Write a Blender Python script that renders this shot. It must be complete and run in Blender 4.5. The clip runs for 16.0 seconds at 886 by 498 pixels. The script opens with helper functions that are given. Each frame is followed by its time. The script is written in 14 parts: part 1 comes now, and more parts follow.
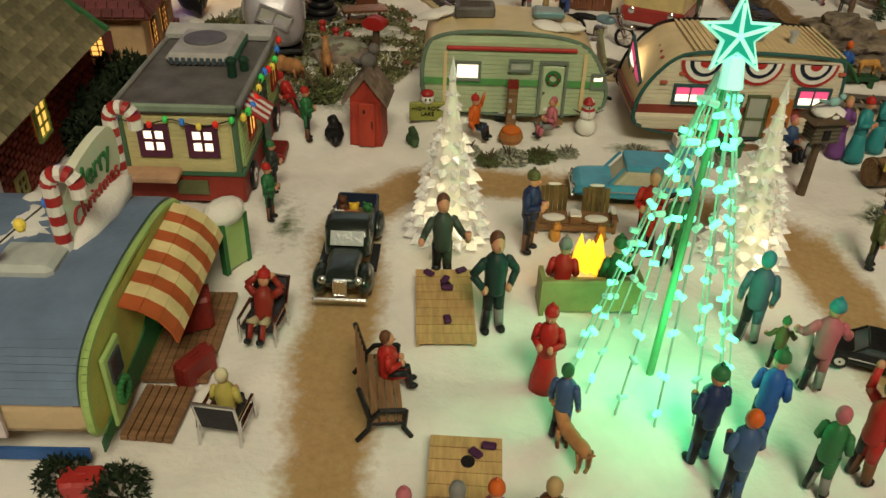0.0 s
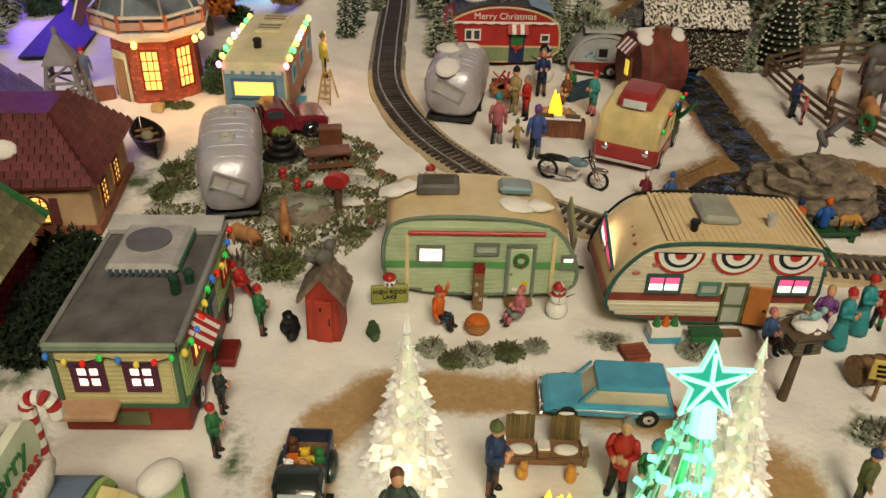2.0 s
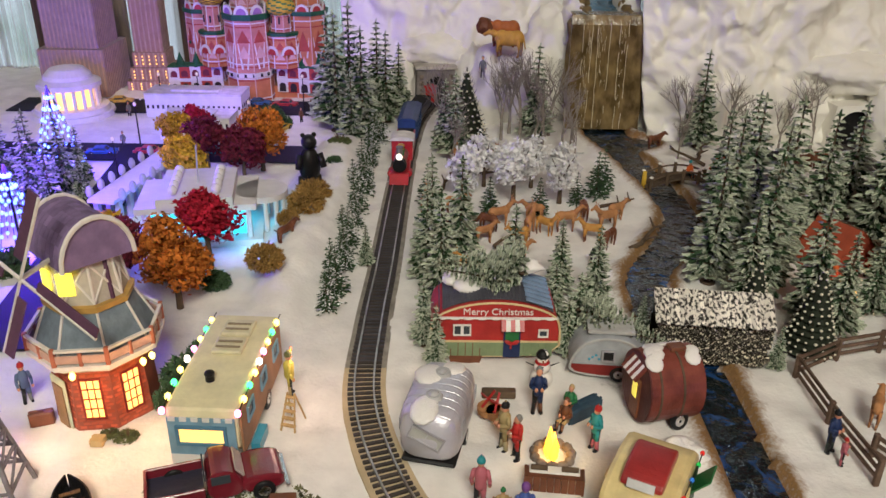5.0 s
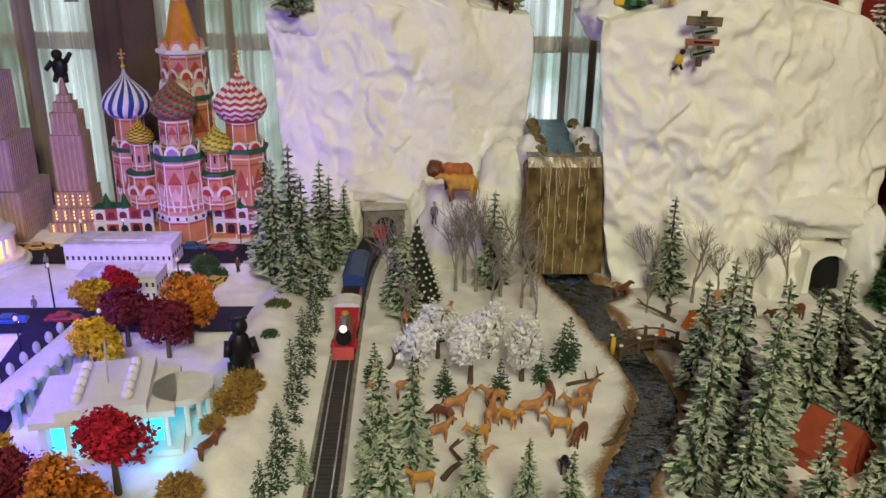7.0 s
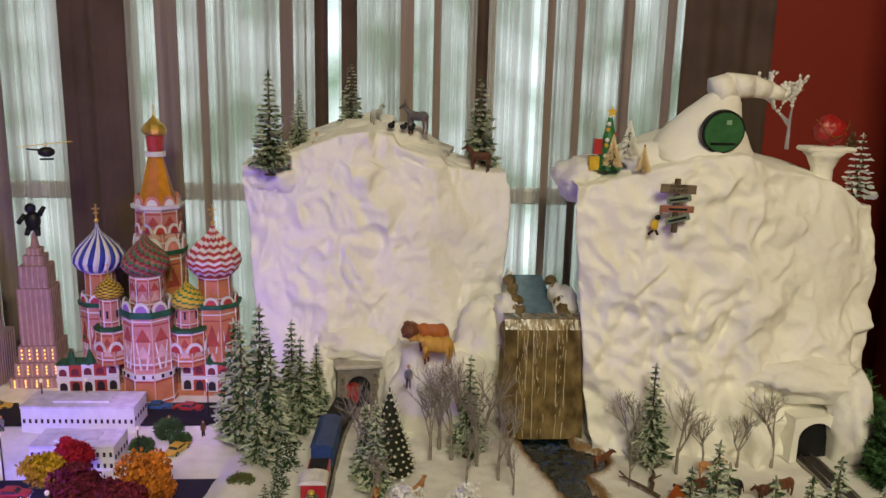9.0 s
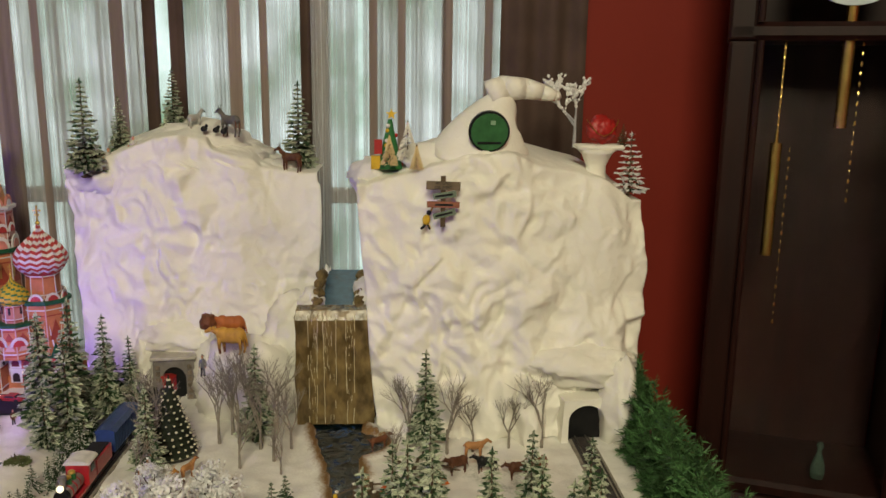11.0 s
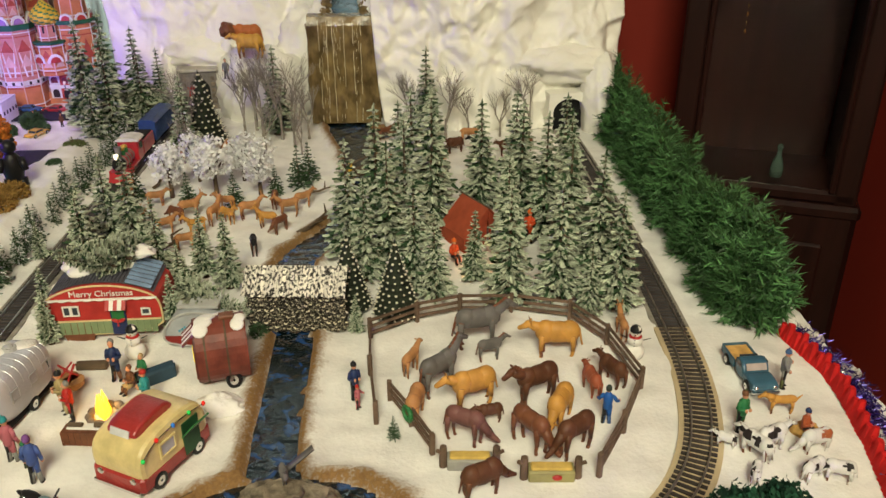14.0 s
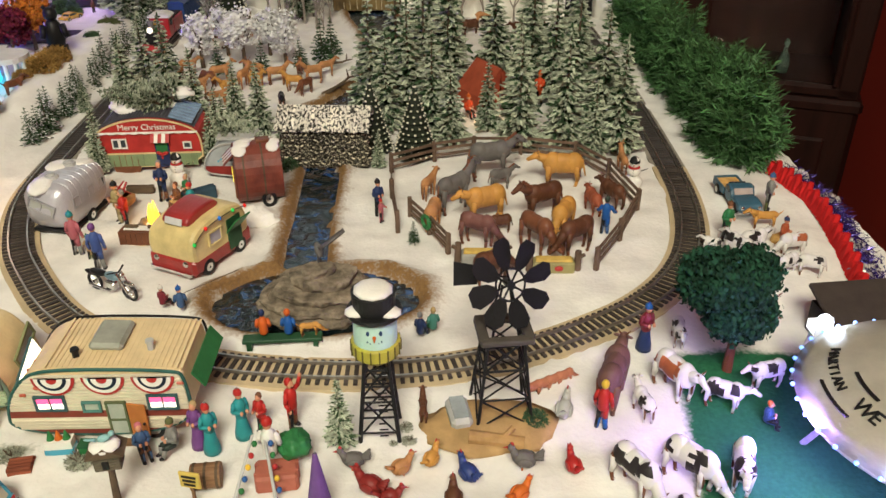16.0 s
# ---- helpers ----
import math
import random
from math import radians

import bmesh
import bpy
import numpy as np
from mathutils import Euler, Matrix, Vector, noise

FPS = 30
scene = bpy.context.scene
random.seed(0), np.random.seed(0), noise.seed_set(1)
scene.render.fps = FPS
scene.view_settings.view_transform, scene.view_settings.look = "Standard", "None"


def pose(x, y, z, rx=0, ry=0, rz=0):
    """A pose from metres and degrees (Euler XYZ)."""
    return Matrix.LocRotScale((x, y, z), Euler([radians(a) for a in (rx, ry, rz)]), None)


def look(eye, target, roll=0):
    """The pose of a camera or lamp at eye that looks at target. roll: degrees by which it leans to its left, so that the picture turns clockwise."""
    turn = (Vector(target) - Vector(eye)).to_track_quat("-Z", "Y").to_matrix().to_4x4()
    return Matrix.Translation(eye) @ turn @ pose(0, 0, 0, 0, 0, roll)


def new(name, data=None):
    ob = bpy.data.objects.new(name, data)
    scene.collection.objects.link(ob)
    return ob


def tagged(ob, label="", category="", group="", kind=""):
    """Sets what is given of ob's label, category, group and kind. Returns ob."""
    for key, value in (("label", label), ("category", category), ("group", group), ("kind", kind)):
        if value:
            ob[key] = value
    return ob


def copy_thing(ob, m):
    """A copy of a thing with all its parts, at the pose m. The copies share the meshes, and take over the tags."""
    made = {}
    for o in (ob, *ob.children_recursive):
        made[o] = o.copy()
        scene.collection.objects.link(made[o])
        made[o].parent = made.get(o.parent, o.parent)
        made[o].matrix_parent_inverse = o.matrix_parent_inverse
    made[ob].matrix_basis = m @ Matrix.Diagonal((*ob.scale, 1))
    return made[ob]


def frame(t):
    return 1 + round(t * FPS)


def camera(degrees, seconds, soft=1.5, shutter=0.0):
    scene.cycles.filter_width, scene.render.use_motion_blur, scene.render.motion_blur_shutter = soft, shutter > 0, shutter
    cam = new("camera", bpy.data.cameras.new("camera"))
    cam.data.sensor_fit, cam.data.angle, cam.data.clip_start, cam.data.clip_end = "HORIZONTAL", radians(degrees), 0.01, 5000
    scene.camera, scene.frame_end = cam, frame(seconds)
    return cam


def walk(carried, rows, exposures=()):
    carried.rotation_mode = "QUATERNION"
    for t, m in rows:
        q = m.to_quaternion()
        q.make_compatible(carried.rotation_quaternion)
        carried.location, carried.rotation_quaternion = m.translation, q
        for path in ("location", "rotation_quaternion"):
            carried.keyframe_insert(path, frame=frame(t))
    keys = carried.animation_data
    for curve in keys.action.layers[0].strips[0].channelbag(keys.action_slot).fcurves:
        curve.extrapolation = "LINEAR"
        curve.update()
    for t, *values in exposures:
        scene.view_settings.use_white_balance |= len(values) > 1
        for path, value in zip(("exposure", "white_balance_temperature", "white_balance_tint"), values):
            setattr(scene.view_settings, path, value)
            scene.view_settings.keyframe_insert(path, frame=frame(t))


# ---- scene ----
cam = camera(56.8, 16.0)
METRES, EYE, TILT, LEAN, TURN = 1.3, 0.216, -33.5, -1.56, 0.0
ROWS = [
    (0.0, 0.0, 0.0, 0.0, 0.0, 0.0, -0.0),
    (0.5, 0.0033, -0.0017, 0.0221, 0.3, 1.37, 0.15),
    (1.0, 0.0034, 0.0018, 0.046, -0.16, 1.95, 0.56),
    (1.5, 0.004, 0.0121, 0.0593, -1.1, 1.78, 1.19),
    (2.0, 0.0106, 0.0195, 0.0779, -0.96, 1.12, 0.84),
    (2.5, 0.022, 0.0319, 0.0971, -0.86, 1.78, 0.68),
    (3.0, 0.0262, 0.0442, 0.1191, -0.62, 3.08, 0.38),
    (3.5, 0.0299, 0.0507, 0.1448, -0.32, 3.73, -0.02),
    (4.0, 0.0332, 0.0532, 0.171, 0.09, 5.61, 0.03),
    (6.5, 0.0529, 0.1343, 0.3192, 1.65, 10.94, 0.6),
    (7.0, 0.051, 0.1438, 0.3431, -1.73, 12.88, 2.08),
    (7.5, 0.048, 0.1474, 0.3638, -2.67, 14.44, 2.02),
    (8.0, 0.0499, 0.1476, 0.3808, -2.79, 17.65, 1.75),
    (8.5, 0.0552, 0.1488, 0.3921, -2.85, 19.38, 1.74),
    (9.0, 0.0663, 0.1484, 0.4001, -2.71, 20.87, 2.07),
    (9.5, 0.119, 0.1462, 0.3999, -2.64, 21.9, 2.28),
    (10.0, 0.2175, 0.1255, 0.3969, -2.59, 21.76, 2.34),
    (12.5, 0.3335, 0.0543, 0.2846, -1.31, 15.1, 3.37),
    (13.0, 0.3316, 0.0454, 0.2554, -0.56, 11.47, 3.33),
    (13.5, 0.3191, 0.0302, 0.2304, -0.64, 10.35, 3.17),
    (14.0, 0.3035, 0.0053, 0.2028, -2.09, 7.4, 3.43),
    (14.5, 0.2984, -0.0126, 0.1744, -1.96, 5.33, 3.66),
    (15.0, 0.2998, -0.0175, 0.1537, -1.8, 3.74, 3.62),
    (15.5, 0.3037, -0.031, 0.1349, -1.54, 3.5, 3.33),
    (16.0, 0.2944, -0.0443, 0.11, -1.27, 3.53, 2.82),
]
walk(cam, [(t, pose(0, 0, EYE, TILT, LEAN, TURN) @ pose(METRES * x, METRES * y, METRES * z, 90 + pitch, roll, yaw)) for t, x, y, z, yaw, pitch, roll in ROWS],
     [(0.0, -0.82, 6850, 12), (1.5, -0.60, 6750, 14), (3.0, -0.24, 6300, 23), (4.0, -0.22, 5650, 26), (6.5, -0.02, 6350, 5), (7.5, -0.10, 6400, 6), (9.5, -0.18, 6850, 10), (10.5, -0.18, 6850, 9), (12.5, 0.12, 6500, 6), (14.0, 0.20, 6500, 7), (16.0, 0.16, 6150, 14)])

# ---- world and large lights ----
world = bpy.data.worlds.new("world")
scene.world = world
world.use_nodes = True
wn = world.node_tree.nodes
sky = wn.new("ShaderNodeTexSky")
sky.sky_type, sky.sun_disc = "NISHITA", False
sky.sun_elevation, sky.sun_rotation = radians(40), radians(160)
world.node_tree.links.new(sky.outputs[0], wn["Background"].inputs[0])
wn["Background"].inputs[1].default_value = 0.1


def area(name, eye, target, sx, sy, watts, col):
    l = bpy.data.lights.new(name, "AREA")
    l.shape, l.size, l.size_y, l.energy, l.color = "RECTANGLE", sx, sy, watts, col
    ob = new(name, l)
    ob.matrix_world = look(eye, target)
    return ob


def point(name, x, y, z, watts, col, r=0.01):
    l = bpy.data.lights.new(name, "POINT")
    l.energy, l.color, l.shadow_soft_size = watts, col, r
    ob = new(name, l)
    ob.location = (x, y, z)
    return ob


# one unseen panel behind the viewpoint stands in for the room's light
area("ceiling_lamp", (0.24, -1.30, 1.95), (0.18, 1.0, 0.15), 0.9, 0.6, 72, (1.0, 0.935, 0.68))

# ---- mesh helpers ----
I4 = Matrix.Identity(4)


def T(x=0, y=0, z=0, rx=0, ry=0, rz=0):
    return pose(x, y, z, rx, ry, rz)


def paint(bm, start, mi):
    if mi:
        bm.faces.ensure_lookup_table()
        for f in bm.faces[start:]:
            f.material_index = mi


def box(bm, sx, sy, sz, x=0, y=0, z=0, rx=0, ry=0, rz=0, bev=0.0, mi=0, seg=1):
    n = len(bm.faces)
    v = bmesh.ops.create_cube(bm, size=1, matrix=T(x, y, z, rx, ry, rz) @ Matrix.Diagonal((sx, sy, sz, 1)))["verts"]
    if bev:
        e = list({e for a in v for e in a.link_edges})
        bmesh.ops.bevel(bm, geom=e, offset=bev, segments=seg, affect="EDGES", profile=0.5)
    paint(bm, n, mi)


def cyl(bm, r1, r2, h, x=0, y=0, z=0, rx=0, ry=0, rz=0, seg=12, mi=0):
    """A cone or cylinder that stands with its foot at x, y, z."""
    n = len(bm.faces)
    bmesh.ops.create_cone(bm, cap_ends=True, segments=seg, radius1=r1, radius2=r2, depth=h,
                          matrix=T(x, y, z, rx, ry, rz) @ T(0, 0, h / 2))
    paint(bm, n, mi)


def ball(bm, rx, ry, rz, x=0, y=0, z=0, ax=0, ay=0, az=0, u=10, v=7, mi=0):
    n = len(bm.faces)
    bmesh.ops.create_uvsphere(bm, u_segments=u, v_segments=v, radius=1, matrix=T(x, y, z, ax, ay, az) @ Matrix.Diagonal((rx, ry, rz, 1)))
    paint(bm, n, mi)


def rod(bm, a, b, r1, r2=None, seg=6, mi=0):
    """A round bar from a to b."""
    a, b = Vector(a), Vector(b)
    d = b - a
    if d.length < 1e-6:
        return
    n = len(bm.faces)
    m = Matrix.Translation(a) @ d.to_track_quat("Z", "Y").to_matrix().to_4x4() @ T(0, 0, d.length / 2)
    bmesh.ops.create_cone(bm, cap_ends=True, segments=seg, radius1=r1, radius2=r1 if r2 is None else r2, depth=d.length, matrix=m)
    paint(bm, n, mi)


def bar(bm, a, b, w, h, mi=0):
    """A square bar from a to b."""
    a, b = Vector(a), Vector(b)
    d = b - a
    n = len(bm.faces)
    m = Matrix.Translation((a + b) / 2) @ d.to_track_quat("X", "Z").to_matrix().to_4x4() @ Matrix.Diagonal((d.length, w, h, 1))
    bmesh.ops.create_cube(bm, size=1, matrix=m)
    paint(bm, n, mi)


def tube(bm, pts, r, seg=6, mi=0):
    for a, b in zip(pts, pts[1:]):
        rod(bm, a, b, r, r, seg, mi)


def prism(bm, pts, y0, y1, mi=0, bev=0.0, m=I4, seg=2):
    """An outline of (x, z) pairs, pushed from y0 to y1."""
    n = len(bm.faces)
    a = [bm.verts.new(m @ Vector((x, y0, z))) for x, z in pts]
    b = [bm.verts.new(m @ Vector((x, y1, z))) for x, z in pts]
    fa, fb = bm.faces.new(a), bm.faces.new(b[::-1])
    sides = [bm.faces.new((a[(i + 1) % len(a)], a[i], b[i], b[(i + 1) % len(a)])) for i in range(len(a))]
    bmesh.ops.recalc_face_normals(bm, faces=[fa, fb, *sides])
    if bev:
        bmesh.ops.bevel(bm, geom=list(fa.edges) + list(fb.edges), offset=bev, segments=seg, affect="EDGES", profile=0.5)
    paint(bm, n, mi)


def lathe(bm, prof, x=0, y=0, z=0, seg=16, mi=0):
    """A turned body from (radius, height) pairs."""
    n = len(bm.faces)
    rings = []
    for r, h in prof:
        rings.append([bm.verts.new((x + r * math.cos(2 * math.pi * i / seg), y + r * math.sin(2 * math.pi * i / seg), z + h)) for i in range(seg)])
    for p, q in zip(rings, rings[1:]):
        for i in range(seg):
            j = (i + 1) % seg
            bm.faces.new((p[i], p[j], q[j], q[i]))
    bm.faces.new(rings[0][::-1])
    bm.faces.new(rings[-1])
    paint(bm, n, mi)


def roughen(bm, amount, scale, seed=0.0):
    for v in bm.verts:
        v.co += noise.noise_vector(v.co * scale + Vector((seed, seed, seed))) * amount


def mesh_of(bm, name, mats, smooth=False):
    me = bpy.data.meshes.new(name)
    bm.to_mesh(me)
    bm.free()
    for mm in (mats if isinstance(mats, (list, tuple)) else [mats]):
        me.materials.append(mm)
    if smooth:
        me.shade_smooth()
    return me


def part(name, bm, material, parent=None, label="", smooth=False, at=None):
    """Links a bmesh as one mesh object under a thing or a part."""
    ob = new(name, mesh_of(bm, name, material, smooth))
    if parent is not None:
        ob.parent = parent
    if at is not None:
        ob.matrix_local = at
    if label:
        ob["label"] = label
    return ob


def thing(name, x, y, z=0.0, rz=0.0, label="", category="", group="", kind="", s=1.0):
    ob = new(name)
    ob.empty_display_size = 0.01
    ob.matrix_world = pose(x, y, z, 0, 0, rz) @ Matrix.Scale(s, 4)
    return tagged(ob, label, category, group, kind)


def solo(name, bm, material, x, y, z=0.0, rz=0.0, label="", category="", group="", kind="", smooth=False, s=1.0):
    """A thing of one mesh."""
    ob = new(name, mesh_of(bm, name, material, smooth))
    ob.matrix_world = pose(x, y, z, 0, 0, rz) @ Matrix.Scale(s, 4)
    return tagged(ob, label, category, group, kind)


def words(name, text, size, material, parent, at, label="", depth=0.0004):
    c = bpy.data.curves.new(name, "FONT")
    c.body, c.size, c.extrude, c.align_x, c.align_y = text, size, depth, "CENTER", "CENTER"
    c.materials.append(material)
    ob = new(name, c)
    ob.parent = parent
    ob.matrix_local = at
    if label:
        ob["label"] = label
    return ob


def spline(pts, step):
    """Even points along a smooth line through pts."""
    out = []
    p = [Vector(a) for a in pts]
    p = [2 * p[0] - p[1]] + p + [2 * p[-1] - p[-2]]
    for i in range(1, len(p) - 2):
        for k in range(24):
            t = k / 24
            a, b, c, d = p[i - 1:i + 3]
            out.append(0.5 * (2 * b + (c - a) * t + (2 * a - 5 * b + 4 * c - d) * t * t + (3 * b - a - 3 * c + d) * t ** 3))
    out.append(p[-2])
    res, left = [out[0]], step
    for a, b in zip(out, out[1:]):
        d = (b - a).length
        while d > 0 and left <= d:
            a = a + (b - a) * (left / d)
            res.append(a.copy())
            d = (b - a).length
            left = step
        left -= d
    return res


# ---- materials ----
def mat(name, col, rough=0.55, metal=0.0, var=0.18, scale=70.0, bump=0.25, fine=420.0, col2=None, emit=0.0, ecol=None, coat=0.0, trans=0.0, isl=0.0, obj=0.0, grain=None):
    """A principled material with two scales of variation; isl and obj: how much pieces differ from one another."""
    m = bpy.data.materials.new(name)
    m.use_nodes = True
    nt = m.node_tree
    N, L = nt.nodes, nt.links
    b = N["Principled BSDF"]
    tc = N.new("ShaderNodeTexCoord")
    src = tc.outputs["Object"]
    if grain:
        mp = N.new("ShaderNodeMapping")
        mp.inputs["Scale"].default_value = grain
        L.new(src, mp.inputs[0])
        src = mp.outputs[0]
    n1, n2 = N.new("ShaderNodeTexNoise"), N.new("ShaderNodeTexNoise")
    n1.inputs["Scale"].default_value, n1.inputs["Detail"].default_value = scale, 4
    n2.inputs["Scale"].default_value, n2.inputs["Detail"].default_value = fine, 3
    L.new(src, n1.inputs["Vector"])
    L.new(src, n2.inputs["Vector"])
    mix = N.new("ShaderNodeMix")
    mix.data_type = "RGBA"
    c = Vector(col[:3])
    lo = c * (1 - var)
    hi = Vector(col2[:3]) if col2 else c * (1 + var)
    mix.inputs[6].default_value = (*lo, 1)
    mix.inputs[7].default_value = (*[min(1, k) for k in hi], 1)
    add = N.new("ShaderNodeMath")
    add.operation = "MULTIPLY_ADD"
    add.inputs[1].default_value, add.inputs[2].default_value = 0.35, -0.175
    L.new(n2.outputs[0], add.inputs[0])
    ramp = N.new("ShaderNodeMapRange")
    ramp.inputs[1].default_value, ramp.inputs[2].default_value = 0.3, 0.7
    L.new(n1.outputs[0], ramp.inputs[0])
    sm = N.new("ShaderNodeMath")
    sm.operation, sm.use_clamp = "ADD", True
    L.new(ramp.outputs[0], sm.inputs[0])
    L.new(add.outputs[0], sm.inputs[1])
    fac = sm.outputs[0]
    L.new(fac, mix.inputs[0])
    out = mix.outputs[2]
    if isl or obj:
        rnd = N.new("ShaderNodeNewGeometry").outputs["Random Per Island"] if isl else N.new("ShaderNodeObjectInfo").outputs["Random"]
        hs = N.new("ShaderNodeHueSaturation")
        mr = N.new("ShaderNodeMapRange")
        k = isl or obj
        mr.inputs[3].default_value, mr.inputs[4].default_value = 1 - k, 1 + k
        L.new(rnd, mr.inputs[0])
        L.new(mr.outputs[0], hs.inputs["Value"])
        L.new(out, hs.inputs["Color"])
        out = hs.outputs[0]
    L.new(out, b.inputs["Base Color"])
    b.inputs["Roughness"].default_value, b.inputs["Metallic"].default_value = rough, metal
    if rough >= 0.4 and not metal:
        b.inputs["Specular IOR Level"].default_value = 0.22
    if coat:
        b.inputs["Coat Weight"].default_value, b.inputs["Coat Roughness"].default_value = coat, 0.12
    if trans:
        b.inputs["Transmission Weight"].default_value = trans
    if bump:
        bp = N.new("ShaderNodeBump")
        bp.inputs["Strength"].default_value, bp.inputs["Distance"].default_value = bump, 0.0012
        L.new(n2.outputs[0], bp.inputs["Height"])
        L.new(bp.outputs[0], b.inputs["Normal"])
    if emit:
        b.inputs["Emission Color"].default_value = (*(ecol or col)[:3], 1)
        b.inputs["Emission Strength"].default_value = emit
    return m


SNOW = mat("snow", (0.78, 0.76, 0.72), 0.9, var=0.06, bump=0.5, fine=500, scale=40)
FLOCK = mat("flocked_snow", (0.82, 0.82, 0.82), 0.9, var=0.06, bump=0.5)
OCHRE = mat("ochre_board", (0.42, 0.27, 0.12), 0.85, var=0.2)
BED = mat("plywood_bed", (0.50, 0.40, 0.25), 0.75, var=0.15, scale=25)
RAIL = mat("rail_metal", (0.45, 0.42, 0.38), 0.35, 0.9, bump=0)
TIE = mat("tie_plastic", (0.055, 0.045, 0.04), 0.6, obj=0.3)
PINE = mat("pine_needles", (0.052, 0.098, 0.046), 0.8, var=0.35, isl=0.35, bump=0)
FROST = mat("frosted_needles", (0.43, 0.47, 0.36), 0.9, var=0.25, isl=0.45, bump=0)
PINEDK = mat("garland_needles", (0.055, 0.13, 0.045), 0.5, var=0.5, scale=25, isl=0.7, bump=0)
BARK = mat("bark", (0.10, 0.07, 0.045), 0.85, var=0.3)
WOOD = mat("brown_wood", (0.22, 0.12, 0.06), 0.6, var=0.3, grain=(1, 8, 8))
PALEWOOD = mat("pale_wood", (0.50, 0.33, 0.14), 0.6, var=0.18, obj=0.08, grain=(8, 1, 8))
DKWOOD = mat("dark_mahogany", (0.018, 0.0055, 0.004), 0.45, var=0.35, scale=6, fine=40, grain=(6, 6, 0.6), bump=0.05, coat=0.08)
REDWALL = mat("red_wall_paint", (0.22, 0.022, 0.013), 0.6, var=0.06, scale=3, fine=120, bump=0.1)
WHITE = mat("white_paint", (0.75, 0.73, 0.68), 0.5, var=0.06)
CREAM = mat("cream_glaze", (0.66, 0.52, 0.28), 0.35, var=0.1, coat=0.2)
BLACK = mat("black_plastic", (0.012, 0.012, 0.013), 0.4, var=0.2)
GREY = mat("grey_roof", (0.115, 0.108, 0.105), 0.5, var=0.3)
LTGREY = mat("light_grey", (0.42, 0.42, 0.41), 0.45, var=0.15)
SILVER = mat("silver_paint", (0.50, 0.50, 0.53), 0.38, 0.6, var=0.1)
CHROME = mat("chrome", (0.7, 0.7, 0.7), 0.15, 1.0, var=0.05, bump=0)
RED = mat("red_paint", (0.38, 0.02, 0.018), 0.38, var=0.15)
DKRED = mat("dark_red_paint", (0.20, 0.022, 0.018), 0.42, var=0.2)
ORANGE = mat("orange_paint", (0.55, 0.13, 0.02), 0.5)
YELLOW = mat("yellow_paint", (0.66, 0.42, 0.04), 0.5)
GREEN = mat("green_paint", (0.03, 0.16, 0.05), 0.45)
MINT = mat("mint_green", (0.26, 0.42, 0.22), 0.4, var=0.12)
LEAFGREEN = mat("pale_green", (0.34, 0.5, 0.18), 0.42, var=0.12)
BLUE = mat("blue_paint", (0.03, 0.10, 0.30), 0.42)
SKYBLUE = mat("turquoise_paint", (0.05, 0.30, 0.44), 0.3, coat=0.3)
SLATE = mat("slate_blue_roof", (0.14, 0.20, 0.30), 0.5, var=0.15)
BROWN = mat("brown_glaze", (0.16, 0.06, 0.03), 0.4, var=0.25)
TAN = mat("tan_fur", (0.42, 0.20, 0.08), 0.55, var=0.25)
GOLDFUR = mat("golden_fur", (0.52, 0.26, 0.06), 0.5, var=0.2)
GREYFUR = mat("grey_fur", (0.13, 0.12, 0.115), 0.55, var=0.25)
DKFUR = mat("dark_brown_fur", (0.10, 0.04, 0.02), 0.5, var=0.3)
SKIN = mat("painted_skin", (0.58, 0.28, 0.17), 0.5, var=0.08)
ROCK = mat("grey_brown_rock", (0.20, 0.16, 0.13), 0.8, var=0.4, scale=90, bump=0.8, fine=220)
GLASS = mat("dark_window_glass", (0.05, 0.06, 0.07), 0.08, var=0.1, bump=0)
LIT = mat("lit_window", (0.9, 0.8, 0.6), 0.5, emit=3.0, ecol=(1.0, 0.86, 0.62), bump=0)
LITWARM = mat("lit_window_amber", (0.9, 0.5, 0.1), 0.5, emit=2.2, ecol=(1.0, 0.55, 0.12), bump=0)
LITPINK = mat("lit_window_pink", (0.9, 0.1, 0.25), 0.5, emit=1.0, ecol=(1.0, 0.12, 0.30), bump=0)

# ---- the room ----
def structure(name, bm, material, smooth=False):
    return tagged(part(name, bm, material, smooth=smooth), kind="structure")


def slab(name, x0, x1, y0, y1, z0, z1, material):
    bm = bmesh.new()
    box(bm, x1 - x0, y1 - y0, z1 - z0, (x0 + x1) / 2, (y0 + y1) / 2, (z0 + z1) / 2)
    return structure(name, bm, material)


FLOORWOOD = mat("floor_boards", (0.20, 0.10, 0.05), 0.4, var=0.3, scale=8, fine=60, grain=(6, 1, 1))
PLASTER = mat("beige_plaster", (0.30, 0.28, 0.24), 0.8, var=0.06, scale=3)
CEIL = mat("ceiling_paint", (0.50, 0.48, 0.43), 0.8, var=0.04, scale=3)
slab("floor", -2.2, 1.7, -2.6, 2.3, -0.80, -0.75, FLOORWOOD)
slab("ceiling", -2.2, 1.7, -2.6, 2.3, 2.3, 2.36, CEIL)
slab("wall_left", -2.26, -2.2, -2.6, 2.3, -0.75, 2.3, PLASTER)
slab("wall_rear", -2.2, 1.7, -2.66, -2.6, -0.75, 2.3, PLASTER)
slab("wall_right", 1.40, 1.46, -2.6, 2.08, -0.75, 2.3, REDWALL)
WX0, WX1, WZ0, WZ1 = -1.7, 0.74, -0.5, 2.0
slab("wall_back_right", WX1, 1.40, 2.02, 2.08, -0.75, 2.3, REDWALL)
slab("wall_back_left", -2.2, WX0, 2.02, 2.08, -0.75, 2.3, REDWALL)
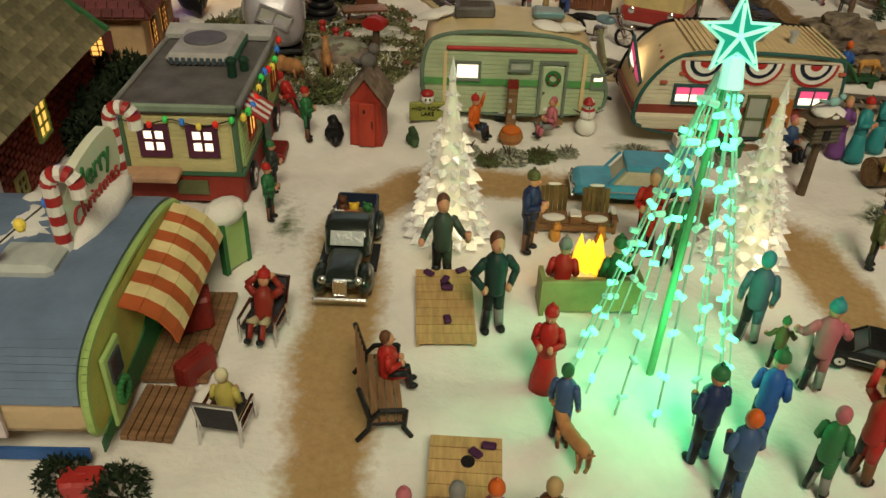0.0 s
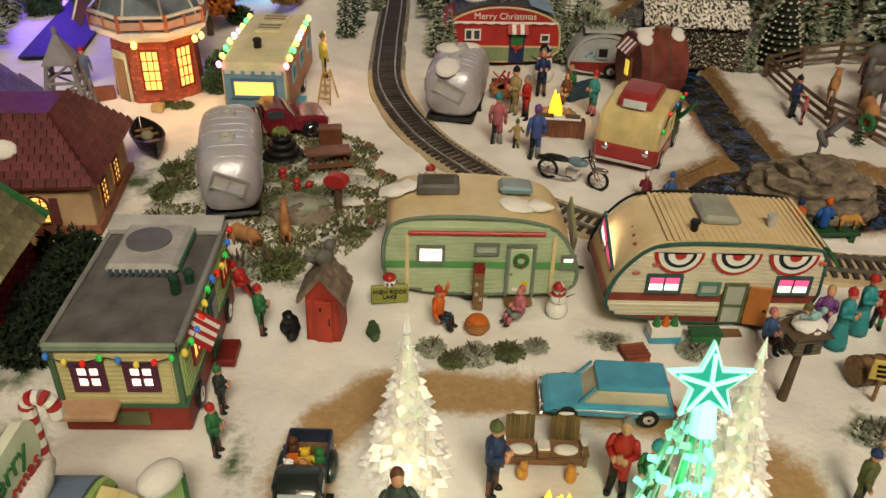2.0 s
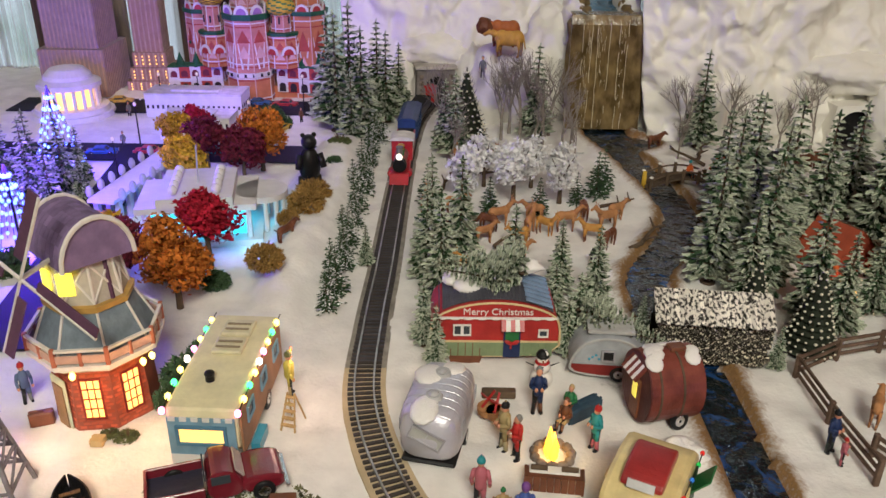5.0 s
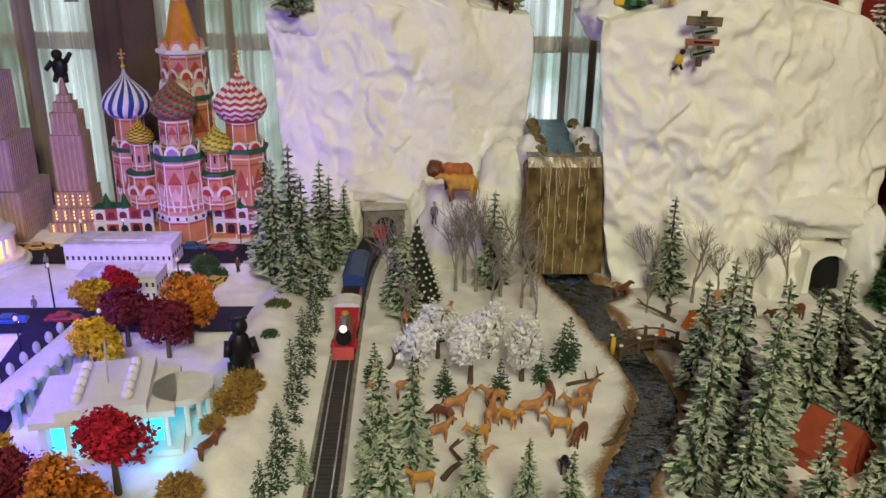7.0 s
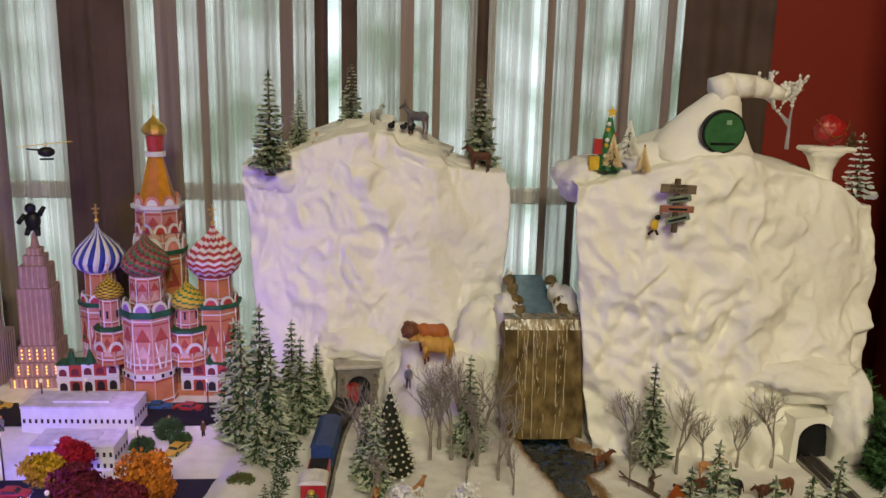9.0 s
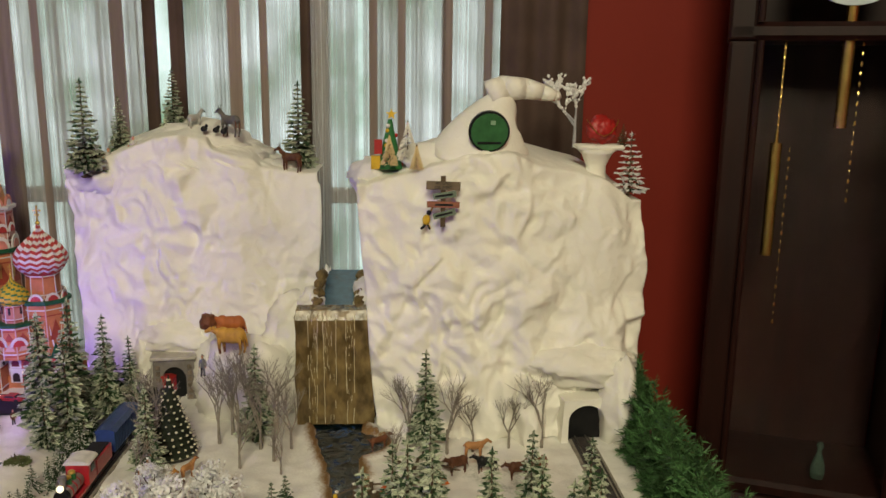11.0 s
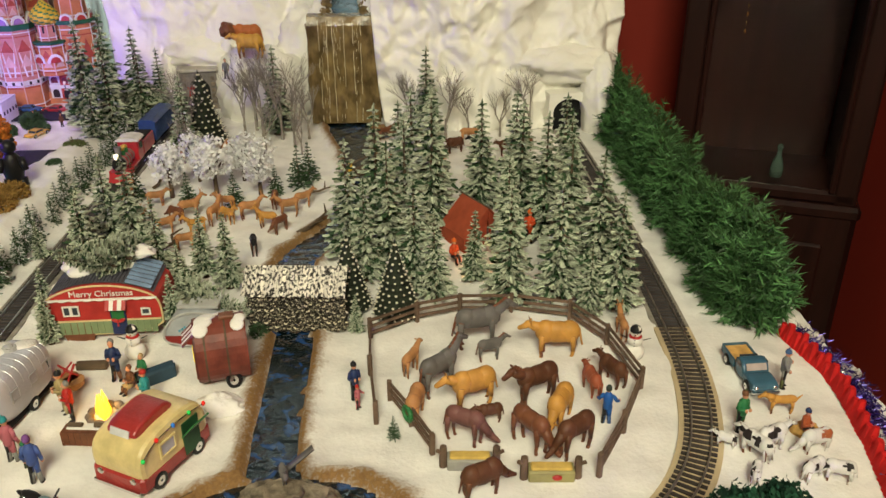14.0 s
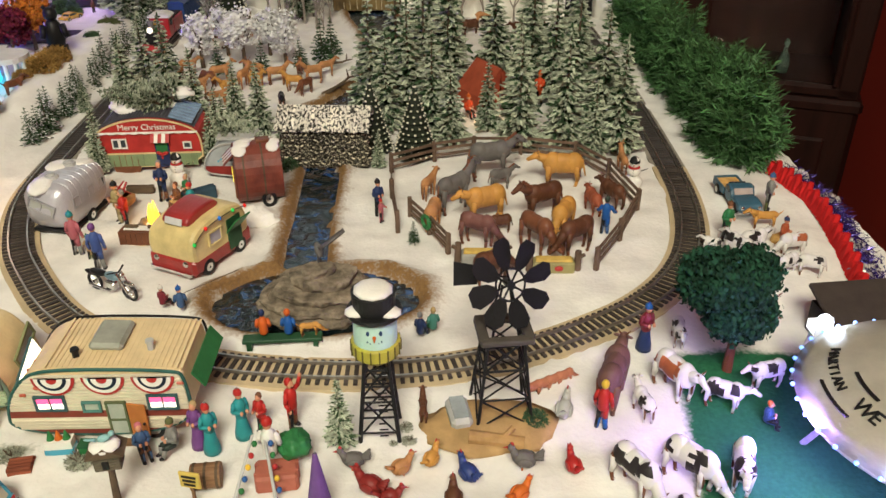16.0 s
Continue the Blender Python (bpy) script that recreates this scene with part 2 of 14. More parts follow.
slab("wall_back_head", WX0, WX1, 2.02, 2.08, WZ1, 2.3, REDWALL)
slab("wall_back_sill", WX0, WX1, 2.02, 2.08, -0.75, WZ0, REDWALL)

# window with sashes, and the bright garden beyond
win = tagged(new("window_1"), "tall white-framed window behind sheer curtains", "window", kind="structure")
for x in (WX0 + 0.03, -1.10, -0.425, 0.245, WX1 - 0.03):
    bm = bmesh.new()
    box(bm, 0.05, 0.05, WZ1 - WZ0, x, 2.05, (WZ0 + WZ1) / 2, bev=0.006)
    part("window_frame", bm, WHITE, win)
for z in (WZ0 + 0.03, 0.30, 1.2, WZ1 - 0.03):
    bm = bmesh.new()
    box(bm, WX1 - WX0, 0.035, 0.03, (WX0 + WX1) / 2, 2.05, z, bev=0.004)
    part("glazing_bar", bm, WHITE, win)
bm = bmesh.new()
box(bm, WX1 - WX0, 0.004, WZ1 - WZ0, (WX0 + WX1) / 2, 2.062, (WZ0 + WZ1) / 2)
pane = part("pane", bm, mat("window_glass", (0.95, 0.97, 0.97), 0.02, trans=1.0, var=0, bump=0), win)
pane.visible_shadow = False

GARDEN = bpy.data.materials.new("garden_daylight")
GARDEN.use_nodes = True
gn, gl = GARDEN.node_tree.nodes, GARDEN.node_tree.links
em = gn.new("ShaderNodeEmission")
tcg, nz, rp = gn.new("ShaderNodeTexCoord"), gn.new("ShaderNodeTexNoise"), gn.new("ShaderNodeValToRGB")
nz.inputs["Scale"].default_value, nz.inputs["Detail"].default_value = 2.6, 5
rp.color_ramp.elements[0].position, rp.color_ramp.elements[0].color = 0.36, (0.16, 0.26, 0.18, 1)
rp.color_ramp.elements[1].position, rp.color_ramp.elements[1].color = 0.62, (0.72, 0.83, 0.86, 1)
gl.new(tcg.outputs["Object"], nz.inputs["Vector"])
gl.new(nz.outputs[0], rp.inputs[0])
gl.new(rp.outputs[0], em.inputs[0])
# the backdrop's unseen top glows brighter, added as sky for the water to mirror
sxz, skm = gn.new("ShaderNodeSeparateXYZ"), gn.new("ShaderNodeMapRange")
gl.new(tcg.outputs["Object"], sxz.inputs[0])
gl.new(sxz.outputs["Z"], skm.inputs[0])
skm.inputs[1].default_value, skm.inputs[2].default_value, skm.inputs[3].default_value, skm.inputs[4].default_value = 1.6, 2.6, 1.9, 7.0
gl.new(skm.outputs[0], em.inputs[1])
gl.new(em.outputs[0], gn["Material Output"].inputs[0])
bm = bmesh.new()
box(bm, 9, 0.02, 6, -0.5, 4.2, 0.8)
structure("backdrop", bm, GARDEN)

# sheer curtains
SHEER = bpy.data.materials.new("sheer_curtain")
SHEER.use_nodes = True
sn, sl = SHEER.node_tree.nodes, SHEER.node_tree.links
sb = sn["Principled BSDF"]
sb.inputs["Base Color"].default_value = (0.22, 0.17, 0.15, 1)
sb.inputs["Roughness"].default_value = 0.85
trn, tlu, mx1, mx2 = sn.new("ShaderNodeBsdfTransparent"), sn.new("ShaderNodeBsdfTranslucent"), sn.new("ShaderNodeMixShader"), sn.new("ShaderNodeMixShader")
tlu.inputs[0].default_value = (0.46, 0.40, 0.37, 1)
tcs, mps, wv = sn.new("ShaderNodeTexCoord"), sn.new("ShaderNodeMapping"), sn.new("ShaderNodeTexNoise")
mps.inputs["Scale"].default_value = (26, 10, 0.12)
wv.inputs["Scale"].default_value, wv.inputs["Detail"].default_value, wv.inputs["Roughness"].default_value = 1.0, 8, 0.68
sl.new(tcs.outputs["Object"], mps.inputs[0])
sl.new(mps.outputs[0], wv.inputs["Vector"])
mrs = sn.new("ShaderNodeMapRange")
mrs.inputs[1].default_value, mrs.inputs[2].default_value, mrs.inputs[3].default_value, mrs.inputs[4].default_value = 0.43, 0.62, 0.60, 0.0
wf, mpf2, wm = sn.new("ShaderNodeTexNoise"), sn.new("ShaderNodeMapping"), sn.new("ShaderNodeMix")
mpf2.inputs["Scale"].default_value = (105, 30, 0.3)
wf.inputs["Scale"].default_value, wf.inputs["Detail"].default_value, wf.inputs["Roughness"].default_value = 1.0, 6, 0.7
sl.new(tcs.outputs["Object"], mpf2.inputs[0])
sl.new(mpf2.outputs[0], wf.inputs["Vector"])
wm.inputs[0].default_value = 0.45
sl.new(wv.outputs[0], wm.inputs[2])
sl.new(wf.outputs[0], wm.inputs[3])
sl.new(wm.outputs[0], mrs.inputs[0])
mx1.inputs[0].default_value = 0.5
sl.new(sb.outputs[0], mx1.inputs[1])
sl.new(tlu.outputs[0], mx1.inputs[2])
sl.new(mrs.outputs[0], mx2.inputs[0])
sl.new(mx1.outputs[0], mx2.inputs[1])
sl.new(trn.outputs[0], mx2.inputs[2])
sl.new(mx2.outputs[0], sn["Material Output"].inputs[0])
DRAPE = mat("taupe_drape", (0.085, 0.055, 0.045), 0.85, var=0.2, scale=12, fine=500)


def curtain(x0, x1, y, material, label, folds, depth):
    n = int((x1 - x0) / 0.006)
    vs, fs = [], []
    for j, z in enumerate((-0.7, 0.1, 0.8, 1.5, 2.1)):
        for i in range(n + 1):
            u = i / n
            w = noise.noise(Vector((u * folds * 0.35, 3.1 * x0, z * 0.12)))
            yy = y + depth * (math.sin(u * folds * 2 * math.pi + 3.0 * w) * 0.6 + 0.9 * w)
            vs.append((x0 + (x1 - x0) * u + 0.004 * w, yy, z))
    for j in range(4):
        for i in range(n):
            a = j * (n + 1) + i
            fs.append((a, a + 1, a + n + 2, a + n + 1))
    me = bpy.data.meshes.new("curtain")
    me.from_pydata(vs, [], fs)
    me.materials.append(material)
    me.shade_smooth()
    return tagged(new("curtain", me), label, "curtain", "curtains at the window")


for x0, x1 in ((-1.72, -1.12), (-1.10, -0.50), (-0.47, -0.04), (-0.02, 0.33), (0.34, 0.70)):
    curtain(x0, x1, 1.965, SHEER, "sheer taupe curtain with daylight behind it", 9, 0.012)
for x0, x1 in ((-1.15, -1.05), (-0.80, -0.72), (-0.497, -0.455), (-0.447, -0.393), (-0.060, -0.037), (-0.014, 0.014), (0.226, 0.246), (0.60, 0.765)):
    curtain(x0, x1, 1.945, DRAPE, "dark brown gathered drape beside a sheer curtain", 3, 0.012)
# gathered folds of the sheers, where the cloth lies double
FOLD = mat("gathered_sheer", (0.24, 0.19, 0.17), 0.9, var=0.3, scale=30, fine=400, grain=(1, 1, 0.03))
for x0, x1 in ((-1.30, -1.26), (-0.93, -0.90), (-0.64, -0.60), (-0.337, -0.300), (-0.263, -0.249), (-0.121, -0.100), (0.090, 0.113), (0.149, 0.162), (0.352, 0.366), (0.405, 0.420), (0.489, 0.510), (0.570, 0.586)):
    curtain(x0, x1, 1.952, FOLD, "gathered taupe fold of a sheer curtain", 2, 0.008)
bm = bmesh.new()
rod(bm, (-1.8, 1.95, 2.12), (0.85, 1.95, 2.12), 0.012, seg=12)
tagged(part("curtain_rod", bm, DKWOOD), "dark wooden curtain rod above the window", "curtain rod")

# ---- ground sheet of cotton snow, road, banks and green mat ----
POND = (0.298, 0.607, 0.082, 0.050)
POOL = (0.338, 1.515, 0.046, 0.042)
STREAM = [(0.290, 0.640), (0.280, 0.70), (0.280, 0.78), (0.280, 0.87), (0.268, 0.93), (0.262, 0.985), (0.275, 1.06), (0.315, 1.13), (0.350, 1.22), (0.347, 1.30), (0.338, 1.36), (0.325, 1.44), (0.312, 1.52), (0.31, 1.60)]
STREAM_P = [(p.x, p.y) for p in spline([(a, b, 0) for a, b in STREAM], 0.008)]
ROAD = [(-0.034, -0.2), (-0.034, 0.17), (-0.037, 0.27), (-0.038, 0.345), (-0.008, 0.392), (0.055, 0.392), (0.12, 0.38), (0.175, 0.345), (0.188, 0.29), (0.186, 0.22), (0.20, 0.10), (0.20, -0.2)]
ROAD_P = [(p.x, p.y) for p in spline([(a, b, 0) for a, b in ROAD], 0.01)]
TRACK = [(0.030, 1.80), (0.012, 1.70), (-0.006, 1.60), (-0.014, 1.45), (-0.017, 1.25), (-0.018, 1.06), (-0.020, 0.93), (-0.016, 0.81), (0.014, 0.71), (0.052, 0.645), (0.090, 0.596), (0.128, 0.564), (0.175, 0.538), (0.226, 0.523), (0.262, 0.514), (0.324, 0.506), (0.385, 0.507), (0.432, 0.516), (0.473, 0.531), (0.511, 0.549), (0.560, 0.579), (0.602, 0.620), (0.634, 0.675), (0.656, 0.752), (0.667, 0.851), (0.677, 1.06), (0.685, 1.296), (0.685, 1.54), (0.68, 1.70)]
TRACK_P = spline([(a, b, 0) for a, b in TRACK], 0.0066)


# mossy patches: centre, half sizes, thickness
MOSSY = [(-0.072, 0.352, 0.014, 0.045, 1.0), (0.040, 0.420, 0.035, 0.014, 0.8), (0.118, 0.436, 0.024, 0.012, 0.8), (0.232, 0.366, 0.020, 0.022, 0.9), (-0.200, 0.42, 0.05, 0.05, 1.0),
        (-0.175, 0.34, 0.03, 0.05, 1.0), (-0.19, 0.60, 0.06, 0.09, 0.9), (-0.06, 0.50, 0.03, 0.03, 0.9), (0.205, 0.845, 0.03, 0.02, 0.7), (0.56, 1.40, 0.10, 0.08, 0.5)]


def sheet(name, x0, x1, y0, y1, step):
    nx, ny = int((x1 - x0) / step) + 1, int((y1 - y0) / step) + 1
    X, Y = np.meshgrid(np.linspace(x0, x1, nx), np.linspace(y0, y1, ny))

    def dist(line):
        d = np.full(X.shape, 9.0)
        for a, b in line:
            d = np.minimum(d, (X - a) ** 2 + (Y - b) ** 2)
        return np.sqrt(d)
    ds, dr, dt = dist(STREAM_P[::2]), dist(ROAD_P), dist([(p.x, p.y) for p in TRACK_P[::2]])
    dp = (np.hypot((X - POND[0]) / POND[2], (Y - POND[1]) / POND[3]) - 1) * 0.06
    width = np.where(Y < 0.9, 0.017, 0.020) + np.clip((Y - 1.45) * 0.12, 0, 0.02)
    dw = np.minimum(np.minimum(ds - width, dp), (np.hypot((X - POOL[0]) / POOL[2], (Y - POOL[1]) / POOL[3]) - 1) * 0.05)
    nz = np.array([noise.noise(Vector((a * 26, b * 26, 0.3))) for a, b in zip(X.ravel(), Y.ravel())]).reshape(X.shape)
    nf = np.array([noise.noise(Vector((a * 90, b * 90, 2.3))) for a, b in zip(X.ravel(), Y.ravel())]).reshape(X.shape)
    Z = 0.0036 * nz + 0.0022 * nf
    road = np.clip((0.0225 - dr + 0.004 * nf + 0.005 * nz) / 0.013, 0, 1)
    road *= np.clip((0.43 - Y) / 0.02, 0, 1)
    bank = np.clip(1 - np.abs(dw - 0.006 - 0.004 * nz) / (0.017 + 0.008 * nf), 0, 1)
    Z = Z * (1 - 0.85 * road) - 0.0015 * road
    Z = np.where(dt < 0.018, np.minimum(Z, -0.001), Z)
    Z += np.where(dw < 0.03, 0.006 * np.clip(1 - np.abs(dw - 0.012) / 0.012, 0, 1), 0)
    Z = np.where(dw < 0.003, -0.010, Z)
    # drifts: a mound under the silver caravan, slopes by the city and at the mountains' feet
    Z += 0.012 * np.clip(1 - np.hypot((X + 0.085) / 0.10, (Y - 0.605) / 0.11), 0, 0.5)
    Z += 0.055 * np.clip(1.15 - np.hypot((X + 0.112) / 0.050, (Y - 1.24) / 0.30), 0, 0.6)
    mat_g = np.clip((np.minimum(X - 0.545 - 0.18 * (Y - 0.38), 0.525 - Y) + 0.004 * nz) / 0.01, 0, 1)
    grass = np.clip(1.3 - 1.6 * np.hypot((X + 0.085) / 0.115, (Y - 0.605) / 0.14), 0, 1) * np.clip(0.35 + 1.5 * nz + nf, 0, 1)
    for gx, gy, ga, gb, amt in MOSSY:
        grass = np.maximum(grass, amt * np.clip(1.4 - 1.5 * np.hypot((X - gx) / ga, (Y - gy) / gb), 0, 1) * np.clip(0.45 + 1.3 * nz + nf, 0, 1))
    me = bpy.data.meshes.new(name)
    i = np.arange(nx * ny).reshape(ny, nx)
    quads = np.stack([i[:-1, :-1], i[:-1, 1:], i[1:, 1:], i[1:, :-1]], -1).reshape(-1, 4)
    me.vertices.add(nx * ny)
    me.vertices.foreach_set("co", np.stack([X, Y, Z], -1).ravel().astype(np.float32))
    me.loops.add(quads.size)
    me.loops.foreach_set("vertex_index", quads.ravel().astype(np.int32))
    me.polygons.add(len(quads))
    me.polygons.foreach_set("loop_start", np.arange(0, quads.size, 4, dtype=np.int32))
    me.update(calc_edges=True)
    for key, val in (("road", road), ("bank", bank), ("mat", mat_g), ("moss", grass)):
        at = me.attributes.new(key, "FLOAT", "POINT")
        at.data.foreach_set("value", val.ravel().astype(np.float32))
    me.shade_smooth()
    return me


def ground_material():
    m = mat("snow_ground", (0.78, 0.76, 0.72), 0.95, var=0.08, scale=38, bump=0.55, fine=260)
    nt = m.node_tree
    N, L = nt.nodes, nt.links
    b = N["Principled BSDF"]
    base = b.inputs["Base Color"].links[0].from_socket
    n2 = N.new("ShaderNodeTexNoise")
    n2.inputs["Scale"].default_value, n2.inputs["Detail"].default_value = 330, 4
    tc = N.new("ShaderNodeTexCoord")
    L.new(tc.outputs["Object"], n2.inputs["Vector"])
    for key, c1, c2 in (("bank", (0.085, 0.042, 0.016), (0.36, 0.21, 0.085)), ("road", (0.30, 0.18, 0.075), (0.50, 0.34, 0.17)),
                        ("mat", (0.008, 0.07, 0.03), (0.03, 0.17, 0.075)), ("moss", (0.025, 0.05, 0.015), (0.13, 0.18, 0.09))):
        at = N.new("ShaderNodeAttribute")
        at.attribute_name = key
        cr = N.new("ShaderNodeMix")
        cr.data_type = "RGBA"
        cr.inputs[6].default_value, cr.inputs[7].default_value = (*c1, 1), (*c2, 1)
        L.new(n2.outputs[0], cr.inputs[0])
        ed = N.new("ShaderNodeMath")
        ed.operation = "MULTIPLY_ADD"
        ed.inputs[1].default_value = 1.6
        L.new(at.outputs["Fac"], ed.inputs[0])
        sub = N.new("ShaderNodeMath")
        sub.operation = "MULTIPLY_ADD"
        sub.inputs[1].default_value, sub.inputs[2].default_value = 1.2, -0.9
        L.new(n2.outputs[0], sub.inputs[0])
        L.new(sub.outputs[0], ed.inputs[2])
        ed.use_clamp = True
        mx = N.new("ShaderNodeMix")
        mx.data_type = "RGBA"
        L.new(ed.outputs[0], mx.inputs[0])
        L.new(base, mx.inputs[6])
        L.new(cr.outputs[2], mx.inputs[7])
        base = mx.outputs[2]
    L.new(base, b.inputs["Base Color"])
    return m


gme = sheet("ground", -0.95, 0.812, -0.30, 1.98, 0.0065)
gme.materials.append(ground_material())
tagged(new("ground", gme), "white cotton snow sheet with an ochre road and brown banks", "ground", kind="structure")
# the table under it
bm = bmesh.new()
box(bm, 1.775, 2.30, 0.035, -0.0725, 0.84, -0.033, bev=0.003)
tagged(part("display_table", bm, PALEWOOD), "large plywood display table under the snow", "table", kind="structure")
for x in (-0.9, 0.76):
    for y in (-0.25, 1.93):
        bm = bmesh.new()
        box(bm, 0.06, 0.06, 0.70, x, y, -0.40, bev=0.004)
        part("leg", bm, WOOD, bpy.data.objects["display_table"])

# water
WATER = bpy.data.materials.new("pond_water")
WATER.use_nodes = True
n_, l_ = WATER.node_tree.nodes, WATER.node_tree.links
pb = n_["Principled BSDF"]
tcw, nw, nw2, rw, bw = n_.new("ShaderNodeTexCoord"), n_.new("ShaderNodeTexNoise"), n_.new("ShaderNodeTexNoise"), n_.new("ShaderNodeValToRGB"), n_.new("ShaderNodeBump")
nw.inputs["Scale"].default_value, nw.inputs["Detail"].default_value = 40, 5
nw.inputs["Distortion"].default_value = 1.6
nw2.inputs["Scale"].default_value, nw2.inputs["Detail"].default_value = 62, 3
# blue patches in the base colour stand for the window mirrored in the water
rw.color_ramp.elements[0].position, rw.color_ramp.elements[0].color = 0.52, (0.004, 0.010, 0.012, 1)
rw.color_ramp.elements[1].position, rw.color_ramp.elements[1].color = 0.66, (0.020, 0.062, 0.18, 1)
l_.new(tcw.outputs["Object"], nw.inputs["Vector"])
l_.new(tcw.outputs["Object"], nw2.inputs["Vector"])
l_.new(nw.outputs[0], rw.inputs[0])
l_.new(rw.outputs[0], pb.inputs["Base Color"])
l_.new(nw2.outputs[0], bw.inputs["Height"])
bw.inputs["Strength"].default_value, bw.inputs["Distance"].default_value = 1.0, 0.007
l_.new(bw.outputs[0], pb.inputs["Normal"])
pb.inputs["Roughness"].default_value = 0.05
pb.inputs["Specular IOR Level"].default_value = 0.9
bm = bmesh.new()
ring = [bm.verts.new((POND[0] + 1.05 * POND[2] * math.cos(a), POND[1] + 1.05 * POND[3] * math.sin(a), -0.004)) for a in np.linspace(0, 2 * math.pi, 48, endpoint=False)]
bm.faces.new(ring)
ring = [bm.verts.new((POOL[0] + 1.05 * POOL[2] * math.cos(a), POOL[1] + 1.05 * POOL[3] * math.sin(a), -0.0044)) for a in np.linspace(0, 2 * math.pi, 40, endpoint=False)]
bm.faces.new(ring)
L_, R_ = [], []
sp = spline([(a, b, -0.0036) for a, b in STREAM], 0.012)
for i, p in enumerate(sp):
    d = (sp[min(i + 1, len(sp) - 1)] - sp[max(i - 1, 0)]).normalized()
    w = 0.021 if p.y < 0.9 else 0.024 + max(0, (p.y - 1.45) * 0.14)
    L_.append(bm.verts.new(p + Vector((-d.y, d.x, 0)) * w))
    R_.append(bm.verts.new(p - Vector((-d.y, d.x, 0)) * w))
for i in range(len(sp) - 1):
    bm.faces.new((L_[i], R_[i], R_[i + 1], L_[i + 1]))
structure("water", bm, WATER)

# ---- railway ----
track = tagged(new("railway_track"), "model railway track loop on dark ties", "railway track", kind="structure")


def ribbon(bm, offs, w, z, h, first=0, last=None):
    pts = TRACK_P[first:last:2]
    prev = None
    for i, p in enumerate(pts):
        d = (pts[min(i + 1, len(pts) - 1)] - pts[max(i - 1, 0)]).normalized()
        n = Vector((-d.y, d.x, 0))
        q = [bm.verts.new(p + n * (offs + s * w / 2) + Vector((0, 0, zz))) for s, zz in ((-1, z), (-1, z + h), (1, z + h), (1, z))]
        if prev:
            for k in range(4):
                bm.faces.new((prev[k], prev[(k + 1) % 4], q[(k + 1) % 4], q[k]))
        prev = q


FAR_BED = mat("slate_roadbed", (0.055, 0.055, 0.062), 0.7, var=0.3, scale=60)
SIDE_BED = mat("grey_roadbed_edge", (0.26, 0.235, 0.20), 0.85, var=0.25, scale=80)
i0 = next(i for i, p in enumerate(TRACK_P) if p.y < 0.86)
i1 = next(i for i, p in enumerate(TRACK_P) if i > i0 + 60 and p.y > 0.86)
for lab, a, b, w, z, m in (("bare plywood strip", i0, i1, 0.037, 0.0, BED), ("grey shoulder", 0, i0 + 2, 0.037, -0.0004, SIDE_BED), ("grey shoulder", i1 - 2, len(TRACK_P), 0.037, -0.0004, SIDE_BED),
                           ("dark roadbed", 0, i0 + 1, 0.0265, 0.0012, FAR_BED), ("dark roadbed", i1 - 1, len(TRACK_P), 0.0265, 0.0012, FAR_BED)):
    bm = bmesh.new()
    ribbon(bm, 0, w, -0.006 + z, 0.0072, a, b)
    part("trackbed", bm, m, track, lab)
for s in (-1, 1):
    bm = bmesh.new()
    ribbon(bm, s * 0.00825, 0.0014, 0.0030, 0.0026)
    part("rail", bm, RAIL, track)
bm = bmesh.new()
box(bm, 0.0030, 0.028, 0.0016)
tie_me = mesh_of(bm, "tie", TIE)
rest = bmesh.new()
for i, p in enumerate(TRACK_P[:-1]):
    d = TRACK_P[i + 1] - p
    m = Matrix.Translation((p.x, p.y, 0.0023)) @ pose(0, 0, 0, 0, 0, math.degrees(math.atan2(d.y, d.x)))
    if 0.50 < p.y < 0.95 and (p.x < 0.13 or p.x > 0.2):
        o = new("tie", tie_me)
        o.parent = track
        o.matrix_local = m
    else:
        bmesh.ops.create_cube(rest, size=1, matrix=m @ Matrix.Diagonal((0.003, 0.028, 0.0016, 1)))
tagged(part("far_ties", rest, TIE, track), kind="stuff")

# ---- kit: trees, figures, animals, windows ----
def chaikin(pts, n=2):
    for _ in range(n):
        out = []
        for (a, b), (c, d) in zip(pts, pts[1:] + pts[:1]):
            out += [(0.75 * a + 0.25 * c, 0.75 * b + 0.25 * d), (0.25 * a + 0.75 * c, 0.25 * b + 0.75 * d)]
        pts = out
    return pts


def extent(pts, z):
    xs = []
    for (a, b), (c, d) in zip(pts, pts[1:] + pts[:1]):
        if (b - z) * (d - z) <= 0 and abs(d - b) > 1e-9:
            xs.append(a + (c - a) * (z - b) / (d - b))
    return (min(xs), max(xs)) if xs else (0, 0)


def band(parent, name, pts, z0, z1, y, material, x0=None, x1=None, thick=0.0008, inset=0.0012, label=""):
    """A painted sheet panel on a side of an outline, between two heights."""
    left, right = [], []
    n = max(2, int((z1 - z0) / 0.003))
    for i in range(n + 1):
        z = z0 + (z1 - z0) * i / n
        a, b = extent(pts, z)
        left.append((max(a + inset, x0) if x0 is not None else a + inset, z))
        right.append((min(b - inset, x1) if x1 is not None else b - inset, z))
    bm = bmesh.new()
    prism(bm, left + right[::-1], y, y - thick)
    return part(name, bm, material, parent, label)


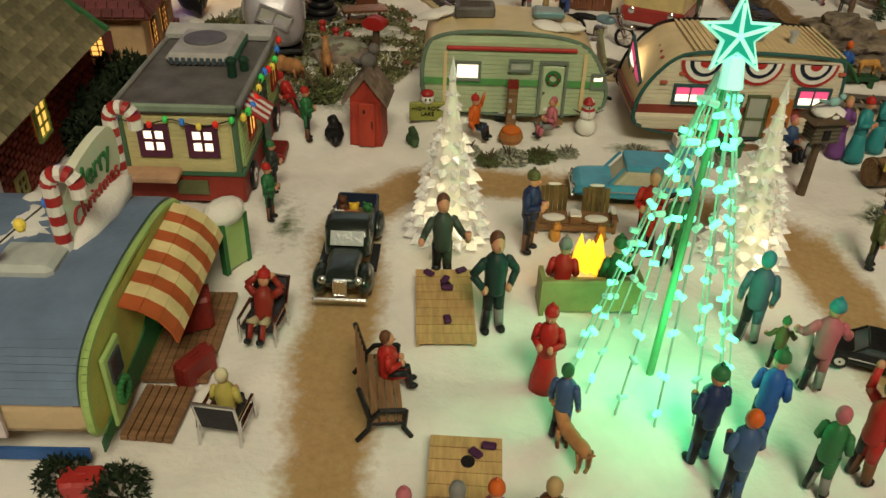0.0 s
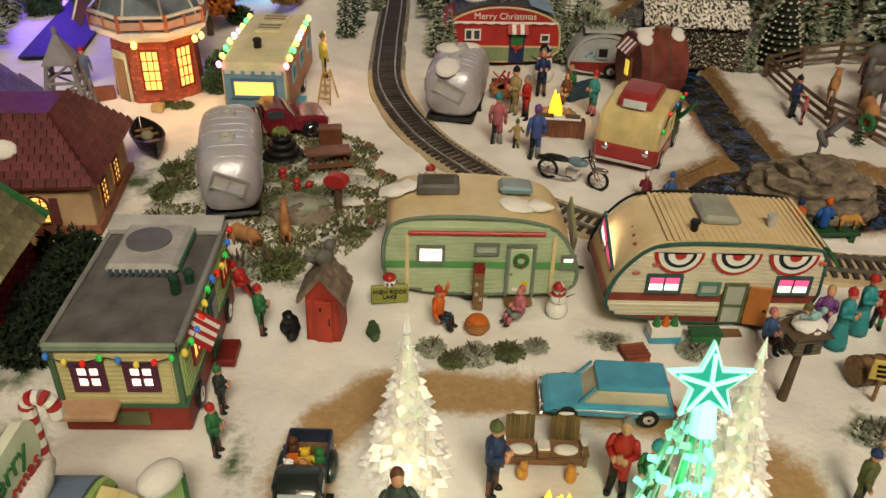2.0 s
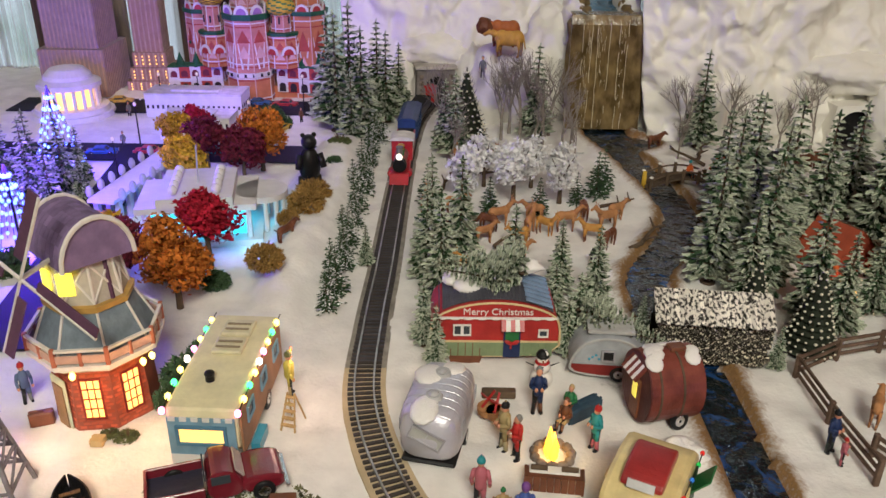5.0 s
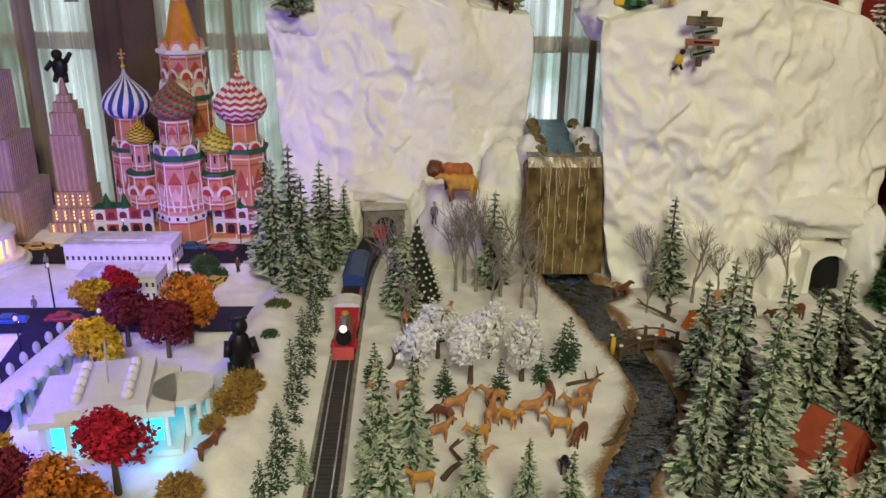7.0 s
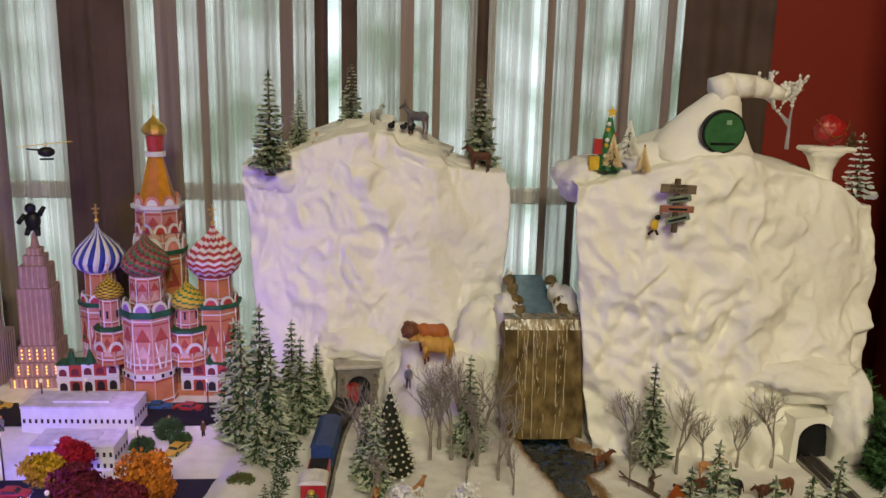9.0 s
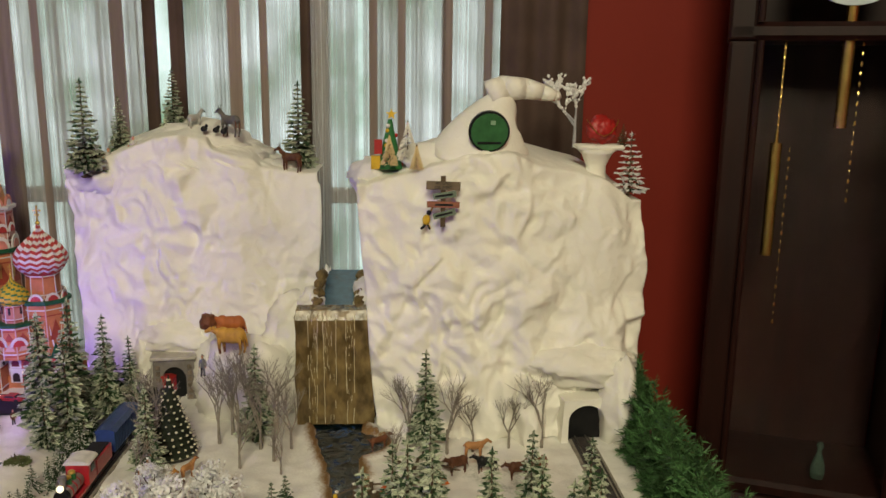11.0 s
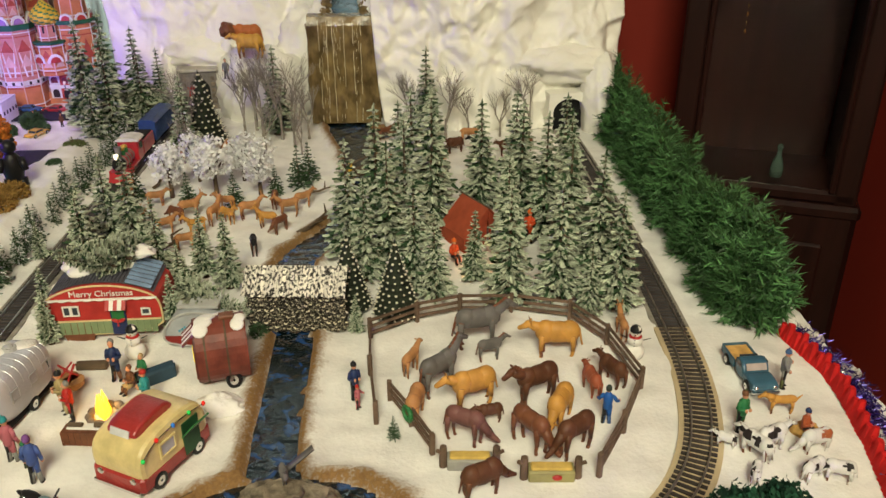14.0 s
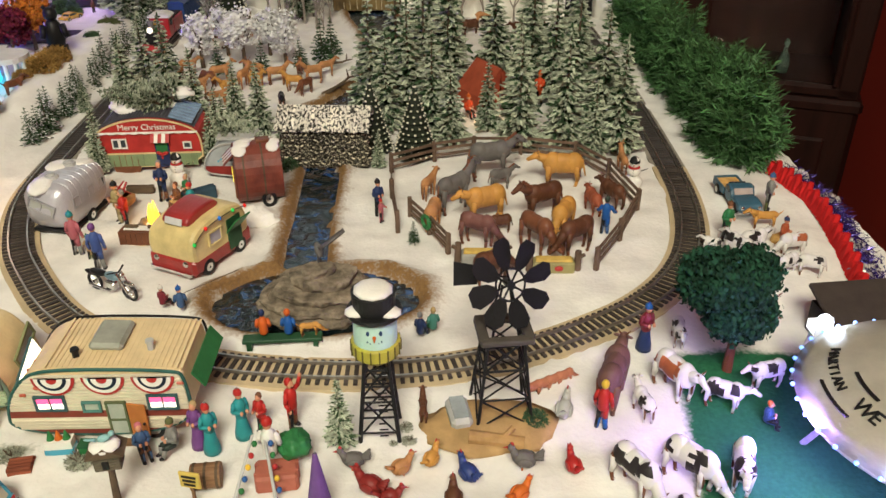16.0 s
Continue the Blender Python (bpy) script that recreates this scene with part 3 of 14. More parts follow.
def window(parent, m, w, h, frame_mat, pane_mat, cross=(0, 1), bar_w=0.0012, name="window", curtain_mat=None):
    """A framed pane in the local xz plane, facing -y."""
    wd = new(name)
    wd.parent, wd.matrix_local = parent, m
    bm = bmesh.new()
    for s in (-1, 1):
        box(bm, bar_w, 0.0016, h + bar_w, s * w / 2, -0.0006, 0)
        box(bm, w - bar_w, 0.0016, bar_w, 0, -0.0006, s * h / 2)
    for i in range(cross[0]):
        box(bm, w, 0.001, bar_w * 0.5, 0, -0.0005, -h / 2 + h * (i + 1) / (cross[0] + 1))
    for i in range(cross[1]):
        box(bm, bar_w * 0.5, 0.001, h, -w / 2 + w * (i + 1) / (cross[1] + 1), -0.0007, 0)
    part("frame", bm, frame_mat, wd)
    bm = bmesh.new()
    box(bm, w, 0.0008, h, 0, 0.0001, 0)
    part("pane", bm, pane_mat, wd)
    if curtain_mat:
        bm = bmesh.new()
        box(bm, w * 0.94, 0.0005, h * 0.5, 0, -0.0006, h * 0.24)
        part("blind", bm, curtain_mat, wd)
    return wd


def wheel(parent, x, y, r, w=0.005, m=None):
    wh = new("wheel")
    wh.parent, wh.matrix_local = parent, pose(x, y, r)
    bm = bmesh.new()
    lathe(bm, [(r * 0.55, -w / 2), (r * 0.92, -w / 2), (r, -w * 0.3), (r, w * 0.3), (r * 0.92, w / 2), (r * 0.55, w / 2)], seg=18)
    bm.transform(T(0, 0, 0, 90))
    part("tyre", bm, BLACK, wh, smooth=True)
    bm = bmesh.new()
    lathe(bm, [(r * 0.6, -w * 0.45), (r * 0.5, -w * 0.55), (r * 0.15, -w * 0.58), (r * 0.15, w * 0.58), (r * 0.5, w * 0.55), (r * 0.6, w * 0.45)], seg=14)
    bm.transform(T(0, 0, 0, 90))
    part("rim", bm, m or CHROME, wh)
    return wh


BULB = {}
for key, c in (("red", (1, 0.04, 0.03)), ("green", (0.05, 0.8, 0.15)), ("blue", (0.05, 0.25, 0.9)), ("yellow", (1, 0.75, 0.12)), ("white", (1, 0.9, 0.7)), ("pink", (1, 0.25, 0.5))):
    BULB[key] = mat("bulb_" + key, c, 0.25, var=0.05, bump=0)
    BULB["lit_" + key] = mat("lit_bulb_" + key, c, 0.3, var=0, bump=0, emit=6.0, ecol=c)


def garland(parent, pts, cols, lit=False, r=0.0017, step=0.010):
    """A string of bulbs on a dark wire."""
    line = spline(pts, 0.004)
    bm = bmesh.new()
    tube(bm, line[::2] + [line[-1]], 0.0004, 4)
    st = part("light_string", bm, BLACK, parent)
    for i, p in enumerate(spline(pts, step)):
        bm = bmesh.new()
        ball(bm, r, r, r * 1.25, *p, u=8, v=5)
        part("bulb", bm, BULB[("lit_" if lit else "") + cols[i % len(cols)]], st)
    return st


# spruces with snow on the tips of the boughs
def spruce_mesh(name, seed, h, r, flock, levels, dense=1.0, droop=0.35, frost=False):
    rng = random.Random(seed)
    vs, fs, ms = [], [], []

    def clump(p, d, size, mi):
        d = d.normalized()
        side = d.cross(Vector((rng.uniform(-1, 1), rng.uniform(-1, 1), 1.2))).normalized()
        up = side.cross(d)
        for q in range(3):
            a = q * 2.1 + rng.random()
            s = side * math.cos(a) + up * math.sin(a)
            k = len(vs)
            e = p + d * size * rng.uniform(0.7, 1.2)
            vs.extend((p - s * size * 0.30, p + s * size * 0.30, e + s * size * 0.16, e - s * size * 0.12))
            fs.append((k, k + 1, k + 2, k + 3))
            ms.append(mi)
    for i in range(levels):
        f = i / (levels - 1)
        z = h * (0.10 + 0.88 * f)
        rad = r * (1 - f) ** 0.85 * rng.uniform(0.82, 1.12) + r * 0.05
        nb = max(4, int((5 + 7 * (1 - f)) * dense))
        for k in range(nb):
            a = 2 * math.pi * (k + rng.random() * 0.7) / nb + i
            rr = rad * rng.uniform(0.65, 1.12)
            d = Vector((math.cos(a), math.sin(a), -droop + rng.uniform(-0.1, 0.15)))
            n = max(2, int(rr / (h * (0.019 if frost else 0.028))))
            for j in range(n):
                t = (j + 0.6) / n
                p = Vector((0, 0, z)) + d * rr * t + Vector((0, 0, rr * 0.28 * t * t))
                dd = d + Vector((rng.uniform(-0.6, 0.6), rng.uniform(-0.6, 0.6), rng.uniform(-0.1, 0.5)))
                snowy = 1 if rng.random() < flock * (0.45 + 0.75 * t) else 0
                clump(p, dd, h * (0.050 if frost else 0.055) * (0.65 + 0.6 * (1 - f)), snowy)
    for j in range(6):
        clump(Vector((0, 0, h * (0.9 + 0.018 * j))), Vector((rng.uniform(-0.3, 0.3), rng.uniform(-0.3, 0.3), 1)), h * 0.035, 1 if rng.random() < flock else 0)
    me = bpy.data.meshes.new(name)
    me.from_pydata(vs, [], fs)
    me.materials.append(PINE)
    me.materials.append(FROST if frost else FLOCK)
    me.polygons.foreach_set("material_index", ms)
    return me


def spruce(seed, h, r, flock, label, levels=15, group="snowy spruces", dense=1.0, base=True, droop=0.35, frost=False):
    t = thing("spruce_tree", 0, -5, 0, 0, label, "tree", group)
    bm = bmesh.new()
    rod(bm, (0, 0, 0), (0, 0, h * 0.97), h * 0.022, h * 0.004, 7)
    if base:
        ball(bm, h * 0.06, h * 0.06, h * 0.014, 0, 0, h * 0.006, u=9, v=5)
    part("trunk", bm, BARK, t)
    ob = new("crown", spruce_mesh("crown", seed, h, r, flock, levels, dense, droop, frost))
    ob.parent = t
    return t


def plant(proto, x, y, s=1.0, rz=None, z=0.0):
    rng = random.Random(int(x * 9173 + y * 3301))
    return copy_thing(proto, pose(x, y, z, 0, 0, rng.uniform(0, 360) if rz is None else rz) @ Matrix.Scale(s, 4))


def leafy(name, seed, h, crown_r, crown_h, material, label, group="", clumps=260, size=0.0045, trunk_mat=None, trunk_frac=0.3, category="tree", loose=0.42):
    """A tree with limbs and a crown of many small leaf clumps."""
    rng = random.Random(seed)
    t = thing(name, 0, -5, 0, 0, label, category, group)
    bm = bmesh.new()
    top = h * trunk_frac
    rod(bm, (0, 0, 0), (0, 0, top), h * 0.04, h * 0.028, 7)
    cz = h - crown_h / 2
    for k in range(7):
        a = k * 0.9 + rng.random()
        e = Vector((math.cos(a) * crown_r * 0.65, math.sin(a) * crown_r * 0.65, cz + crown_h * rng.uniform(-0.1, 0.3)))
        mid = Vector((0, 0, top)).lerp(e, 0.5) + Vector((0, 0, h * 0.03))
        rod(bm, (0, 0, top * 0.95), mid, h * 0.018, h * 0.012, 5)
        rod(bm, mid, e, h * 0.012, h * 0.004, 5)
    part("trunk", bm, trunk_mat or BARK, t)
    vs, fs = [], []
    lobes = [(Vector((rng.gauss(0, loose), rng.gauss(0, loose), rng.gauss(0, loose * 0.9))), rng.uniform(0.42, 0.62)) for _ in range(9)]
    for _ in range(clumps):
        c, lr = rng.choice(lobes)
        d = Vector((rng.gauss(0, 1), rng.gauss(0, 1), rng.gauss(0, 1))).normalized()
        q = c + d * lr * rng.uniform(0.75, 1.0)
        p = Vector((q.x * crown_r, q.y * crown_r, cz + q.z * crown_h / 2))
        for _k in range(4):
            n = (d + Vector((rng.gauss(0, 0.7), rng.gauss(0, 0.7), rng.gauss(0, 0.7)))).normalized()
            u = n.orthogonal().normalized() * size * rng.uniform(0.5, 1.1)
            w = n.cross(u).normalized() * size * rng.uniform(0.5, 1.1)
            o = p + Vector((rng.gauss(0, 1), rng.gauss(0, 1), rng.gauss(0, 1))) * size * 0.7
            k = len(vs)
            vs.extend((o - u, o - w * 0.7, o + u + n * size * 0.3, o + w))
            fs.append((k, k + 1, k + 2, k + 3))
    me = bpy.data.meshes.new("crown")
    me.from_pydata(vs, [], fs)
    me.materials.append(material)
    ob = new("crown", me)
    ob.parent = t
    return t


def bare_tree(seed, h, material, label, snow=0.0, group="bare winter trees", spread=0.5, depth=4):
    rng = random.Random(seed)
    t = thing("bare_tree", 0, -5, 0, 0, label, "tree", group)
    bm, fl = bmesh.new(), bmesh.new()

    def grow(p, d, l, r, n):
        q = p + d * l
        rod(bm, p, q, r, r * 0.65, 5 if n > 2 else 3)
        if snow and n < 3:
            for _ in range(5):
                o = p.lerp(q, rng.random())
                s = h * 0.017 * rng.uniform(0.6, 1.3)
                bmesh.ops.create_icosphere(fl, subdivisions=1, radius=s, matrix=Matrix.Translation(o))
        if n == 0:
            return
        for _ in range(3 if n > 1 else 2):
            dd = (d + Vector((rng.gauss(0, spread), rng.gauss(0, spread), rng.uniform(-0.05, 0.45)))).normalized()
            grow(p.lerp(q, rng.uniform(0.7, 1)), dd, l * rng.uniform(0.62, 0.85), r * 0.6, n - 1)
    grow(Vector((0, 0, 0)), Vector((0, 0, 1)), h * 0.30, h * 0.022, depth)
    part("branchwork", bm, material, t)
    if snow:
        part("blossom_snow", fl, FLOCK, t)
    else:
        fl.free()
    return t


# painted figurines: each is one plain mesh
CLOTH = {}


def cloth(c):
    if c not in CLOTH:
        CLOTH[c] = mat("painted_cloth", c, 0.45, var=0.15, bump=0.15)
    return CLOTH[c]


DARKC, NAVY, GREYC, REDC, BROWNC, WHITEC, GREENC, TEALC, PINKC, TANC, OLIVE, JEAN, MAROON, ORANGEC, PURPLE, YELC, BLUEC, BLACKC = (
    (0.03, 0.04, 0.035), (0.02, 0.035, 0.10), (0.20, 0.20, 0.19), (0.42, 0.025, 0.02), (0.14, 0.06, 0.03), (0.7, 0.68, 0.64), (0.03, 0.16, 0.06),
    (0.03, 0.25, 0.27), (0.45, 0.13, 0.16), (0.42, 0.30, 0.14), (0.10, 0.11, 0.04), (0.05, 0.10, 0.22), (0.16, 0.02, 0.03), (0.6, 0.12, 0.02), (0.16, 0.06, 0.22), (0.6, 0.42, 0.04), (0.02, 0.10, 0.35), (0.012, 0.012, 0.014))


def person(x, y, rz, h=0.047, top=DARKC, legs=DARKC, hat=None, hair=BROWNC, kind="stand", arms="down", label="", z=0.0, brim=False, skirt=False, lean=0, prop=None, category="figurine"):
    """A painted figurine that faces -y before it is turned by rz."""
    bm = bmesh.new()
    s = h / 0.047
    mats = [cloth(top), cloth(legs), SKIN, cloth(hat or hair), cloth(BLACKC), cloth(prop or WHITEC)]
    hip = 0.022 if kind != "sit" else 0.009
    if kind == "sit":
        for k in (-1, 1):
            rod(bm, (k * 0.0030, 0, hip), (k * 0.0038, -0.0115, hip + 0.0005), 0.0031, 0.0027, 8, 1)
            rod(bm, (k * 0.0038, -0.0115, hip + 0.0005), (k * 0.0038, -0.0135, 0.001), 0.0026, 0.0021, 8, 1)
            ball(bm, 0.0023, 0.0036, 0.0016, k * 0.0038, -0.0150, 0.0014, mi=4)
    elif skirt:
        lathe(bm, [(0.0085, 0.0), (0.0082, 0.006), (0.0062, 0.014), (0.0044, 0.024)], seg=14, mi=1)
    else:
        for k in (-1, 1):
            rod(bm, (k * 0.0042, 0.0005 * k, 0.001), (k * 0.0030, 0, 0.012), 0.0023, 0.0027, 8, 1)
            rod(bm, (k * 0.0030, 0, 0.012), (k * 0.0026, 0, hip + 0.002), 0.0027, 0.0034, 8, 1)
            ball(bm, 0.0024, 0.0038, 0.0017, k * 0.0043, -0.0014, 0.0016, mi=4)
    zt = hip
    lathe(bm, [(0.0046, zt - 0.002), (0.0056, zt), (0.0054, zt + 0.005), (0.0060, zt + 0.010), (0.0058, zt + 0.014), (0.0034, zt + 0.0165), (0.0018, zt + 0.018)], seg=12, mi=0)
    sh = zt + 0.0135
    for k in (-1, 1):
        a = Vector((k * 0.0062, 0, sh))
        if arms == "down":
            e, w = Vector((k * 0.0084, 0.0004, sh - 0.0075)), Vector((k * 0.0082, -0.0030, sh - 0.0140))
        elif arms == "hips":
            e, w = Vector((k * 0.0115, 0.0015, sh - 0.0065)), Vector((k * 0.0068, -0.0028, sh - 0.0115))
        elif arms == "fore":
            e, w = Vector((k * 0.0082, 0.0, sh - 0.0070)), Vector((k * 0.0036, -0.0078, sh - 0.0062))
        elif arms == "wave":
            e, w = (Vector((k * 0.0115, -0.001, sh + 0.001)), Vector((k * 0.0125, -0.003, sh + 0.0095))) if k == 1 else (Vector((k * 0.0084, 0, sh - 0.0075)), Vector((k * 0.0080, -0.004, sh - 0.0135)))
        elif arms == "out":
            e, w = Vector((k * 0.0105, -0.002, sh - 0.0060)), Vector((k * 0.0128, -0.0060, sh - 0.0075))
        else:
            e, w = Vector((k * 0.0110, 0.001, sh + 0.0035)), Vector((k * 0.0050, 0.002, sh + 0.0085))
        rod(bm, a, e, 0.0024, 0.0021, 7, 0)
        rod(bm, e, w, 0.0021, 0.0017, 7, 0)
        ball(bm, 0.0021, 0.0021, 0.0021, *a, u=7, v=5, mi=0)
        ball(bm, 0.0019, 0.0019, 0.0022, *(w + (w - e) * 0.12), u=7, v=5, mi=2)
    if prop:
        cyl(bm, 0.0015, 0.0019, 0.0042, 0.0 if arms == "fore" else 0.0128, -0.0085, sh - 0.0075, seg=9, mi=5)
    hz = zt + 0.0215
    ball(bm, 0.0035, 0.0038, 0.0042, 0, -0.0004, hz, u=12, v=9, mi=2)
    ball(bm, 0.0007, 0.0010, 0.0008, 0, -0.0044, hz - 0.0004, u=6, v=4, mi=2)
    if hat:
        ball(bm, 0.0040, 0.0042, 0.0034, 0, 0.0002, hz + 0.0022, u=12, v=7, mi=3)
        if brim:
            cyl(bm, 0.0062, 0.0058, 0.0008, 0, 0, hz + 0.0016, seg=14, mi=3)
            cyl(bm, 0.0036, 0.0034, 0.0048, 0, 0, hz + 0.0022, seg=12, mi=3)
        else:
            cyl(bm, 0.0042, 0.0041, 0.0014, 0, 0, hz + 0.0008, seg=12, mi=3)
            ball(bm, 0.0012, 0.0012, 0.0012, 0, 0, hz + 0.0060, u=6, v=5, mi=3)
    else:
        ball(bm, 0.0039, 0.0039, 0.0040, 0, 0.0009, hz + 0.0014, u=12, v=7, mi=3)
    if lean:
        bm.transform(T(0, 0, 0, lean))
    bm.transform(Matrix.Diagonal((s * 0.77, s * 0.80, s * 0.95, 1)))
    o = solo("figurine", bm, mats, x, y, z, rz, label, category, "painted figurines", smooth=True)
    return o


def beast(x, y, rz, l=0.05, coat=TAN, kind="cow", label="", z=0.0, head="level", spots=None, name="animal_figurine", category="figurine", group="toy animals"):
    """A moulded toy animal that faces +x before it is turned by rz; one mesh."""
    bm = bmesh.new()
    lg = {"cow": 0.32, "horse": 0.40, "deer": 0.46, "dog": 0.34, "pig": 0.22, "sheep": 0.30}.get(kind, 0.38) * l
    bh = {"cow": 0.20, "horse": 0.175, "deer": 0.155, "dog": 0.13, "pig": 0.18, "sheep": 0.19}.get(kind, 0.17) * l
    cz = lg + bh * 0.75
    ball(bm, 0.36 * l, bh * 0.78, bh, 0, 0, cz, u=14, v=9)
    ball(bm, 0.19 * l, bh * 0.82, bh * 1.05, 0.20 * l, 0, cz + 0.01 * l, u=12, v=8)
    ball(bm, 0.19 * l, bh * 0.80, bh * 1.02, -0.20 * l, 0, cz + 0.015 * l, u=12, v=8)
    for k in (-1, 1):
        for xx, b in ((0.24, 0.02), (-0.27, -0.03)):
            ax = xx * l + k * 0.025 * l
            rod(bm, (ax, k * bh * 0.5, cz), (ax + b * l, k * bh * 0.48, lg * 0.48), 0.065 * l, 0.036 * l, 7)
            rod(bm, (ax + b * l, k * bh * 0.48, lg * 0.5), (ax, k * bh * 0.46, lg * 0.06), 0.034 * l, 0.026 * l, 7)
            ball(bm, 0.036 * l, 0.032 * l, 0.026 * l, ax + 0.01 * l, k * bh * 0.46, 0.024 * l, u=7, v=5, mi=2)
    up = {"level": 0.15, "up": 0.25, "down": -0.22}[head] * l + (0.07 * l if kind in ("horse", "deer") and head != "down" else 0)
    hp = Vector((0.50 * l, 0, cz + up))
    rod(bm, (0.25 * l, 0, cz + 0.05 * l), hp, 0.105 * l, 0.068 * l, 9)
    mz = Vector((0.15 * l, 0, -0.075 * l))
    ball(bm, 0.085 * l, 0.062 * l, 0.072 * l, *hp, u=9, v=7)
    rod(bm, hp, hp + mz, 0.062 * l, 0.040 * l, 8)
    ball(bm, 0.045 * l, 0.042 * l, 0.040 * l, *(hp + mz), u=8, v=6)
    for k in (-1, 1):
        ball(bm, 0.016 * l, 0.045 * l, 0.022 * l, hp.x - 0.04 * l, k * 0.085 * l, hp.z + 0.045 * l, u=6, v=5)
        if kind == "cow":
            rod(bm, (hp.x - 0.02 * l, k * 0.04 * l, hp.z + 0.06 * l), (hp.x, k * 0.085 * l, hp.z + 0.115 * l), 0.014 * l, 0.005 * l, 5, 2)
        if kind == "deer" and head == "up":
            rod(bm, (hp.x - 0.02 * l, k * 0.03 * l, hp.z + 0.06 * l), (hp.x - 0.06 * l, k * 0.10 * l, hp.z + 0.22 * l), 0.012 * l, 0.006 * l, 5)
            rod(bm, (hp.x - 0.04 * l, k * 0.065 * l, hp.z + 0.14 * l), (hp.x + 0.05 * l, k * 0.11 * l, hp.z + 0.20 * l), 0.009 * l, 0.004 * l, 5)
    tl = {"cow": 0.30, "horse": 0.34, "deer": 0.08, "dog": 0.16, "pig": 0.06}.get(kind, 0.1) * l
    if kind == "dog":
        rod(bm, (-0.36 * l, 0, cz + 0.02 * l), (-0.50 * l, 0, cz + tl), 0.03 * l, 0.014 * l, 6)
    else:
        rod(bm, (-0.36 * l, 0, cz + 0.07 * l), (-0.43 * l, 0, cz + 0.05 * l - tl), 0.028 * l, 0.014 * l, 6, 2 if kind == "horse" else 0)
    if kind == "horse":
        for q in range(5):
            p = Vector((0.24 * l, 0, cz + 0.13 * l)).lerp(hp + Vector((-0.05 * l, 0, 0.06 * l)), q / 4)
            ball(bm, 0.045 * l, 0.018 * l, 0.05 * l, *p, u=6, v=5, mi=2)
    if spots:
        rng = random.Random(int(1e4 * (x + 3 * y)))
        bm.faces.ensure_lookup_table()
        seeds = [Vector((rng.uniform(-0.4, 0.55) * l, rng.choice((-1, 1)) * bh * 0.7, cz + rng.uniform(-0.3, 0.9) * bh)) for _ in range(7)]
        for f in bm.faces:
            c = f.calc_center_median()
            if f.material_index == 0 and c.z > lg * 0.7 and min((c - q).length for q in seeds) < 0.115 * l:
                f.material_index = 1
    roughen(bm, 0.010 * l, 9 / l, x)
    return solo(name, bm, [coat, spots or coat, BROWN], x, y, z, rz, label, category, group, smooth=True)

# ---- mountains of crumpled white paper, waterfall and tunnels ----
PAPER = mat("crumpled_snow_paper", (0.84, 0.82, 0.75), 0.75, var=0.05, scale=14, fine=90, bump=0.5)


pn, pl = PAPER.node_tree.nodes, PAPER.node_tree.links
ptc, pwarp, padd, pvor, pbmp = pn.new("ShaderNodeTexCoord"), pn.new("ShaderNodeTexNoise"), pn.new("ShaderNodeMix"), pn.new("ShaderNodeTexVoronoi"), pn.new("ShaderNodeBump")
pwarp.inputs["Scale"].default_value = 22
padd.data_type, padd.blend_type = "RGBA", "LINEAR_LIGHT"
padd.inputs[0].default_value = 0.05
pl.new(ptc.outputs["Object"], pwarp.inputs["Vector"])
pl.new(ptc.outputs["Object"], padd.inputs[6])
pl.new(pwarp.outputs["Color"], padd.inputs[7])
pl.new(padd.outputs[2], pvor.inputs["Vector"])
pvor.inputs["Scale"].default_value = 55
pbmp.inputs["Strength"].default_value, pbmp.inputs["Distance"].default_value = 0.16, 0.006
pl.new(pvor.outputs["Distance"], pbmp.inputs["Height"])
pl.new(pn["Principled BSDF"].inputs["Normal"].links[0].from_socket, pbmp.inputs["Normal"])
pl.new(pbmp.outputs[0], pn["Principled BSDF"].inputs["Normal"])


def facet(p):
    """Height of crumpled paper: each cell is a tilted flat that meets its neighbours in a crease."""
    d, c = noise.voronoi(p)
    tilt = noise.noise_vector(c[0] * 3.7)
    rim = min(1.0, (d[1] - d[0]) * 3.5)
    return (tilt.dot(p - c[0]) * 1.5 + 0.25 * tilt.x) * rim - 0.10 * (1 - rim)


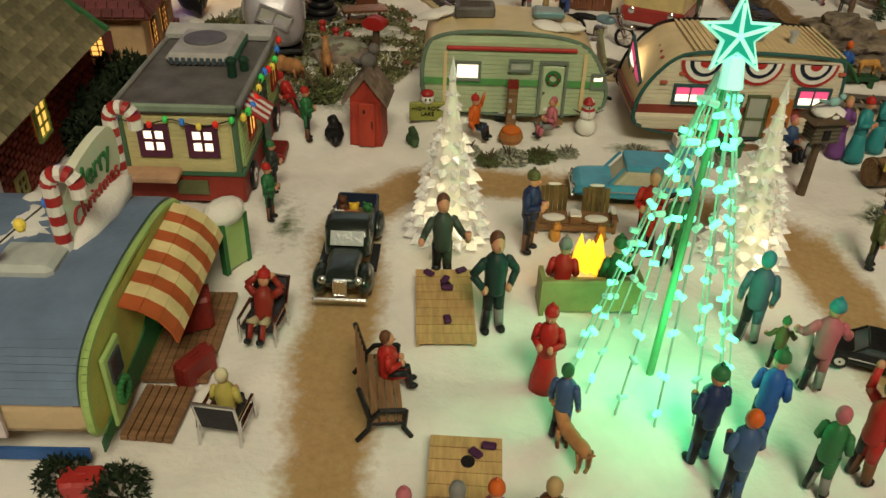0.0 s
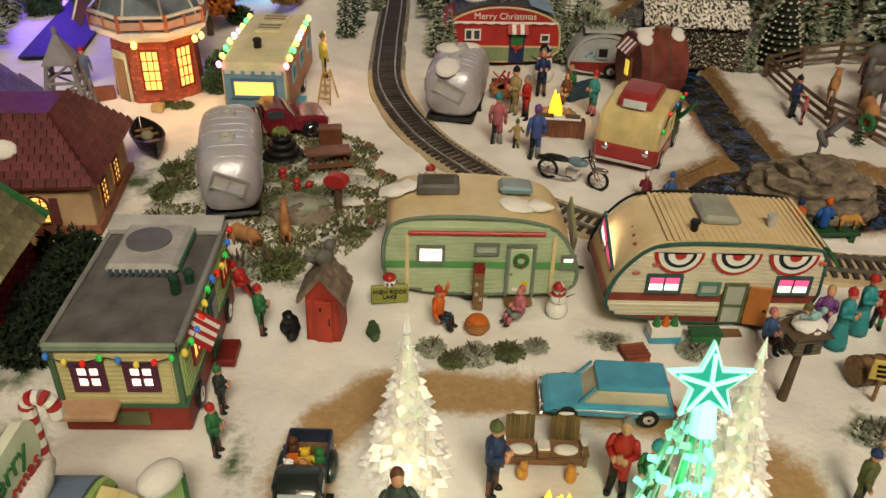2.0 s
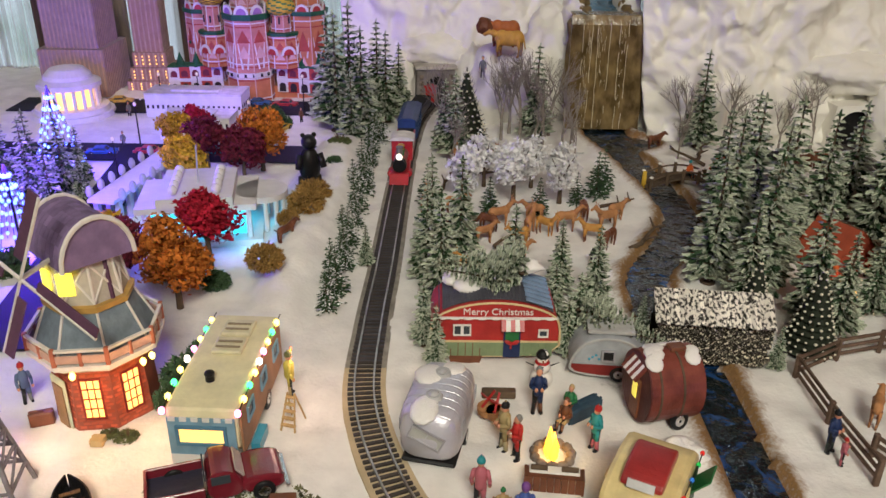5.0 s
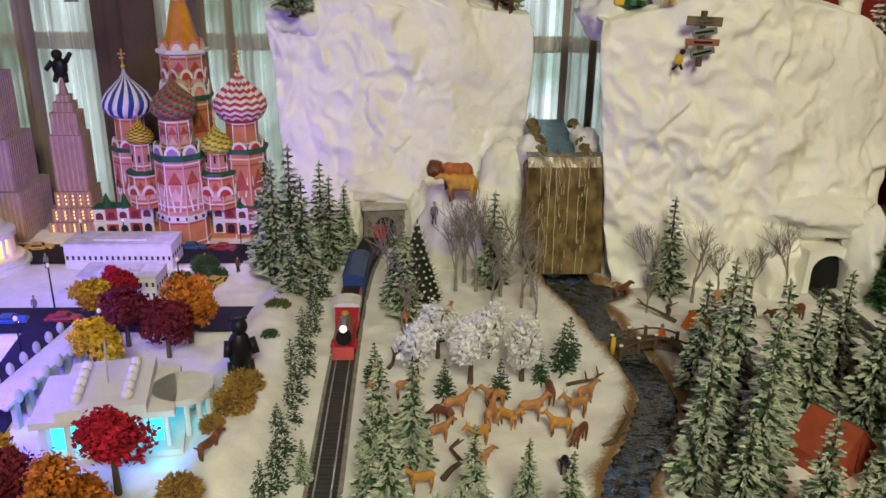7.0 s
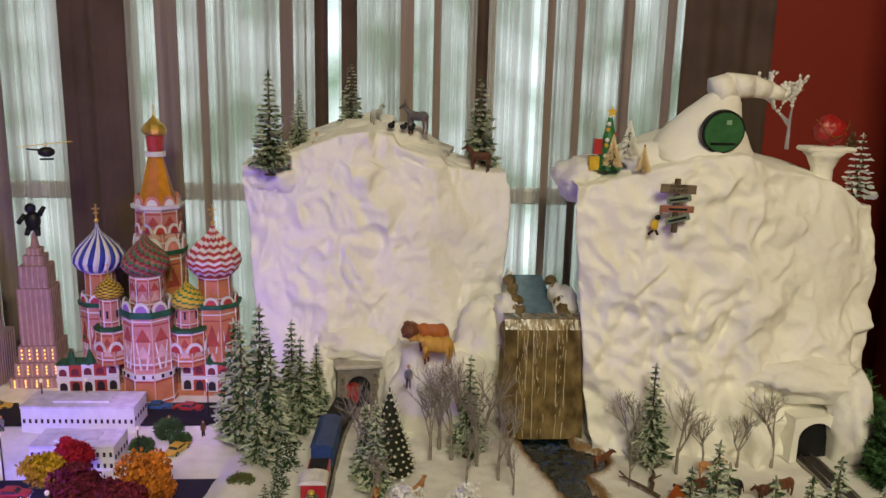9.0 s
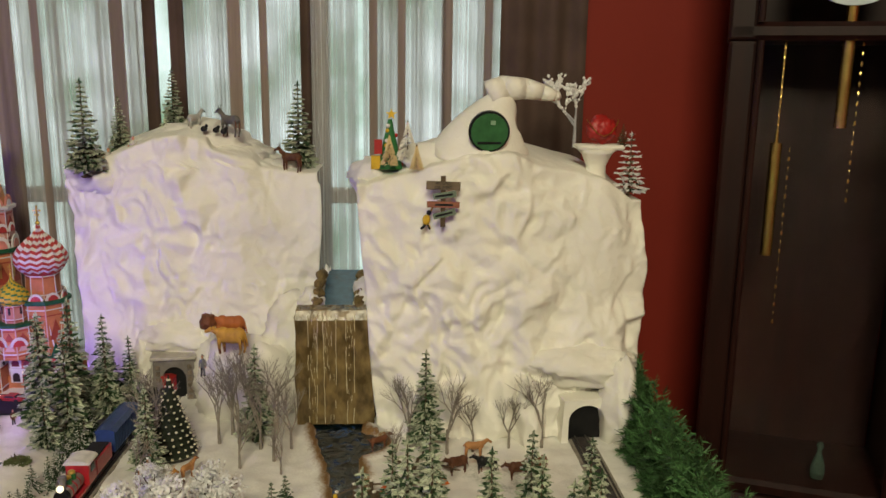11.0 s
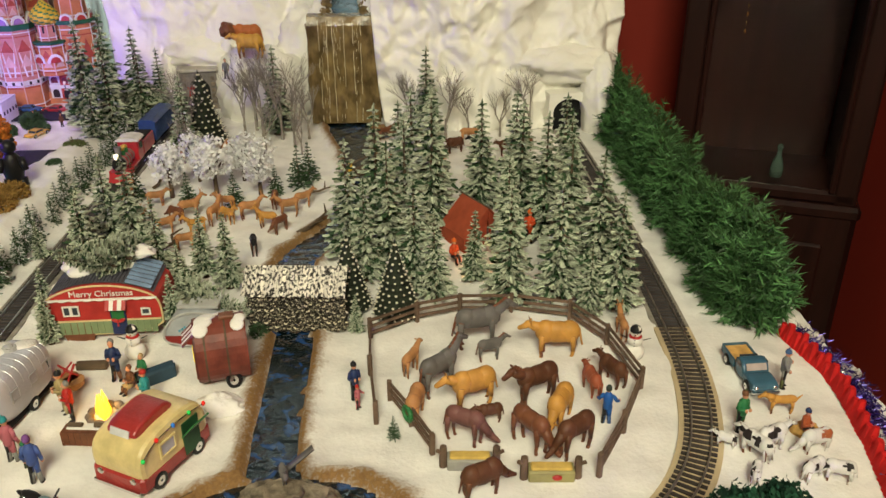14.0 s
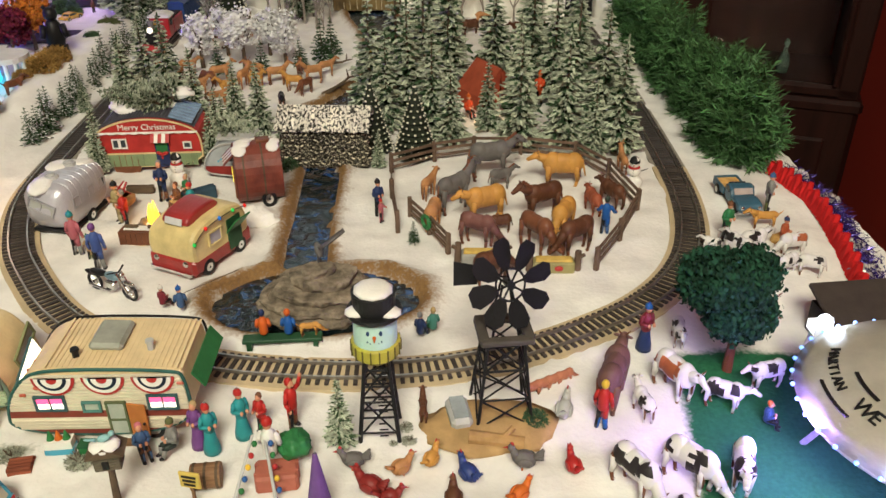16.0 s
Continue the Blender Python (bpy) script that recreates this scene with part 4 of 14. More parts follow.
def mountain(name, label, cx, y0, outline, depth, seed):
    """A rounded block: the outline (x, z) of its front, with crumpled facets; the face leans back and the sides curve away."""
    lows = {}
    xs = [p[0] for p in outline]
    x0, x1 = min(xs), max(xs)
    nu, nv = 220, 140
    vs, fs = [], []

    def edge(z):
        return extent(outline, z)

    def topz(x):
        zs = []
        for (a, b), (c, d) in zip(outline, outline[1:] + outline[:1]):
            if (a - x) * (c - x) <= 0 and abs(c - a) > 1e-9:
                zs.append(b + (d - b) * (x - a) / (c - a))
        return max(zs) if zs else 0.0
    for j in range(nv + 1):
        v = j / nv
        for i in range(nu + 1):
            u = i / nu
            # u runs round three sides, v up the face and over the top
            side = 0.16
            if u < side:
                fx, back = 0.0, (side - u) / side
            elif u > 1 - side:
                fx, back = 1.0, (u - 1 + side) / side
            else:
                fx, back = (u - side) / (1 - 2 * side), 0.0
            fx = 0.004 + 0.992 * fx
            if v < 0.72:
                vv, over = v / 0.72, 0.0
            else:
                vv, over = 1.0, (v - 0.72) / 0.28
            xm = x0 + (x1 - x0) * fx
            zt = topz(min(max(xm, x0 + 0.02), x1 - 0.02))
            z = vv * zt * 0.965
            a, b = edge(max(0.004, min(z, zt * 0.93)))
            x = a + (b - a) * fx + (0.08 if fx < 0.5 else -0.08) * back
            bulge = math.sin(math.pi * fx) * 0.035
            y = y0 - bulge + 0.05 * vv + back * depth * 0.9 + over * depth * 0.8 * (1 - back)
            z += 0.06 * zt * math.sin(over * math.pi / 2) * math.sin(math.pi * (0.12 + 0.76 * fx)) * (1 - back) - 0.035 * back * over
            p = Vector((x, y, z))
            q = p + noise.noise_vector(p * 14 + Vector((seed, 0, seed))) * 0.022
            big = facet(Vector((q.x * 8 + seed, q.y * 8, q.z * 7 + 2.2 * q.x)))
            small = facet(Vector((q.x * 19, q.y * 19 + seed, q.z * 16 - 5 * q.x)))
            fold = abs(noise.noise(Vector((q.x * 17 + 4 * q.z, q.y * 17, q.z * 15 + seed))))
            fine = abs(noise.noise(Vector((q.x * 41, q.y * 41 + seed, q.z * 38 + 9 * q.x))))
            wear = 0.35 + 0.9 * max(0.0, 0.5 + noise.noise(p * 5 + Vector((0, seed, 1))))
            crease = big * 0.036 + (small * 0.023 - fold * 0.015 - fine * 0.013) * wear
            damp = min(1, (1.0 - over) + 0.35)
            p += noise.noise_vector(p * 6 + Vector((seed, 0, 0))) * 0.012 + Vector((0, -1, 0.12)) * crease * damp
            vs.append(p)
    for j in range(nv):
        for i in range(nu):
            k = j * (nu + 1) + i
            fs.append((k, k + 1, k + nu + 2, k + nu + 1))
    me = bpy.data.meshes.new(name)
    me.from_pydata(vs, [], fs)
    me.materials.append(PAPER)
    me.shade_smooth()
    return tagged(new(name, me), label, "mountain")


mountain("snow_mountain", "white crumpled paper snow mountain with a cotton top", 0.05, 1.74,
         [(-0.13, 0), (-0.145, 0.10), (-0.160, 0.25), (-0.170, 0.36), (-0.155, 0.395), (-0.06, 0.435), (-0.02, 0.452), (0.06, 0.458), (0.14, 0.45), (0.18, 0.40), (0.255, 0.385), (0.272, 0.35), (0.268, 0.15), (0.262, 0)], 0.17, 3.0)
mountain("snow_mountain", "tall white crumpled paper mountain beside the waterfall", 0.53, 1.55,
         [(0.372, 0), (0.362, 0.10), (0.350, 0.20), (0.342, 0.32), (0.338, 0.378), (0.36, 0.395), (0.43, 0.415), (0.48, 0.442), (0.57, 0.447), (0.63, 0.430), (0.73, 0.408), (0.780, 0.376), (0.798, 0.25), (0.780, 0.10), (0.765, 0)], 0.26, 8.0)


def snow_lump(name, x, y, z, rx, ry, rz, label, seed, material=None, cat="snow drift"):
    bm = bmesh.new()
    bmesh.ops.create_icosphere(bm, subdivisions=4, radius=1)
    for v in bm.verts:
        n = noise.noise(v.co * 1.7 + Vector((seed, 0, 0))) * 0.22 + noise.noise(v.co * 5 + Vector((seed, 3, 0))) * 0.10 - abs(noise.noise(v.co * 3.1 + Vector((3, seed, 0)))) * 0.22 - abs(noise.noise(v.co * 9 + Vector((0, seed, 5)))) * 0.09
        v.co = Vector((v.co.x * rx, v.co.y * ry, v.co.z * rz)) * (1 + n)
    return solo(name, bm, material or SNOW, x, y, z, 0, label, cat, smooth=True)


snow_lump("snow_ledge", 0.352, 1.70, 0.165, 0.028, 0.07, 0.050, "white snow bank beside the upper stream", 9.4, SNOW, "snow ledge")
snow_lump("snow_ledge", 0.262, 1.69, 0.150, 0.028, 0.07, 0.050, "white snow bank beside the upper stream", 7.4, SNOW, "snow ledge")
# ledge with the lions, and the corner of the left mountain in front of it
snow_lump("snow_ledge", 0.165, 1.66, 0.035, 0.095, 0.07, 0.10, "white snow ledge in front of the mountain", 2.0, PAPER, "snow ledge")
snow_lump("snow_ledge", 0.235, 1.70, 0.11, 0.06, 0.06, 0.075, "white snow shoulder beside the waterfall", 4.4, PAPER, "snow ledge")
snow_lump("snow_ledge", 0.400, 1.635, 0.06, 0.034, 0.055, 0.125, "white snow shoulder beside the waterfall", 6.4, PAPER, "snow ledge")

for i, (x, y, z, rx, ry, rz) in enumerate(((-0.10, 1.83, 0.362, 0.062, 0.065, 0.036), (0.045, 1.85, 0.405, 0.135, 0.075, 0.052), (0.20, 1.85, 0.362, 0.055, 0.065, 0.036))):
    snow_lump("cotton_snow", x, y, z, rx, ry, rz, "fluffy white cotton snow on the mountain top", 11.0 + i, SNOW, "cotton snow")
for i, (x, y, z, rx, ry, rz) in enumerate(((0.38, 1.68, 0.385, 0.06, 0.07, 0.036), (0.50, 1.65, 0.405, 0.10, 0.07, 0.052), (0.65, 1.68, 0.355, 0.085, 0.08, 0.040), (0.285, 1.80, 0.09, 0.025, 0.05, 0.12))):
    snow_lump("cotton_snow", x, y, z, rx, ry, rz, "fluffy white cotton snow on the tall mountain", 21.0 + i, SNOW, "cotton snow")

FALLS = bpy.data.materials.new("waterfall_resin")
FALLS.use_nodes = True
fn, fl_ = FALLS.node_tree.nodes, FALLS.node_tree.links
fb = fn["Principled BSDF"]
tcf, mpf, nf_, rf, bf = fn.new("ShaderNodeTexCoord"), fn.new("ShaderNodeMapping"), fn.new("ShaderNodeTexNoise"), fn.new("ShaderNodeValToRGB"), fn.new("ShaderNodeBump")
mpf.inputs["Scale"].default_value = (1, 1, 0.55)
nf_.inputs["Scale"].default_value, nf_.inputs["Detail"].default_value = 60, 8
rf.color_ramp.elements[0].position, rf.color_ramp.elements[0].color = 0.36, (0.075, 0.05, 0.018, 1)
rf.color_ramp.elements[1].position, rf.color_ramp.elements[1].color = 0.70, (0.27, 0.19, 0.08, 1)
fl_.new(tcf.outputs["Object"], mpf.inputs[0])
fl_.new(mpf.outputs[0], nf_.inputs["Vector"])
fl_.new(nf_.outputs[0], rf.inputs[0])
fl_.new(rf.outputs[0], fb.inputs["Base Color"])
fl_.new(nf_.outputs[0], bf.inputs["Height"])
bf.inputs["Strength"].default_value, bf.inputs["Distance"].default_value = 0.8, 0.004
fl_.new(bf.outputs[0], fb.inputs["Normal"])
fb.inputs["Roughness"].default_value = 0.22
STRAND = mat("clear_resin_strand", (0.66, 0.58, 0.38), 0.12, var=0.3, scale=160, fine=500, bump=0.6, coat=0.5)
MOSSROCK = mat("brown_moss_rock", (0.17, 0.12, 0.05), 0.75, var=0.5, scale=60, bump=0.9, fine=180)
fall = thing("waterfall", 0.306, 1.600, 0, 0, "clear resin waterfall over a brown mossy rock face", "waterfall")
bm = bmesh.new()
box(bm, 0.126, 0.022, 0.176, 0, 0.006, 0.088, bev=0.006)
bmesh.ops.subdivide_edges(bm, edges=bm.edges, cuts=6, use_grid_fill=True)
roughen(bm, 0.010, 30, 1)
part("rock_face", bm, MOSSROCK, fall)
rngw = random.Random(5)
bm = bmesh.new()
prof = [(0.014, 0.188), (-0.006, 0.186), (-0.013, 0.172), (-0.016, 0.09), (-0.020, 0.002)]
prism(bm, [(a, b) for a, b in prof] + [(a + 0.006, b) for a, b in prof[::-1]], -0.061, 0.061, m=pose(0, 0, 0, 0, 0, 90))
part("water_sheet", bm, FALLS, fall)


def on_fall(x, z):
    """A point just in front of the sheet at this height."""
    for (a, b), (c, d) in zip(prof, prof[1:]):
        if d <= z <= b:
            return Vector((x, c + (a - c) * (z - d) / (b - d) - 0.0012, z))
    return Vector((x, prof[-1][0] - 0.0012, z))


# three ribbons of resin, each with two bright ragged edges and short pale drips that stand for glints
for x, w in ((-0.035, 0.015), (-0.008, 0.021), (0.024, 0.014)):
    bm = bmesh.new()
    for s in (-1, 1):
        zs = np.linspace(0.180, 0.004, 15)
        pts = [on_fall(x + s * w / 2 + rngw.uniform(-0.0009, 0.0009) - 0.002 * s * k / 15, z) for k, z in enumerate(zs)]
        for k in range(14):
            if rngw.random() < 0.9 - 0.02 * k:
                rod(bm, pts[k], pts[k + 1], 0.0006, 0.0005, 5)
    for k in range(30):
        z = 0.008 + 0.170 * rngw.random() ** 0.65
        a = x + rngw.uniform(-0.46, 0.46) * w
        rod(bm, on_fall(a, z), on_fall(a + rngw.uniform(-0.0006, 0.0006), max(0.003, z - rngw.uniform(0.004, 0.013))), 0.0004, 0.0002, 4)
    part("water_strand", bm, STRAND, fall)
bm = bmesh.new()
box(bm, 0.056, 0.20, 0.004, 0.002, 0.105, 0.182, rx=10, bev=0.001)
part("upper_stream", bm, mat("blue_grey_stream", (0.03, 0.08, 0.12), 0.2, var=0.3), fall, "blue-grey stream behind the fall")
for s in (-1, 1):
    for k in range(5):
        bm = bmesh.new()
        ball(bm, 0.010, 0.020, 0.008, 0.002 + s * 0.034, 0.012 + 0.035 * k, 0.180 + 0.006 * k, u=9, v=6)
        roughen(bm, 0.006, 60, 4)
        part("bank_stone", bm, MOSSROCK, fall)


def tunnel(x, y, rz, w, h, label, stone=None):
    t = thing("tunnel_portal", x, y, 0, rz, label, "tunnel")
    bm = bmesh.new()
    k = 0.36 if stone else 0.27
    pts = [(-w / 2, 0)] + [(-w * k, 0)] + [(-w * k * math.cos(a), h * 0.52 + w * 0.30 * math.sin(a)) for a in np.linspace(0, math.pi, 13)] + [(w * k, 0), (w / 2, 0), (w / 2 * 0.92, h), (-w / 2 * 0.92, h)]
    prism(bm, pts, -0.008, 0.05)
    part("portal", bm, stone or mat("tunnel_grey", (0.20, 0.18, 0.17), 0.8, var=0.2), t)
    # a black block behind the arch stands for the shade inside the tunnel
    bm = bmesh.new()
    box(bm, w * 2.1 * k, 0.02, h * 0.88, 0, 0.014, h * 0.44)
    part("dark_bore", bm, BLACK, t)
    if not stone:
        bm = bmesh.new()
        box(bm, w * 1.04, 0.062, 0.006, 0, 0.018, h + 0.003, bev=0.001)
        part("coping", bm, mat("tunnel_coping", (0.45, 0.42, 0.38), 0.8), t)
    for k in (-1, 1):
        for j in range(0 if stone else 6):
            bm = bmesh.new()
            box(bm, w * 0.10, 0.004, h * 0.10, k * w * 0.36, -0.010, h * (0.07 + 0.15 * j), bev=0.001)
            part("stone", bm, ROCK, t)
    return t


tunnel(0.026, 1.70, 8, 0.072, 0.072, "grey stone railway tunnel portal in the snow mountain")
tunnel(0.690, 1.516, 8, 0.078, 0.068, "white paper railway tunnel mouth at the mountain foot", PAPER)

for x, y, z, rx, ry, rz, k in ((0.690, 1.555, 0.110, 0.090, 0.055, 0.036, 31), (0.604, 1.53, 0.030, 0.026, 0.050, 0.075, 32), (0.744, 1.525, 0.050, 0.030, 0.050, 0.085, 33), (0.030, 1.745, 0.095, 0.075, 0.045, 0.035, 34), (-0.030, 1.735, 0.030, 0.026, 0.045, 0.070, 35), (0.090, 1.71, 0.030, 0.036, 0.045, 0.085, 36)):
    snow_lump("snow_ledge", x, y, z, rx, ry, rz, "white crumpled snow round the tunnel mouth", k, PAPER, "snow ledge")

# ---- forest ----
BIG = [spruce(s, 0.16, 0.027, 0.78, "tall green spruce with frosted boughs", 19, frost=True) for s in (1, 2, 3)]
GREYS = [spruce(s, 0.16, 0.027, 0.68, "grey-green spruce with frosted boughs", 17, "frosted spruces", frost=True) for s in (4, 5)]
SMALL = spruce(6, 0.045, 0.013, 0.3, "small bottle-brush tree with snowy tips", 11, "small bottle-brush trees", 0.9)
TINY = spruce(7, 0.045, 0.013, 0.12, "small dark green bottle-brush tree", 11, "small bottle-brush trees", 1.0)


def dotted_cone(seed, h):
    """A dark bristle cone with rows of cream snow dots."""
    rng = random.Random(seed)
    t = thing("spruce_tree", 0, -5, 0, 0, "dark cone tree with rows of cream snow dots", "tree", "snow-dotted cone trees")
    bm = bmesh.new()
    rod(bm, (0, 0, 0), (0, 0, h * 0.97), h * 0.02, h * 0.004, 7)
    ball(bm, h * 0.07, h * 0.07, h * 0.014, 0, 0, h * 0.006, u=9, v=5)
    part("trunk", bm, BARK, t)
    needles, dots = bmesh.new(), bmesh.new()
    rows = 13
    for i in range(rows):
        f = i / (rows - 1)
        z, r = h * (0.10 + 0.86 * f), h * 0.27 * (1 - f) ** 0.9 + h * 0.012
        cyl(needles, r, r * 0.55, h * 0.075, 0, 0, z - h * 0.03, seg=12)
        n = max(4, int(17 * (1 - f)) + 3)
        for k in range(n):
            a = 2 * math.pi * (k + 0.5 * (i % 2) + rng.uniform(-0.12, 0.12)) / n
            p = Vector((r * 0.98 * math.cos(a), r * 0.98 * math.sin(a), z - h * 0.012))
            q = h * rng.uniform(0.013, 0.019)
            ball(dots, q, q, q * 0.8, *p, u=6, v=4)
            for _ in range(3):
                e = p + Vector((math.cos(a + rng.gauss(0, 0.5)), math.sin(a + rng.gauss(0, 0.5)), rng.gauss(-0.3, 0.4))) * h * 0.035
                rod(needles, p * 0.9, e, h * 0.005, h * 0.001, 3)
    roughen(needles, h * 0.008, 14 / h, seed)
    part("bristle_cone", needles, mat("dark_bristle", (0.022, 0.028, 0.018), 0.85, var=0.4), t)
    tagged(part("snow_dot_layer", dots, mat("cream_snow_dot", (0.72, 0.68, 0.55), 0.9, var=0.1), t), kind="stuff")
    return t


DOTTY = dotted_cone(8, 0.085)
fx = random.Random(11)
FOREST = [(0.332, 1.036, 0.150), (0.365, 1.097, 0.17), (0.379, 1.018, 0.150), (0.407, 0.955, 0.135), (0.428, 0.935, 0.105), (0.353, 0.985, 0.12), (0.475, 0.969, 0.088),
          (0.507, 0.920, 0.14), (0.561, 0.924, 0.142), (0.587, 0.886, 0.09), (0.619, 0.900, 0.135), (0.504, 1.179, 0.15), (0.552, 1.138, 0.16), (0.573, 1.083, 0.16), (0.609, 1.115, 0.155),
          (0.440, 1.26, 0.15), (0.411, 1.166, 0.17), (0.616, 0.975, 0.15), (0.400, 1.06, 0.17), (0.435, 1.12, 0.18), (0.590, 1.02, 0.16), (0.520, 1.03, 0.13), (0.556, 1.22, 0.15), (0.62, 1.20, 0.15), (0.395, 1.22, 0.14)]
for i, (x, y, h) in enumerate(FOREST):
    plant(BIG[i % 3], x, y, h / 0.16)
for i, (x, y, h) in enumerate([(0.033, 1.104, 0.115), (0.066, 1.085, 0.12), (0.119, 1.0, 0.10), (0.167, 1.003, 0.085), (0.045, 0.985, 0.12), (0.030, 1.03, 0.11), (0.20, 0.975, 0.09), (0.155, 0.945, 0.07), (-0.038, 1.061, 0.05)]):
    plant(BIG[(i + 1) % 3], x, y, h / 0.16)
for i, (x, y, h) in enumerate([(-0.133, 1.556, 0.19), (-0.089, 1.536, 0.17), (-0.056, 1.61, 0.15), (-0.12, 1.64, 0.19), (-0.075, 1.66, 0.16), (-0.15, 1.60, 0.18), (-0.10, 1.48, 0.12), (-0.038, 1.67, 0.12), (0.06, 1.42, 0.13), (0.045, 1.46, 0.11), (0.19, 1.53, 0.15), (0.445, 1.50, 0.15)]):
    plant(GREYS[i % 2], x, y, h / 0.16)
for x, y, h in ((0.336, 0.919, 0.086), (0.386, 0.900, 0.088), (0.077, 1.48, 0.125)):
    plant(DOTTY, x, y, h / 0.085)
for i in range(17):
    y = 0.96 + i * 0.037
    plant(SMALL, -0.068 + 0.006 * math.sin(i * 2.1), y, fx.uniform(0.8, 1.25))
    plant(SMALL, -0.066 - 0.007 * math.sin(i * 2.1), y + 0.018, fx.uniform(0.7, 1.1))
for x, y, h in ((0.024, 1.246, 0.055), (0.104, 1.215, 0.05), (0.167, 1.214, 0.05), (0.249, 1.273, 0.065), (0.219, 1.248, 0.045), (0.262, 1.30, 0.06)):
    plant(TINY, x, y, h / 0.045)
for x, y, h in ((0.042, 0.868, 0.06), (0.160, 0.885, 0.065), (0.030, 0.90, 0.07), (0.172, 0.905, 0.075), (0.345, 0.868, 0.045), (0.233, 0.912, 0.05), (0.330, 0.432, 0.055)):
    plant(BIG[0], x, y, h / 0.16)

WB = [leafy("blossom_tree", s, 0.085, 0.026, 0.066, FLOCK, "small tree thick with white snow blossom", "snow blossom trees", 430, 0.0028, BARK, 0.34, loose=0.27) for s in (21, 22)]
for i, (x, y, h) in enumerate(((0.073, 1.250, 0.092), (0.136, 1.248, 0.094), (0.197, 1.250, 0.090), (0.100, 1.31, 0.080), (0.165, 1.31, 0.080))):
    plant(WB[i % 2], x, y, h / 0.085)
TWIG = mat("grey_twig", (0.26, 0.23, 0.20), 0.8, var=0.3)
BT = [bare_tree(s, 0.14, TWIG, "bare grey winter tree with fine twigs", 0, "bare winter trees", 0.42, 5) for s in (31, 32, 33)]
for i, (x, y, h) in enumerate([(0.165, 1.52, 0.14), (0.20, 1.50, 0.13), (0.225, 1.46, 0.12), (0.18, 1.44, 0.10), (0.42, 1.50, 0.13), (0.476, 1.473, 0.13), (0.515, 1.48, 0.10), (0.57, 1.49, 0.10), (0.62, 1.49, 0.13), (0.40, 1.44, 0.08), (0.24, 1.42, 0.08), (0.055, 1.38, 0.09), (0.150, 1.55, 0.15), (0.182, 1.55, 0.16), (0.213, 1.54, 0.15), (0.135, 1.52, 0.13), (0.045, 1.52, 0.14), (0.030, 1.47, 0.12), (0.055, 1.45, 0.11), (0.245, 1.50, 0.11)]):
    plant(BT[i % 3], x, y, h / 0.14)


# hedge of artificial pine garland
def garland_bush(x, y, rx, ry, h, seed, n, label):
    rng = random.Random(seed)
    t = thing("pine_garland_bush", x, y, 0, 0, label, "bush", "green garland hedge")
    bm = bmesh.new()
    for k in range(5):
        rod(bm, (0, 0, 0), (rng.uniform(-rx, rx) * 0.5, rng.uniform(-ry, ry) * 0.5, h * 0.7), 0.004, 0.002, 5)
    part("stem", bm, BARK, t)
    vs, fs = [], []
    for _ in range(int(n * 0.8)):
        d = Vector((rng.gauss(0, 1), rng.gauss(0, 1), abs(rng.gauss(0, 1)) * 0.9)).normalized()
        rr = rng.uniform(0.45, 1.0)
        f = 0.88 + 0.75 * noise.noise(d * 3.2 + Vector((seed, 0, 0)))
        p = Vector((d.x * rx * rr * f, d.y * ry * rr * f, 0.004 + d.z * h * rr * f))
        axis = (d + Vector((rng.gauss(0, 0.5), rng.gauss(0, 0.5), rng.gauss(0.25, 0.4)))).normalized()
        for q in range(11):
            o = p + axis * 0.014 * (q / 11)
            e = (axis * 0.9 + Vector((rng.gauss(0, 0.6), rng.gauss(0, 0.6), rng.gauss(0, 0.6)))).normalized()
            s = e.orthogonal().normalized() * 0.0011
            l = rng.uniform(0.008, 0.016)
            k = len(vs)
            vs.extend((o - s, o + s, o + e * l))
            fs.append((k, k + 1, k + 2))
    me = bpy.data.meshes.new("needles")
    me.from_pydata(vs, [], fs)
    me.materials.append(PINEDK)
    ob = new("needles", me)
    ob.parent = t
    return t


for i, (x, y, rx, ry, h, n) in enumerate(((0.757, 0.905, 0.036, 0.058, 0.084, 4200), (0.760, 1.02, 0.034, 0.060, 0.074, 3200), (0.757, 1.13, 0.032, 0.055, 0.082, 2800), (0.762, 1.23, 0.034, 0.055, 0.090, 2600), (0.766, 1.33, 0.030, 0.055, 0.076, 2200), (0.770, 1.43, 0.030, 0.050, 0.092, 2000), (0.772, 1.53, 0.024, 0.035, 0.110, 1300))):
    garland_bush(x, y, rx, ry, h, 40 + i, n, "bushy green artificial pine garland beside the track")

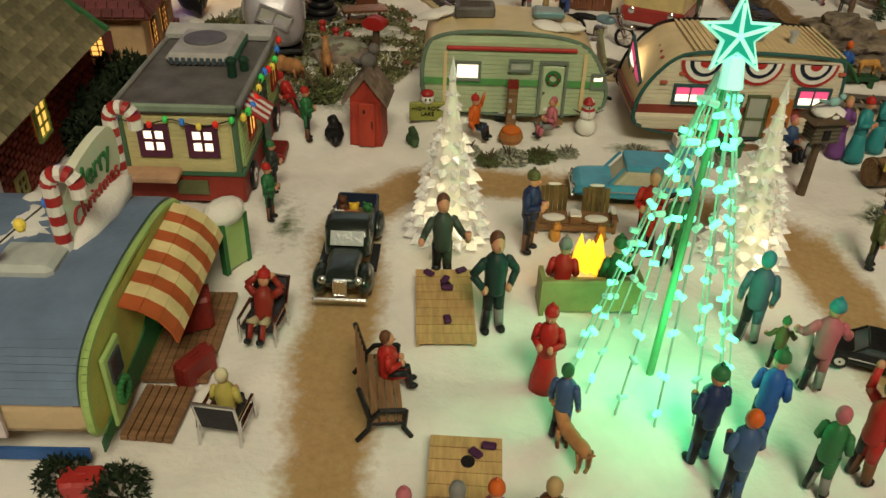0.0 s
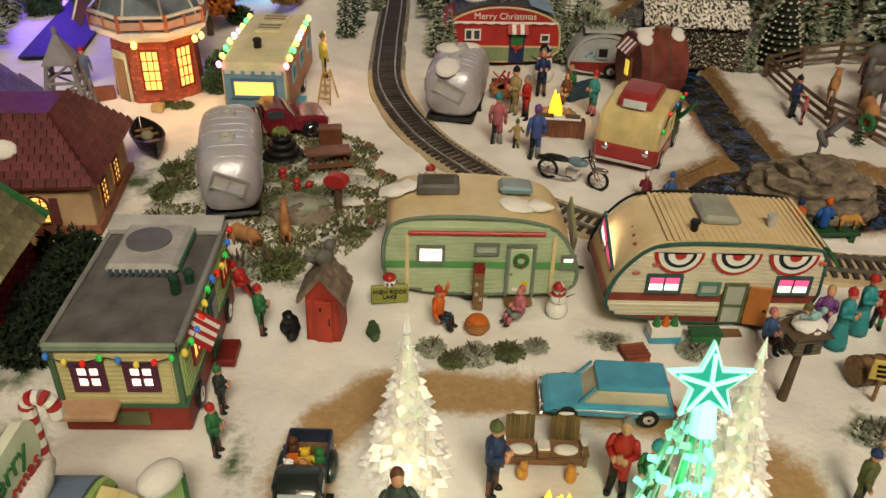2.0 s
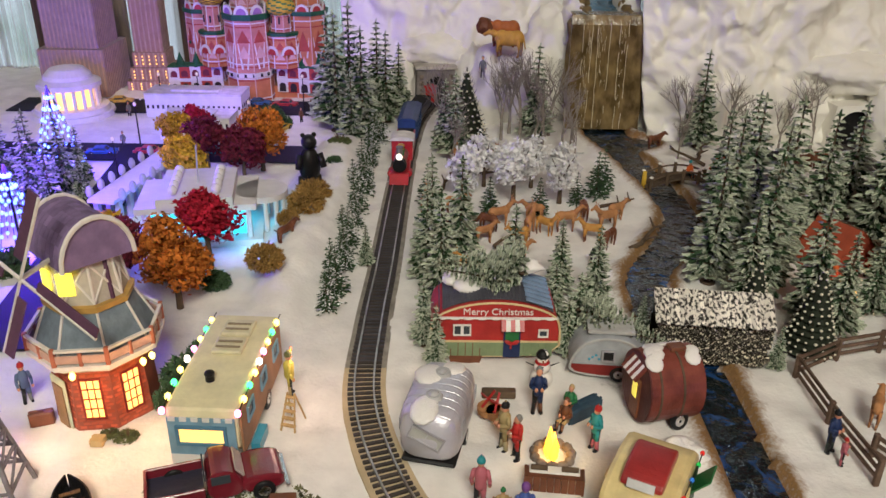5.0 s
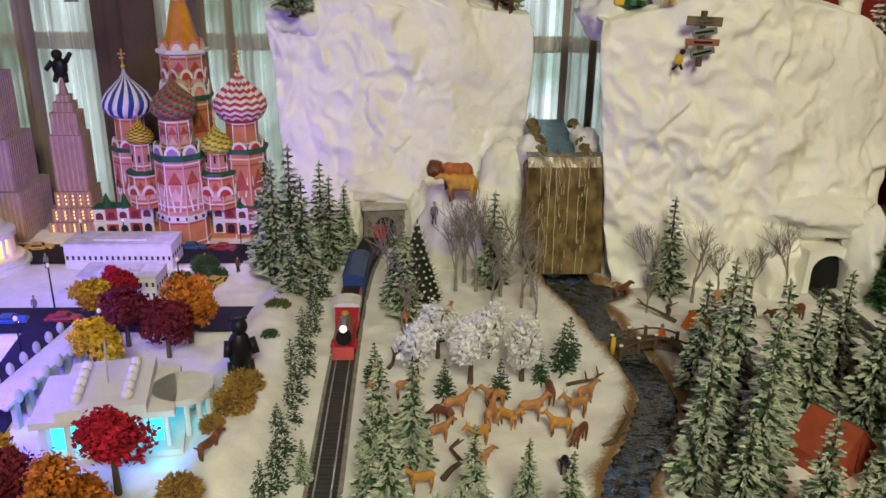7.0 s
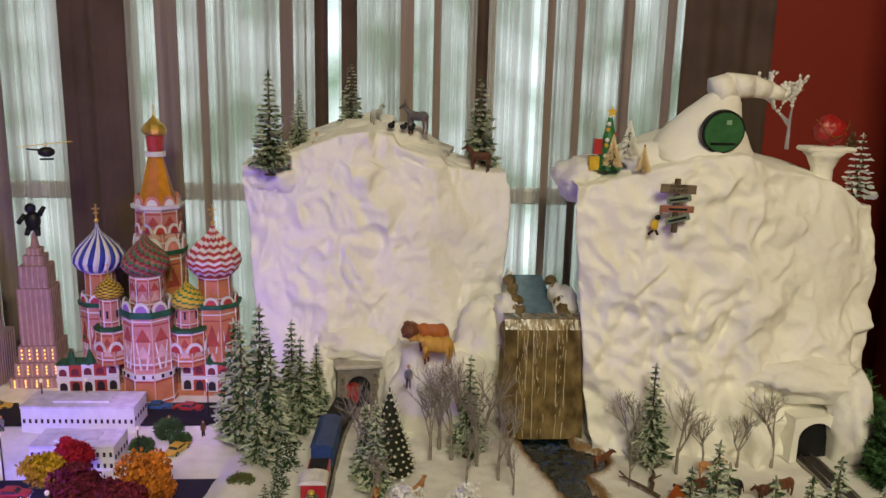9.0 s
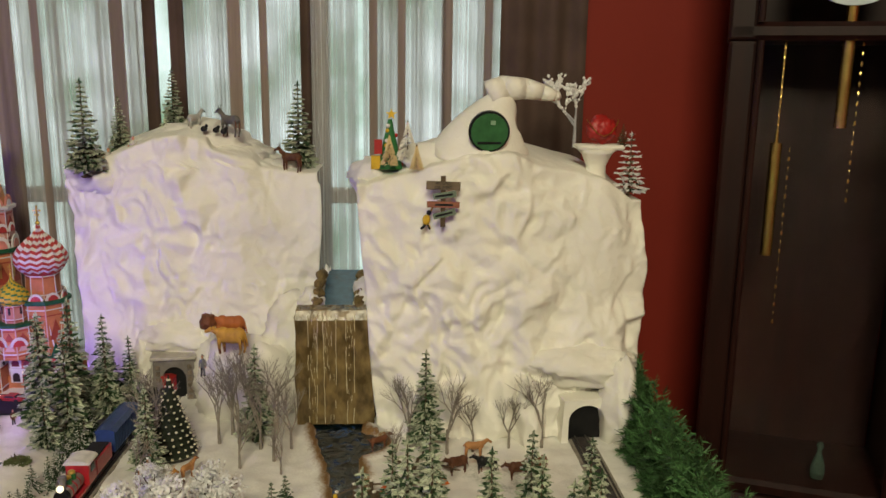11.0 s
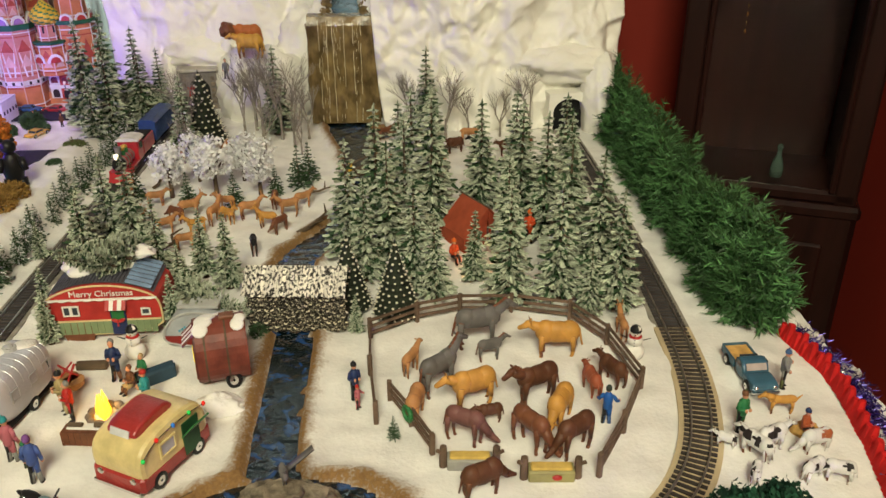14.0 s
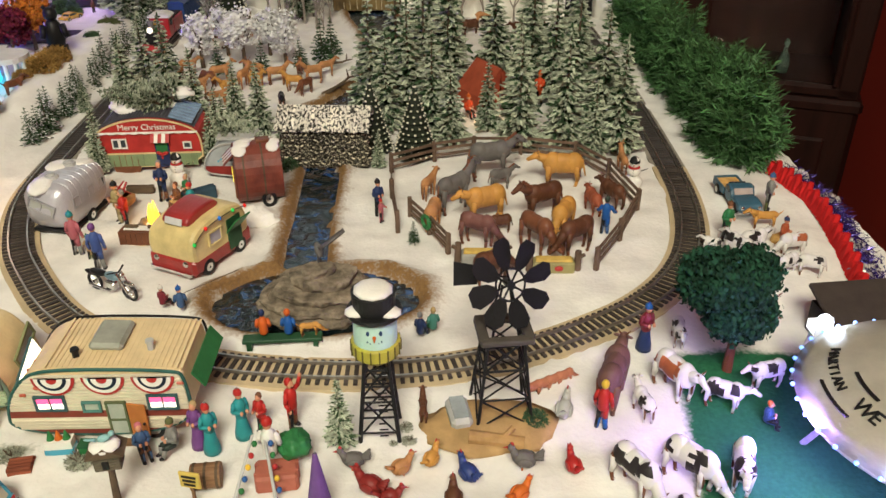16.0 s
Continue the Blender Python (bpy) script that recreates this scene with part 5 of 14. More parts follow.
# grandfather clock of dark wood behind the hedge
clock = thing("grandfather_clock", 1.172, 1.772, -0.75, -22, "tall dark mahogany grandfather clock with brass weights", "clock")
for nm, w, d, z0, z1 in (("base", 0.385, 0.25, 0.0, 0.55), ("waist", 0.37, 0.24, 0.55, 1.36), ("hood", 0.375, 0.245, 1.36, 2.0)):
    bm = bmesh.new()
    if nm == "base":
        box(bm, w, d, z1 - z0, 0, 0, (z0 + z1) / 2, bev=0.012)
        pb_ = bmesh.new()
        box(pb_, w * 0.72, 0.012, (z1 - z0) * 0.7, 0, -d / 2 - 0.003, (z0 + z1) / 2, bev=0.005)
        part("panel", pb_, DKWOOD, clock)
        pb_ = bmesh.new()
        box(pb_, w * 1.02, d * 1.04, 0.03, 0, 0, z1 - 0.013, bev=0.008)
        part("moulding", pb_, DKWOOD, clock)
    else:
        box(bm, w - 0.1, 0.02, z1 - z0, 0, d / 2 - 0.01, (z0 + z1) / 2)
        box(bm, w, d, 0.03, 0, 0, z0 + 0.015, bev=0.008)
    part(nm, bm, DKWOOD, clock)
    if nm != "base":
        for s in (-1, 1):
            bm = bmesh.new()
            box(bm, 0.045, d, z1 - z0, s * (w / 2 - 0.0225), 0, (z0 + z1) / 2, bev=0.006, seg=2)
            rod(bm, (s * (w / 2 - 0.050), -d / 2 - 0.002, z0 + 0.03), (s * (w / 2 - 0.050), -d / 2 - 0.002, z1), 0.006, seg=10)
            part("stile", bm, DKWOOD, clock)
bm = bmesh.new()
box(bm, 0.40, 0.265, 0.05, 0, 0, 2.02, bev=0.012)
part("cornice", bm, DKWOOD, clock)
BRASS = mat("polished_brass", (0.75, 0.52, 0.16), 0.25, 1.0, var=0.08, bump=0)
for k, z0 in ((-0.095, 0.997), (0.0, 1.22), (0.095, 1.10)):
    bm = bmesh.new()
    cyl(bm, 0.010, 0.010, 0.195, k, -0.095, z0, seg=18)
    cyl(bm, 0.004, 0.003, 0.02, k, -0.095, z0 + 0.195, seg=10)
    part("weight", bm, BRASS, clock, "slim brass cylinder weight")
    for j in range(40):
        z = z0 + 0.215 + j * 0.008 if j < 20 else z0 - 0.12 + (j - 20) * 0.016
        if z > 1.36:
            continue
        bm = bmesh.new()
        ball(bm, 0.0022, 0.0012, 0.0046, k + (0.0 if j < 20 else 0.022), -0.095, z, az=90 * (j % 2), u=6, v=4)
        part("chain_link", bm, BRASS, clock)
bm = bmesh.new()
cyl(bm, 0.085, 0.085, 0.006, 0, -0.100, 1.50, rx=90, seg=40)
part("dial", bm, mat("painted_dial", (0.50, 0.58, 0.60), 0.35, var=0.15, scale=20), clock, "pale blue painted clock dial")
bm = bmesh.new()
box(bm, 0.26, 0.004, 0.78, 0, -0.113, 0.97)
gl = part("glass_door", bm, mat("clock_glass", (0.9, 0.92, 0.92), 0.03, trans=1.0, var=0, bump=0), clock)
gl.visible_shadow = False
bpy.data.materials["clock_glass"].node_tree.nodes["Principled BSDF"].inputs["IOR"].default_value = 1.06
bm = bmesh.new()
lathe(bm, [(0.006, 0), (0.017, 0.004), (0.019, 0.03), (0.012, 0.055), (0.006, 0.07), (0.006, 0.085), (0.010, 0.092), (0.003, 0.104)], 0, 0, 0, 18)
part("key_bottle", bm, mat("pale_green_glass", (0.20, 0.30, 0.24), 0.08, trans=0.8, var=0.1, bump=0), clock, "pale green glass bottle in the case", True, T(0.03, -0.08, 0.585) @ Matrix.Scale(0.7, 4))

# ---- vehicles and the front of the village ----
def mk(parent, name, material, *ops, label="", smooth=False, at=None):
    """One part from a few shapes: each is (function, arguments..., {keywords})."""
    bm = bmesh.new()
    for op in ops:
        kw = op[-1] if isinstance(op[-1], dict) else {}
        op[0](bm, *(op[1:-1] if kw else op[1:]), **kw)
    return part(name, bm, material, parent, label, smooth, at)


def siding(parent, pts, z0, z1, y, material, step=0.003, name="siding_board"):
    """Lapped boards along a side, each proud of the next."""
    z = z0
    while z + step * 0.9 <= z1:
        a, b = extent(pts, z + step / 2)
        if b - a > 0.006:
            mk(parent, name, material, (box, b - a - 0.003, 0.0011, step * 0.86, (a + b) / 2, y, z + step / 2, {"rx": 8}))
        z += step


def edge_trim(parent, pts, y, r, material, name="edge_trim"):
    bm = bmesh.new()
    tube(bm, [(x, y, z) for x, z in pts + pts[:1]], r, 6)
    return part(name, bm, material, parent)


def hull(parent, pts, w, material, bev=0.003, name="body", smooth=True):
    bm = bmesh.new()
    prism(bm, pts, -w / 2, w / 2, bev=bev)
    ob = part(name, bm, material, parent)
    return ob


NAVYC = mat("navy_cloth", (0.012, 0.018, 0.035), 0.7)


def bunting(parent, x, z, y, r):
    fan = new("bunting")
    fan.parent, fan.matrix_local = parent, pose(x, y, z)
    for k, (rr, m) in enumerate(((1.0, RED), (0.86, WHITE), (0.66, NAVYC), (0.50, WHITE), (0.24, RED))):
        pts = [(r * rr * math.cos(a), -r * rr * math.sin(a)) for a in np.linspace(0, math.pi, 15)]
        mk(fan, "band", m, (prism, pts, 0, -0.0006 - 0.0004 * k))


# the green and cream caravan
def green_caravan():
    c = thing("caravan", 0.050, 0.502, 0, -0.5, "green and cream striped ceramic caravan with lit windows", "caravan", "caravans")
    L, H, W = 0.115, 0.055, 0.056
    pts = chaikin([(-0.0575, 0.005), (-0.0575, 0.046), (-0.046, 0.056), (-0.005, 0.0575), (0.034, 0.0535), (0.047, 0.044), (0.0575, 0.020), (0.052, 0.005)], 3)
    hull(c, pts, W, CREAM)
    yf = -W / 2 - 0.0006
    PALE = mat("pale_mint_glaze", (0.44, 0.52, 0.34), 0.4, var=0.1)
    band(c, "upper_panel", pts, 0.030, 0.0545, yf, PALE)
    band(c, "green_stripe", pts, 0.020, 0.030, yf, MINT)
    band(c, "lower_panel", pts, 0.006, 0.020, yf, PALE)
    siding(c, pts, 0.0065, 0.0525, yf - 0.0009, PALE, 0.0028)
    band(c, "stripe", pts, 0.0245, 0.0285, yf - 0.0016, mat("mid_green", (0.10, 0.30, 0.10), 0.4), thick=0.0006)
    edge_trim(c, pts, yf, 0.0014, mat("grey_green_trim", (0.14, 0.20, 0.15), 0.5))
    y = yf - 0.0022
    mk(c, "awning_rail", RED, (box, 0.078, 0.0022, 0.0024, -0.004, y, 0.0475, {"bev": 0.0006}))
    for x in (-0.0435, 0.0405):
        mk(c, "corner_post", CREAM, (box, 0.0022, 0.0018, 0.038, x, y, 0.0265))
    GT = mat("grey_window_trim", (0.16, 0.19, 0.16), 0.5)
    window(c, T(-0.030, y, 0.0335), 0.0145, 0.0105, GT, LIT, (0, 0), 0.0019)
    window(c, T(0.0495, y + 0.001, 0.0285), 0.0072, 0.0085, GT, LIT, (0, 0), 0.0018)
    window(c, T(0.002, y, 0.0375), 0.0130, 0.0062, GT, mat("screen_grey", (0.38, 0.42, 0.36), 0.6), (0, 0), 0.0014)
    d = new("door")
    d.parent, d.matrix_local = c, T(0.022, y, 0.022)
    mk(d, "leaf", PALE, (box, 0.0135, 0.0018, 0.032, 0, 0, 0, {"bev": 0.0008}))
    mk(d, "frame", GT, (box, 0.0016, 0.0024, 0.035, -0.0078, 0, 0.0006), (box, 0.0016, 0.0024, 0.035, 0.0078, 0, 0.0006), (box, 0.0172, 0.0024, 0.0018, 0, 0, 0.0178))
    mk(d, "handle", CHROME, (ball, 0.0009, 0.0009, 0.0009, -0.0050, -0.0014, -0.001))
    bm = bmesh.new()
    for k in range(16):
        a = k * math.pi / 8
        ball(bm, 0.0015, 0.0012, 0.0015, 0.0036 * math.cos(a), -0.0014, 0.0085 + 0.0036 * math.sin(a), u=6, v=5)
    part("wreath", bm, GREEN, d, "green wreath with red berries")
    for k in range(5):
        mk(d, "berry", RED, (ball, 0.0007, 0.0007, 0.0007, 0.0034 * math.cos(k * 1.25), -0.0030, 0.0085 + 0.0034 * math.sin(k * 1.25), {"u": 6, "v": 4}))
    mk(d, "sticker", YELLOW, (box, 0.0036, 0.0006, 0.0030, 0.003, -0.0012, -0.0075))
    mk(d, "sticker", WHITE, (box, 0.0085, 0.0006, 0.0022, 0, -0.0012, -0.0118))
    mk(c, "roof_box", GREY, (box, 0.0250, 0.0165, 0.0070, -0.026, 0.004, 0.0600, {"bev": 0.0014, "ry": -1}))
    mk(c, "roof_box_recess", mat("recess_brown", (0.09, 0.075, 0.06), 0.7), (box, 0.0185, 0.0115, 0.0012, -0.026, 0.004, 0.0633))
    v = mk(c, "roof_vent", mat("vent_grey_blue", (0.28, 0.33, 0.34), 0.45), (box, 0.0200, 0.0150, 0.0050, 0.020, 0.006, 0.0585, {"bev": 0.0020, "ry": 4}))
    mk(v, "vent_front", mat("vent_blue", (0.22, 0.42, 0.46), 0.4), (box, 0.0175, 0.0012, 0.0030, 0.020, -0.0015, 0.0592, {"rx": 25}))
    for x, yy, s in ((-0.049, 0.006, 0.009), (0.020, -0.012, 0.008), (0.033, -0.012, 0.0055)):
        bm = bmesh.new()
        ball(bm, s * 1.4, s, 0.0020, x, yy, 0.0565 if x < 0 else 0.0558, ay=8 if x > 0 else -14, u=16, v=8)
        roughen(bm, 0.0022, 160, x)
        part("snow_patch", bm, SNOW, c, smooth=True)
    for x in (-0.006,):
        wheel(c, x, -W / 2 + 0.001, 0.0085, 0.005)
    w2 = window(c, T(0.0560, 0.006, 0.033, 0, -22, 90), 0.030, 0.012, mat("olive_trim", (0.20, 0.22, 0.10), 0.5), mat("grey_pane", (0.30, 0.32, 0.32), 0.3), (0, 0), 0.002)
    mk(c, "hitch", BLACK, (rod, (0.052, 0, 0.008), (0.066, 0, 0.005), 0.0012))
    mk(c, "base_step", WOOD, (box, 0.016, 0.006, 0.002, 0.022, y - 0.003, 0.003))
    return c


green_caravan()


def white_caravan():
    c = thing("caravan", 0.178, 0.475, 0, -1.2, "cream and maroon caravan with pink-lit windows and bunting", "caravan", "caravans")
    W = 0.058
    pts = chaikin([(-0.060, 0.006), (-0.060, 0.030), (-0.045, 0.052), (-0.030, 0.0585), (0.020, 0.058), (0.050, 0.056), (0.057, 0.053), (0.058, 0.006)], 3)
    ROOF = mat("ribbed_cream_roof", (0.68, 0.53, 0.30), 0.45, var=0.1)
    hull(c, pts, W, ROOF)
    for k in range(26):
        x = -0.030 + k * 0.0034
        mk(c, "roof_rib", ROOF, (box, 0.0016, W - 0.004, 0.0004, x, 0, 0.0584 - max(0, x - 0.005) * 0.045))
    yf = -W / 2 - 0.0006
    IVORY = mat("ivory_glaze", (0.66, 0.60, 0.46), 0.4, var=0.08)
    MAR = mat("maroon_glaze", (0.22, 0.05, 0.035), 0.4, var=0.15)
    band(c, "upper_panel", pts, 0.026, 0.0545, yf, IVORY)
    band(c, "maroon_stripe", pts, 0.0205, 0.026, yf, MAR)
    band(c, "lower_panel", pts, 0.0105, 0.0205, yf, IVORY)
    band(c, "skirt", pts, 0.0065, 0.0105, yf, MAR)
    siding(c, pts, 0.0275, 0.0525, yf - 0.0009, IVORY, 0.0026)
    siding(c, pts, 0.0110, 0.0200, yf - 0.0009, IVORY, 0.0026)
    edge_trim(c, pts, yf, 0.0012, mat("dark_teal_trim", (0.03, 0.10, 0.09), 0.45))
    edge_trim(c, pts, W / 2 + 0.0004, 0.0010, BLACK)
    y = yf - 0.0020
    for x in (-0.0245, 0.0065, 0.0375):
        bunting(c, x, 0.0535, y, 0.0135)
    NT = mat("navy_trim", (0.04, 0.09, 0.10), 0.45)
    for x in (-0.0300, 0.0410):
        window(c, T(x, y, 0.0335), 0.0180, 0.0105, NT, LIT, (0, 1), 0.0017, curtain_mat=LITPINK)
    window(c, T(-0.0045, y, 0.0305), 0.0105, 0.0070, mat("teal_trim", (0.08, 0.20, 0.18), 0.5), mat("screen_grey", (0.36, 0.38, 0.33), 0.6), (0, 0), 0.0015)
    d = new("door")
    d.parent, d.matrix_local = c, T(0.0105, y, 0.0205)
    mk(d, "frame", mat("brown_green_trim", (0.10, 0.12, 0.06), 0.5), (box, 0.0014, 0.0022, 0.026, -0.0058, 0, 0), (box, 0.0014, 0.0022, 0.026, 0.0058, 0, 0), (box, 0.013, 0.0022, 0.0014, 0, 0, 0.013), (box, 0.013, 0.0022, 0.0014, 0, 0, -0.001))
    mk(d, "pane", mat("screen_grey", (0.36, 0.38, 0.33), 0.6), (box, 0.0105, 0.0012, 0.0250, 0, 0.0002, 0))
    mk(d, "open_leaf", mat("orange_brown_door", (0.40, 0.14, 0.035), 0.45), (box, 0.0125, 0.0016, 0.026, 0.0132, -0.0020, 0, {"rz": -10, "bev": 0.0006}))
    mk(d, "knob", BLACK, (ball, 0.0009, 0.0009, 0.0009, 0.0170, -0.0040, -0.002))
    for x, z in ((-0.036, 0.0455), (0.054, 0.0480), (-0.046, 0.0400)):
        mk(c, "marker_light", mat("brick_red_lens", (0.40, 0.09, 0.05), 0.3), (box, 0.0045, 0.0014, 0.0024, x, y, z, {"bev": 0.0006}))
    for k in range(5):
        mk(c, "roof_marker", mat("brick_red_lens2", (0.36, 0.06, 0.05), 0.3), (ball, 0.0014, 0.0014, 0.0010, -0.0455 + 0.0012 * k, -0.018 + 0.0085 * k, 0.0500 + 0.0003 * k))
    window(c, T(-0.0560, 0.0, 0.036, 0, 24, -90), 0.038, 0.016, NT, LIT, (0, 1), 0.0018, curtain_mat=LITPINK)
    band_e = mk(c, "end_stripe", MAR, (box, 0.001, W - 0.006, 0.006, -0.0604, 0, 0.0225))
    mk(c, "roof_hatch", mat("hatch_grey_green", (0.30, 0.31, 0.26), 0.5), (box, 0.022, 0.030, 0.006, 0.003, 0.004, 0.0605, {"bev": 0.0022, "ry": 3}))
    for x, yy, m in ((-0.014, -0.016, BLACK), (0.031, -0.008, LTGREY)):
        mk(c, "vent_pipe", m, (cyl, 0.0021, 0.0021, 0.0065, x, yy, 0.0575), (cyl, 0.0029, 0.0026, 0.0016, x, yy, 0.0632))
    mk(c, "end_awning", GREEN, (box, 0.013, W * 0.9, 0.0012, 0.0640, 0, 0.046, {"ry": 55}))
    wheel(c, 0.030, -W / 2 + 0.002, 0.0085, 0.005)
    mk(c, "step", WOOD, (box, 0.014, 0.006, 0.002, 0.011, y - 0.003, 0.002))
    return c


white_caravan()


# small round-roofed camper with a striped awning and a sign on its roof
def sign_camper():
    c = thing("camper", -0.146, 0.249, 0, 90, "blue-roofed camper with a green side and striped awning", "caravan", "caravans")
    L, W = 0.118, 0.074
    pts = chaikin([(-0.059, 0.004), (-0.060, 0.034), (-0.046, 0.046), (0.0, 0.049), (0.046, 0.044), (0.058, 0.030), (0.058, 0.004)], 3)
    hull(c, pts, W, mat("tan_end_wall", (0.55, 0.42, 0.26), 0.5, var=0.1), 0.004)
    arch = [(x * 1.012, z * 1.012 + 0.0006) for x, z in pts if z > 0.027]
    arch.sort(key=lambda p: p[0])
    bm = bmesh.new()
    for (a, b), (e, f) in zip(arch, arch[1:]):
        bar(bm, (a, 0, b), (e, 0, f), W - 0.002, 0.0016)
    part("roof", bm, SLATE, c, "slate blue roof with snow on it")
    for x, y, s in ((0.016, 0.004, 0.022), (0.040, 0.012, 0.012), (-0.012, 0.020, 0.014)):
        bm = bmesh.new()
        ball(bm, s, s * 0.8, 0.0020, x, y, 0.0478 - abs(x) * abs(x) * 2.2, ay=x * 500 * 0.6, u=18, v=8)
        roughen(bm, 0.003, 130, x)
        part("snow_patch", bm, SNOW, c, smooth=True)
    yf = -W / 2 - 0.0005
    band(c, "side_panel", pts, 0.005, 0.0455, yf, mat("lime_yellow_glaze", (0.46, 0.44, 0.12), 0.4))
    DG = mat("deep_green_glaze", (0.03, 0.16, 0.07), 0.4)
    prism_pts = [(-0.058, 0.005), (0.056, 0.005), (0.056, 0.030), (0.030, 0.024), (0.008, 0.028), (-0.010, 0.017), (-0.035, 0.014), (-0.058, 0.010)]
    mk(c, "wave_panel", DG, (prism, prism_pts, yf - 0.0010, yf - 0.0016))
    edge_trim(c, pts, yf, 0.0015, mat("lime_trim", (0.34, 0.50, 0.16), 0.4))
    d = new("door")
    d.parent, d.matrix_local = c, T(-0.040, yf - 0.002, 0.021)
    mk(d, "leaf", LEAFGREEN, (box, 0.015, 0.0018, 0.030, 0, 0, 0, {"bev": 0.0006}))
    mk(d, "pane", GLASS, (box, 0.009, 0.001, 0.010, 0, -0.0012, 0.007))
    bm = bmesh.new()
    for k in range(14):
        a = k * math.pi / 7
        ball(bm, 0.0016, 0.0013, 0.0016, 0.004 * math.cos(a), -0.0020, -0.004 + 0.004 * math.sin(a), u=6, v=5)
    part("wreath", bm, GREEN, d, "green wreath")
    aw = new("awning")
    aw.parent, aw.matrix_local = c, T(0.014, yf - 0.001, 0.0400)
    n = 10
    for k in range(n):
        x = -0.035 + k * 0.0070
        m = (mat("awning_red_brown", (0.42, 0.10, 0.03), 0.6), mat("awning_cream", (0.68, 0.56, 0.28), 0.6))[k % 2]
        prof = [(0, 0.0010), (-0.007, -0.0010), (-0.013, -0.0050), (-0.017, -0.0105), (-0.0185, -0.0150)]
        bm = bmesh.new()
        for (y0, z0), (y1, z1) in zip(prof, prof[1:]):
            bar(bm, (x, y0, z0), (x, y1, z1), 0.0070, 0.0010)
        part("stripe", bm, m, aw)
    w = window(c, T(-0.0605, 0.006, 0.023, 0, 0, -90), 0.030, 0.013, mat("lilac_frame", (0.55, 0.50, 0.52), 0.5), mat("frosted_pane", (0.32, 0.34, 0.44), 0.3), (0, 0), 0.003)
    mk(c, "end_skirt", BLUE, (box, 0.0012, W - 0.004, 0.005, -0.0602, 0, 0.0065))
    mk(c, "roof_vent", mat("vent_pale", (0.42, 0.46, 0.44), 0.45), (box, 0.018, 0.022, 0.007, -0.012, -0.006, 0.0500, {"bev": 0.002}))
    # the sign with candy cane posts
    sg = new("roof_sign")
    sg.parent, sg.matrix_local = c, T(0.024, -0.016, 0.046, 0, 0, -2)
    outline = chaikin([(-0.027, 0.004), (-0.027, 0.020), (-0.016, 0.028), (0.008, 0.031), (0.026, 0.030), (0.026, 0.004)], 2)
    mk(sg, "board", mat("sign_white", (0.70, 0.74, 0.58), 0.5, var=0.06), (prism, outline, -0.002, 0.002))
    mk(sg, "snow_foot", SNOW, (ball, 0.030, 0.007, 0.007, 0, -0.002, 0.003), smooth=True)
    words("lettering", "Merry", 0.0130, GREEN, sg, T(0.000, -0.0024, 0.0215, 90, 0, 0), "dark green lettering")
    words("lettering", "Christmas", 0.0105, RED, sg, T(0.000, -0.0024, 0.0115, 90, 0, 0), "red lettering")
    for s in (-1, 1):
        cane = new("candy_cane_post")
        cane.parent, cane.matrix_local = sg, T(s * 0.0275, 0, 0)
        line = [Vector((0, 0, z)) for z in np.linspace(0, 0.030, 9)] + [Vector((0.0, -0.0050 + 0.0050 * math.cos(a), 0.030 + 0.0050 * math.sin(a))) for a in np.linspace(0.4, math.pi, 7)] + [Vector((0, -0.010, 0.026))]
        for k, (a, b) in enumerate(zip(line, line[1:])):
            mk(cane, "stripe", (RED, WHITE)[k % 2], (rod, a, b, 0.0030, 0.0030, 9))
    garland(c, [(-0.040, 0.010, 0.050), (-0.025, 0.004, 0.058), (-0.008, -0.008, 0.066), (-0.003, -0.014, 0.070)], ("yellow", "blue", "pink"), step=0.012, r=0.0022)
    return c


sign_camper()


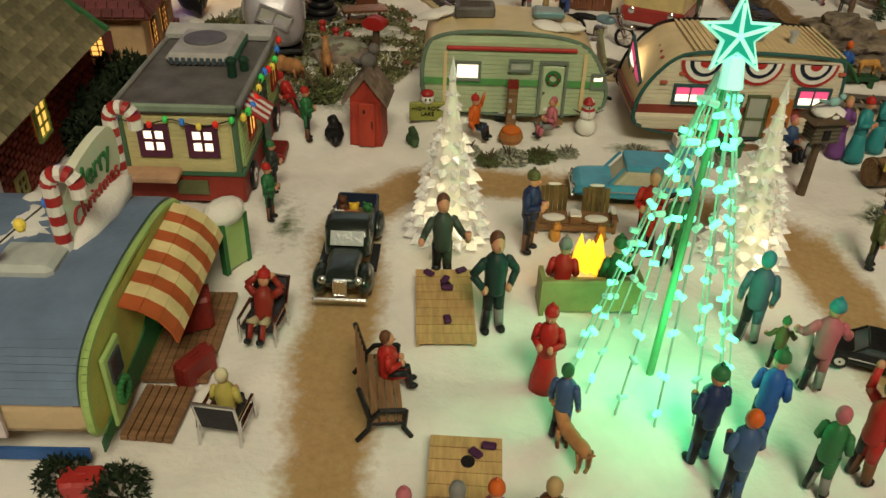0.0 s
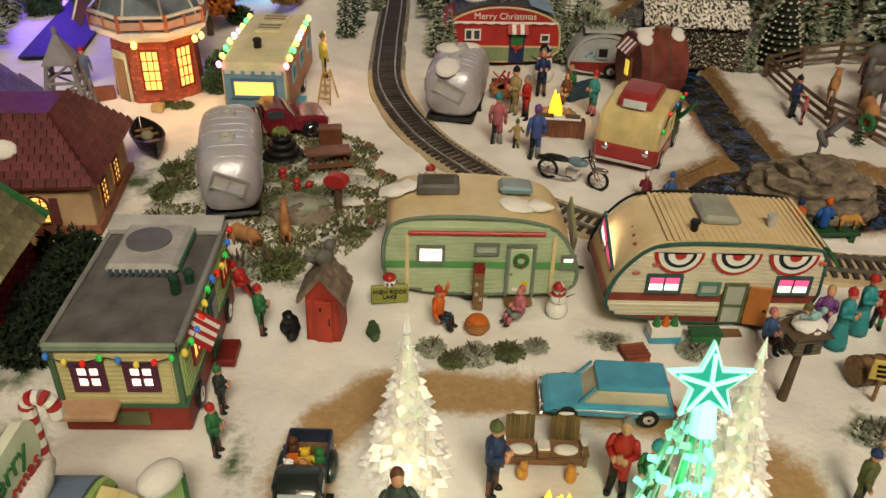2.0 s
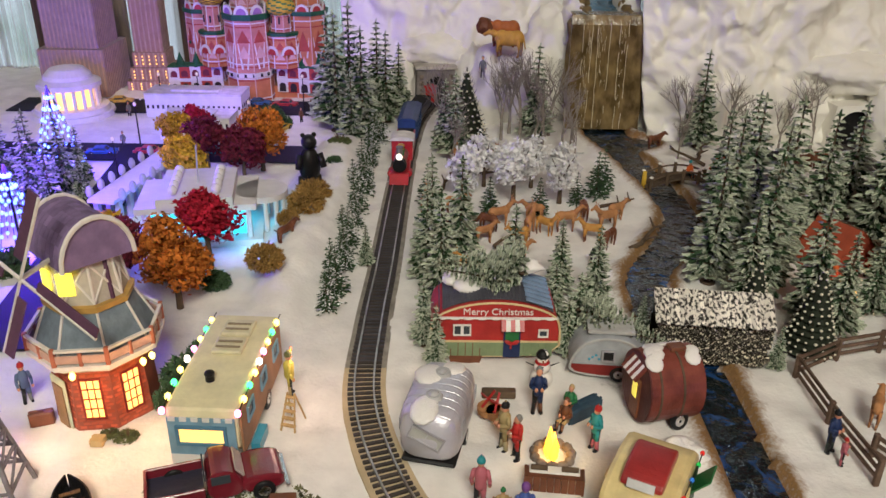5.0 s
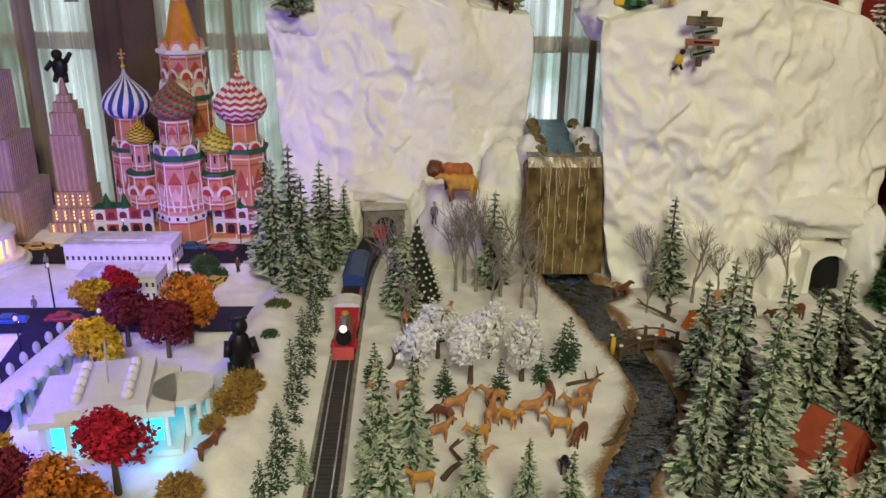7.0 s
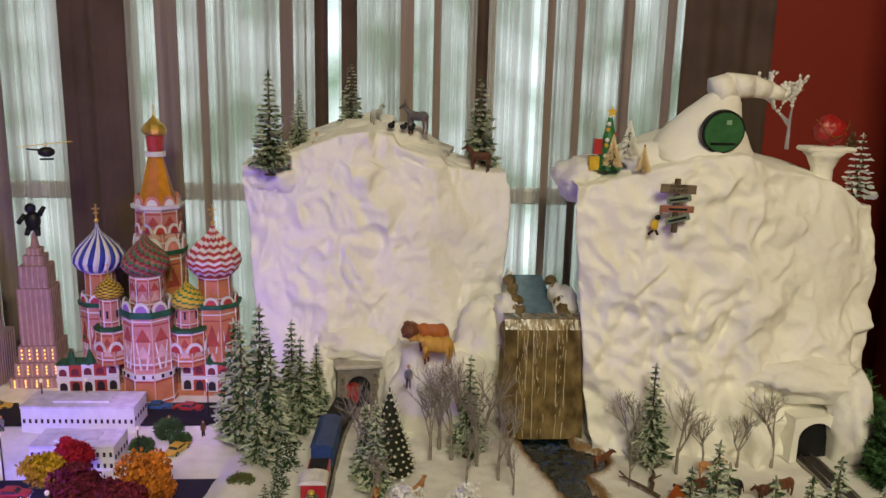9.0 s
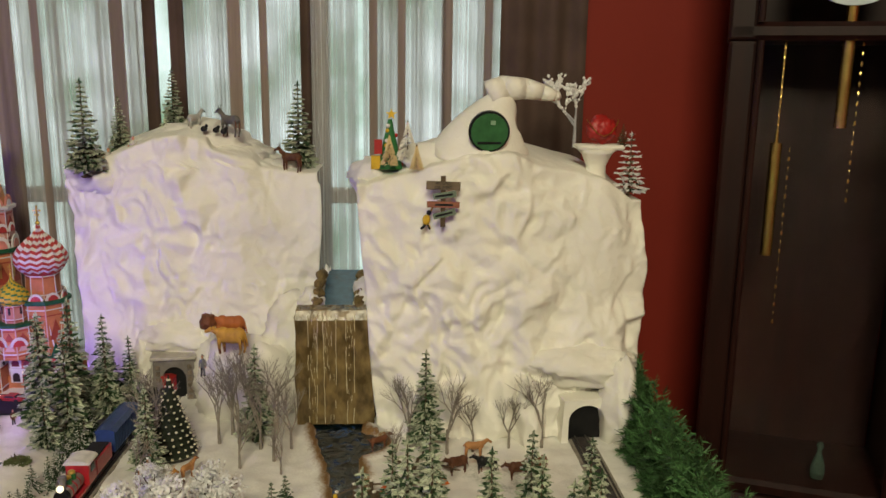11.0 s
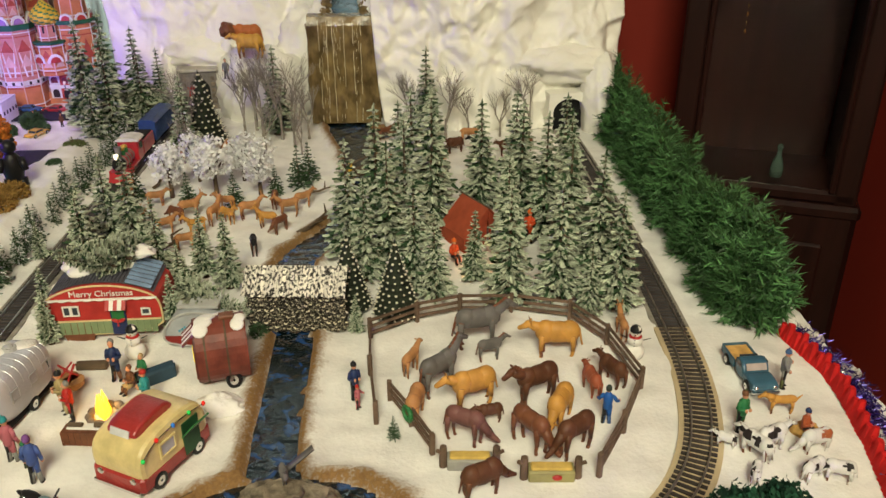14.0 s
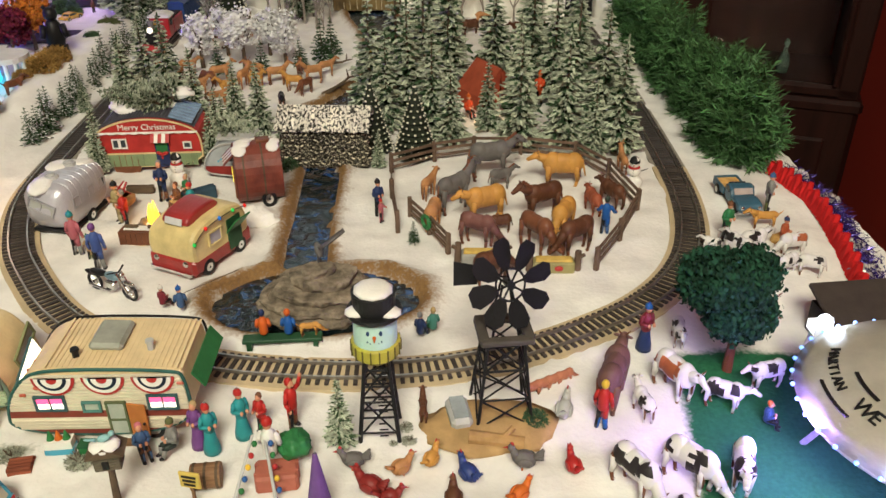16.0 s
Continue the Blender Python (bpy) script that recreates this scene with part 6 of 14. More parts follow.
# long dining trailer
def diner():
    c = thing("diner_trailer", -0.124, 0.417, 0, 90, "pale green dining trailer with grey roof and lit windows", "trailer", "caravans", s=0.86)
    c.matrix_world = c.matrix_world @ Matrix.Diagonal((1, 1, 1.11, 1))
    L, W, H = 0.122, 0.066, 0.052
    SIDE = mat("cream_siding", (0.60, 0.54, 0.28), 0.45, var=0.1)
    mk(c, "body", SIDE, (box, L, W, H - 0.018, 0, 0, 0.018 + (H - 0.018) / 2, {"bev": 0.0015}))
    mk(c, "lower_body", mat("dark_red_skirt", (0.24, 0.035, 0.025), 0.5), (box, L + 0.002, W + 0.002, 0.017, 0, 0, 0.0095, {"bev": 0.0012}))
    mk(c, "belt", mat("green_belt", (0.05, 0.14, 0.08), 0.5), (box, L + 0.004, W + 0.004, 0.002, 0, 0, 0.0185))
    r = mk(c, "roof", GREY, (box, L + 0.006, W + 0.006, 0.003, 0, 0, H + 0.0015, {"bev": 0.0012}))
    for s in (-1, 1):
        mk(c, "parapet", mat("parapet_grey", (0.24, 0.25, 0.24), 0.5), (box, L + 0.006, 0.003, 0.005, 0, s * (W / 2 + 0.0015), H + 0.003, {"bev": 0.001}))
        mk(c, "parapet", mat("parapet_green", (0.20, 0.26, 0.20), 0.5), (box, 0.003, W + 0.006, 0.005, s * (L / 2 + 0.0015), 0, H + 0.003, {"bev": 0.001}))
    mk(c, "rear_plate", LTGREY, (box, 0.014, W + 0.004, 0.003, L / 2 - 0.007, 0, H + 0.007, {"ry": -12}))
    ac = mk(c, "roof_unit", mat("unit_grey", (0.38, 0.37, 0.36), 0.5), (box, 0.050, 0.042, 0.007, 0.026, 0.002, H + 0.0065, {"bev": 0.003}))
    mk(ac, "fan_disc", mat("fan_dark", (0.13, 0.13, 0.13), 0.6), (cyl, 0.0135, 0.0135, 0.0012, 0.030, 0.004, H + 0.0098, {"seg": 24}))
    for k in range(10):
        mk(ac, "louvre", mat("louvre_dark", (0.06, 0.09, 0.12), 0.6), (box, 0.0010, 0.0022, 0.0036, 0.0008, -0.0155 + k * 0.0038, H + 0.0062))
    for k in range(11):
        mk(ac, "louvre", mat("louvre_green", (0.05, 0.16, 0.10), 0.6), (box, 0.0022, 0.0010, 0.0036, 0.007 + k * 0.0040, -0.0192, H + 0.0062))
    for x, y, h in ((-0.014, -0.022, 0.009), (-0.003, -0.027, 0.006)):
        mk(c, "stove_pipe", mat("dark_green_pipe", (0.015, 0.05, 0.03), 0.4), (cyl, 0.0028, 0.0028, h, x, y, H + 0.003), (ball, 0.0034, 0.0034, 0.0026, x, y, H + 0.003 + h))
    # end wall that faces the camera
    xe = -L / 2 - 0.0012
    for k in range(11):
        mk(c, "siding_board", SIDE, (box, 0.0012, W - 0.008, 0.0026, xe + 0.0008, 0, 0.0205 + k * 0.0028, {"ry": -8}))
    for y in (0.014, -0.0135):
        window(c, T(xe - 0.0004, y, 0.0375, 0, 0, -90), 0.0145, 0.0145, mat("maroon_frame", (0.10, 0.03, 0.06), 0.5), LIT, (1, 1), 0.0034)
    for s in (-1, 1):
        mk(c, "corner_post", mat("dark_green_post", (0.08, 0.15, 0.09), 0.5), (box, 0.003, 0.003, H - 0.02, xe + 0.001, s * (W / 2 - 0.001), 0.0355))
    mk(c, "end_panel", mat("olive_panel", (0.12, 0.13, 0.06), 0.6), (box, 0.0012, 0.018, 0.008, xe - 0.0008, -0.004, 0.0105))
    mk(c, "end_ledge", mat("worn_pink_ledge", (0.52, 0.32, 0.20), 0.6), (box, 0.014, 0.034, 0.004, xe - 0.006, 0.018, 0.020, {"bev": 0.001}))
    garland(c, [(xe - 0.002, 0.033, 0.0505), (xe - 0.003, 0.018, 0.0465), (xe - 0.002, 0.003, 0.0500), (xe - 0.003, -0.014, 0.0465), (xe - 0.002, -0.033, 0.0505)], ("blue", "yellow", "red", "green"), step=0.0095)
    # long side with door and awnings
    ys = -W / 2 - 0.0012
    PG = mat("bright_pale_green", (0.36, 0.50, 0.20), 0.45)
    mk(c, "side_panel", PG, (box, L - 0.006, 0.0012, H - 0.022, 0, ys + 0.0006, 0.0365))
    for k in range(9):
        mk(c, "siding_board", PG, (box, L - 0.010, 0.0012, 0.0028, 0, ys, 0.0215 + k * 0.0033, {"rx": 8}))
    window(c, T(-0.035, ys - 0.001, 0.037), 0.016, 0.013, DKRED, LITWARM, (0, 1), 0.0018)
    window(c, T(0.040, ys - 0.001, 0.037), 0.016, 0.013, DKRED, mat("warm_pane", (0.4, 0.2, 0.05), 0.4, emit=0.6, ecol=(1, 0.5, 0.1)), (0, 1), 0.0018)
    d = new("door")
    d.parent, d.matrix_local = c, T(0.004, ys - 0.001, 0.024)
    mk(d, "leaf", mat("forest_green_door", (0.02, 0.09, 0.05), 0.4), (box, 0.018, 0.002, 0.040, 0, 0, 0))
    mk(d, "pane", GLASS, (box, 0.010, 0.001, 0.013, 0, -0.0014, 0.009))
    for x0, w in ((-0.035, 0.026),):
        aw = new("awning")
        aw.parent, aw.matrix_local = c, T(x0, ys, 0.0505)
        for k in range(7):
            mk(aw, "stripe", (RED, WHITE)[k % 2], (bar, (-w / 2 + (k + 0.5) * w / 7, 0, 0), (-w / 2 + (k + 0.5) * w / 7, -0.013, -0.0085), w / 7, 0.0010))
    garland(c, [(-0.060, ys - 0.003, 0.050), (-0.030, ys - 0.004, 0.0480), (0.0, ys - 0.003, 0.052), (0.030, ys - 0.004, 0.047), (0.060, ys - 0.003, 0.053)], ("yellow", "green", "blue", "red"), step=0.011, r=0.0020)
    mk(c, "side_step", DKRED, (box, 0.022, 0.012, 0.005, 0.004, ys - 0.007, 0.0025, {"bev": 0.001}))
    for x in (-0.040, 0.040):
        wheel(c, x, -W / 2 - 0.001, 0.008, 0.004)
    return c


diner()


# houses with shingle roofs
def shingles(parent, corner, across, up, nx, nz, material, thick=0.0012, name="shingle", taper=0.0):
    """Rows of shingles over a roof slope given by its low corner and two edge vectors; shared mesh, each an object."""
    across, up, corner = Vector(across), Vector(up), Vector(corner)
    nrm = across.cross(up).normalized()
    sx, sz = across.length / nx, up.length / nz
    rot = Matrix((across.normalized(), up.normalized(), nrm)).transposed().to_4x4()
    bm = bmesh.new()
    box(bm, sx * 0.90, sz * 1.15, thick, 0, 0, 0, rx=4)
    me = mesh_of(bm, name, material)
    for j in range(nz):
        cut = taper * (j + 0.5) / nz
        for i in range(nx):
            u = (i + (0.5 if j % 2 else 0.0) + 0.25) / nx
            if u < cut or u > 1 - cut:
                continue
            o = new(name, me)
            o.parent = parent
            o.matrix_local = Matrix.Translation(corner + across * u + up * ((j + 0.5) / nz) + nrm * thick * 0.8) @ rot
    return me


def brown_house():
    h = thing("village_house", -0.248, 0.588, 0, 4, "cream cottage with maroon shingle hip roof and arched windows", "house", "village houses")
    W, D, E, R = 0.092, 0.090, 0.036, 0.074
    WALL = mat("cream_stucco", (0.50, 0.34, 0.19), 0.6, var=0.18)
    mk(h, "wall", WALL, (box, W, D, E, 0, 0, E / 2, {"bev": 0.001}))
    SH = mat("maroon_shingle", (0.125, 0.030, 0.032), 0.55, var=0.25, obj=0.25)
    mk(h, "eave", mat("eave_brown", (0.16, 0.06, 0.04), 0.6), (box, W + 0.014, D + 0.014, 0.003, 0, 0, E + 0.001, {"bev": 0.001}))
    a, b = (W + 0.014) / 2, (D + 0.014) / 2
    ta, tb = 0.022, 0.020
    bm = bmesh.new()
    lo = [bm.verts.new((x * a, y * b, E + 0.002)) for x, y in ((-1, -1), (1, -1), (1, 1), (-1, 1))]
    hi = [bm.verts.new((x * ta, y * tb, R)) for x, y in ((-1, -1), (1, -1), (1, 1), (-1, 1))]
    for i in range(4):
        bm.faces.new((lo[i], lo[(i + 1) % 4], hi[(i + 1) % 4], hi[i]))
    bm.faces.new(hi)
    roof = part("roof", bm, SH, h, "maroon shingles with a snow patch")
    dz = R - E - 0.002
    shingles(roof, (-a, -b, E + 0.002), (2 * a, 0, 0), (0, b - tb, dz), 15, 9, SH, taper=(a - ta) / (2 * a))
    shingles(roof, (a, -b, E + 0.002), (0, 2 * b, 0), (ta - a, 0, dz), 15, 9, SH, taper=(b - tb) / (2 * b))
    mk(h, "snow_patch", SNOW, (ball, 0.010, 0.007, 0.0035, -0.004, -0.036, 0.057, {"ax": 48}), smooth=True)
    for x in (-0.026, 0.012):
        w = new("arched_window")
        w.parent, w.matrix_local = h, T(x, -D / 2 - 0.0006, 0.019)
        pts = [(-0.007, -0.010), (0.007, -0.010)] + [(0.007 * math.cos(t), 0.003 + 0.007 * math.sin(t)) for t in np.linspace(0, math.pi, 9)]
        mk(w, "pane", LITWARM, (prism, [(p * 0.9, q * 0.92) for p, q in pts], 0, -0.0006))
        bm = bmesh.new()
        tube(bm, [(p, -0.0008, q) for p, q in pts + pts[:1]], 0.0010, 5)
        for k in (-0.0025, 0.0025):
            rod(bm, (k, -0.0010, -0.010), (k, -0.0010, 0.008), 0.0005)
        for k in (-0.006, -0.002, 0.002, 0.006):
            rod(bm, (-0.007, -0.0010, k), (0.007, -0.0010, k), 0.0004)
        part("frame", bm, BROWN, w)
        for s in (-1, 1):
            mk(w, "shutter", mat("plum_shutter", (0.13, 0.04, 0.04), 0.5), (box, 0.0048, 0.0016, 0.019, s * 0.0105, -0.0006, -0.0015))
    for y in (-0.020, 0.012):
        w = window(h, T(W / 2 + 0.0006, y, 0.018, 0, 0, 90), 0.012, 0.018, BROWN, LITWARM, (3, 1), 0.0016)
    mk(h, "foundation", mat("brick_base", (0.26, 0.10, 0.06), 0.7), (box, W + 0.006, D + 0.006, 0.006, 0, 0, 0.003))
    return h


brown_house()


def brick_house():
    h = thing("brick_house", -0.262, 0.405, 0, 2, "dark red brick house with a mossy shingle roof", "house", "village houses")
    W, D, E = 0.11, 0.150, 0.050
    BR = mat("dark_red_brick", (0.19, 0.035, 0.025), 0.65, var=0.2, obj=0.3)
    mk(h, "wall", mat("mortar_red", (0.10, 0.03, 0.025), 0.8), (box, W, D, E, 0, 0, E / 2))
    bm = bmesh.new()
    box(bm, 0.0062, 0.0012, 0.0022)
    me = mesh_of(bm, "brick", BR)
    wall = h.children[0]
    for j in range(16):
        for i in range(18):
            y = -D / 2 + 0.006 + i * 0.0081 + (0.004 if j % 2 else 0)
            z = 0.003 + j * 0.0029
            if y > D / 2 - 0.003 or (abs(y + 0.012) < 0.010 and 0.020 < z < 0.042):
                continue
            o = new("brick", me)
            o.parent, o.matrix_local = wall, T(W / 2 + 0.0004, y, z, 0, 0, 90)
    SH = mat("mossy_shingle", (0.18, 0.165, 0.095), 0.8, var=0.4, obj=0.3)
    R = 0.098
    bm = bmesh.new()
    prism(bm, [(-W / 2 - 0.008, E - 0.004), (W / 2 + 0.008, E - 0.004), (0, R)], -D / 2 - 0.006, D / 2 + 0.006)
    roof = part("roof", bm, mat("roof_dark", (0.08, 0.06, 0.04), 0.8), h)
    shingles(roof, (W / 2 + 0.009, -D / 2 - 0.006, E - 0.004), (0, D + 0.012, 0), (-W / 2 - 0.009, 0, R - E + 0.004), 19, 11, SH)
    mk(h, "bargeboard", GREEN, (bar, (W / 2 + 0.010, D / 2 + 0.007, E - 0.004), (0, D / 2 + 0.007, R + 0.002), 0.004, 0.004), (bar, (W / 2 + 0.010, -D / 2 - 0.007, E - 0.004), (0, -D / 2 - 0.007, R + 0.002), 0.004, 0.004))
    window(h, T(W / 2 + 0.0012, -0.012, 0.031, 0, 0, 90), 0.014, 0.020, LEAFGREEN, LITWARM, (2, 1), 0.0022)
    window(h, T(W / 2 + 0.0012, -0.050, 0.012, 0, 0, 90), 0.010, 0.010, mat("olive_frame", (0.25, 0.22, 0.08), 0.6), GLASS, (1, 1), 0.0016)
    mk(h, "drainpipe", mat("lilac_white_pipe", (0.55, 0.5, 0.55), 0.5), (box, 0.003, 0.003, E, W / 2 + 0.002, -D / 2 + 0.002, E / 2))
    dm = thing("cupola", -0.232, 0.47, 0.088, 0, "small green-roofed white cupola on the brick house roof", "cupola")
    [mk(dm, "post", WHITE, (box, 0.0015, 0.0015, 0.012, sx * 0.006, sy * 0.006, 0.004)) for sx in (-1, 1) for sy in (-1, 1)]
    mk(dm, "roof", GREEN, (cyl, 0.012, 0.001, 0.009, 0, 0, 0.010, {"seg": 4, "rz": 45}))
    return h


brick_house()


# red outhouse
oh = thing("outhouse", -0.038, 0.443, 0, -6, "small red outhouse with a grey shingle roof", "outhouse")
mk(oh, "body", mat("barn_red", (0.30, 0.035, 0.022), 0.55, var=0.25), (prism, [(-0.0145, 0), (0.0145, 0), (0.0135, 0.027), (0, 0.037), (-0.0135, 0.027)], -0.013, 0.013))
for k in range(7):
    mk(oh, "plank", mat("red_plank", (0.33, 0.04, 0.025), 0.55, var=0.3, obj=0.2), (box, 0.0033, 0.001, 0.024, -0.0105 + k * 0.0035, -0.0135, 0.013))
mk(oh, "door", mat("red_door", (0.38, 0.05, 0.03), 0.5, var=0.2), (box, 0.014, 0.0016, 0.024, 0.001, -0.0146, 0.0125, {"bev": 0.0004}))
mk(oh, "latch", BLACK, (box, 0.001, 0.001, 0.004, 0.006, -0.0158, 0.013), (ball, 0.0012, 0.0006, 0.0012, -0.001, -0.0155, 0.020))
RS = mat("grey_wood_shingle", (0.17, 0.13, 0.10), 0.85, var=0.35, obj=0.25)
bm = bmesh.new()
for s in (-1, 1):
    bar(bm, (0, 0, 0.039), (s * 0.020, 0, 0.0235), 0.032, 0.0022)
rf_ = part("roof", bm, RS, oh)
for s in (-1, 1):
    for j in range(6):
        for i in range(7):
            mk(rf_, "shingle", RS, (box, 0.0042, 0.0043, 0.0012, s * (0.002 + 0.0032 * j), -0.0145 + 0.0046 * i + 0.0012 * (j % 2), 0.0395 - 0.00245 * j, {"ry": s * 34}))
oh.matrix_world = oh.matrix_world @ Matrix.Diagonal((0.66, 0.72, 1.12, 1))
solo("raccoon_figurine", *(lambda b: (ball(b, 0.006, 0.004, 0.005, 0, 0, 0.005), ball(b, 0.0035, 0.0035, 0.0035, 0.004, 0, 0.011), rod(b, (-0.005, 0, 0.004), (-0.011, 0, 0.009), 0.002, 0.001), (b, GREYFUR))[-1])(bmesh.new()), -0.038, 0.446, 0.0425, 40, "grey raccoon figurine sitting on the outhouse roof", "figurine", smooth=True)
for x, y, l in ((-0.058, 0.440, "black bear figurine beside the outhouse"), (-0.012, 0.438, "dark bush beside the outhouse")):
    bm = bmesh.new()
    ball(bm, 0.007, 0.006, 0.009, 0, 0, 0.008)
    ball(bm, 0.005, 0.005, 0.005, 0, -0.004, 0.017)
    ball(bm, 0.004, 0.006, 0.004, 0.002, -0.006, 0.004)
    roughen(bm, 0.002, 200)
    solo("bear_figurine" if "bear" in l else "shrub", bm, BLACK if "bear" in l else PINE, x, y, 0, 0, l, "figurine" if "bear" in l else "shrub", smooth=True, s=0.78 if "bear" in l else 0.55)


# black truck with toys in its bed
def truck():
    c = thing("pickup_truck", -0.037, 0.313, 0, -92, "old black pickup truck with toys in its bed", "truck", s=0.72)
    DK = mat("black_green_enamel", (0.012, 0.020, 0.016), 0.22, var=0.2, coat=0.5)
    mk(c, "hood", DK, (prism, chaikin([(0.006, 0.010), (0.042, 0.009), (0.046, 0.016), (0.040, 0.0205), (0.006, 0.0215)], 2), -0.0100, 0.0100, {"bev": 0.003}), smooth=True)
    mk(c, "cab", DK, (prism, chaikin([(-0.016, 0.009), (0.012, 0.009), (0.012, 0.0200), (0.004, 0.0310), (-0.012, 0.0320), (-0.017, 0.0280)], 2), -0.0140, 0.0140, {"bev": 0.003}), smooth=True)
    mk(c, "windscreen", mat("silver_screen", (0.42, 0.46, 0.46), 0.15), (box, 0.0008, 0.0205, 0.0090, 0.0096, 0, 0.0250, {"ry": -36}))
    for s in (-1, 1):
        mk(c, "side_window", GLASS, (box, 0.013, 0.0008, 0.0070, -0.004, s * 0.0142, 0.0260))
        mk(c, "front_fender", DK, (ball, 0.014, 0.0055, 0.0085, 0.031, s * 0.0135, 0.0105), smooth=True)
        mk(c, "rear_fender", DK, (ball, 0.013, 0.0045, 0.0080, -0.032, s * 0.0150, 0.0105), smooth=True)
        mk(c, "running_board", BLACK, (box, 0.030, 0.005, 0.0015, 0.001, s * 0.0160, 0.0058))
        mk(c, "headlight", CHROME, (ball, 0.0026, 0.0028, 0.0028, 0.0425, s * 0.0105, 0.0165), smooth=True)
        for x in (0.031, -0.032):
            wheel(c, x, s * 0.0150, 0.0078, 0.0045)
        mk(c, "bed_side", mat("navy_bed", (0.02, 0.03, 0.06), 0.35), (box, 0.034, 0.0014, 0.0110, -0.0340, s * 0.0130, 0.0170))
    mk(c, "grille", CHROME, (box, 0.003, 0.0085, 0.0120, 0.0455, 0, 0.0135, {"bev": 0.001}), *[(box, 0.0008, 0.0008, 0.0110, 0.0472, -0.0033 + 0.0022 * k, 0.0135) for k in range(4)])
    mk(c, "bumper", CHROME, (box, 0.0024, 0.0330, 0.0030, 0.0490, 0, 0.0070, {"bev": 0.001}))
    mk(c, "bumper", CHROME, (box, 0.0024, 0.0300, 0.0026, -0.0530, 0, 0.0070, {"bev": 0.001}))
    mk(c, "bed_floor", WOOD, (box, 0.034, 0.0260, 0.0015, -0.0340, 0, 0.0110))
    mk(c, "tailgate", mat("navy_bed", (0.02, 0.03, 0.06), 0.35), (box, 0.0014, 0.0260, 0.0110, -0.0512, 0, 0.0170))
    return c


truck()
rt = random.Random(3)
for k, (m, lab) in enumerate(((FLOCK, "white plush toy in the truck bed"), (TAN, "brown teddy bear toy in the truck bed"), (RED, "red wrapped parcel in the truck bed"), (ORANGE, "orange parcel in the truck bed"), (YELLOW, "yellow toy in the truck bed"), (GREEN, "green toy in the truck bed"), (DKFUR, "dark brown toy bear in the truck bed"))):
    bm = bmesh.new()
    if "parcel" in lab:
        box(bm, 0.008, 0.007, 0.007, 0, 0, 0.0035, bev=0.0006)
        box(bm, 0.0082, 0.0014, 0.0072, 0, 0, 0.0036)
    else:
        ball(bm, 0.0038, 0.0036, 0.0048, 0, 0, 0.0046)
        ball(bm, 0.0031, 0.0030, 0.0030, 0, 0, 0.0110)
        for s in (-1, 1):
            ball(bm, 0.0011, 0.0010, 0.0012, s * 0.0023, 0, 0.0135, u=6, v=5)
            rod(bm, (s * 0.003, 0, 0.007), (s * 0.0055, -0.002, 0.0045), 0.0013)
            rod(bm, (s * 0.002, 0, 0.002), (s * 0.003, -0.005, 0.0012), 0.0014)
    solo("parcel" if "parcel" in lab else "toy_animal", bm, m, -0.0430 + 0.0063 * (k % 3), 0.3285 + 0.0068 * (k // 3), 0.0085, rt.uniform(-30, 30), lab, "toy", "toys in the truck", smooth="parcel" not in lab, s=0.76)

# crystal trees, lit from inside
CRY = mat("clear_acrylic", (0.97, 0.95, 0.90), 0.04, var=0.06, bump=0, trans=0.6, isl=0.25, emit=0.10, ecol=(1.0, 0.93, 0.76))
CRYL = mat("glowing_acrylic", (0.97, 0.92, 0.78), 0.06, var=0, bump=0, emit=0.36, ecol=(1.0, 0.93, 0.74), trans=0.5)


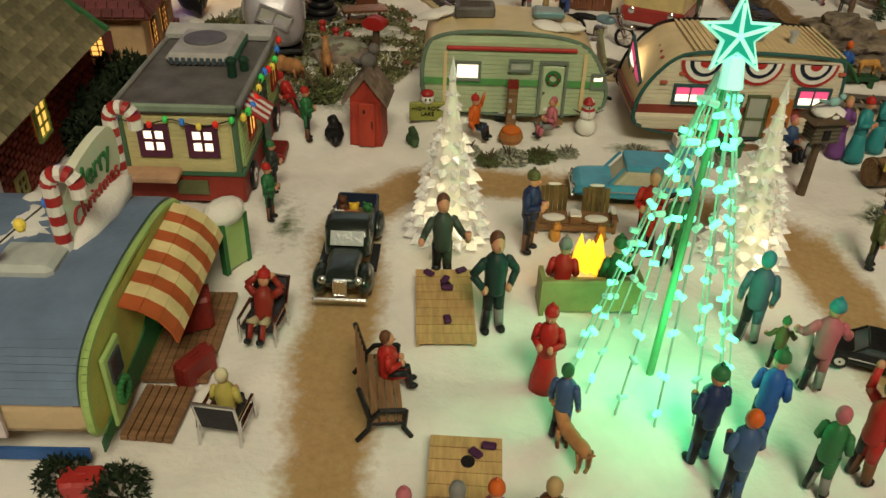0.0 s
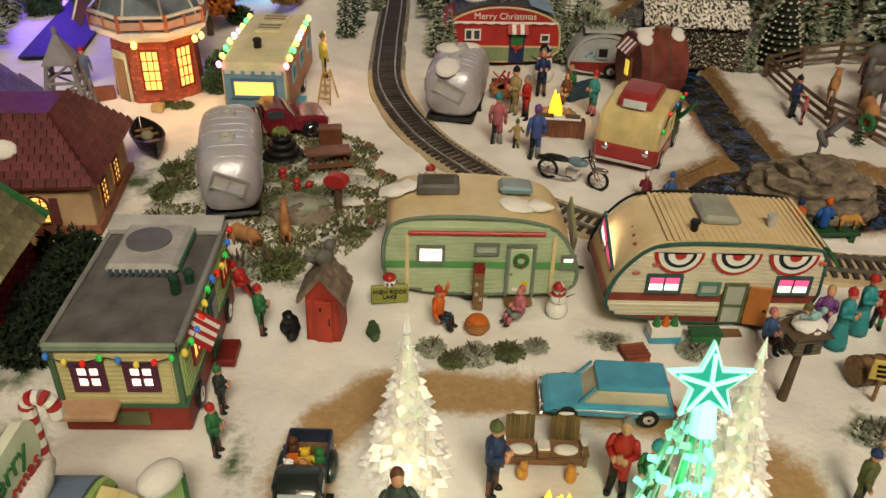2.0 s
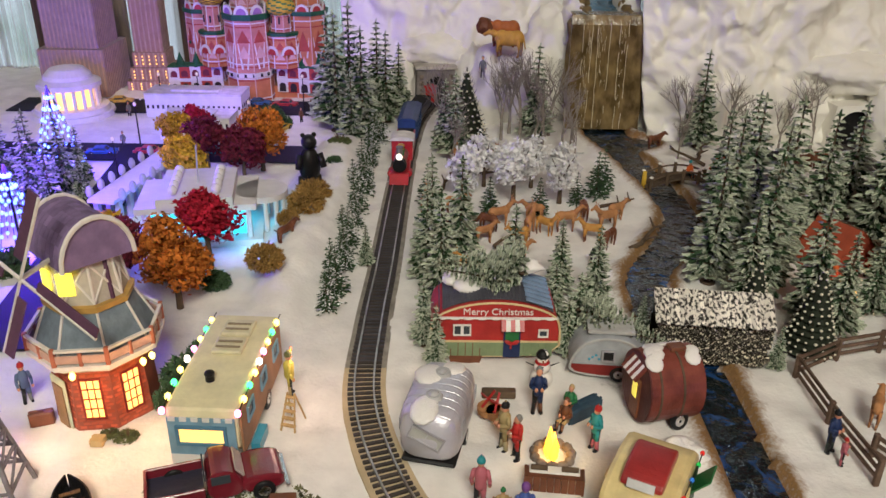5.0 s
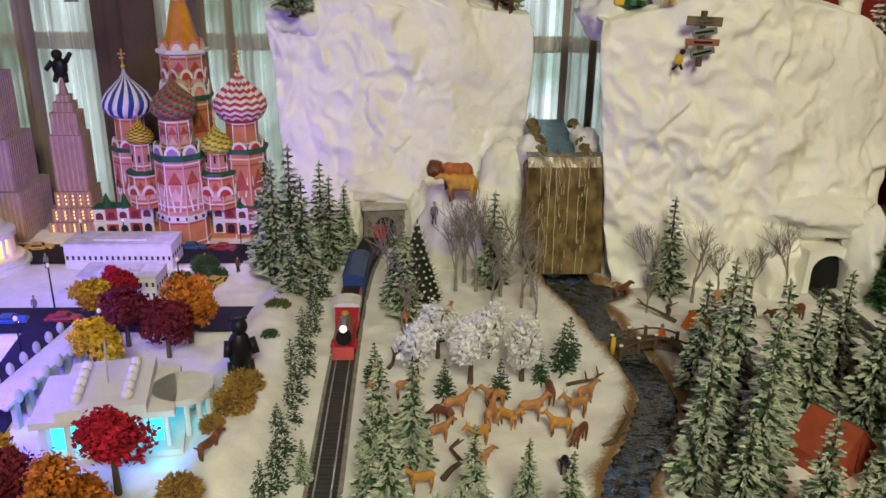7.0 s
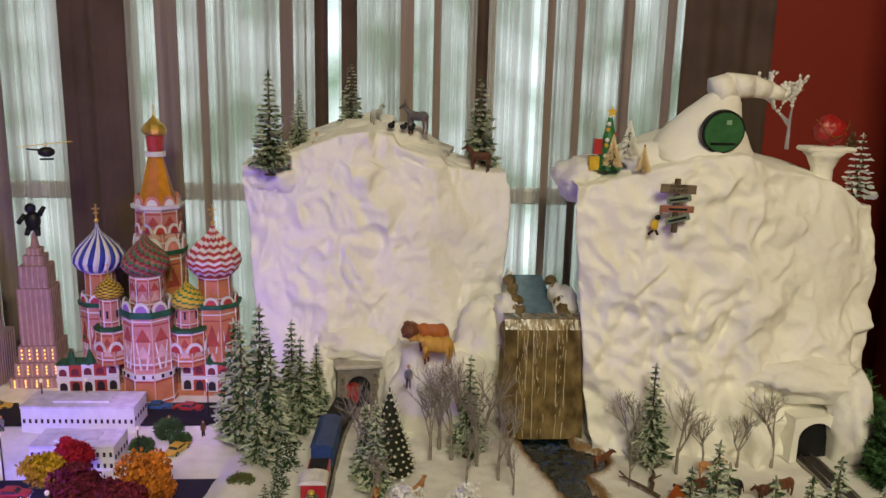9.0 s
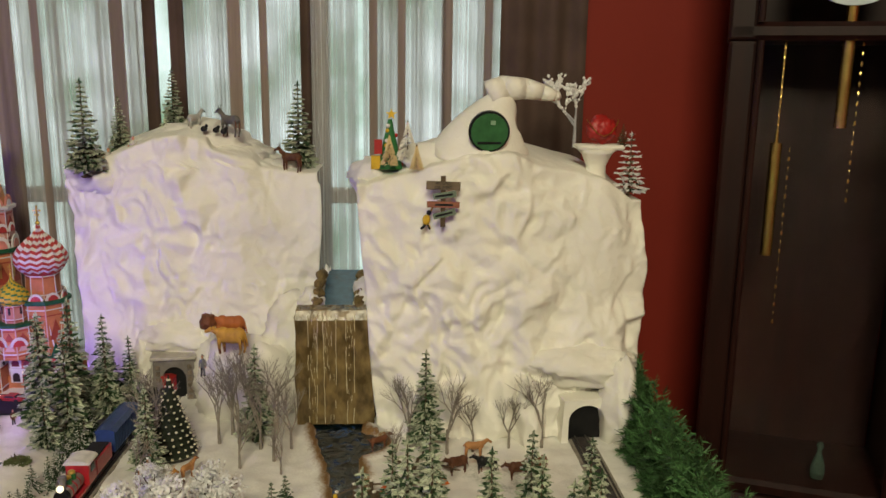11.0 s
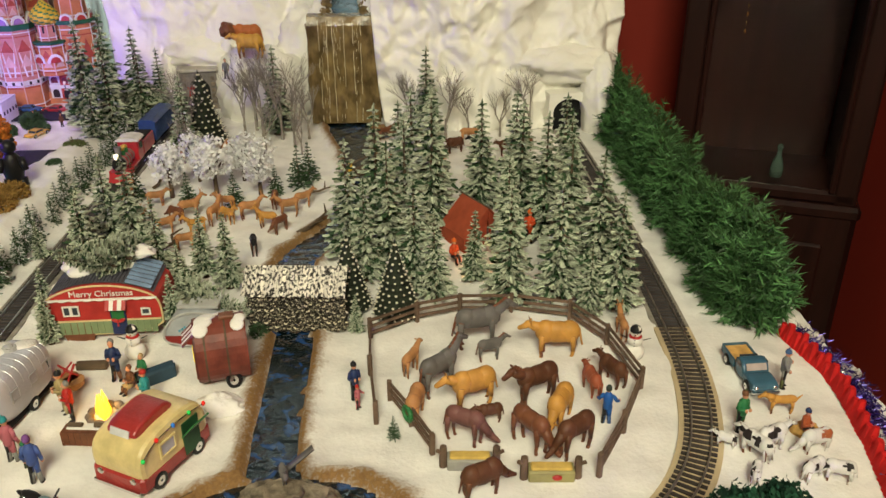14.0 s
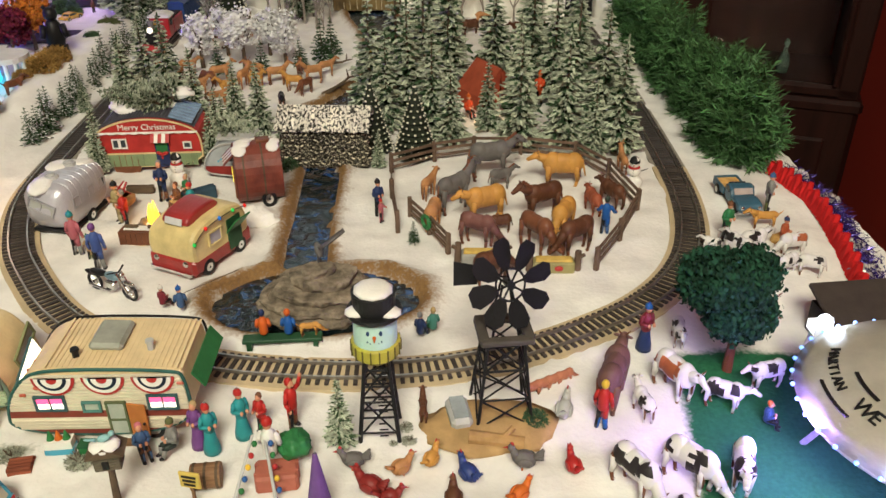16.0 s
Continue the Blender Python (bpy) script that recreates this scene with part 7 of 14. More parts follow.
def crystal_tree(x, y, h, seed):
    """Tiers of pointed clear drops, each tilted out of a slim core, smaller towards the tip."""
    t = thing("crystal_tree", x, y, 0, 0, "clear acrylic Christmas tree lit warm from inside", "tree ornament", "crystal trees")
    rng = random.Random(seed)
    a, b = bmesh.new(), bmesh.new()
    lv = 12
    for i in range(lv):
        f = i / (lv - 1)
        rad = h * 0.245 * (1 - f) ** 0.9 + 0.0014
        n = max(5, int(20 * (1 - f) ** 0.8))
        for k in range(n):
            an = 2 * math.pi * (k + 0.5 * (i % 2) + rng.uniform(-0.15, 0.15)) / n
            ln = h * rng.uniform(0.075, 0.100) * (0.45 + 0.55 * (1 - f))
            w = ln * rng.uniform(0.40, 0.50)
            out = rad * rng.uniform(0.93, 1.06)
            up = h * (0.045 + 0.90 * f) + rng.uniform(-0.0012, 0.0012)
            m = pose(0, 0, up, 0, 0, math.degrees(an)) @ Matrix.Translation((out - ln * 0.62, 0, 0)) @ pose(0, 0, 0, 0, rng.uniform(4, 24), 0)
            bm = b if rng.random() < 0.16 else a
            tip, root = (ln * 0.62, 0, 0), (-ln * 0.5, 0, 0)
            ring = [(0, w * math.cos(q), w * 0.8 * math.sin(q)) for q in (0.3, 1.35, 2.4, 3.44, 4.5, 5.5)]
            vs = [bm.verts.new(m @ Vector(p)) for p in (tip, root, *ring)]
            for q in range(6):
                u, v = vs[2 + q], vs[2 + (q + 1) % 6]
                bm.faces.new((vs[0], u, v))
                bm.faces.new((vs[1], v, u))
    core = bmesh.new()
    bmesh.ops.create_cone(core, cap_ends=True, segments=12, radius1=h * 0.17, radius2=0.001, depth=h * 0.95, matrix=Matrix.Translation((0, 0, h * 0.48)))
    part("crystal_body", a, CRY, t)
    part("lit_facet_shell", b, CRYL, t)
    part("core", core, mat("milky_acrylic", (0.80, 0.76, 0.64), 0.25, var=0.2, bump=0.4, trans=0.2, emit=0.16, ecol=(1.0, 0.92, 0.72)), t)
    mk(t, "tip", CRY, (cyl, 0.0020, 0.0002, 0.010, 0, 0, h * 0.95, {"seg": 6}))
    return t


crystal_tree(0.008, 0.340, 0.085, 1)
crystal_tree(0.149, 0.326, 0.084, 2)
point("crystal_glow", 0.008, 0.322, 0.022, 0.012, (1.0, 0.82, 0.5), 0.008)
point("crystal_glow", 0.149, 0.308, 0.022, 0.012, (1.0, 0.82, 0.5), 0.008)

# green light tree with a star
LEDG = mat("green_led", (0.3, 1.0, 0.75), 0.3, var=0, bump=0, emit=2.3, ecol=(0.12, 1.0, 0.58))
LEDW = mat("dim_led_bulb", (0.35, 0.6, 0.5), 0.2, var=0.1, bump=0, emit=0.5, ecol=(0.2, 1.0, 0.6))
STARM = mat("star_edge", (0.6, 1.0, 0.9), 0.3, var=0, bump=0, emit=1.15, ecol=(0.25, 1.0, 0.74))
STARG = mat("star_green", (0.0, 0.35, 0.25), 0.3, var=0, bump=0, emit=0.55, ecol=(0.01, 0.55, 0.38))
lt = thing("light_tree", 0.087, 0.241, 0, 0, "green LED string light tree with a glowing star", "light tree")
mk(lt, "pole", mat("green_pole", (0.10, 0.30, 0.14), 0.4), (rod, (0, 0, 0), (0.008, 0.012, 0.118), 0.0016, 0.0012, 8))
rl = random.Random(9)
NS = 13
for k in range(NS):
    an = 2 * math.pi * k / NS + 0.2
    foot = Vector((0.030 * math.cos(an), 0.030 * math.sin(an), 0.001))
    top = Vector((0.008 + 0.0035 * math.cos(an), 0.012 + 0.0035 * math.sin(an), 0.119))
    bm = bmesh.new()
    rod(bm, foot, top, 0.00045, 0.00045, 4)
    st = part("light_string", bm, mat("pale_wire", (0.35, 0.55, 0.45), 0.4) if k == 0 else bpy.data.materials["pale_wire"], lt)
    for j in range(9):
        p = foot.lerp(top, 0.06 + 0.108 * j + rl.uniform(-0.02, 0.02))
        d = Vector((rl.gauss(0, 1), rl.gauss(0, 1), rl.gauss(0, 0.4))).normalized()
        mk(st, "bulb", LEDG if rl.random() < 0.62 else LEDW, (rod, p - d * 0.0011, p + d * 0.0026, 0.0013, 0.0010, 7))
star = new("star")
star.parent, star.matrix_local = lt, T(0.008, 0.010, 0.1325, -12)


def star_pts(r, q=0.42):
    return [(r * (1 if i % 2 == 0 else q) * math.sin(i * math.pi / 5), r * (1 if i % 2 == 0 else q) * math.cos(i * math.pi / 5)) for i in range(10)]


mk(star, "rim", STARM, (prism, star_pts(0.0132), -0.0006, 0.0012))
mk(star, "face", STARG, (prism, star_pts(0.0110), -0.0014, -0.0006))
mk(star, "spoke_ring", STARM, *[(bar, (0, -0.0016, 0), (0.0100 * math.sin(i * 2 * math.pi / 5), -0.0016, 0.0100 * math.cos(i * 2 * math.pi / 5)), 0.0006, 0.0012) for i in range(5)])
mk(star, "collar", STARM, (cyl, 0.0040, 0.0030, 0.010, 0, 0.0005, -0.0165, {"seg": 10}))
point("light_tree_glow", 0.088, 0.230, 0.034, 0.17, (0.05, 1.0, 0.38), 0.02)
point("light_tree_glow", 0.094, 0.246, 0.100, 0.040, (0.05, 1.0, 0.45), 0.012)


# corn-hole boards
def game_board(x, y, rz, label):
    b = thing("game_board", x, y, 0, rz, label, "board", "bean bag boards", s=0.80)
    for k in range(9):
        mk(b, "plank", PALEWOOD, (box, 0.0305, 0.0056, 0.0018, 0, -0.0240 + 0.0060 * k, 0.0042 + 0.00075 * k, {"rx": 7}))
    for s in (-1, 1):
        mk(b, "side_rail", PALEWOOD, (bar, (s * 0.0142, -0.026, 0.0022), (s * 0.0142, 0.027, 0.0085), 0.0016, 0.0030))
        mk(b, "leg", PALEWOOD, (box, 0.0016, 0.0020, 0.0085, s * 0.0135, 0.0250, 0.0042))
    mk(b, "hole", BLACK, (cyl, 0.0030, 0.0030, 0.0006, 0.001, 0.014, 0.0100, {"rx": 7}))
    return b


game_board(0.0065, 0.275, 2, "pale wooden bean bag board with small bags on it")
game_board(0.0125, 0.176, -3, "pale wooden bean bag board lying on the snow")
for k, (x, y, z) in enumerate(((-0.0005, 0.292, 0.0107), (0.0075, 0.283, 0.0096), (0.0135, 0.294, 0.0110), (0.0065, 0.288, 0.0101), (0.0075, 0.264, 0.0074), (0.0165, 0.189, 0.0107), (0.021, 0.192, 0.0110))):
    bm = bmesh.new()
    box(bm, 0.0050, 0.0030, 0.0018, 0, 0, 0.0009, bev=0.0006)
    solo("bean_bag", bm, mat("plum_bag", (0.07, 0.02, 0.07), 0.7) if k == 0 else bpy.data.materials["plum_bag"], x, y, z - 0.0012, 35 * k - 40, "small plum bean bag on the wooden board", "bean bag", "bean bags")

# park bench
pb_ = thing("park_bench", -0.016, 0.222, 0, 97, "brown slatted park bench with black iron sides", "bench", s=0.78)
for k in range(5):
    mk(pb_, "back_slat", WOOD, (box, 0.046, 0.0012, 0.0028, 0, 0.0085 + 0.0008 * k, 0.0135 + 0.0040 * k))
for k in range(4):
    mk(pb_, "seat_slat", WOOD, (box, 0.046, 0.0030, 0.0012, 0, -0.0060 + 0.0037 * k, 0.0105))
for s in (-1, 1):
    bm = bmesh.new()
    tube(bm, [Vector((s * 0.0225, *p)) for p in ((-0.011, 0.0), (-0.0075, 0.006), (-0.0085, 0.0165), (0.003, 0.0170), (0.0075, 0.0120), (0.0120, 0.0310))], 0.0013, 6)
    tube(bm, [Vector((s * 0.0225, *p)) for p in ((0.0135, 0.0), (0.0080, 0.0070), (0.0075, 0.0120))], 0.0013, 6)
    tube(bm, [Vector((s * 0.0225, *p)) for p in ((-0.0078, 0.0095), (0.0075, 0.0100))], 0.0012, 6)
    part("iron_side", bm, BLACK, pb_)


def adirondack(x, y, rz):
    a = thing("garden_chair", x, y, 0, rz, "double brown slatted garden chair with snow on its seats", "chair", s=0.60)
    for s in (-1, 1):
        for k in range(6):
            mk(a, "back_slat", mat("olive_wood", (0.13, 0.085, 0.03), 0.6, var=0.3, obj=0.2) if s == -1 and k == 0 else bpy.data.materials["olive_wood"],
               (box, 0.0034, 0.0014, 0.022 + 0.0042 * math.sin((k + 0.5) / 6 * math.pi), s * 0.0175 - 0.0095 + 0.0038 * k, 0.0125, 0.0205, {"rx": -14}))
        mk(a, "seat", WOOD, (box, 0.024, 0.017, 0.0016, s * 0.0175, 0.001, 0.0105, {"rx": 5}))
        mk(a, "seat_snow", SNOW, (ball, 0.010, 0.006, 0.0020, s * 0.0175, -0.001, 0.0118), smooth=True)
        mk(a, "armrest", WOOD, (box, 0.0044, 0.022, 0.0014, s * 0.0315, -0.001, 0.0165))
        mk(a, "arm_snow", SNOW, (ball, 0.003, 0.007, 0.0014, s * 0.0315, 0.004, 0.0175), smooth=True)
        mk(a, "leg", WOOD, (box, 0.0028, 0.0028, 0.0165, s * 0.0315, -0.010, 0.0082))
        mk(a, "rear_leg", WOOD, (box, 0.0028, 0.0028, 0.0165, s * 0.0315, 0.010, 0.0082))
        mk(a, "back_snow", SNOW, (ball, 0.0065, 0.0016, 0.0014, s * 0.0175, 0.0155, 0.0340), smooth=True)
    mk(a, "centre_table", WOOD, (box, 0.0100, 0.012, 0.0100, 0, -0.001, 0.0100, {"bev": 0.0006}))
    mk(a, "table_snow", SNOW, (box, 0.0098, 0.011, 0.0022, 0, -0.001, 0.0160, {"bev": 0.001}))
    mk(a, "front_rail", WOOD, (box, 0.064, 0.0016, 0.0050, 0, -0.010, 0.0075))
    return a


adirondack(0.071, 0.347, -2)

FLAME = mat("flame_glow", (1.0, 0.55, 0.05), 0.4, var=0.1, bump=0, emit=3.2, ecol=(1.0, 0.46, 0.02))


def fire_pit(x, y, s, watts):
    f = thing("fire_pit", x, y, 0, 0, "stone ring fire pit with glowing orange flames", "fire pit", "fire pits", s=s)
    for k in range(11):
        a = k * 2 * math.pi / 11
        bm = bmesh.new()
        ball(bm, 0.0042, 0.0034, 0.0034, 0.0125 * math.cos(a), 0.0125 * math.sin(a), 0.0028, az=math.degrees(a) + 90, u=8, v=6)
        roughen(bm, 0.0008, 300, k)
        part("stone", bm, ROCK, f)
    rng = random.Random(int(x * 1000))
    for k in range(9):
        a, r = rng.uniform(0, 6.28), rng.uniform(0, 0.006)
        h = rng.uniform(0.010, 0.022)
        bm = bmesh.new()
        lathe(bm, [(0.0012, 0), (0.0034, h * 0.22), (0.0028, h * 0.5), (0.0014, h * 0.8), (0.0002, h)], r * math.cos(a), r * math.sin(a), 0.002, 7)
        roughen(bm, 0.0009, 160, k)
        part("flame", bm, FLAME, f, smooth=True)
    point("fire_glow", x, y - 0.002, 0.020 * s, watts, (1.0, 0.55, 0.12), 0.006)
    return f


fire_pit(0.071, 0.307, 0.95, 0.020)
lb = thing("log_bench", 0.068, 0.283, 0, 2, "pale green wooden bench in front of the fire", "bench")
mk(lb, "back", mat("olive_plank", (0.26, 0.26, 0.10), 0.6, var=0.2), (box, 0.042, 0.0022, 0.016, 0, -0.005, 0.010, {"bev": 0.0006}))
mk(lb, "seat", bpy.data.materials["olive_plank"], (box, 0.042, 0.010, 0.002, 0, 0.001, 0.011))
for s in (-1, 1):
    mk(lb, "side", bpy.data.materials["olive_plank"], (box, 0.002, 0.012, 0.018, s * 0.0205, 0, 0.009))


# blue car with a canoe on its roof
def sedan(name, x, y, rz, paint, roof, label, s=1.0, low=False, group="model cars", pane=None, wide=False):
    c = thing(name, x, y, 0, rz, label, "car", group, s=s)
    hh = 0.020 if low else 0.024
    mk(c, "body", paint, (prism, chaikin([(-0.036, 0.0045), (0.036, 0.0045), (0.037, 0.010), (0.030, 0.0135), (-0.032, 0.0138), (-0.037, 0.0105)], 2), -0.0145, 0.0145, {"bev": 0.0025}))
    mk(c, "cabin", pane or GLASS, (prism, [(-0.034, 0.0125), (0.015, 0.0125), (0.007, hh - 0.0012), (-0.030, hh - 0.0012)] if wide else [(-0.020, 0.0125), (0.017, 0.0125), (0.009, hh - 0.0012), (-0.014, hh - 0.0012)], -0.0125, 0.0125, {"bev": 0.002}))
    mk(c, "roof", roof, (box, 0.0400 if wide else 0.0245, 0.0242, 0.0042 if wide else 0.0018, -0.0120 if wide else -0.0035, 0, hh - 0.0004, {"bev": 0.0019 if wide else 0.0008, "seg": 2}))
    for q in (-1, 1):
        mk(c, "pillar", roof, (bar, (-0.034 if wide else -0.020, q * 0.0120, 0.0130), (-0.030 if wide else -0.013, q * 0.0112, hh), 0.0016, 0.0016), (bar, (0.017, q * 0.0120, 0.0130), (0.009, q * 0.0112, hh), 0.0014, 0.0014))
        for xx in (-0.022, 0.023):
            wheel(c, xx, q * 0.0135, 0.0060, 0.004)
        mk(c, "headlight", CHROME, (ball, 0.0012, 0.0022, 0.0022, 0.0368, q * 0.0098, 0.0100))
        mk(c, "tail_light", RED, (box, 0.0012, 0.0034, 0.0020, -0.0368, q * 0.0100, 0.0105))
        mk(c, "side_trim", CHROME, (box, 0.062, 0.0006, 0.0008, 0, q * 0.0147, 0.0100))
    mk(c, "bumper", CHROME, (box, 0.0020, 0.0285, 0.0022, 0.0375, 0, 0.0060, {"bev": 0.0006}))
    mk(c, "bumper", CHROME, (box, 0.0020, 0.0285, 0.0022, -0.0375, 0, 0.0060, {"bev": 0.0006}))
    return c


sedan("car", 0.107, 0.382, 176, SKYBLUE, SKYBLUE, "turquoise vintage car with pale windows by the caravans", 0.88, pane=mat("pale_car_window", (0.50, 0.46, 0.34), 0.3), wide=True)
sedan("car", 0.180, 0.250, 158, BLACK, BLACK, "black toy car beside the road", 0.62, True)

# bird house on a post
bp_ = thing("bird_house", 0.2, 0.388, 0, 8, "dark log bird house with a snowy roof on a post", "bird house", s=0.72)
mk(bp_, "post", BARK, (rod, (0, 0, 0), (0.002, 0, 0.046), 0.0036, 0.0026, 8))
for k in range(5):
    mk(bp_, "log", mat("grey_log", (0.10, 0.085, 0.06), 0.8, var=0.4) if k == 0 else bpy.data.materials["grey_log"], (box, 0.021, 0.016, 0.0030, 0.002, 0, 0.0475 + 0.0030 * k, {"bev": 0.0010}))
mk(bp_, "door_hole", BLACK, (box, 0.0050, 0.0012, 0.0075, 0.001, -0.0085, 0.0530))
mk(bp_, "roof", BARK, (prism, [(-0.013, 0.062), (0.017, 0.062), (0.002, 0.071)], -0.011, 0.011))
mk(bp_, "roof_snow", SNOW, (ball, 0.0125, 0.011, 0.0045, 0.002, -0.001, 0.0680), smooth=True)
solo("bird_figurine", *(lambda b: (ball(b, 0.0038, 0.0022, 0.0022, 0, 0, 0.003), ball(b, 0.0018, 0.0018, 0.0018, 0.0045, 0, 0.005), rod(b, (-0.004, 0, 0.003), (-0.010, 0, 0.005), 0.0012, 0.0006), (b, mat("pale_teal_bird", (0.25, 0.45, 0.45), 0.5)))[-1])(bmesh.new()), 0.2025, 0.3865, 0.0520, 20, "pale blue bird figurine on the bird house roof", "figurine", smooth=True)


# lawn chairs and small furniture by the camper
def lawn_chair(x, y, rz, recline, label):
    c = thing("lawn_chair", x, y, 0, rz, label, "chair", "folding lawn chairs", s=0.78)
    mk(c, "seat", mat("dark_web", (0.03, 0.03, 0.035), 0.7), (box, 0.0165, 0.0165, 0.0012, 0, 0, 0.0095))
    mk(c, "back", bpy.data.materials["dark_web"], (bar, (0, 0.008, 0.0095), (0, 0.008 + recline, 0.0255), 0.0165, 0.0012))
    for s in (-1, 1):
        bm = bmesh.new()
        tube(bm, [Vector((s * 0.0095, *p)) for p in ((-0.0095, 0.0), (-0.0085, 0.0155), (0.0085, 0.0160), (0.0105, 0.0))], 0.0008, 6)
        tube(bm, [Vector((s * 0.0090, *p)) for p in ((-0.0085, 0.0095), (0.008, 0.0095), (0.008 + recline, 0.0265))], 0.0008, 6)
        part("frame", bm, CHROME, c)
    mk(c, "top_bar", CHROME, (rod, (-0.0095, 0.008 + recline, 0.0262), (0.0095, 0.008 + recline, 0.0262), 0.0010))
    return c


lawn_chair(-0.067, 0.260, -10, 0.010, "reclined chrome folding lawn chair on the snow")
lawn_chair(-0.070, 0.207, 172, 0.004, "chrome folding lawn chair with dark webbing")
dk = thing("wooden_deck", -0.094, 0.257, 0, 0, "small brown wooden deck beside the camper", "deck")
for k in range(8):
    mk(dk, "plank", WOOD, (box, 0.0028, 0.055, 0.002, -0.012 + 0.0031 * k, 0, 0.002))
dk2 = thing("wooden_step", -0.096, 0.213, 0, -4, "brown plank doorstep of the camper", "step")
for k in range(6):
    mk(dk2, "plank", WOOD, (box, 0.0026, 0.026, 0.0022, -0.008 + 0.0031 * k, 0, 0.0018))


def crate(x, y, rz, sx, sy, sz, m, label, name="suitcase", z=0.0):
    bm = bmesh.new()
    box(bm, sx, sy, sz, 0, 0, sz / 2, bev=min(sx, sy, sz) * 0.12)
    box(bm, sx * 1.02, sy * 0.12, sz * 1.02, 0, sy * 0.22, sz / 2)
    box(bm, sx * 1.02, sy * 0.12, sz * 1.02, 0, -sy * 0.22, sz / 2)
    rod(bm, (-sx * 0.15, 0, sz * 1.02), (sx * 0.15, 0, sz * 1.02), sz * 0.05)
    return solo(name, bm, m, x, y, z, rz, label, name.replace("_", " "))


crate(-0.088, 0.234, 60, 0.016, 0.007, 0.011, DKRED, "dark red suitcase on the snow by the camper")
crate(-0.096, 0.262, 20, 0.016, 0.013, 0.016, DKRED, "dark red chest on the wooden deck", "chest", 0.003)
crate(-0.110, 0.178, 5, 0.013, 0.009, 0.009, RED, "red toolbox between small green bushes", "toolbox")


MOSS = mat("moss_foliage", (0.10, 0.12, 0.05), 0.85, var=0.4, isl=0.4, bump=0)
SNOWMOSS = mat("snowy_moss", (0.32, 0.33, 0.26), 0.9, var=0.4, isl=0.5, bump=0)


def shrub(x, y, r, m, label, seed=0, n=160, name="shrub", z=0.0, cat="shrub"):
    rng = random.Random(seed)
    t = thing(name, x, y, z, 0, label, cat, "small shrubs")
    bm = bmesh.new()
    for k in range(5):
        rod(bm, (0, 0, 0), (rng.uniform(-r, r) * 0.6, rng.uniform(-r, r) * 0.6, r * 0.9), r * 0.07, r * 0.03, 5)
    part("stem", bm, BARK, t)
    vs, fs = [], []
    flat = m in (MOSS, SNOWMOSS)
    tall, fine = (0.38, 0.5) if flat else (1.0, 0.6)
    for _ in range(n * (3 if flat else 2)):
        d = Vector((rng.gauss(0, 1), rng.gauss(0, 1), rng.gauss(0.35, 0.8))).normalized()
        p = Vector((d.x * r, d.y * r, max(0.001, r * 0.55 * tall + d.z * r * 0.75 * tall))) * rng.uniform(0.4 if flat else 0.6, 1.05)
        for _k in range(4):
            e = (d + Vector((rng.gauss(0, 0.8), rng.gauss(0, 0.8), rng.gauss(0, 0.8)))).normalized()
            s = e.orthogonal().normalized() * r * 0.10 * fine
            k = len(vs)
            vs.extend((p - s, p + s, p + e * r * fine * rng.uniform(0.25, 0.5)))
            fs.append((k, k + 1, k + 2))
    me = bpy.data.meshes.new("foliage")
    me.from_pydata(vs, [], fs)
    me.materials.append(m)
    ob = new("foliage", me)
    ob.parent = t
    return t


NIGHTPINE = mat("blackish_needles", (0.014, 0.026, 0.012), 0.8, var=0.4, isl=0.5, bump=0)
for i, (x, y, r, m) in enumerate(((-0.118, 0.181, 0.008, NIGHTPINE), (-0.098, 0.176, 0.009, NIGHTPINE), 
                               (0.020, 0.427, 0.008, SNOWMOSS), (0.045, 0.420, 0.010, SNOWMOSS), (0.062, 0.423, 0.009, MOSS), (0.032, 0.417, 0.008, MOSS), (0.078, 0.428, 0.007, SNOWMOSS), (0.120, 0.432, 0.008, SNOWMOSS), (0.165, 0.425, 0.009, SNOWMOSS), (0.238, 0.36, 0.012, SNOWMOSS), (0.252, 0.345, 0.012, MOSS), (-0.195, 0.445, 0.020, NIGHTPINE), (-0.185, 0.475, 0.022, NIGHTPINE), (-0.20, 0.50, 0.020, NIGHTPINE), (-0.185, 0.515, 0.015, MOSS), (-0.19, 0.42, 0.017, NIGHTPINE))):
    shrub(x, y, r, m, "low dark green bush" if m is NIGHTPINE else "low mossy bush dusted with snow", i, 260 if r > 0.012 else 150)

# small stands, signs and camp things
sg2 = thing("lake_sign", -0.004, 0.468, 0, 4, "green lake sign with a snowman in a red hat", "sign")
mk(sg2, "board", mat("olive_sign", (0.26, 0.27, 0.06), 0.5), (box, 0.022, 0.003, 0.012, 0, 0, 0.008, {"bev": 0.0008}))
words("lettering", "HIGH ROCK\nLAKE", 0.0036, BLACK, sg2, T(0, -0.0018, 0.0085, 90, 0, 0), "dark lettering")
mk(sg2, "snowman_head", WHITE, (ball, 0.0042, 0.0036, 0.0040, 0, 0, 0.0165), smooth=True)
mk(sg2, "hat", RED, (ball, 0.0042, 0.0038, 0.0026, 0, 0, 0.0195), smooth=True)
for k in (-1, 1):
    mk(sg2, "eye", BLACK, (ball, 0.0006, 0.0005, 0.0010, k * 0.0013, -0.0036, 0.0168))


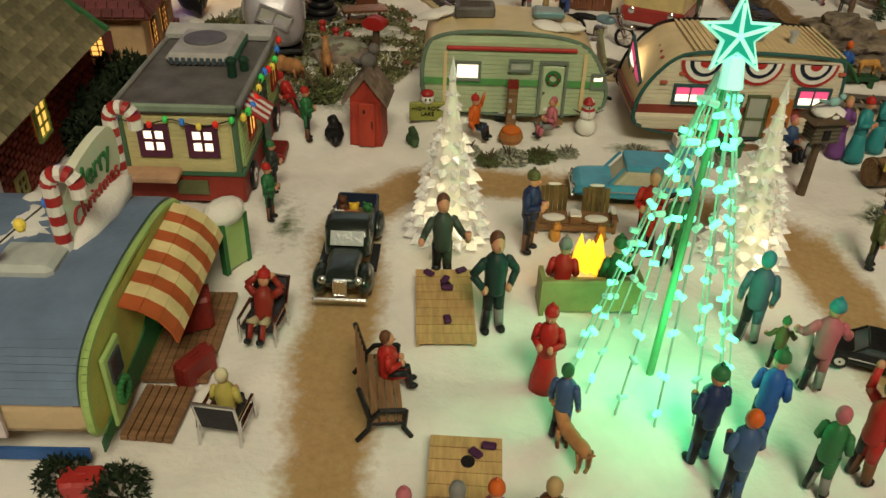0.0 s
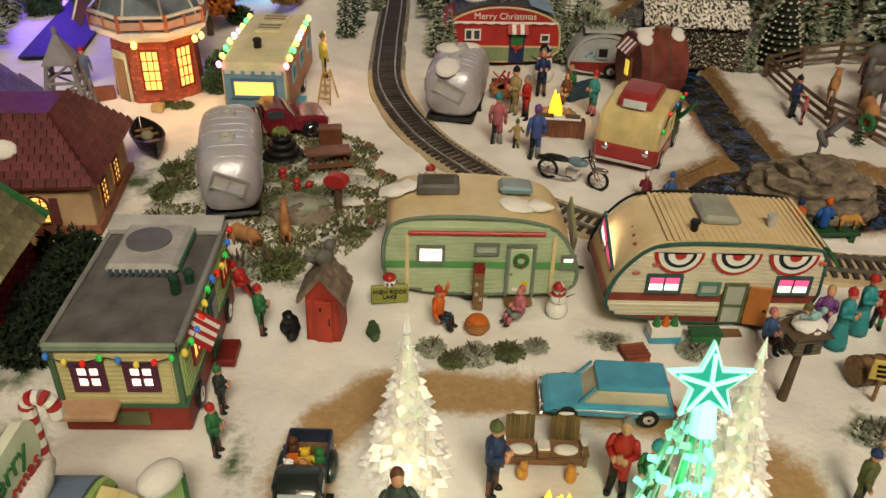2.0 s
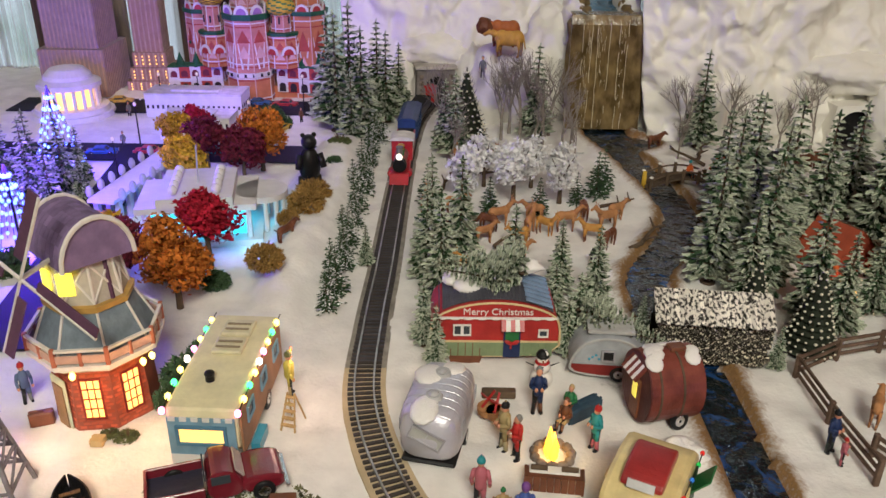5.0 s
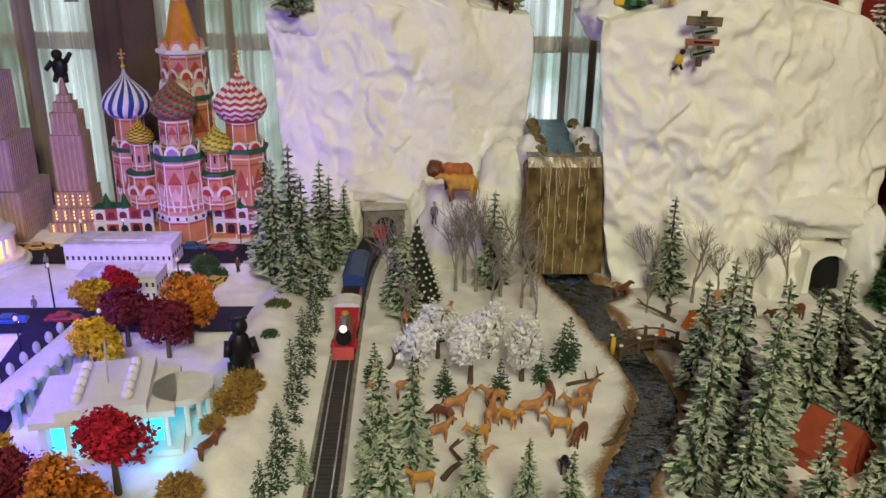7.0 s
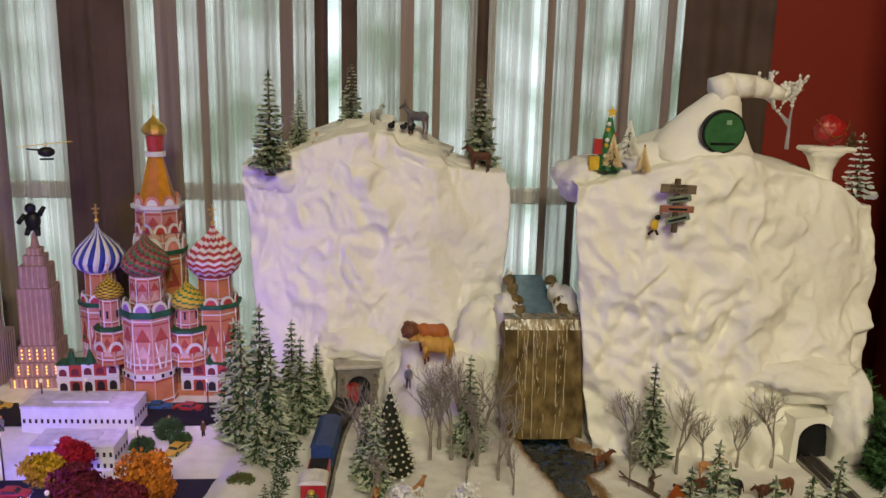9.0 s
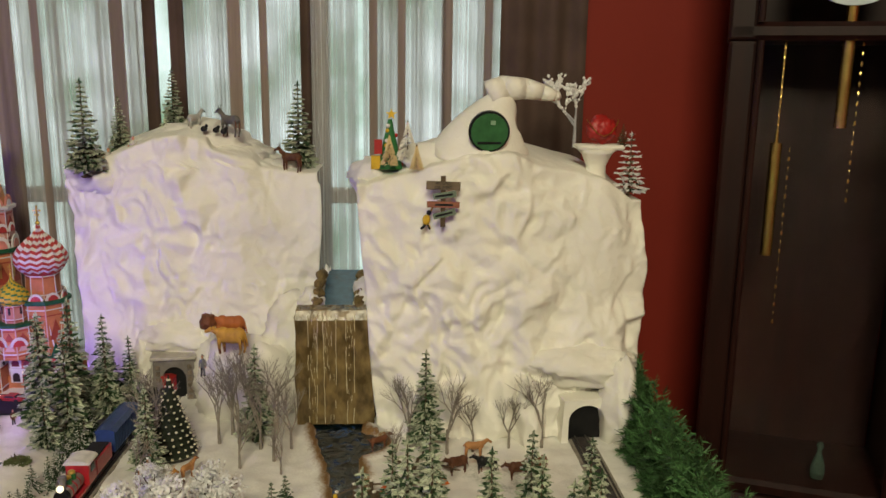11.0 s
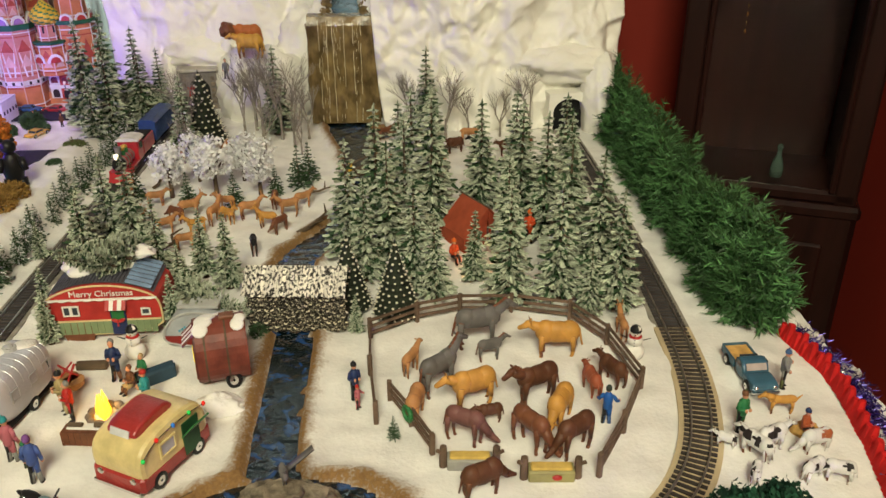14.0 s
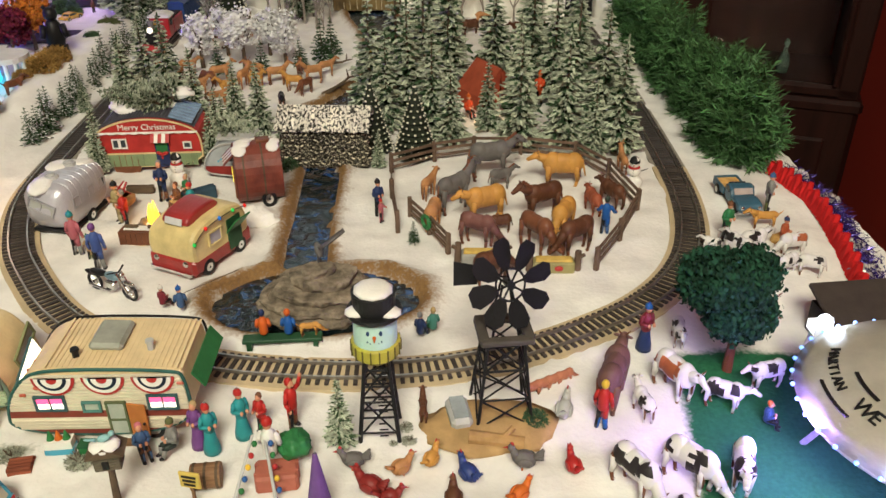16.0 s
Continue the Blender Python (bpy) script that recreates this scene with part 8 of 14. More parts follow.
def snowman(x, y, rz, h, hat, label):
    bm = bmesh.new()
    ball(bm, 0.30 * h, 0.30 * h, 0.27 * h, 0, 0, 0.24 * h, u=14, v=10)
    ball(bm, 0.22 * h, 0.22 * h, 0.20 * h, 0, 0, 0.60 * h, u=14, v=10)
    ball(bm, 0.15 * h, 0.15 * h, 0.14 * h, 0, 0, 0.84 * h, u=14, v=10)
    cyl(bm, 0.17 * h, 0.16 * h, 0.07 * h, 0, 0, 0.90 * h, seg=14, mi=1)
    ball(bm, 0.15 * h, 0.15 * h, 0.13 * h, 0, 0, 0.96 * h, mi=1)
    lathe(bm, [(0.17 * h, 0.70 * h), (0.19 * h, 0.735 * h), (0.16 * h, 0.77 * h)], seg=14, mi=2)
    cyl(bm, 0.025 * h, 0.004 * h, 0.12 * h, 0, -0.14 * h, 0.84 * h, rx=95, seg=7, mi=3)
    for k in (-1, 1):
        ball(bm, 0.018 * h, 0.012 * h, 0.022 * h, k * 0.05 * h, -0.14 * h, 0.88 * h, u=6, v=5, mi=4)
        rod(bm, (k * 0.20 * h, 0, 0.62 * h), (k * 0.42 * h, -0.04 * h, 0.75 * h), 0.018 * h, 0.010 * h, 5, 4)
    for z in (0.52, 0.62, 0.70):
        ball(bm, 0.018 * h, 0.012 * h, 0.018 * h, 0, -0.21 * h, z * h, u=6, v=5, mi=4)
    return solo("snowman_figurine", bm, [WHITE, hat, RED, ORANGE, BLACK], x, y, 0, rz, label, "figurine", smooth=True)


snowman(0.093, 0.458, 0, 0.022, RED, "white snowman figurine with a red hat by the caravan")
tp = thing("totem_post", 0.0475, 0.4655, 0, 0, "brown carved post beside the green caravan", "post")
mk(tp, "shaft", WOOD, (box, 0.006, 0.005, 0.026, 0, 0, 0.013, {"bev": 0.0006}))
mk(tp, "cap", DKRED, (box, 0.0064, 0.0054, 0.004, 0, 0, 0.028))
for z in (0.008, 0.0115, 0.0185):
    mk(tp, "plate", LTGREY, (box, 0.0016, 0.0006, 0.0022, 0.0014 if z < 0.01 else -0.0012, -0.0027, z))
br = thing("brazier", 0.046, 0.443, 0, 0, "small orange pumpkin-like brazier on the snow", "brazier")
mk(br, "bowl", mat("brown_pot", (0.35, 0.15, 0.05), 0.6), (lathe, [(0.005, 0), (0.0075, 0.004), (0.0065, 0.0075)]))
mk(br, "ember_bed", ORANGE, (ball, 0.006, 0.006, 0.003, 0, 0, 0.008), smooth=True)
bx = thing("planter_box", 0.150, 0.436, 0, 3, "white planter box with small green and orange plants", "planter")
mk(bx, "box", WHITE, (box, 0.017, 0.008, 0.006, 0, 0, 0.008))
mk(bx, "base", TEAL if False else SKYBLUE, (box, 0.018, 0.009, 0.004, 0, 0, 0.003))
for k, m in enumerate((GREEN, ORANGE, GREEN)):
    mk(bx, "plant", m, (cyl, 0.0026, 0.0003, 0.007, -0.005 + 0.005 * k, 0, 0.011, {"seg": 8}))
gb = thing("green_cooler", 0.172, 0.433, 0, 0, "green camping stove on the snow", "cooler")
mk(gb, "body", GREEN, (box, 0.017, 0.008, 0.0085, 0, 0, 0.0042, {"bev": 0.001}))
mk(gb, "lid", mat("dark_green_lid", (0.02, 0.09, 0.04), 0.4), (box, 0.0175, 0.0085, 0.0015, 0, 0, 0.0088))
wp = thing("firewood_pile", 0.130, 0.422, 0, 10, "pile of red-brown split firewood", "firewood")
for k in range(9):
    mk(wp, "log", mat("red_brown_log", (0.22, 0.06, 0.03), 0.7, obj=0.3) if k == 0 else bpy.data.materials["red_brown_log"], (rod, (-0.007, -0.006 + 0.003 * (k % 5), 0.0018 + 0.003 * (k // 5)), (0.007, -0.006 + 0.003 * (k % 5), 0.0018 + 0.003 * (k // 5)), 0.0016, 0.0015, 7))
ws = thing("wreath_stand", -0.088, 0.308, 0, 60, "green stand with a snowy wreath on it", "stand")
mk(ws, "board", LEAFGREEN, (box, 0.014, 0.0025, 0.024, 0, 0, 0.013, {"bev": 0.0006}))
mk(ws, "planks", GREEN, (box, 0.0024, 0.003, 0.026, -0.007, 0, 0.013), (box, 0.0024, 0.003, 0.026, 0.007, 0, 0.013))
mk(ws, "snow_cap", SNOW, (ball, 0.011, 0.008, 0.006, 0, 0.004, 0.028), smooth=True)
rs = thing("yellow_sign", 0.246, 0.385, 0, -14, "small yellow signboard with dark lettering bars", "sign")
mk(rs, "post", WOOD, (box, 0.0016, 0.0016, 0.022, 0, 0.001, 0.011))
mk(rs, "board", mat("sign_yellow", (0.58, 0.42, 0.10), 0.5), (box, 0.013, 0.0018, 0.012, 0, 0, 0.022, {"bev": 0.0005}))
for k in range(3):
    mk(rs, "lettering_bar", BLACK, (box, 0.009 - 0.001 * k, 0.0006, 0.0014, 0, -0.0011, 0.0250 - 0.003 * k))
rb = thing("wooden_barrel", 0.250, 0.402, 0, 5, "brown wooden barrel on the snow", "barrel")
mk(rb, "barrel", WOOD, (rod, (-0.009, 0, 0.008), (0.009, 0, 0.008), 0.008, 0.008, 14))
for x in (-0.007, 0.0, 0.007):
    mk(rb, "hoop", BARK, (rod, (x - 0.0008, 0, 0.008), (x + 0.0008, 0, 0.008), 0.0084, 0.0084, 14))

# figurines of the front square
person(0.005, 0.298, 10, 0.047, (0.05, 0.07, 0.055), BLACKC, None, (0.12, 0.05, 0.03), "stand", "out", "figurine in a grey sweater holding a cup", prop=TEALC)
person(0.026, 0.266, 15, 0.049, (0.015, 0.04, 0.035), GREYC, None, (0.12, 0.05, 0.03), "stand", "hips", "figurine in a dark green jacket with hands on hips")
person(0.046, 0.327, 60, 0.044, NAVY, BROWNC, OLIVE, BROWNC, "stand", "fore", "figurine in a navy coat holding a mug", prop=WHITEC)
person(0.101, 0.326, -25, 0.047, REDC, BLACKC, None, GREYC, "stand", "fore", "figurine in a red sweater carrying a tray", prop=WHITEC)
person(0.112, 0.316, -40, 0.044, GREENC, DARKC, TEALC, BROWNC, "stand", "fore", "figurine in a dark green coat by the fire")
person(0.057, 0.289, 175, 0.044, REDC, BROWNC, GREYC, BROWNC, "sit", "fore", "figurine in red seated before the fire")
person(0.080, 0.289, 185, 0.046, GREENC, DARKC, GREENC, BROWNC, "sit", "fore", "figurine in a green cap seated before the fire")
person(0.044, 0.232, -20, 0.040, REDC, REDC, REDC, BROWNC, "stand", "fore", "figurine of a carol singer in a long red coat", skirt=True)
person(0.047, 0.206, 150, 0.036, JEAN, NAVY, None, GREENC, "stand", "down", "figurine of a child in a blue coat")
person(0.131, 0.262, 160, 0.046, (0.06, 0.14, 0.18), GREYC, None, TEALC, "stand", "down", "figurine in a grey-blue coat watching the lights")
person(0.137, 0.246, 165, 0.026, OLIVE, TANC, GREENC, BROWNC, "stand", "out", "figurine of a small child in a yellow-green coat")
person(0.147, 0.234, 170, 0.044, PINKC, GREYC, TEALC, BROWNC, "stand", "out", "figurine in a pink coat with a teal hat")
person(0.094, 0.197, 200, 0.044, NAVY, JEAN, GREENC, BROWNC, "stand", "fore", "figurine of a musician in a blue coat with a green cap")
person(0.115, 0.204, 140, 0.042, BLUEC, NAVY, GREENC, BROWNC, "stand", "fore", "figurine of a musician in blue playing a guitar", lean=10)
person(0.100, 0.180, 190, 0.042, JEAN, JEAN, None, ORANGEC, "stand", "fore", "figurine with orange hair in a blue coat")
person(0.130, 0.184, 130, 0.040, GREENC, GREYC, None, PINKC, "stand", "fore", "figurine in a green jacket holding a mug", prop=WHITEC)
person(0.147, 0.190, 110, 0.046, REDC, BROWNC, None, BROWNC, "stand", "wave", "figurine in a red patterned sweater with a raised hand")
person(-0.015, 0.228, 97, 0.036, REDC, REDC, None, BROWNC, "sit", "fore", "figurine in red seated on the park bench", z=0.0035)
person(-0.067, 0.258, -10, 0.041, (0.25, 0.03, 0.02), (0.40, 0.36, 0.22), REDC, BROWNC, "sit", "back", "figurine in a red shirt reclining in a lawn chair", z=0.0010, lean=-18)
person(-0.070, 0.2085, 172, 0.036, (0.45, 0.38, 0.10), BROWNC, None, (0.65, 0.60, 0.40), "sit", "fore", "figurine in yellow seated in a lawn chair", z=0.002)
person(0.009, 0.152, 170, 0.040, (0.10, 0.10, 0.16), GREYC, None, GREYC, "stand", "down", "figurine in a slate coat seen from behind")
person(0.020, 0.154, 190, 0.038, PINKC, GREYC, ORANGEC, BROWNC, "stand", "down", "figurine in a pink coat with an orange hat")
person(0.036, 0.154, 180, 0.040, BROWNC, DARKC, None, TANC, "stand", "down", "figurine with a fair head in a brown coat")
person(-0.006, 0.154, 180, 0.034, PINKC, GREYC, PINKC, BROWNC, "stand", "down", "figurine of a child in a pink hat")
beast(0.050, 0.196, 115, 0.024, TAN, "dog", "brown dog figurine standing on its paws", head="up")
person(0.024, 0.446, 60, 0.036, ORANGEC, JEAN, REDC, BROWNC, "sit", "wave", "figurine in orange seated by the caravan", z=0.003)
person(0.070, 0.449, -70, 0.034, PINKC, GREYC, None, PINKC, "sit", "fore", "figurine in lilac seated by the caravan", z=0.003)
person(0.205, 0.428, 30, 0.036, JEAN, BROWNC, None, PINKC, "sit", "fore", "figurine in blue seated near the bird house", z=0.003)
person(0.224, 0.430, -50, 0.038, GREYC, DARKC, OLIVE, BROWNC, "sit", "fore", "figurine in grey seated near the caravan", z=0.003)
person(0.207, 0.319, 60, 0.036, OLIVE, DARKC, NAVY, BROWNC, "stand", "wave", "figurine in an olive coat with a navy cap")
person(0.247, 0.432, 40, 0.040, TEALC, TEALC, REDC, BROWNC, "stand", "fore", "figurine in a long turquoise coat with a red hat", skirt=True)
person(0.238, 0.437, -20, 0.038, PURPLE, PURPLE, None, TANC, "stand", "fore", "figurine in a long violet coat", skirt=True)
for k, (x, y, rz, c, hat, lab) in enumerate(((-0.082, 0.470, -60, REDC, REDC, "figurine of Santa bending over with a sack"), (-0.074, 0.440, 100, GREENC, REDC, "figurine of an elf in green and red"), (-0.080, 0.350, 80, GREENC, REDC, "figurine of an elf by the dining trailer"), (-0.083, 0.378, 90, DARKC, GREENC, "figurine of a worker in dark green"))):
    person(x, y, rz, 0.036 - 0.002 * k, c, BROWNC, hat, WHITEC, "stand", "fore", lab, lean=25 if k == 0 else 0)
for x, y, rz, w, lab in ((0.060, 0.335, 30, 0.007, "orange cat figurine under the garden seat"), (0.082, 0.333, -20, 0.007, "orange cat figurine beside the fire")):
    bm = bmesh.new()
    ball(bm, 0.0028, 0.0032, 0.0040, 0, 0, 0.0040)
    ball(bm, 0.0022, 0.0022, 0.0022, 0, -0.001, 0.0092)
    for s in (-1, 1):
        cyl(bm, 0.0007, 0.0001, 0.0016, s * 0.0012, -0.001, 0.0108, seg=5)
    rod(bm, (0, 0.003, 0.002), (0.003, 0.005, 0.001), 0.0008)
    solo("cat_figurine", bm, GOLDFUR, x, y, 0, rz, lab, "figurine", "toy animals", smooth=True)

# ---- the middle of the village ----
ALU = mat("silver_trailer_skin", (0.50, 0.49, 0.54), 0.36, 0.25, var=0.1, scale=40)


def airstream(x, y, z, rz, L, W, H, label, snow):
    c = thing("silver_trailer", x, y, z, rz, label, "trailer", "caravans")
    bm = bmesh.new()
    secs = []
    n, m = 18, 20
    for i in range(n + 1):
        u = -1 + 2 * i / n
        sc = (1 - abs(u) ** 5) ** 0.45 if abs(u) < 1 else 0.0
        sc = max(sc, 0.12)
        ring = []
        for k in range(m):
            a = 2 * math.pi * k / m
            cx = math.copysign(abs(math.cos(a)) ** 0.55, math.cos(a)) * W / 2 * (0.55 + 0.45 * sc)
            cz = H * 0.53 + math.copysign(abs(math.sin(a)) ** 0.6, math.sin(a)) * H * 0.45 * sc
            ring.append(bm.verts.new((u * L / 2, cx * (sc ** 0.3), max(0.004, cz))))
        secs.append(ring)
    for a, b in zip(secs, secs[1:]):
        for k in range(m):
            bm.faces.new((a[k], a[(k + 1) % m], b[(k + 1) % m], b[k]))
    bm.faces.new(secs[0][::-1])
    bm.faces.new(secs[-1])
    bmesh.ops.recalc_face_normals(bm, faces=bm.faces)
    part("body", bm, ALU, c, smooth=True)
    mk(c, "bumper_rail", BLACK, (box, L * 0.84, W * 0.86, 0.0035, 0, 0, 0.005, {"bev": 0.0015}))
    for xx in (-L * 0.2, L * 0.16):
        mk(c, "roof_vent", LTGREY, (cyl, W * 0.15, W * 0.12, 0.003, xx, 0, H * 0.965, {"seg": 14}), (ball, W * 0.08, W * 0.08, 0.002, xx, 0, H * 0.965 + 0.003))
    for s in (-1, 1):
        for xx in (-L * 0.25, L * 0.05, L * 0.27):
            window(c, T(xx, s * W * 0.475, H * 0.58, 0, 0, 0 if s < 0 else 180), L * 0.12, H * 0.18, SILVER, GLASS, (0, 0), 0.0012)
        wheel(c, 0, s * W * 0.43, 0.007, 0.004)
    for u in np.linspace(-0.8, 0.8, 9):
        sc = (1 - abs(u) ** 5) ** 0.45
        bm = bmesh.new()
        tube(bm, [(u * L / 2, math.copysign(abs(math.cos(a)) ** 0.55, math.cos(a)) * W / 2 * (0.55 + 0.45 * sc) * sc ** 0.3 * 1.004, H * 0.53 + math.sin(a) ** 0.6 * H * 0.452 * sc) for a in np.linspace(0.15, math.pi - 0.15, 12)], 0.0003, 4)
        part("seam", bm, SILVER, c)
    w = window(c, T(-L * 0.492, 0, H * 0.62, 0, 24, -90), W * 0.52, H * 0.20, SILVER, mat("pale_pane", (0.45, 0.45, 0.42), 0.2), (0, 1), 0.0015)
    if snow:
        for xx, yy, s in snow:
            mk(c, "snow_patch", SNOW, (ball, s * 1.3, s, s * 0.35, xx, yy, H * 0.972 - abs(xx) * 0.10, {"ay": xx * 500}), smooth=True)
    return c


airstream(-0.117, 0.592, 0.008, 100, 0.106, 0.042, 0.052, "long silver trailer parked on the mossy mound", ())
airstream(0.046, 0.764, 0, 78, 0.084, 0.048, 0.054, "rounded grey trailer with snow patches on its roof", ((-0.030, 0.004, 0.011), (0.012, 0.010, 0.012), (0.026, -0.006, 0.010)))


# burgundy pickup
def small_pickup(x, y, z, rz, paint, label, s=1.0, load=None, name="pickup_truck"):
    c = thing(name, x, y, z, rz, label, "truck", "model cars", s=s)
    mk(c, "hood", paint, (prism, chaikin([(0.012, 0.005), (0.035, 0.005), (0.036, 0.012), (0.031, 0.0150), (0.012, 0.0158)], 2), -0.0130, 0.0130, {"bev": 0.002}))
    mk(c, "cab", paint, (prism, chaikin([(-0.006, 0.005), (0.014, 0.005), (0.014, 0.0150), (0.008, 0.0225), (-0.005, 0.0230)], 2), -0.0130, 0.0130, {"bev": 0.002}))
    mk(c, "windscreen", mat("pale_screen", (0.42, 0.36, 0.34), 0.15), (box, 0.0008, 0.0200, 0.0068, 0.0122, 0, 0.0188, {"ry": -38}))
    mk(c, "rear_window", GLASS, (box, 0.0008, 0.0180, 0.0050, -0.0062, 0, 0.0190))
    for q in (-1, 1):
        mk(c, "bed_side", paint, (box, 0.030, 0.0018, 0.0085, -0.0215, q * 0.0125, 0.0110, {"bev": 0.0005}))
        mk(c, "side_window", GLASS, (box, 0.0100, 0.0008, 0.0050, 0.002, q * 0.0132, 0.0188))
        for xx in (-0.022, 0.024):
            wheel(c, xx, q * 0.0125, 0.0062, 0.0042)
        mk(c, "headlight", CHROME, (ball, 0.0012, 0.0020, 0.0020, 0.0352, q * 0.0090, 0.0105))
    mk(c, "bed_floor", load or mat("bed_dark", (0.03, 0.03, 0.05), 0.6), (box, 0.029, 0.0235, 0.0020, -0.0215, 0, 0.0085 if not load else 0.0120))
    mk(c, "tailgate", paint, (box, 0.0016, 0.0250, 0.0085, -0.0365, 0, 0.0110))
    mk(c, "bumper", CHROME, (box, 0.0018, 0.0270, 0.0022, 0.0368, 0, 0.0060))
    return c


small_pickup(-0.109, 0.699, 0.002, 20, mat("burgundy_enamel", (0.16, 0.012, 0.022), 0.25, coat=0.4), "burgundy vintage pickup truck by the cream caravan", 1.28)
small_pickup(0.712, 0.768, 0, -88, mat("blue_grey_enamel", (0.04, 0.11, 0.17), 0.35), "blue pickup truck loaded with straw", 0.95, mat("straw", (0.55, 0.32, 0.10), 0.9, var=0.4))

# tyre planter, picnic table, small garden things on the mound
pl = thing("tyre_planter", -0.092, 0.652, 0.004, 0, "stack of black tyres used as a flower planter", "planter")
for k in range(4):
    r = 0.0165 - 0.0028 * k
    mk(pl, "tyre", BLACK, (lathe, [(r * 0.55, 0), (r * 0.9, 0), (r, 0.0025), (r * 0.9, 0.005), (r * 0.55, 0.005)], 0, 0, 0.0052 * k, 20), smooth=True)
bm = bmesh.new()
for k in range(26):
    a = k * 2.4
    ball(bm, 0.0016, 0.0016, 0.0020, 0.0011 * math.sqrt(k) * math.cos(a), 0.0011 * math.sqrt(k) * math.sin(a), 0.022 + 0.001 * (k % 3), u=6, v=4)
part("flower_clump", bm, mat("olive_leaves", (0.16, 0.20, 0.06), 0.8), pl)
pt = thing("picnic_table", -0.056, 0.640, 0.004, 12, "brown wooden picnic table with benches", "table")
for k in range(4):
    mk(pt, "top_board", BROWN, (box, 0.034, 0.0035, 0.0016, 0, -0.006 + 0.004 * k, 0.0130))
for s in (-1, 1):
    mk(pt, "bench_board", BROWN, (box, 0.034, 0.0045, 0.0016, 0, s * 0.0140, 0.0075))
    mk(pt, "trestle", BROWN, (bar, (s * 0.012, -0.012, 0.0), (s * 0.012, 0.004, 0.0125), 0.0016, 0.0024), (bar, (s * 0.012, 0.012, 0.0), (s * 0.012, -0.004, 0.0125), 0.0016, 0.0024), (box, 0.0016, 0.030, 0.0018, s * 0.012, 0, 0.0066))
sb_ = thing("wooden_sign_box", -0.057, 0.672, 0.004, 5, "brown wooden cabinet standing behind the table", "cabinet")
mk(sb_, "box", BROWN, (box, 0.018, 0.011, 0.016, 0, 0, 0.011, {"bev": 0.0008}))
mk(sb_, "leg", BROWN, (box, 0.015, 0.009, 0.004, 0, 0, 0.002))
mb = thing("mailbox", -0.043, 0.571, 0.004, -20, "red mailbox on a dark wooden post", "mailbox")
mk(mb, "post", BARK, (rod, (0, 0, 0), (0.001, 0, 0.020), 0.0032, 0.0026, 8))
mk(mb, "box", RED, (prism, chaikin([(-0.008, 0.020), (0.008, 0.020), (0.008, 0.027), (0, 0.030), (-0.008, 0.027)], 2), -0.004, 0.004))
for x, y, h in ((-0.086, 0.612, 0.012), (-0.074, 0.596, 0.012), (-0.066, 0.60, 0.006)):
    bm = bmesh.new()
    cyl(bm, 0.0026, 0.0020, h * 0.7, 0, 0, 0, seg=9)
    ball(bm, 0.0030, 0.0030, 0.0026, 0, 0, h * 0.75)
    solo("red_hydrant", bm, RED, x, y, 0.005, 0, "small red cardinal-coloured post on the mound", "post", "red posts", smooth=True)
snow_lump("rock_bed", -0.068, 0.563, 0.002, 0.026, 0.018, 0.017, "dark stone rock bed with snow on top", 3.3, ROCK, "rock bed")
snow_lump("rock_snow", -0.068, 0.564, 0.0135, 0.019, 0.013, 0.006, "snow lying on the rock bed", 5.1, SNOWMOSS, "snow patch")
for k, (x, y, r) in enumerate(((-0.018, 0.60, 0.003), (-0.016, 0.63, 0.004), (-0.022, 0.655, 0.003), (-0.024, 0.585, 0.003), (-0.028, 0.68, 0.003), (-0.020, 0.56, 0.003))):
    bm = bmesh.new()
    bmesh.ops.create_icosphere(bm, subdivisions=2, radius=r)
    roughen(bm, r * 0.35, 400, k)
    solo("pebble", bm, mat("red_brown_pebble", (0.22, 0.09, 0.06), 0.7) if k == 0 else bpy.data.materials["red_brown_pebble"], x, y, 0.003, 0, "reddish pebble at the edge of the mound", "pebble", "pebbles", smooth=True)
for i, (x, y, r) in enumerate(((-0.165, 0.60, 0.014), (-0.155, 0.66, 0.013), (-0.15, 0.70, 0.012), (-0.075, 0.505, 0.017), (-0.098, 0.50, 0.015), (-0.05, 0.52, 0.010), (-0.030, 0.545, 0.009), (-0.028, 0.61, 0.010), (-0.032, 0.645, 0.011), (-0.035, 0.67, 0.010), (-0.075, 0.625, 0.009), (-0.09, 0.585, 0.008), (-0.17, 0.635, 0.012), (-0.163, 0.56, 0.013), (-0.075, 0.68, 0.009), (-0.048, 0.59, 0.007), (-0.04, 0.50, 0.008), (-0.16, 0.53, 0.014))):
    shrub(x, y, r, (MOSS, SNOWMOSS, SNOWMOSS)[i % 3], "low mossy bush dusted with snow on the mound", 60 + i, 170)
# fine moss and gravel over the mound
rg = random.Random(8)
vs, fs = [], []
for _ in range(9000):
    a, r = rg.uniform(0, 6.283), math.sqrt(rg.random())
    x, y = -0.088 + 0.085 * r * math.cos(a), 0.605 + 0.112 * r * math.sin(a)
    if noise.noise(Vector((x * 40, y * 40, 1))) < -0.12:
        continue
    z = 0.012 * min(0.5, max(0, 1 - math.hypot((x + 0.085) / 0.10, (y - 0.605) / 0.11)))
    s = rg.uniform(0.0008, 0.0022)
    k = len(vs)
    e = Vector((rg.gauss(0, 1), rg.gauss(0, 1), rg.uniform(0.3, 1.4))).normalized() * s * 1.6
    d = e.orthogonal().normalized() * s
    o = Vector((x, y, z + 0.001))
    vs.extend((o - d, o + d, o + e))
    fs.append((k, k + 1, k + 2))
me = bpy.data.meshes.new("moss_tufts")
me.from_pydata(vs, [], fs)
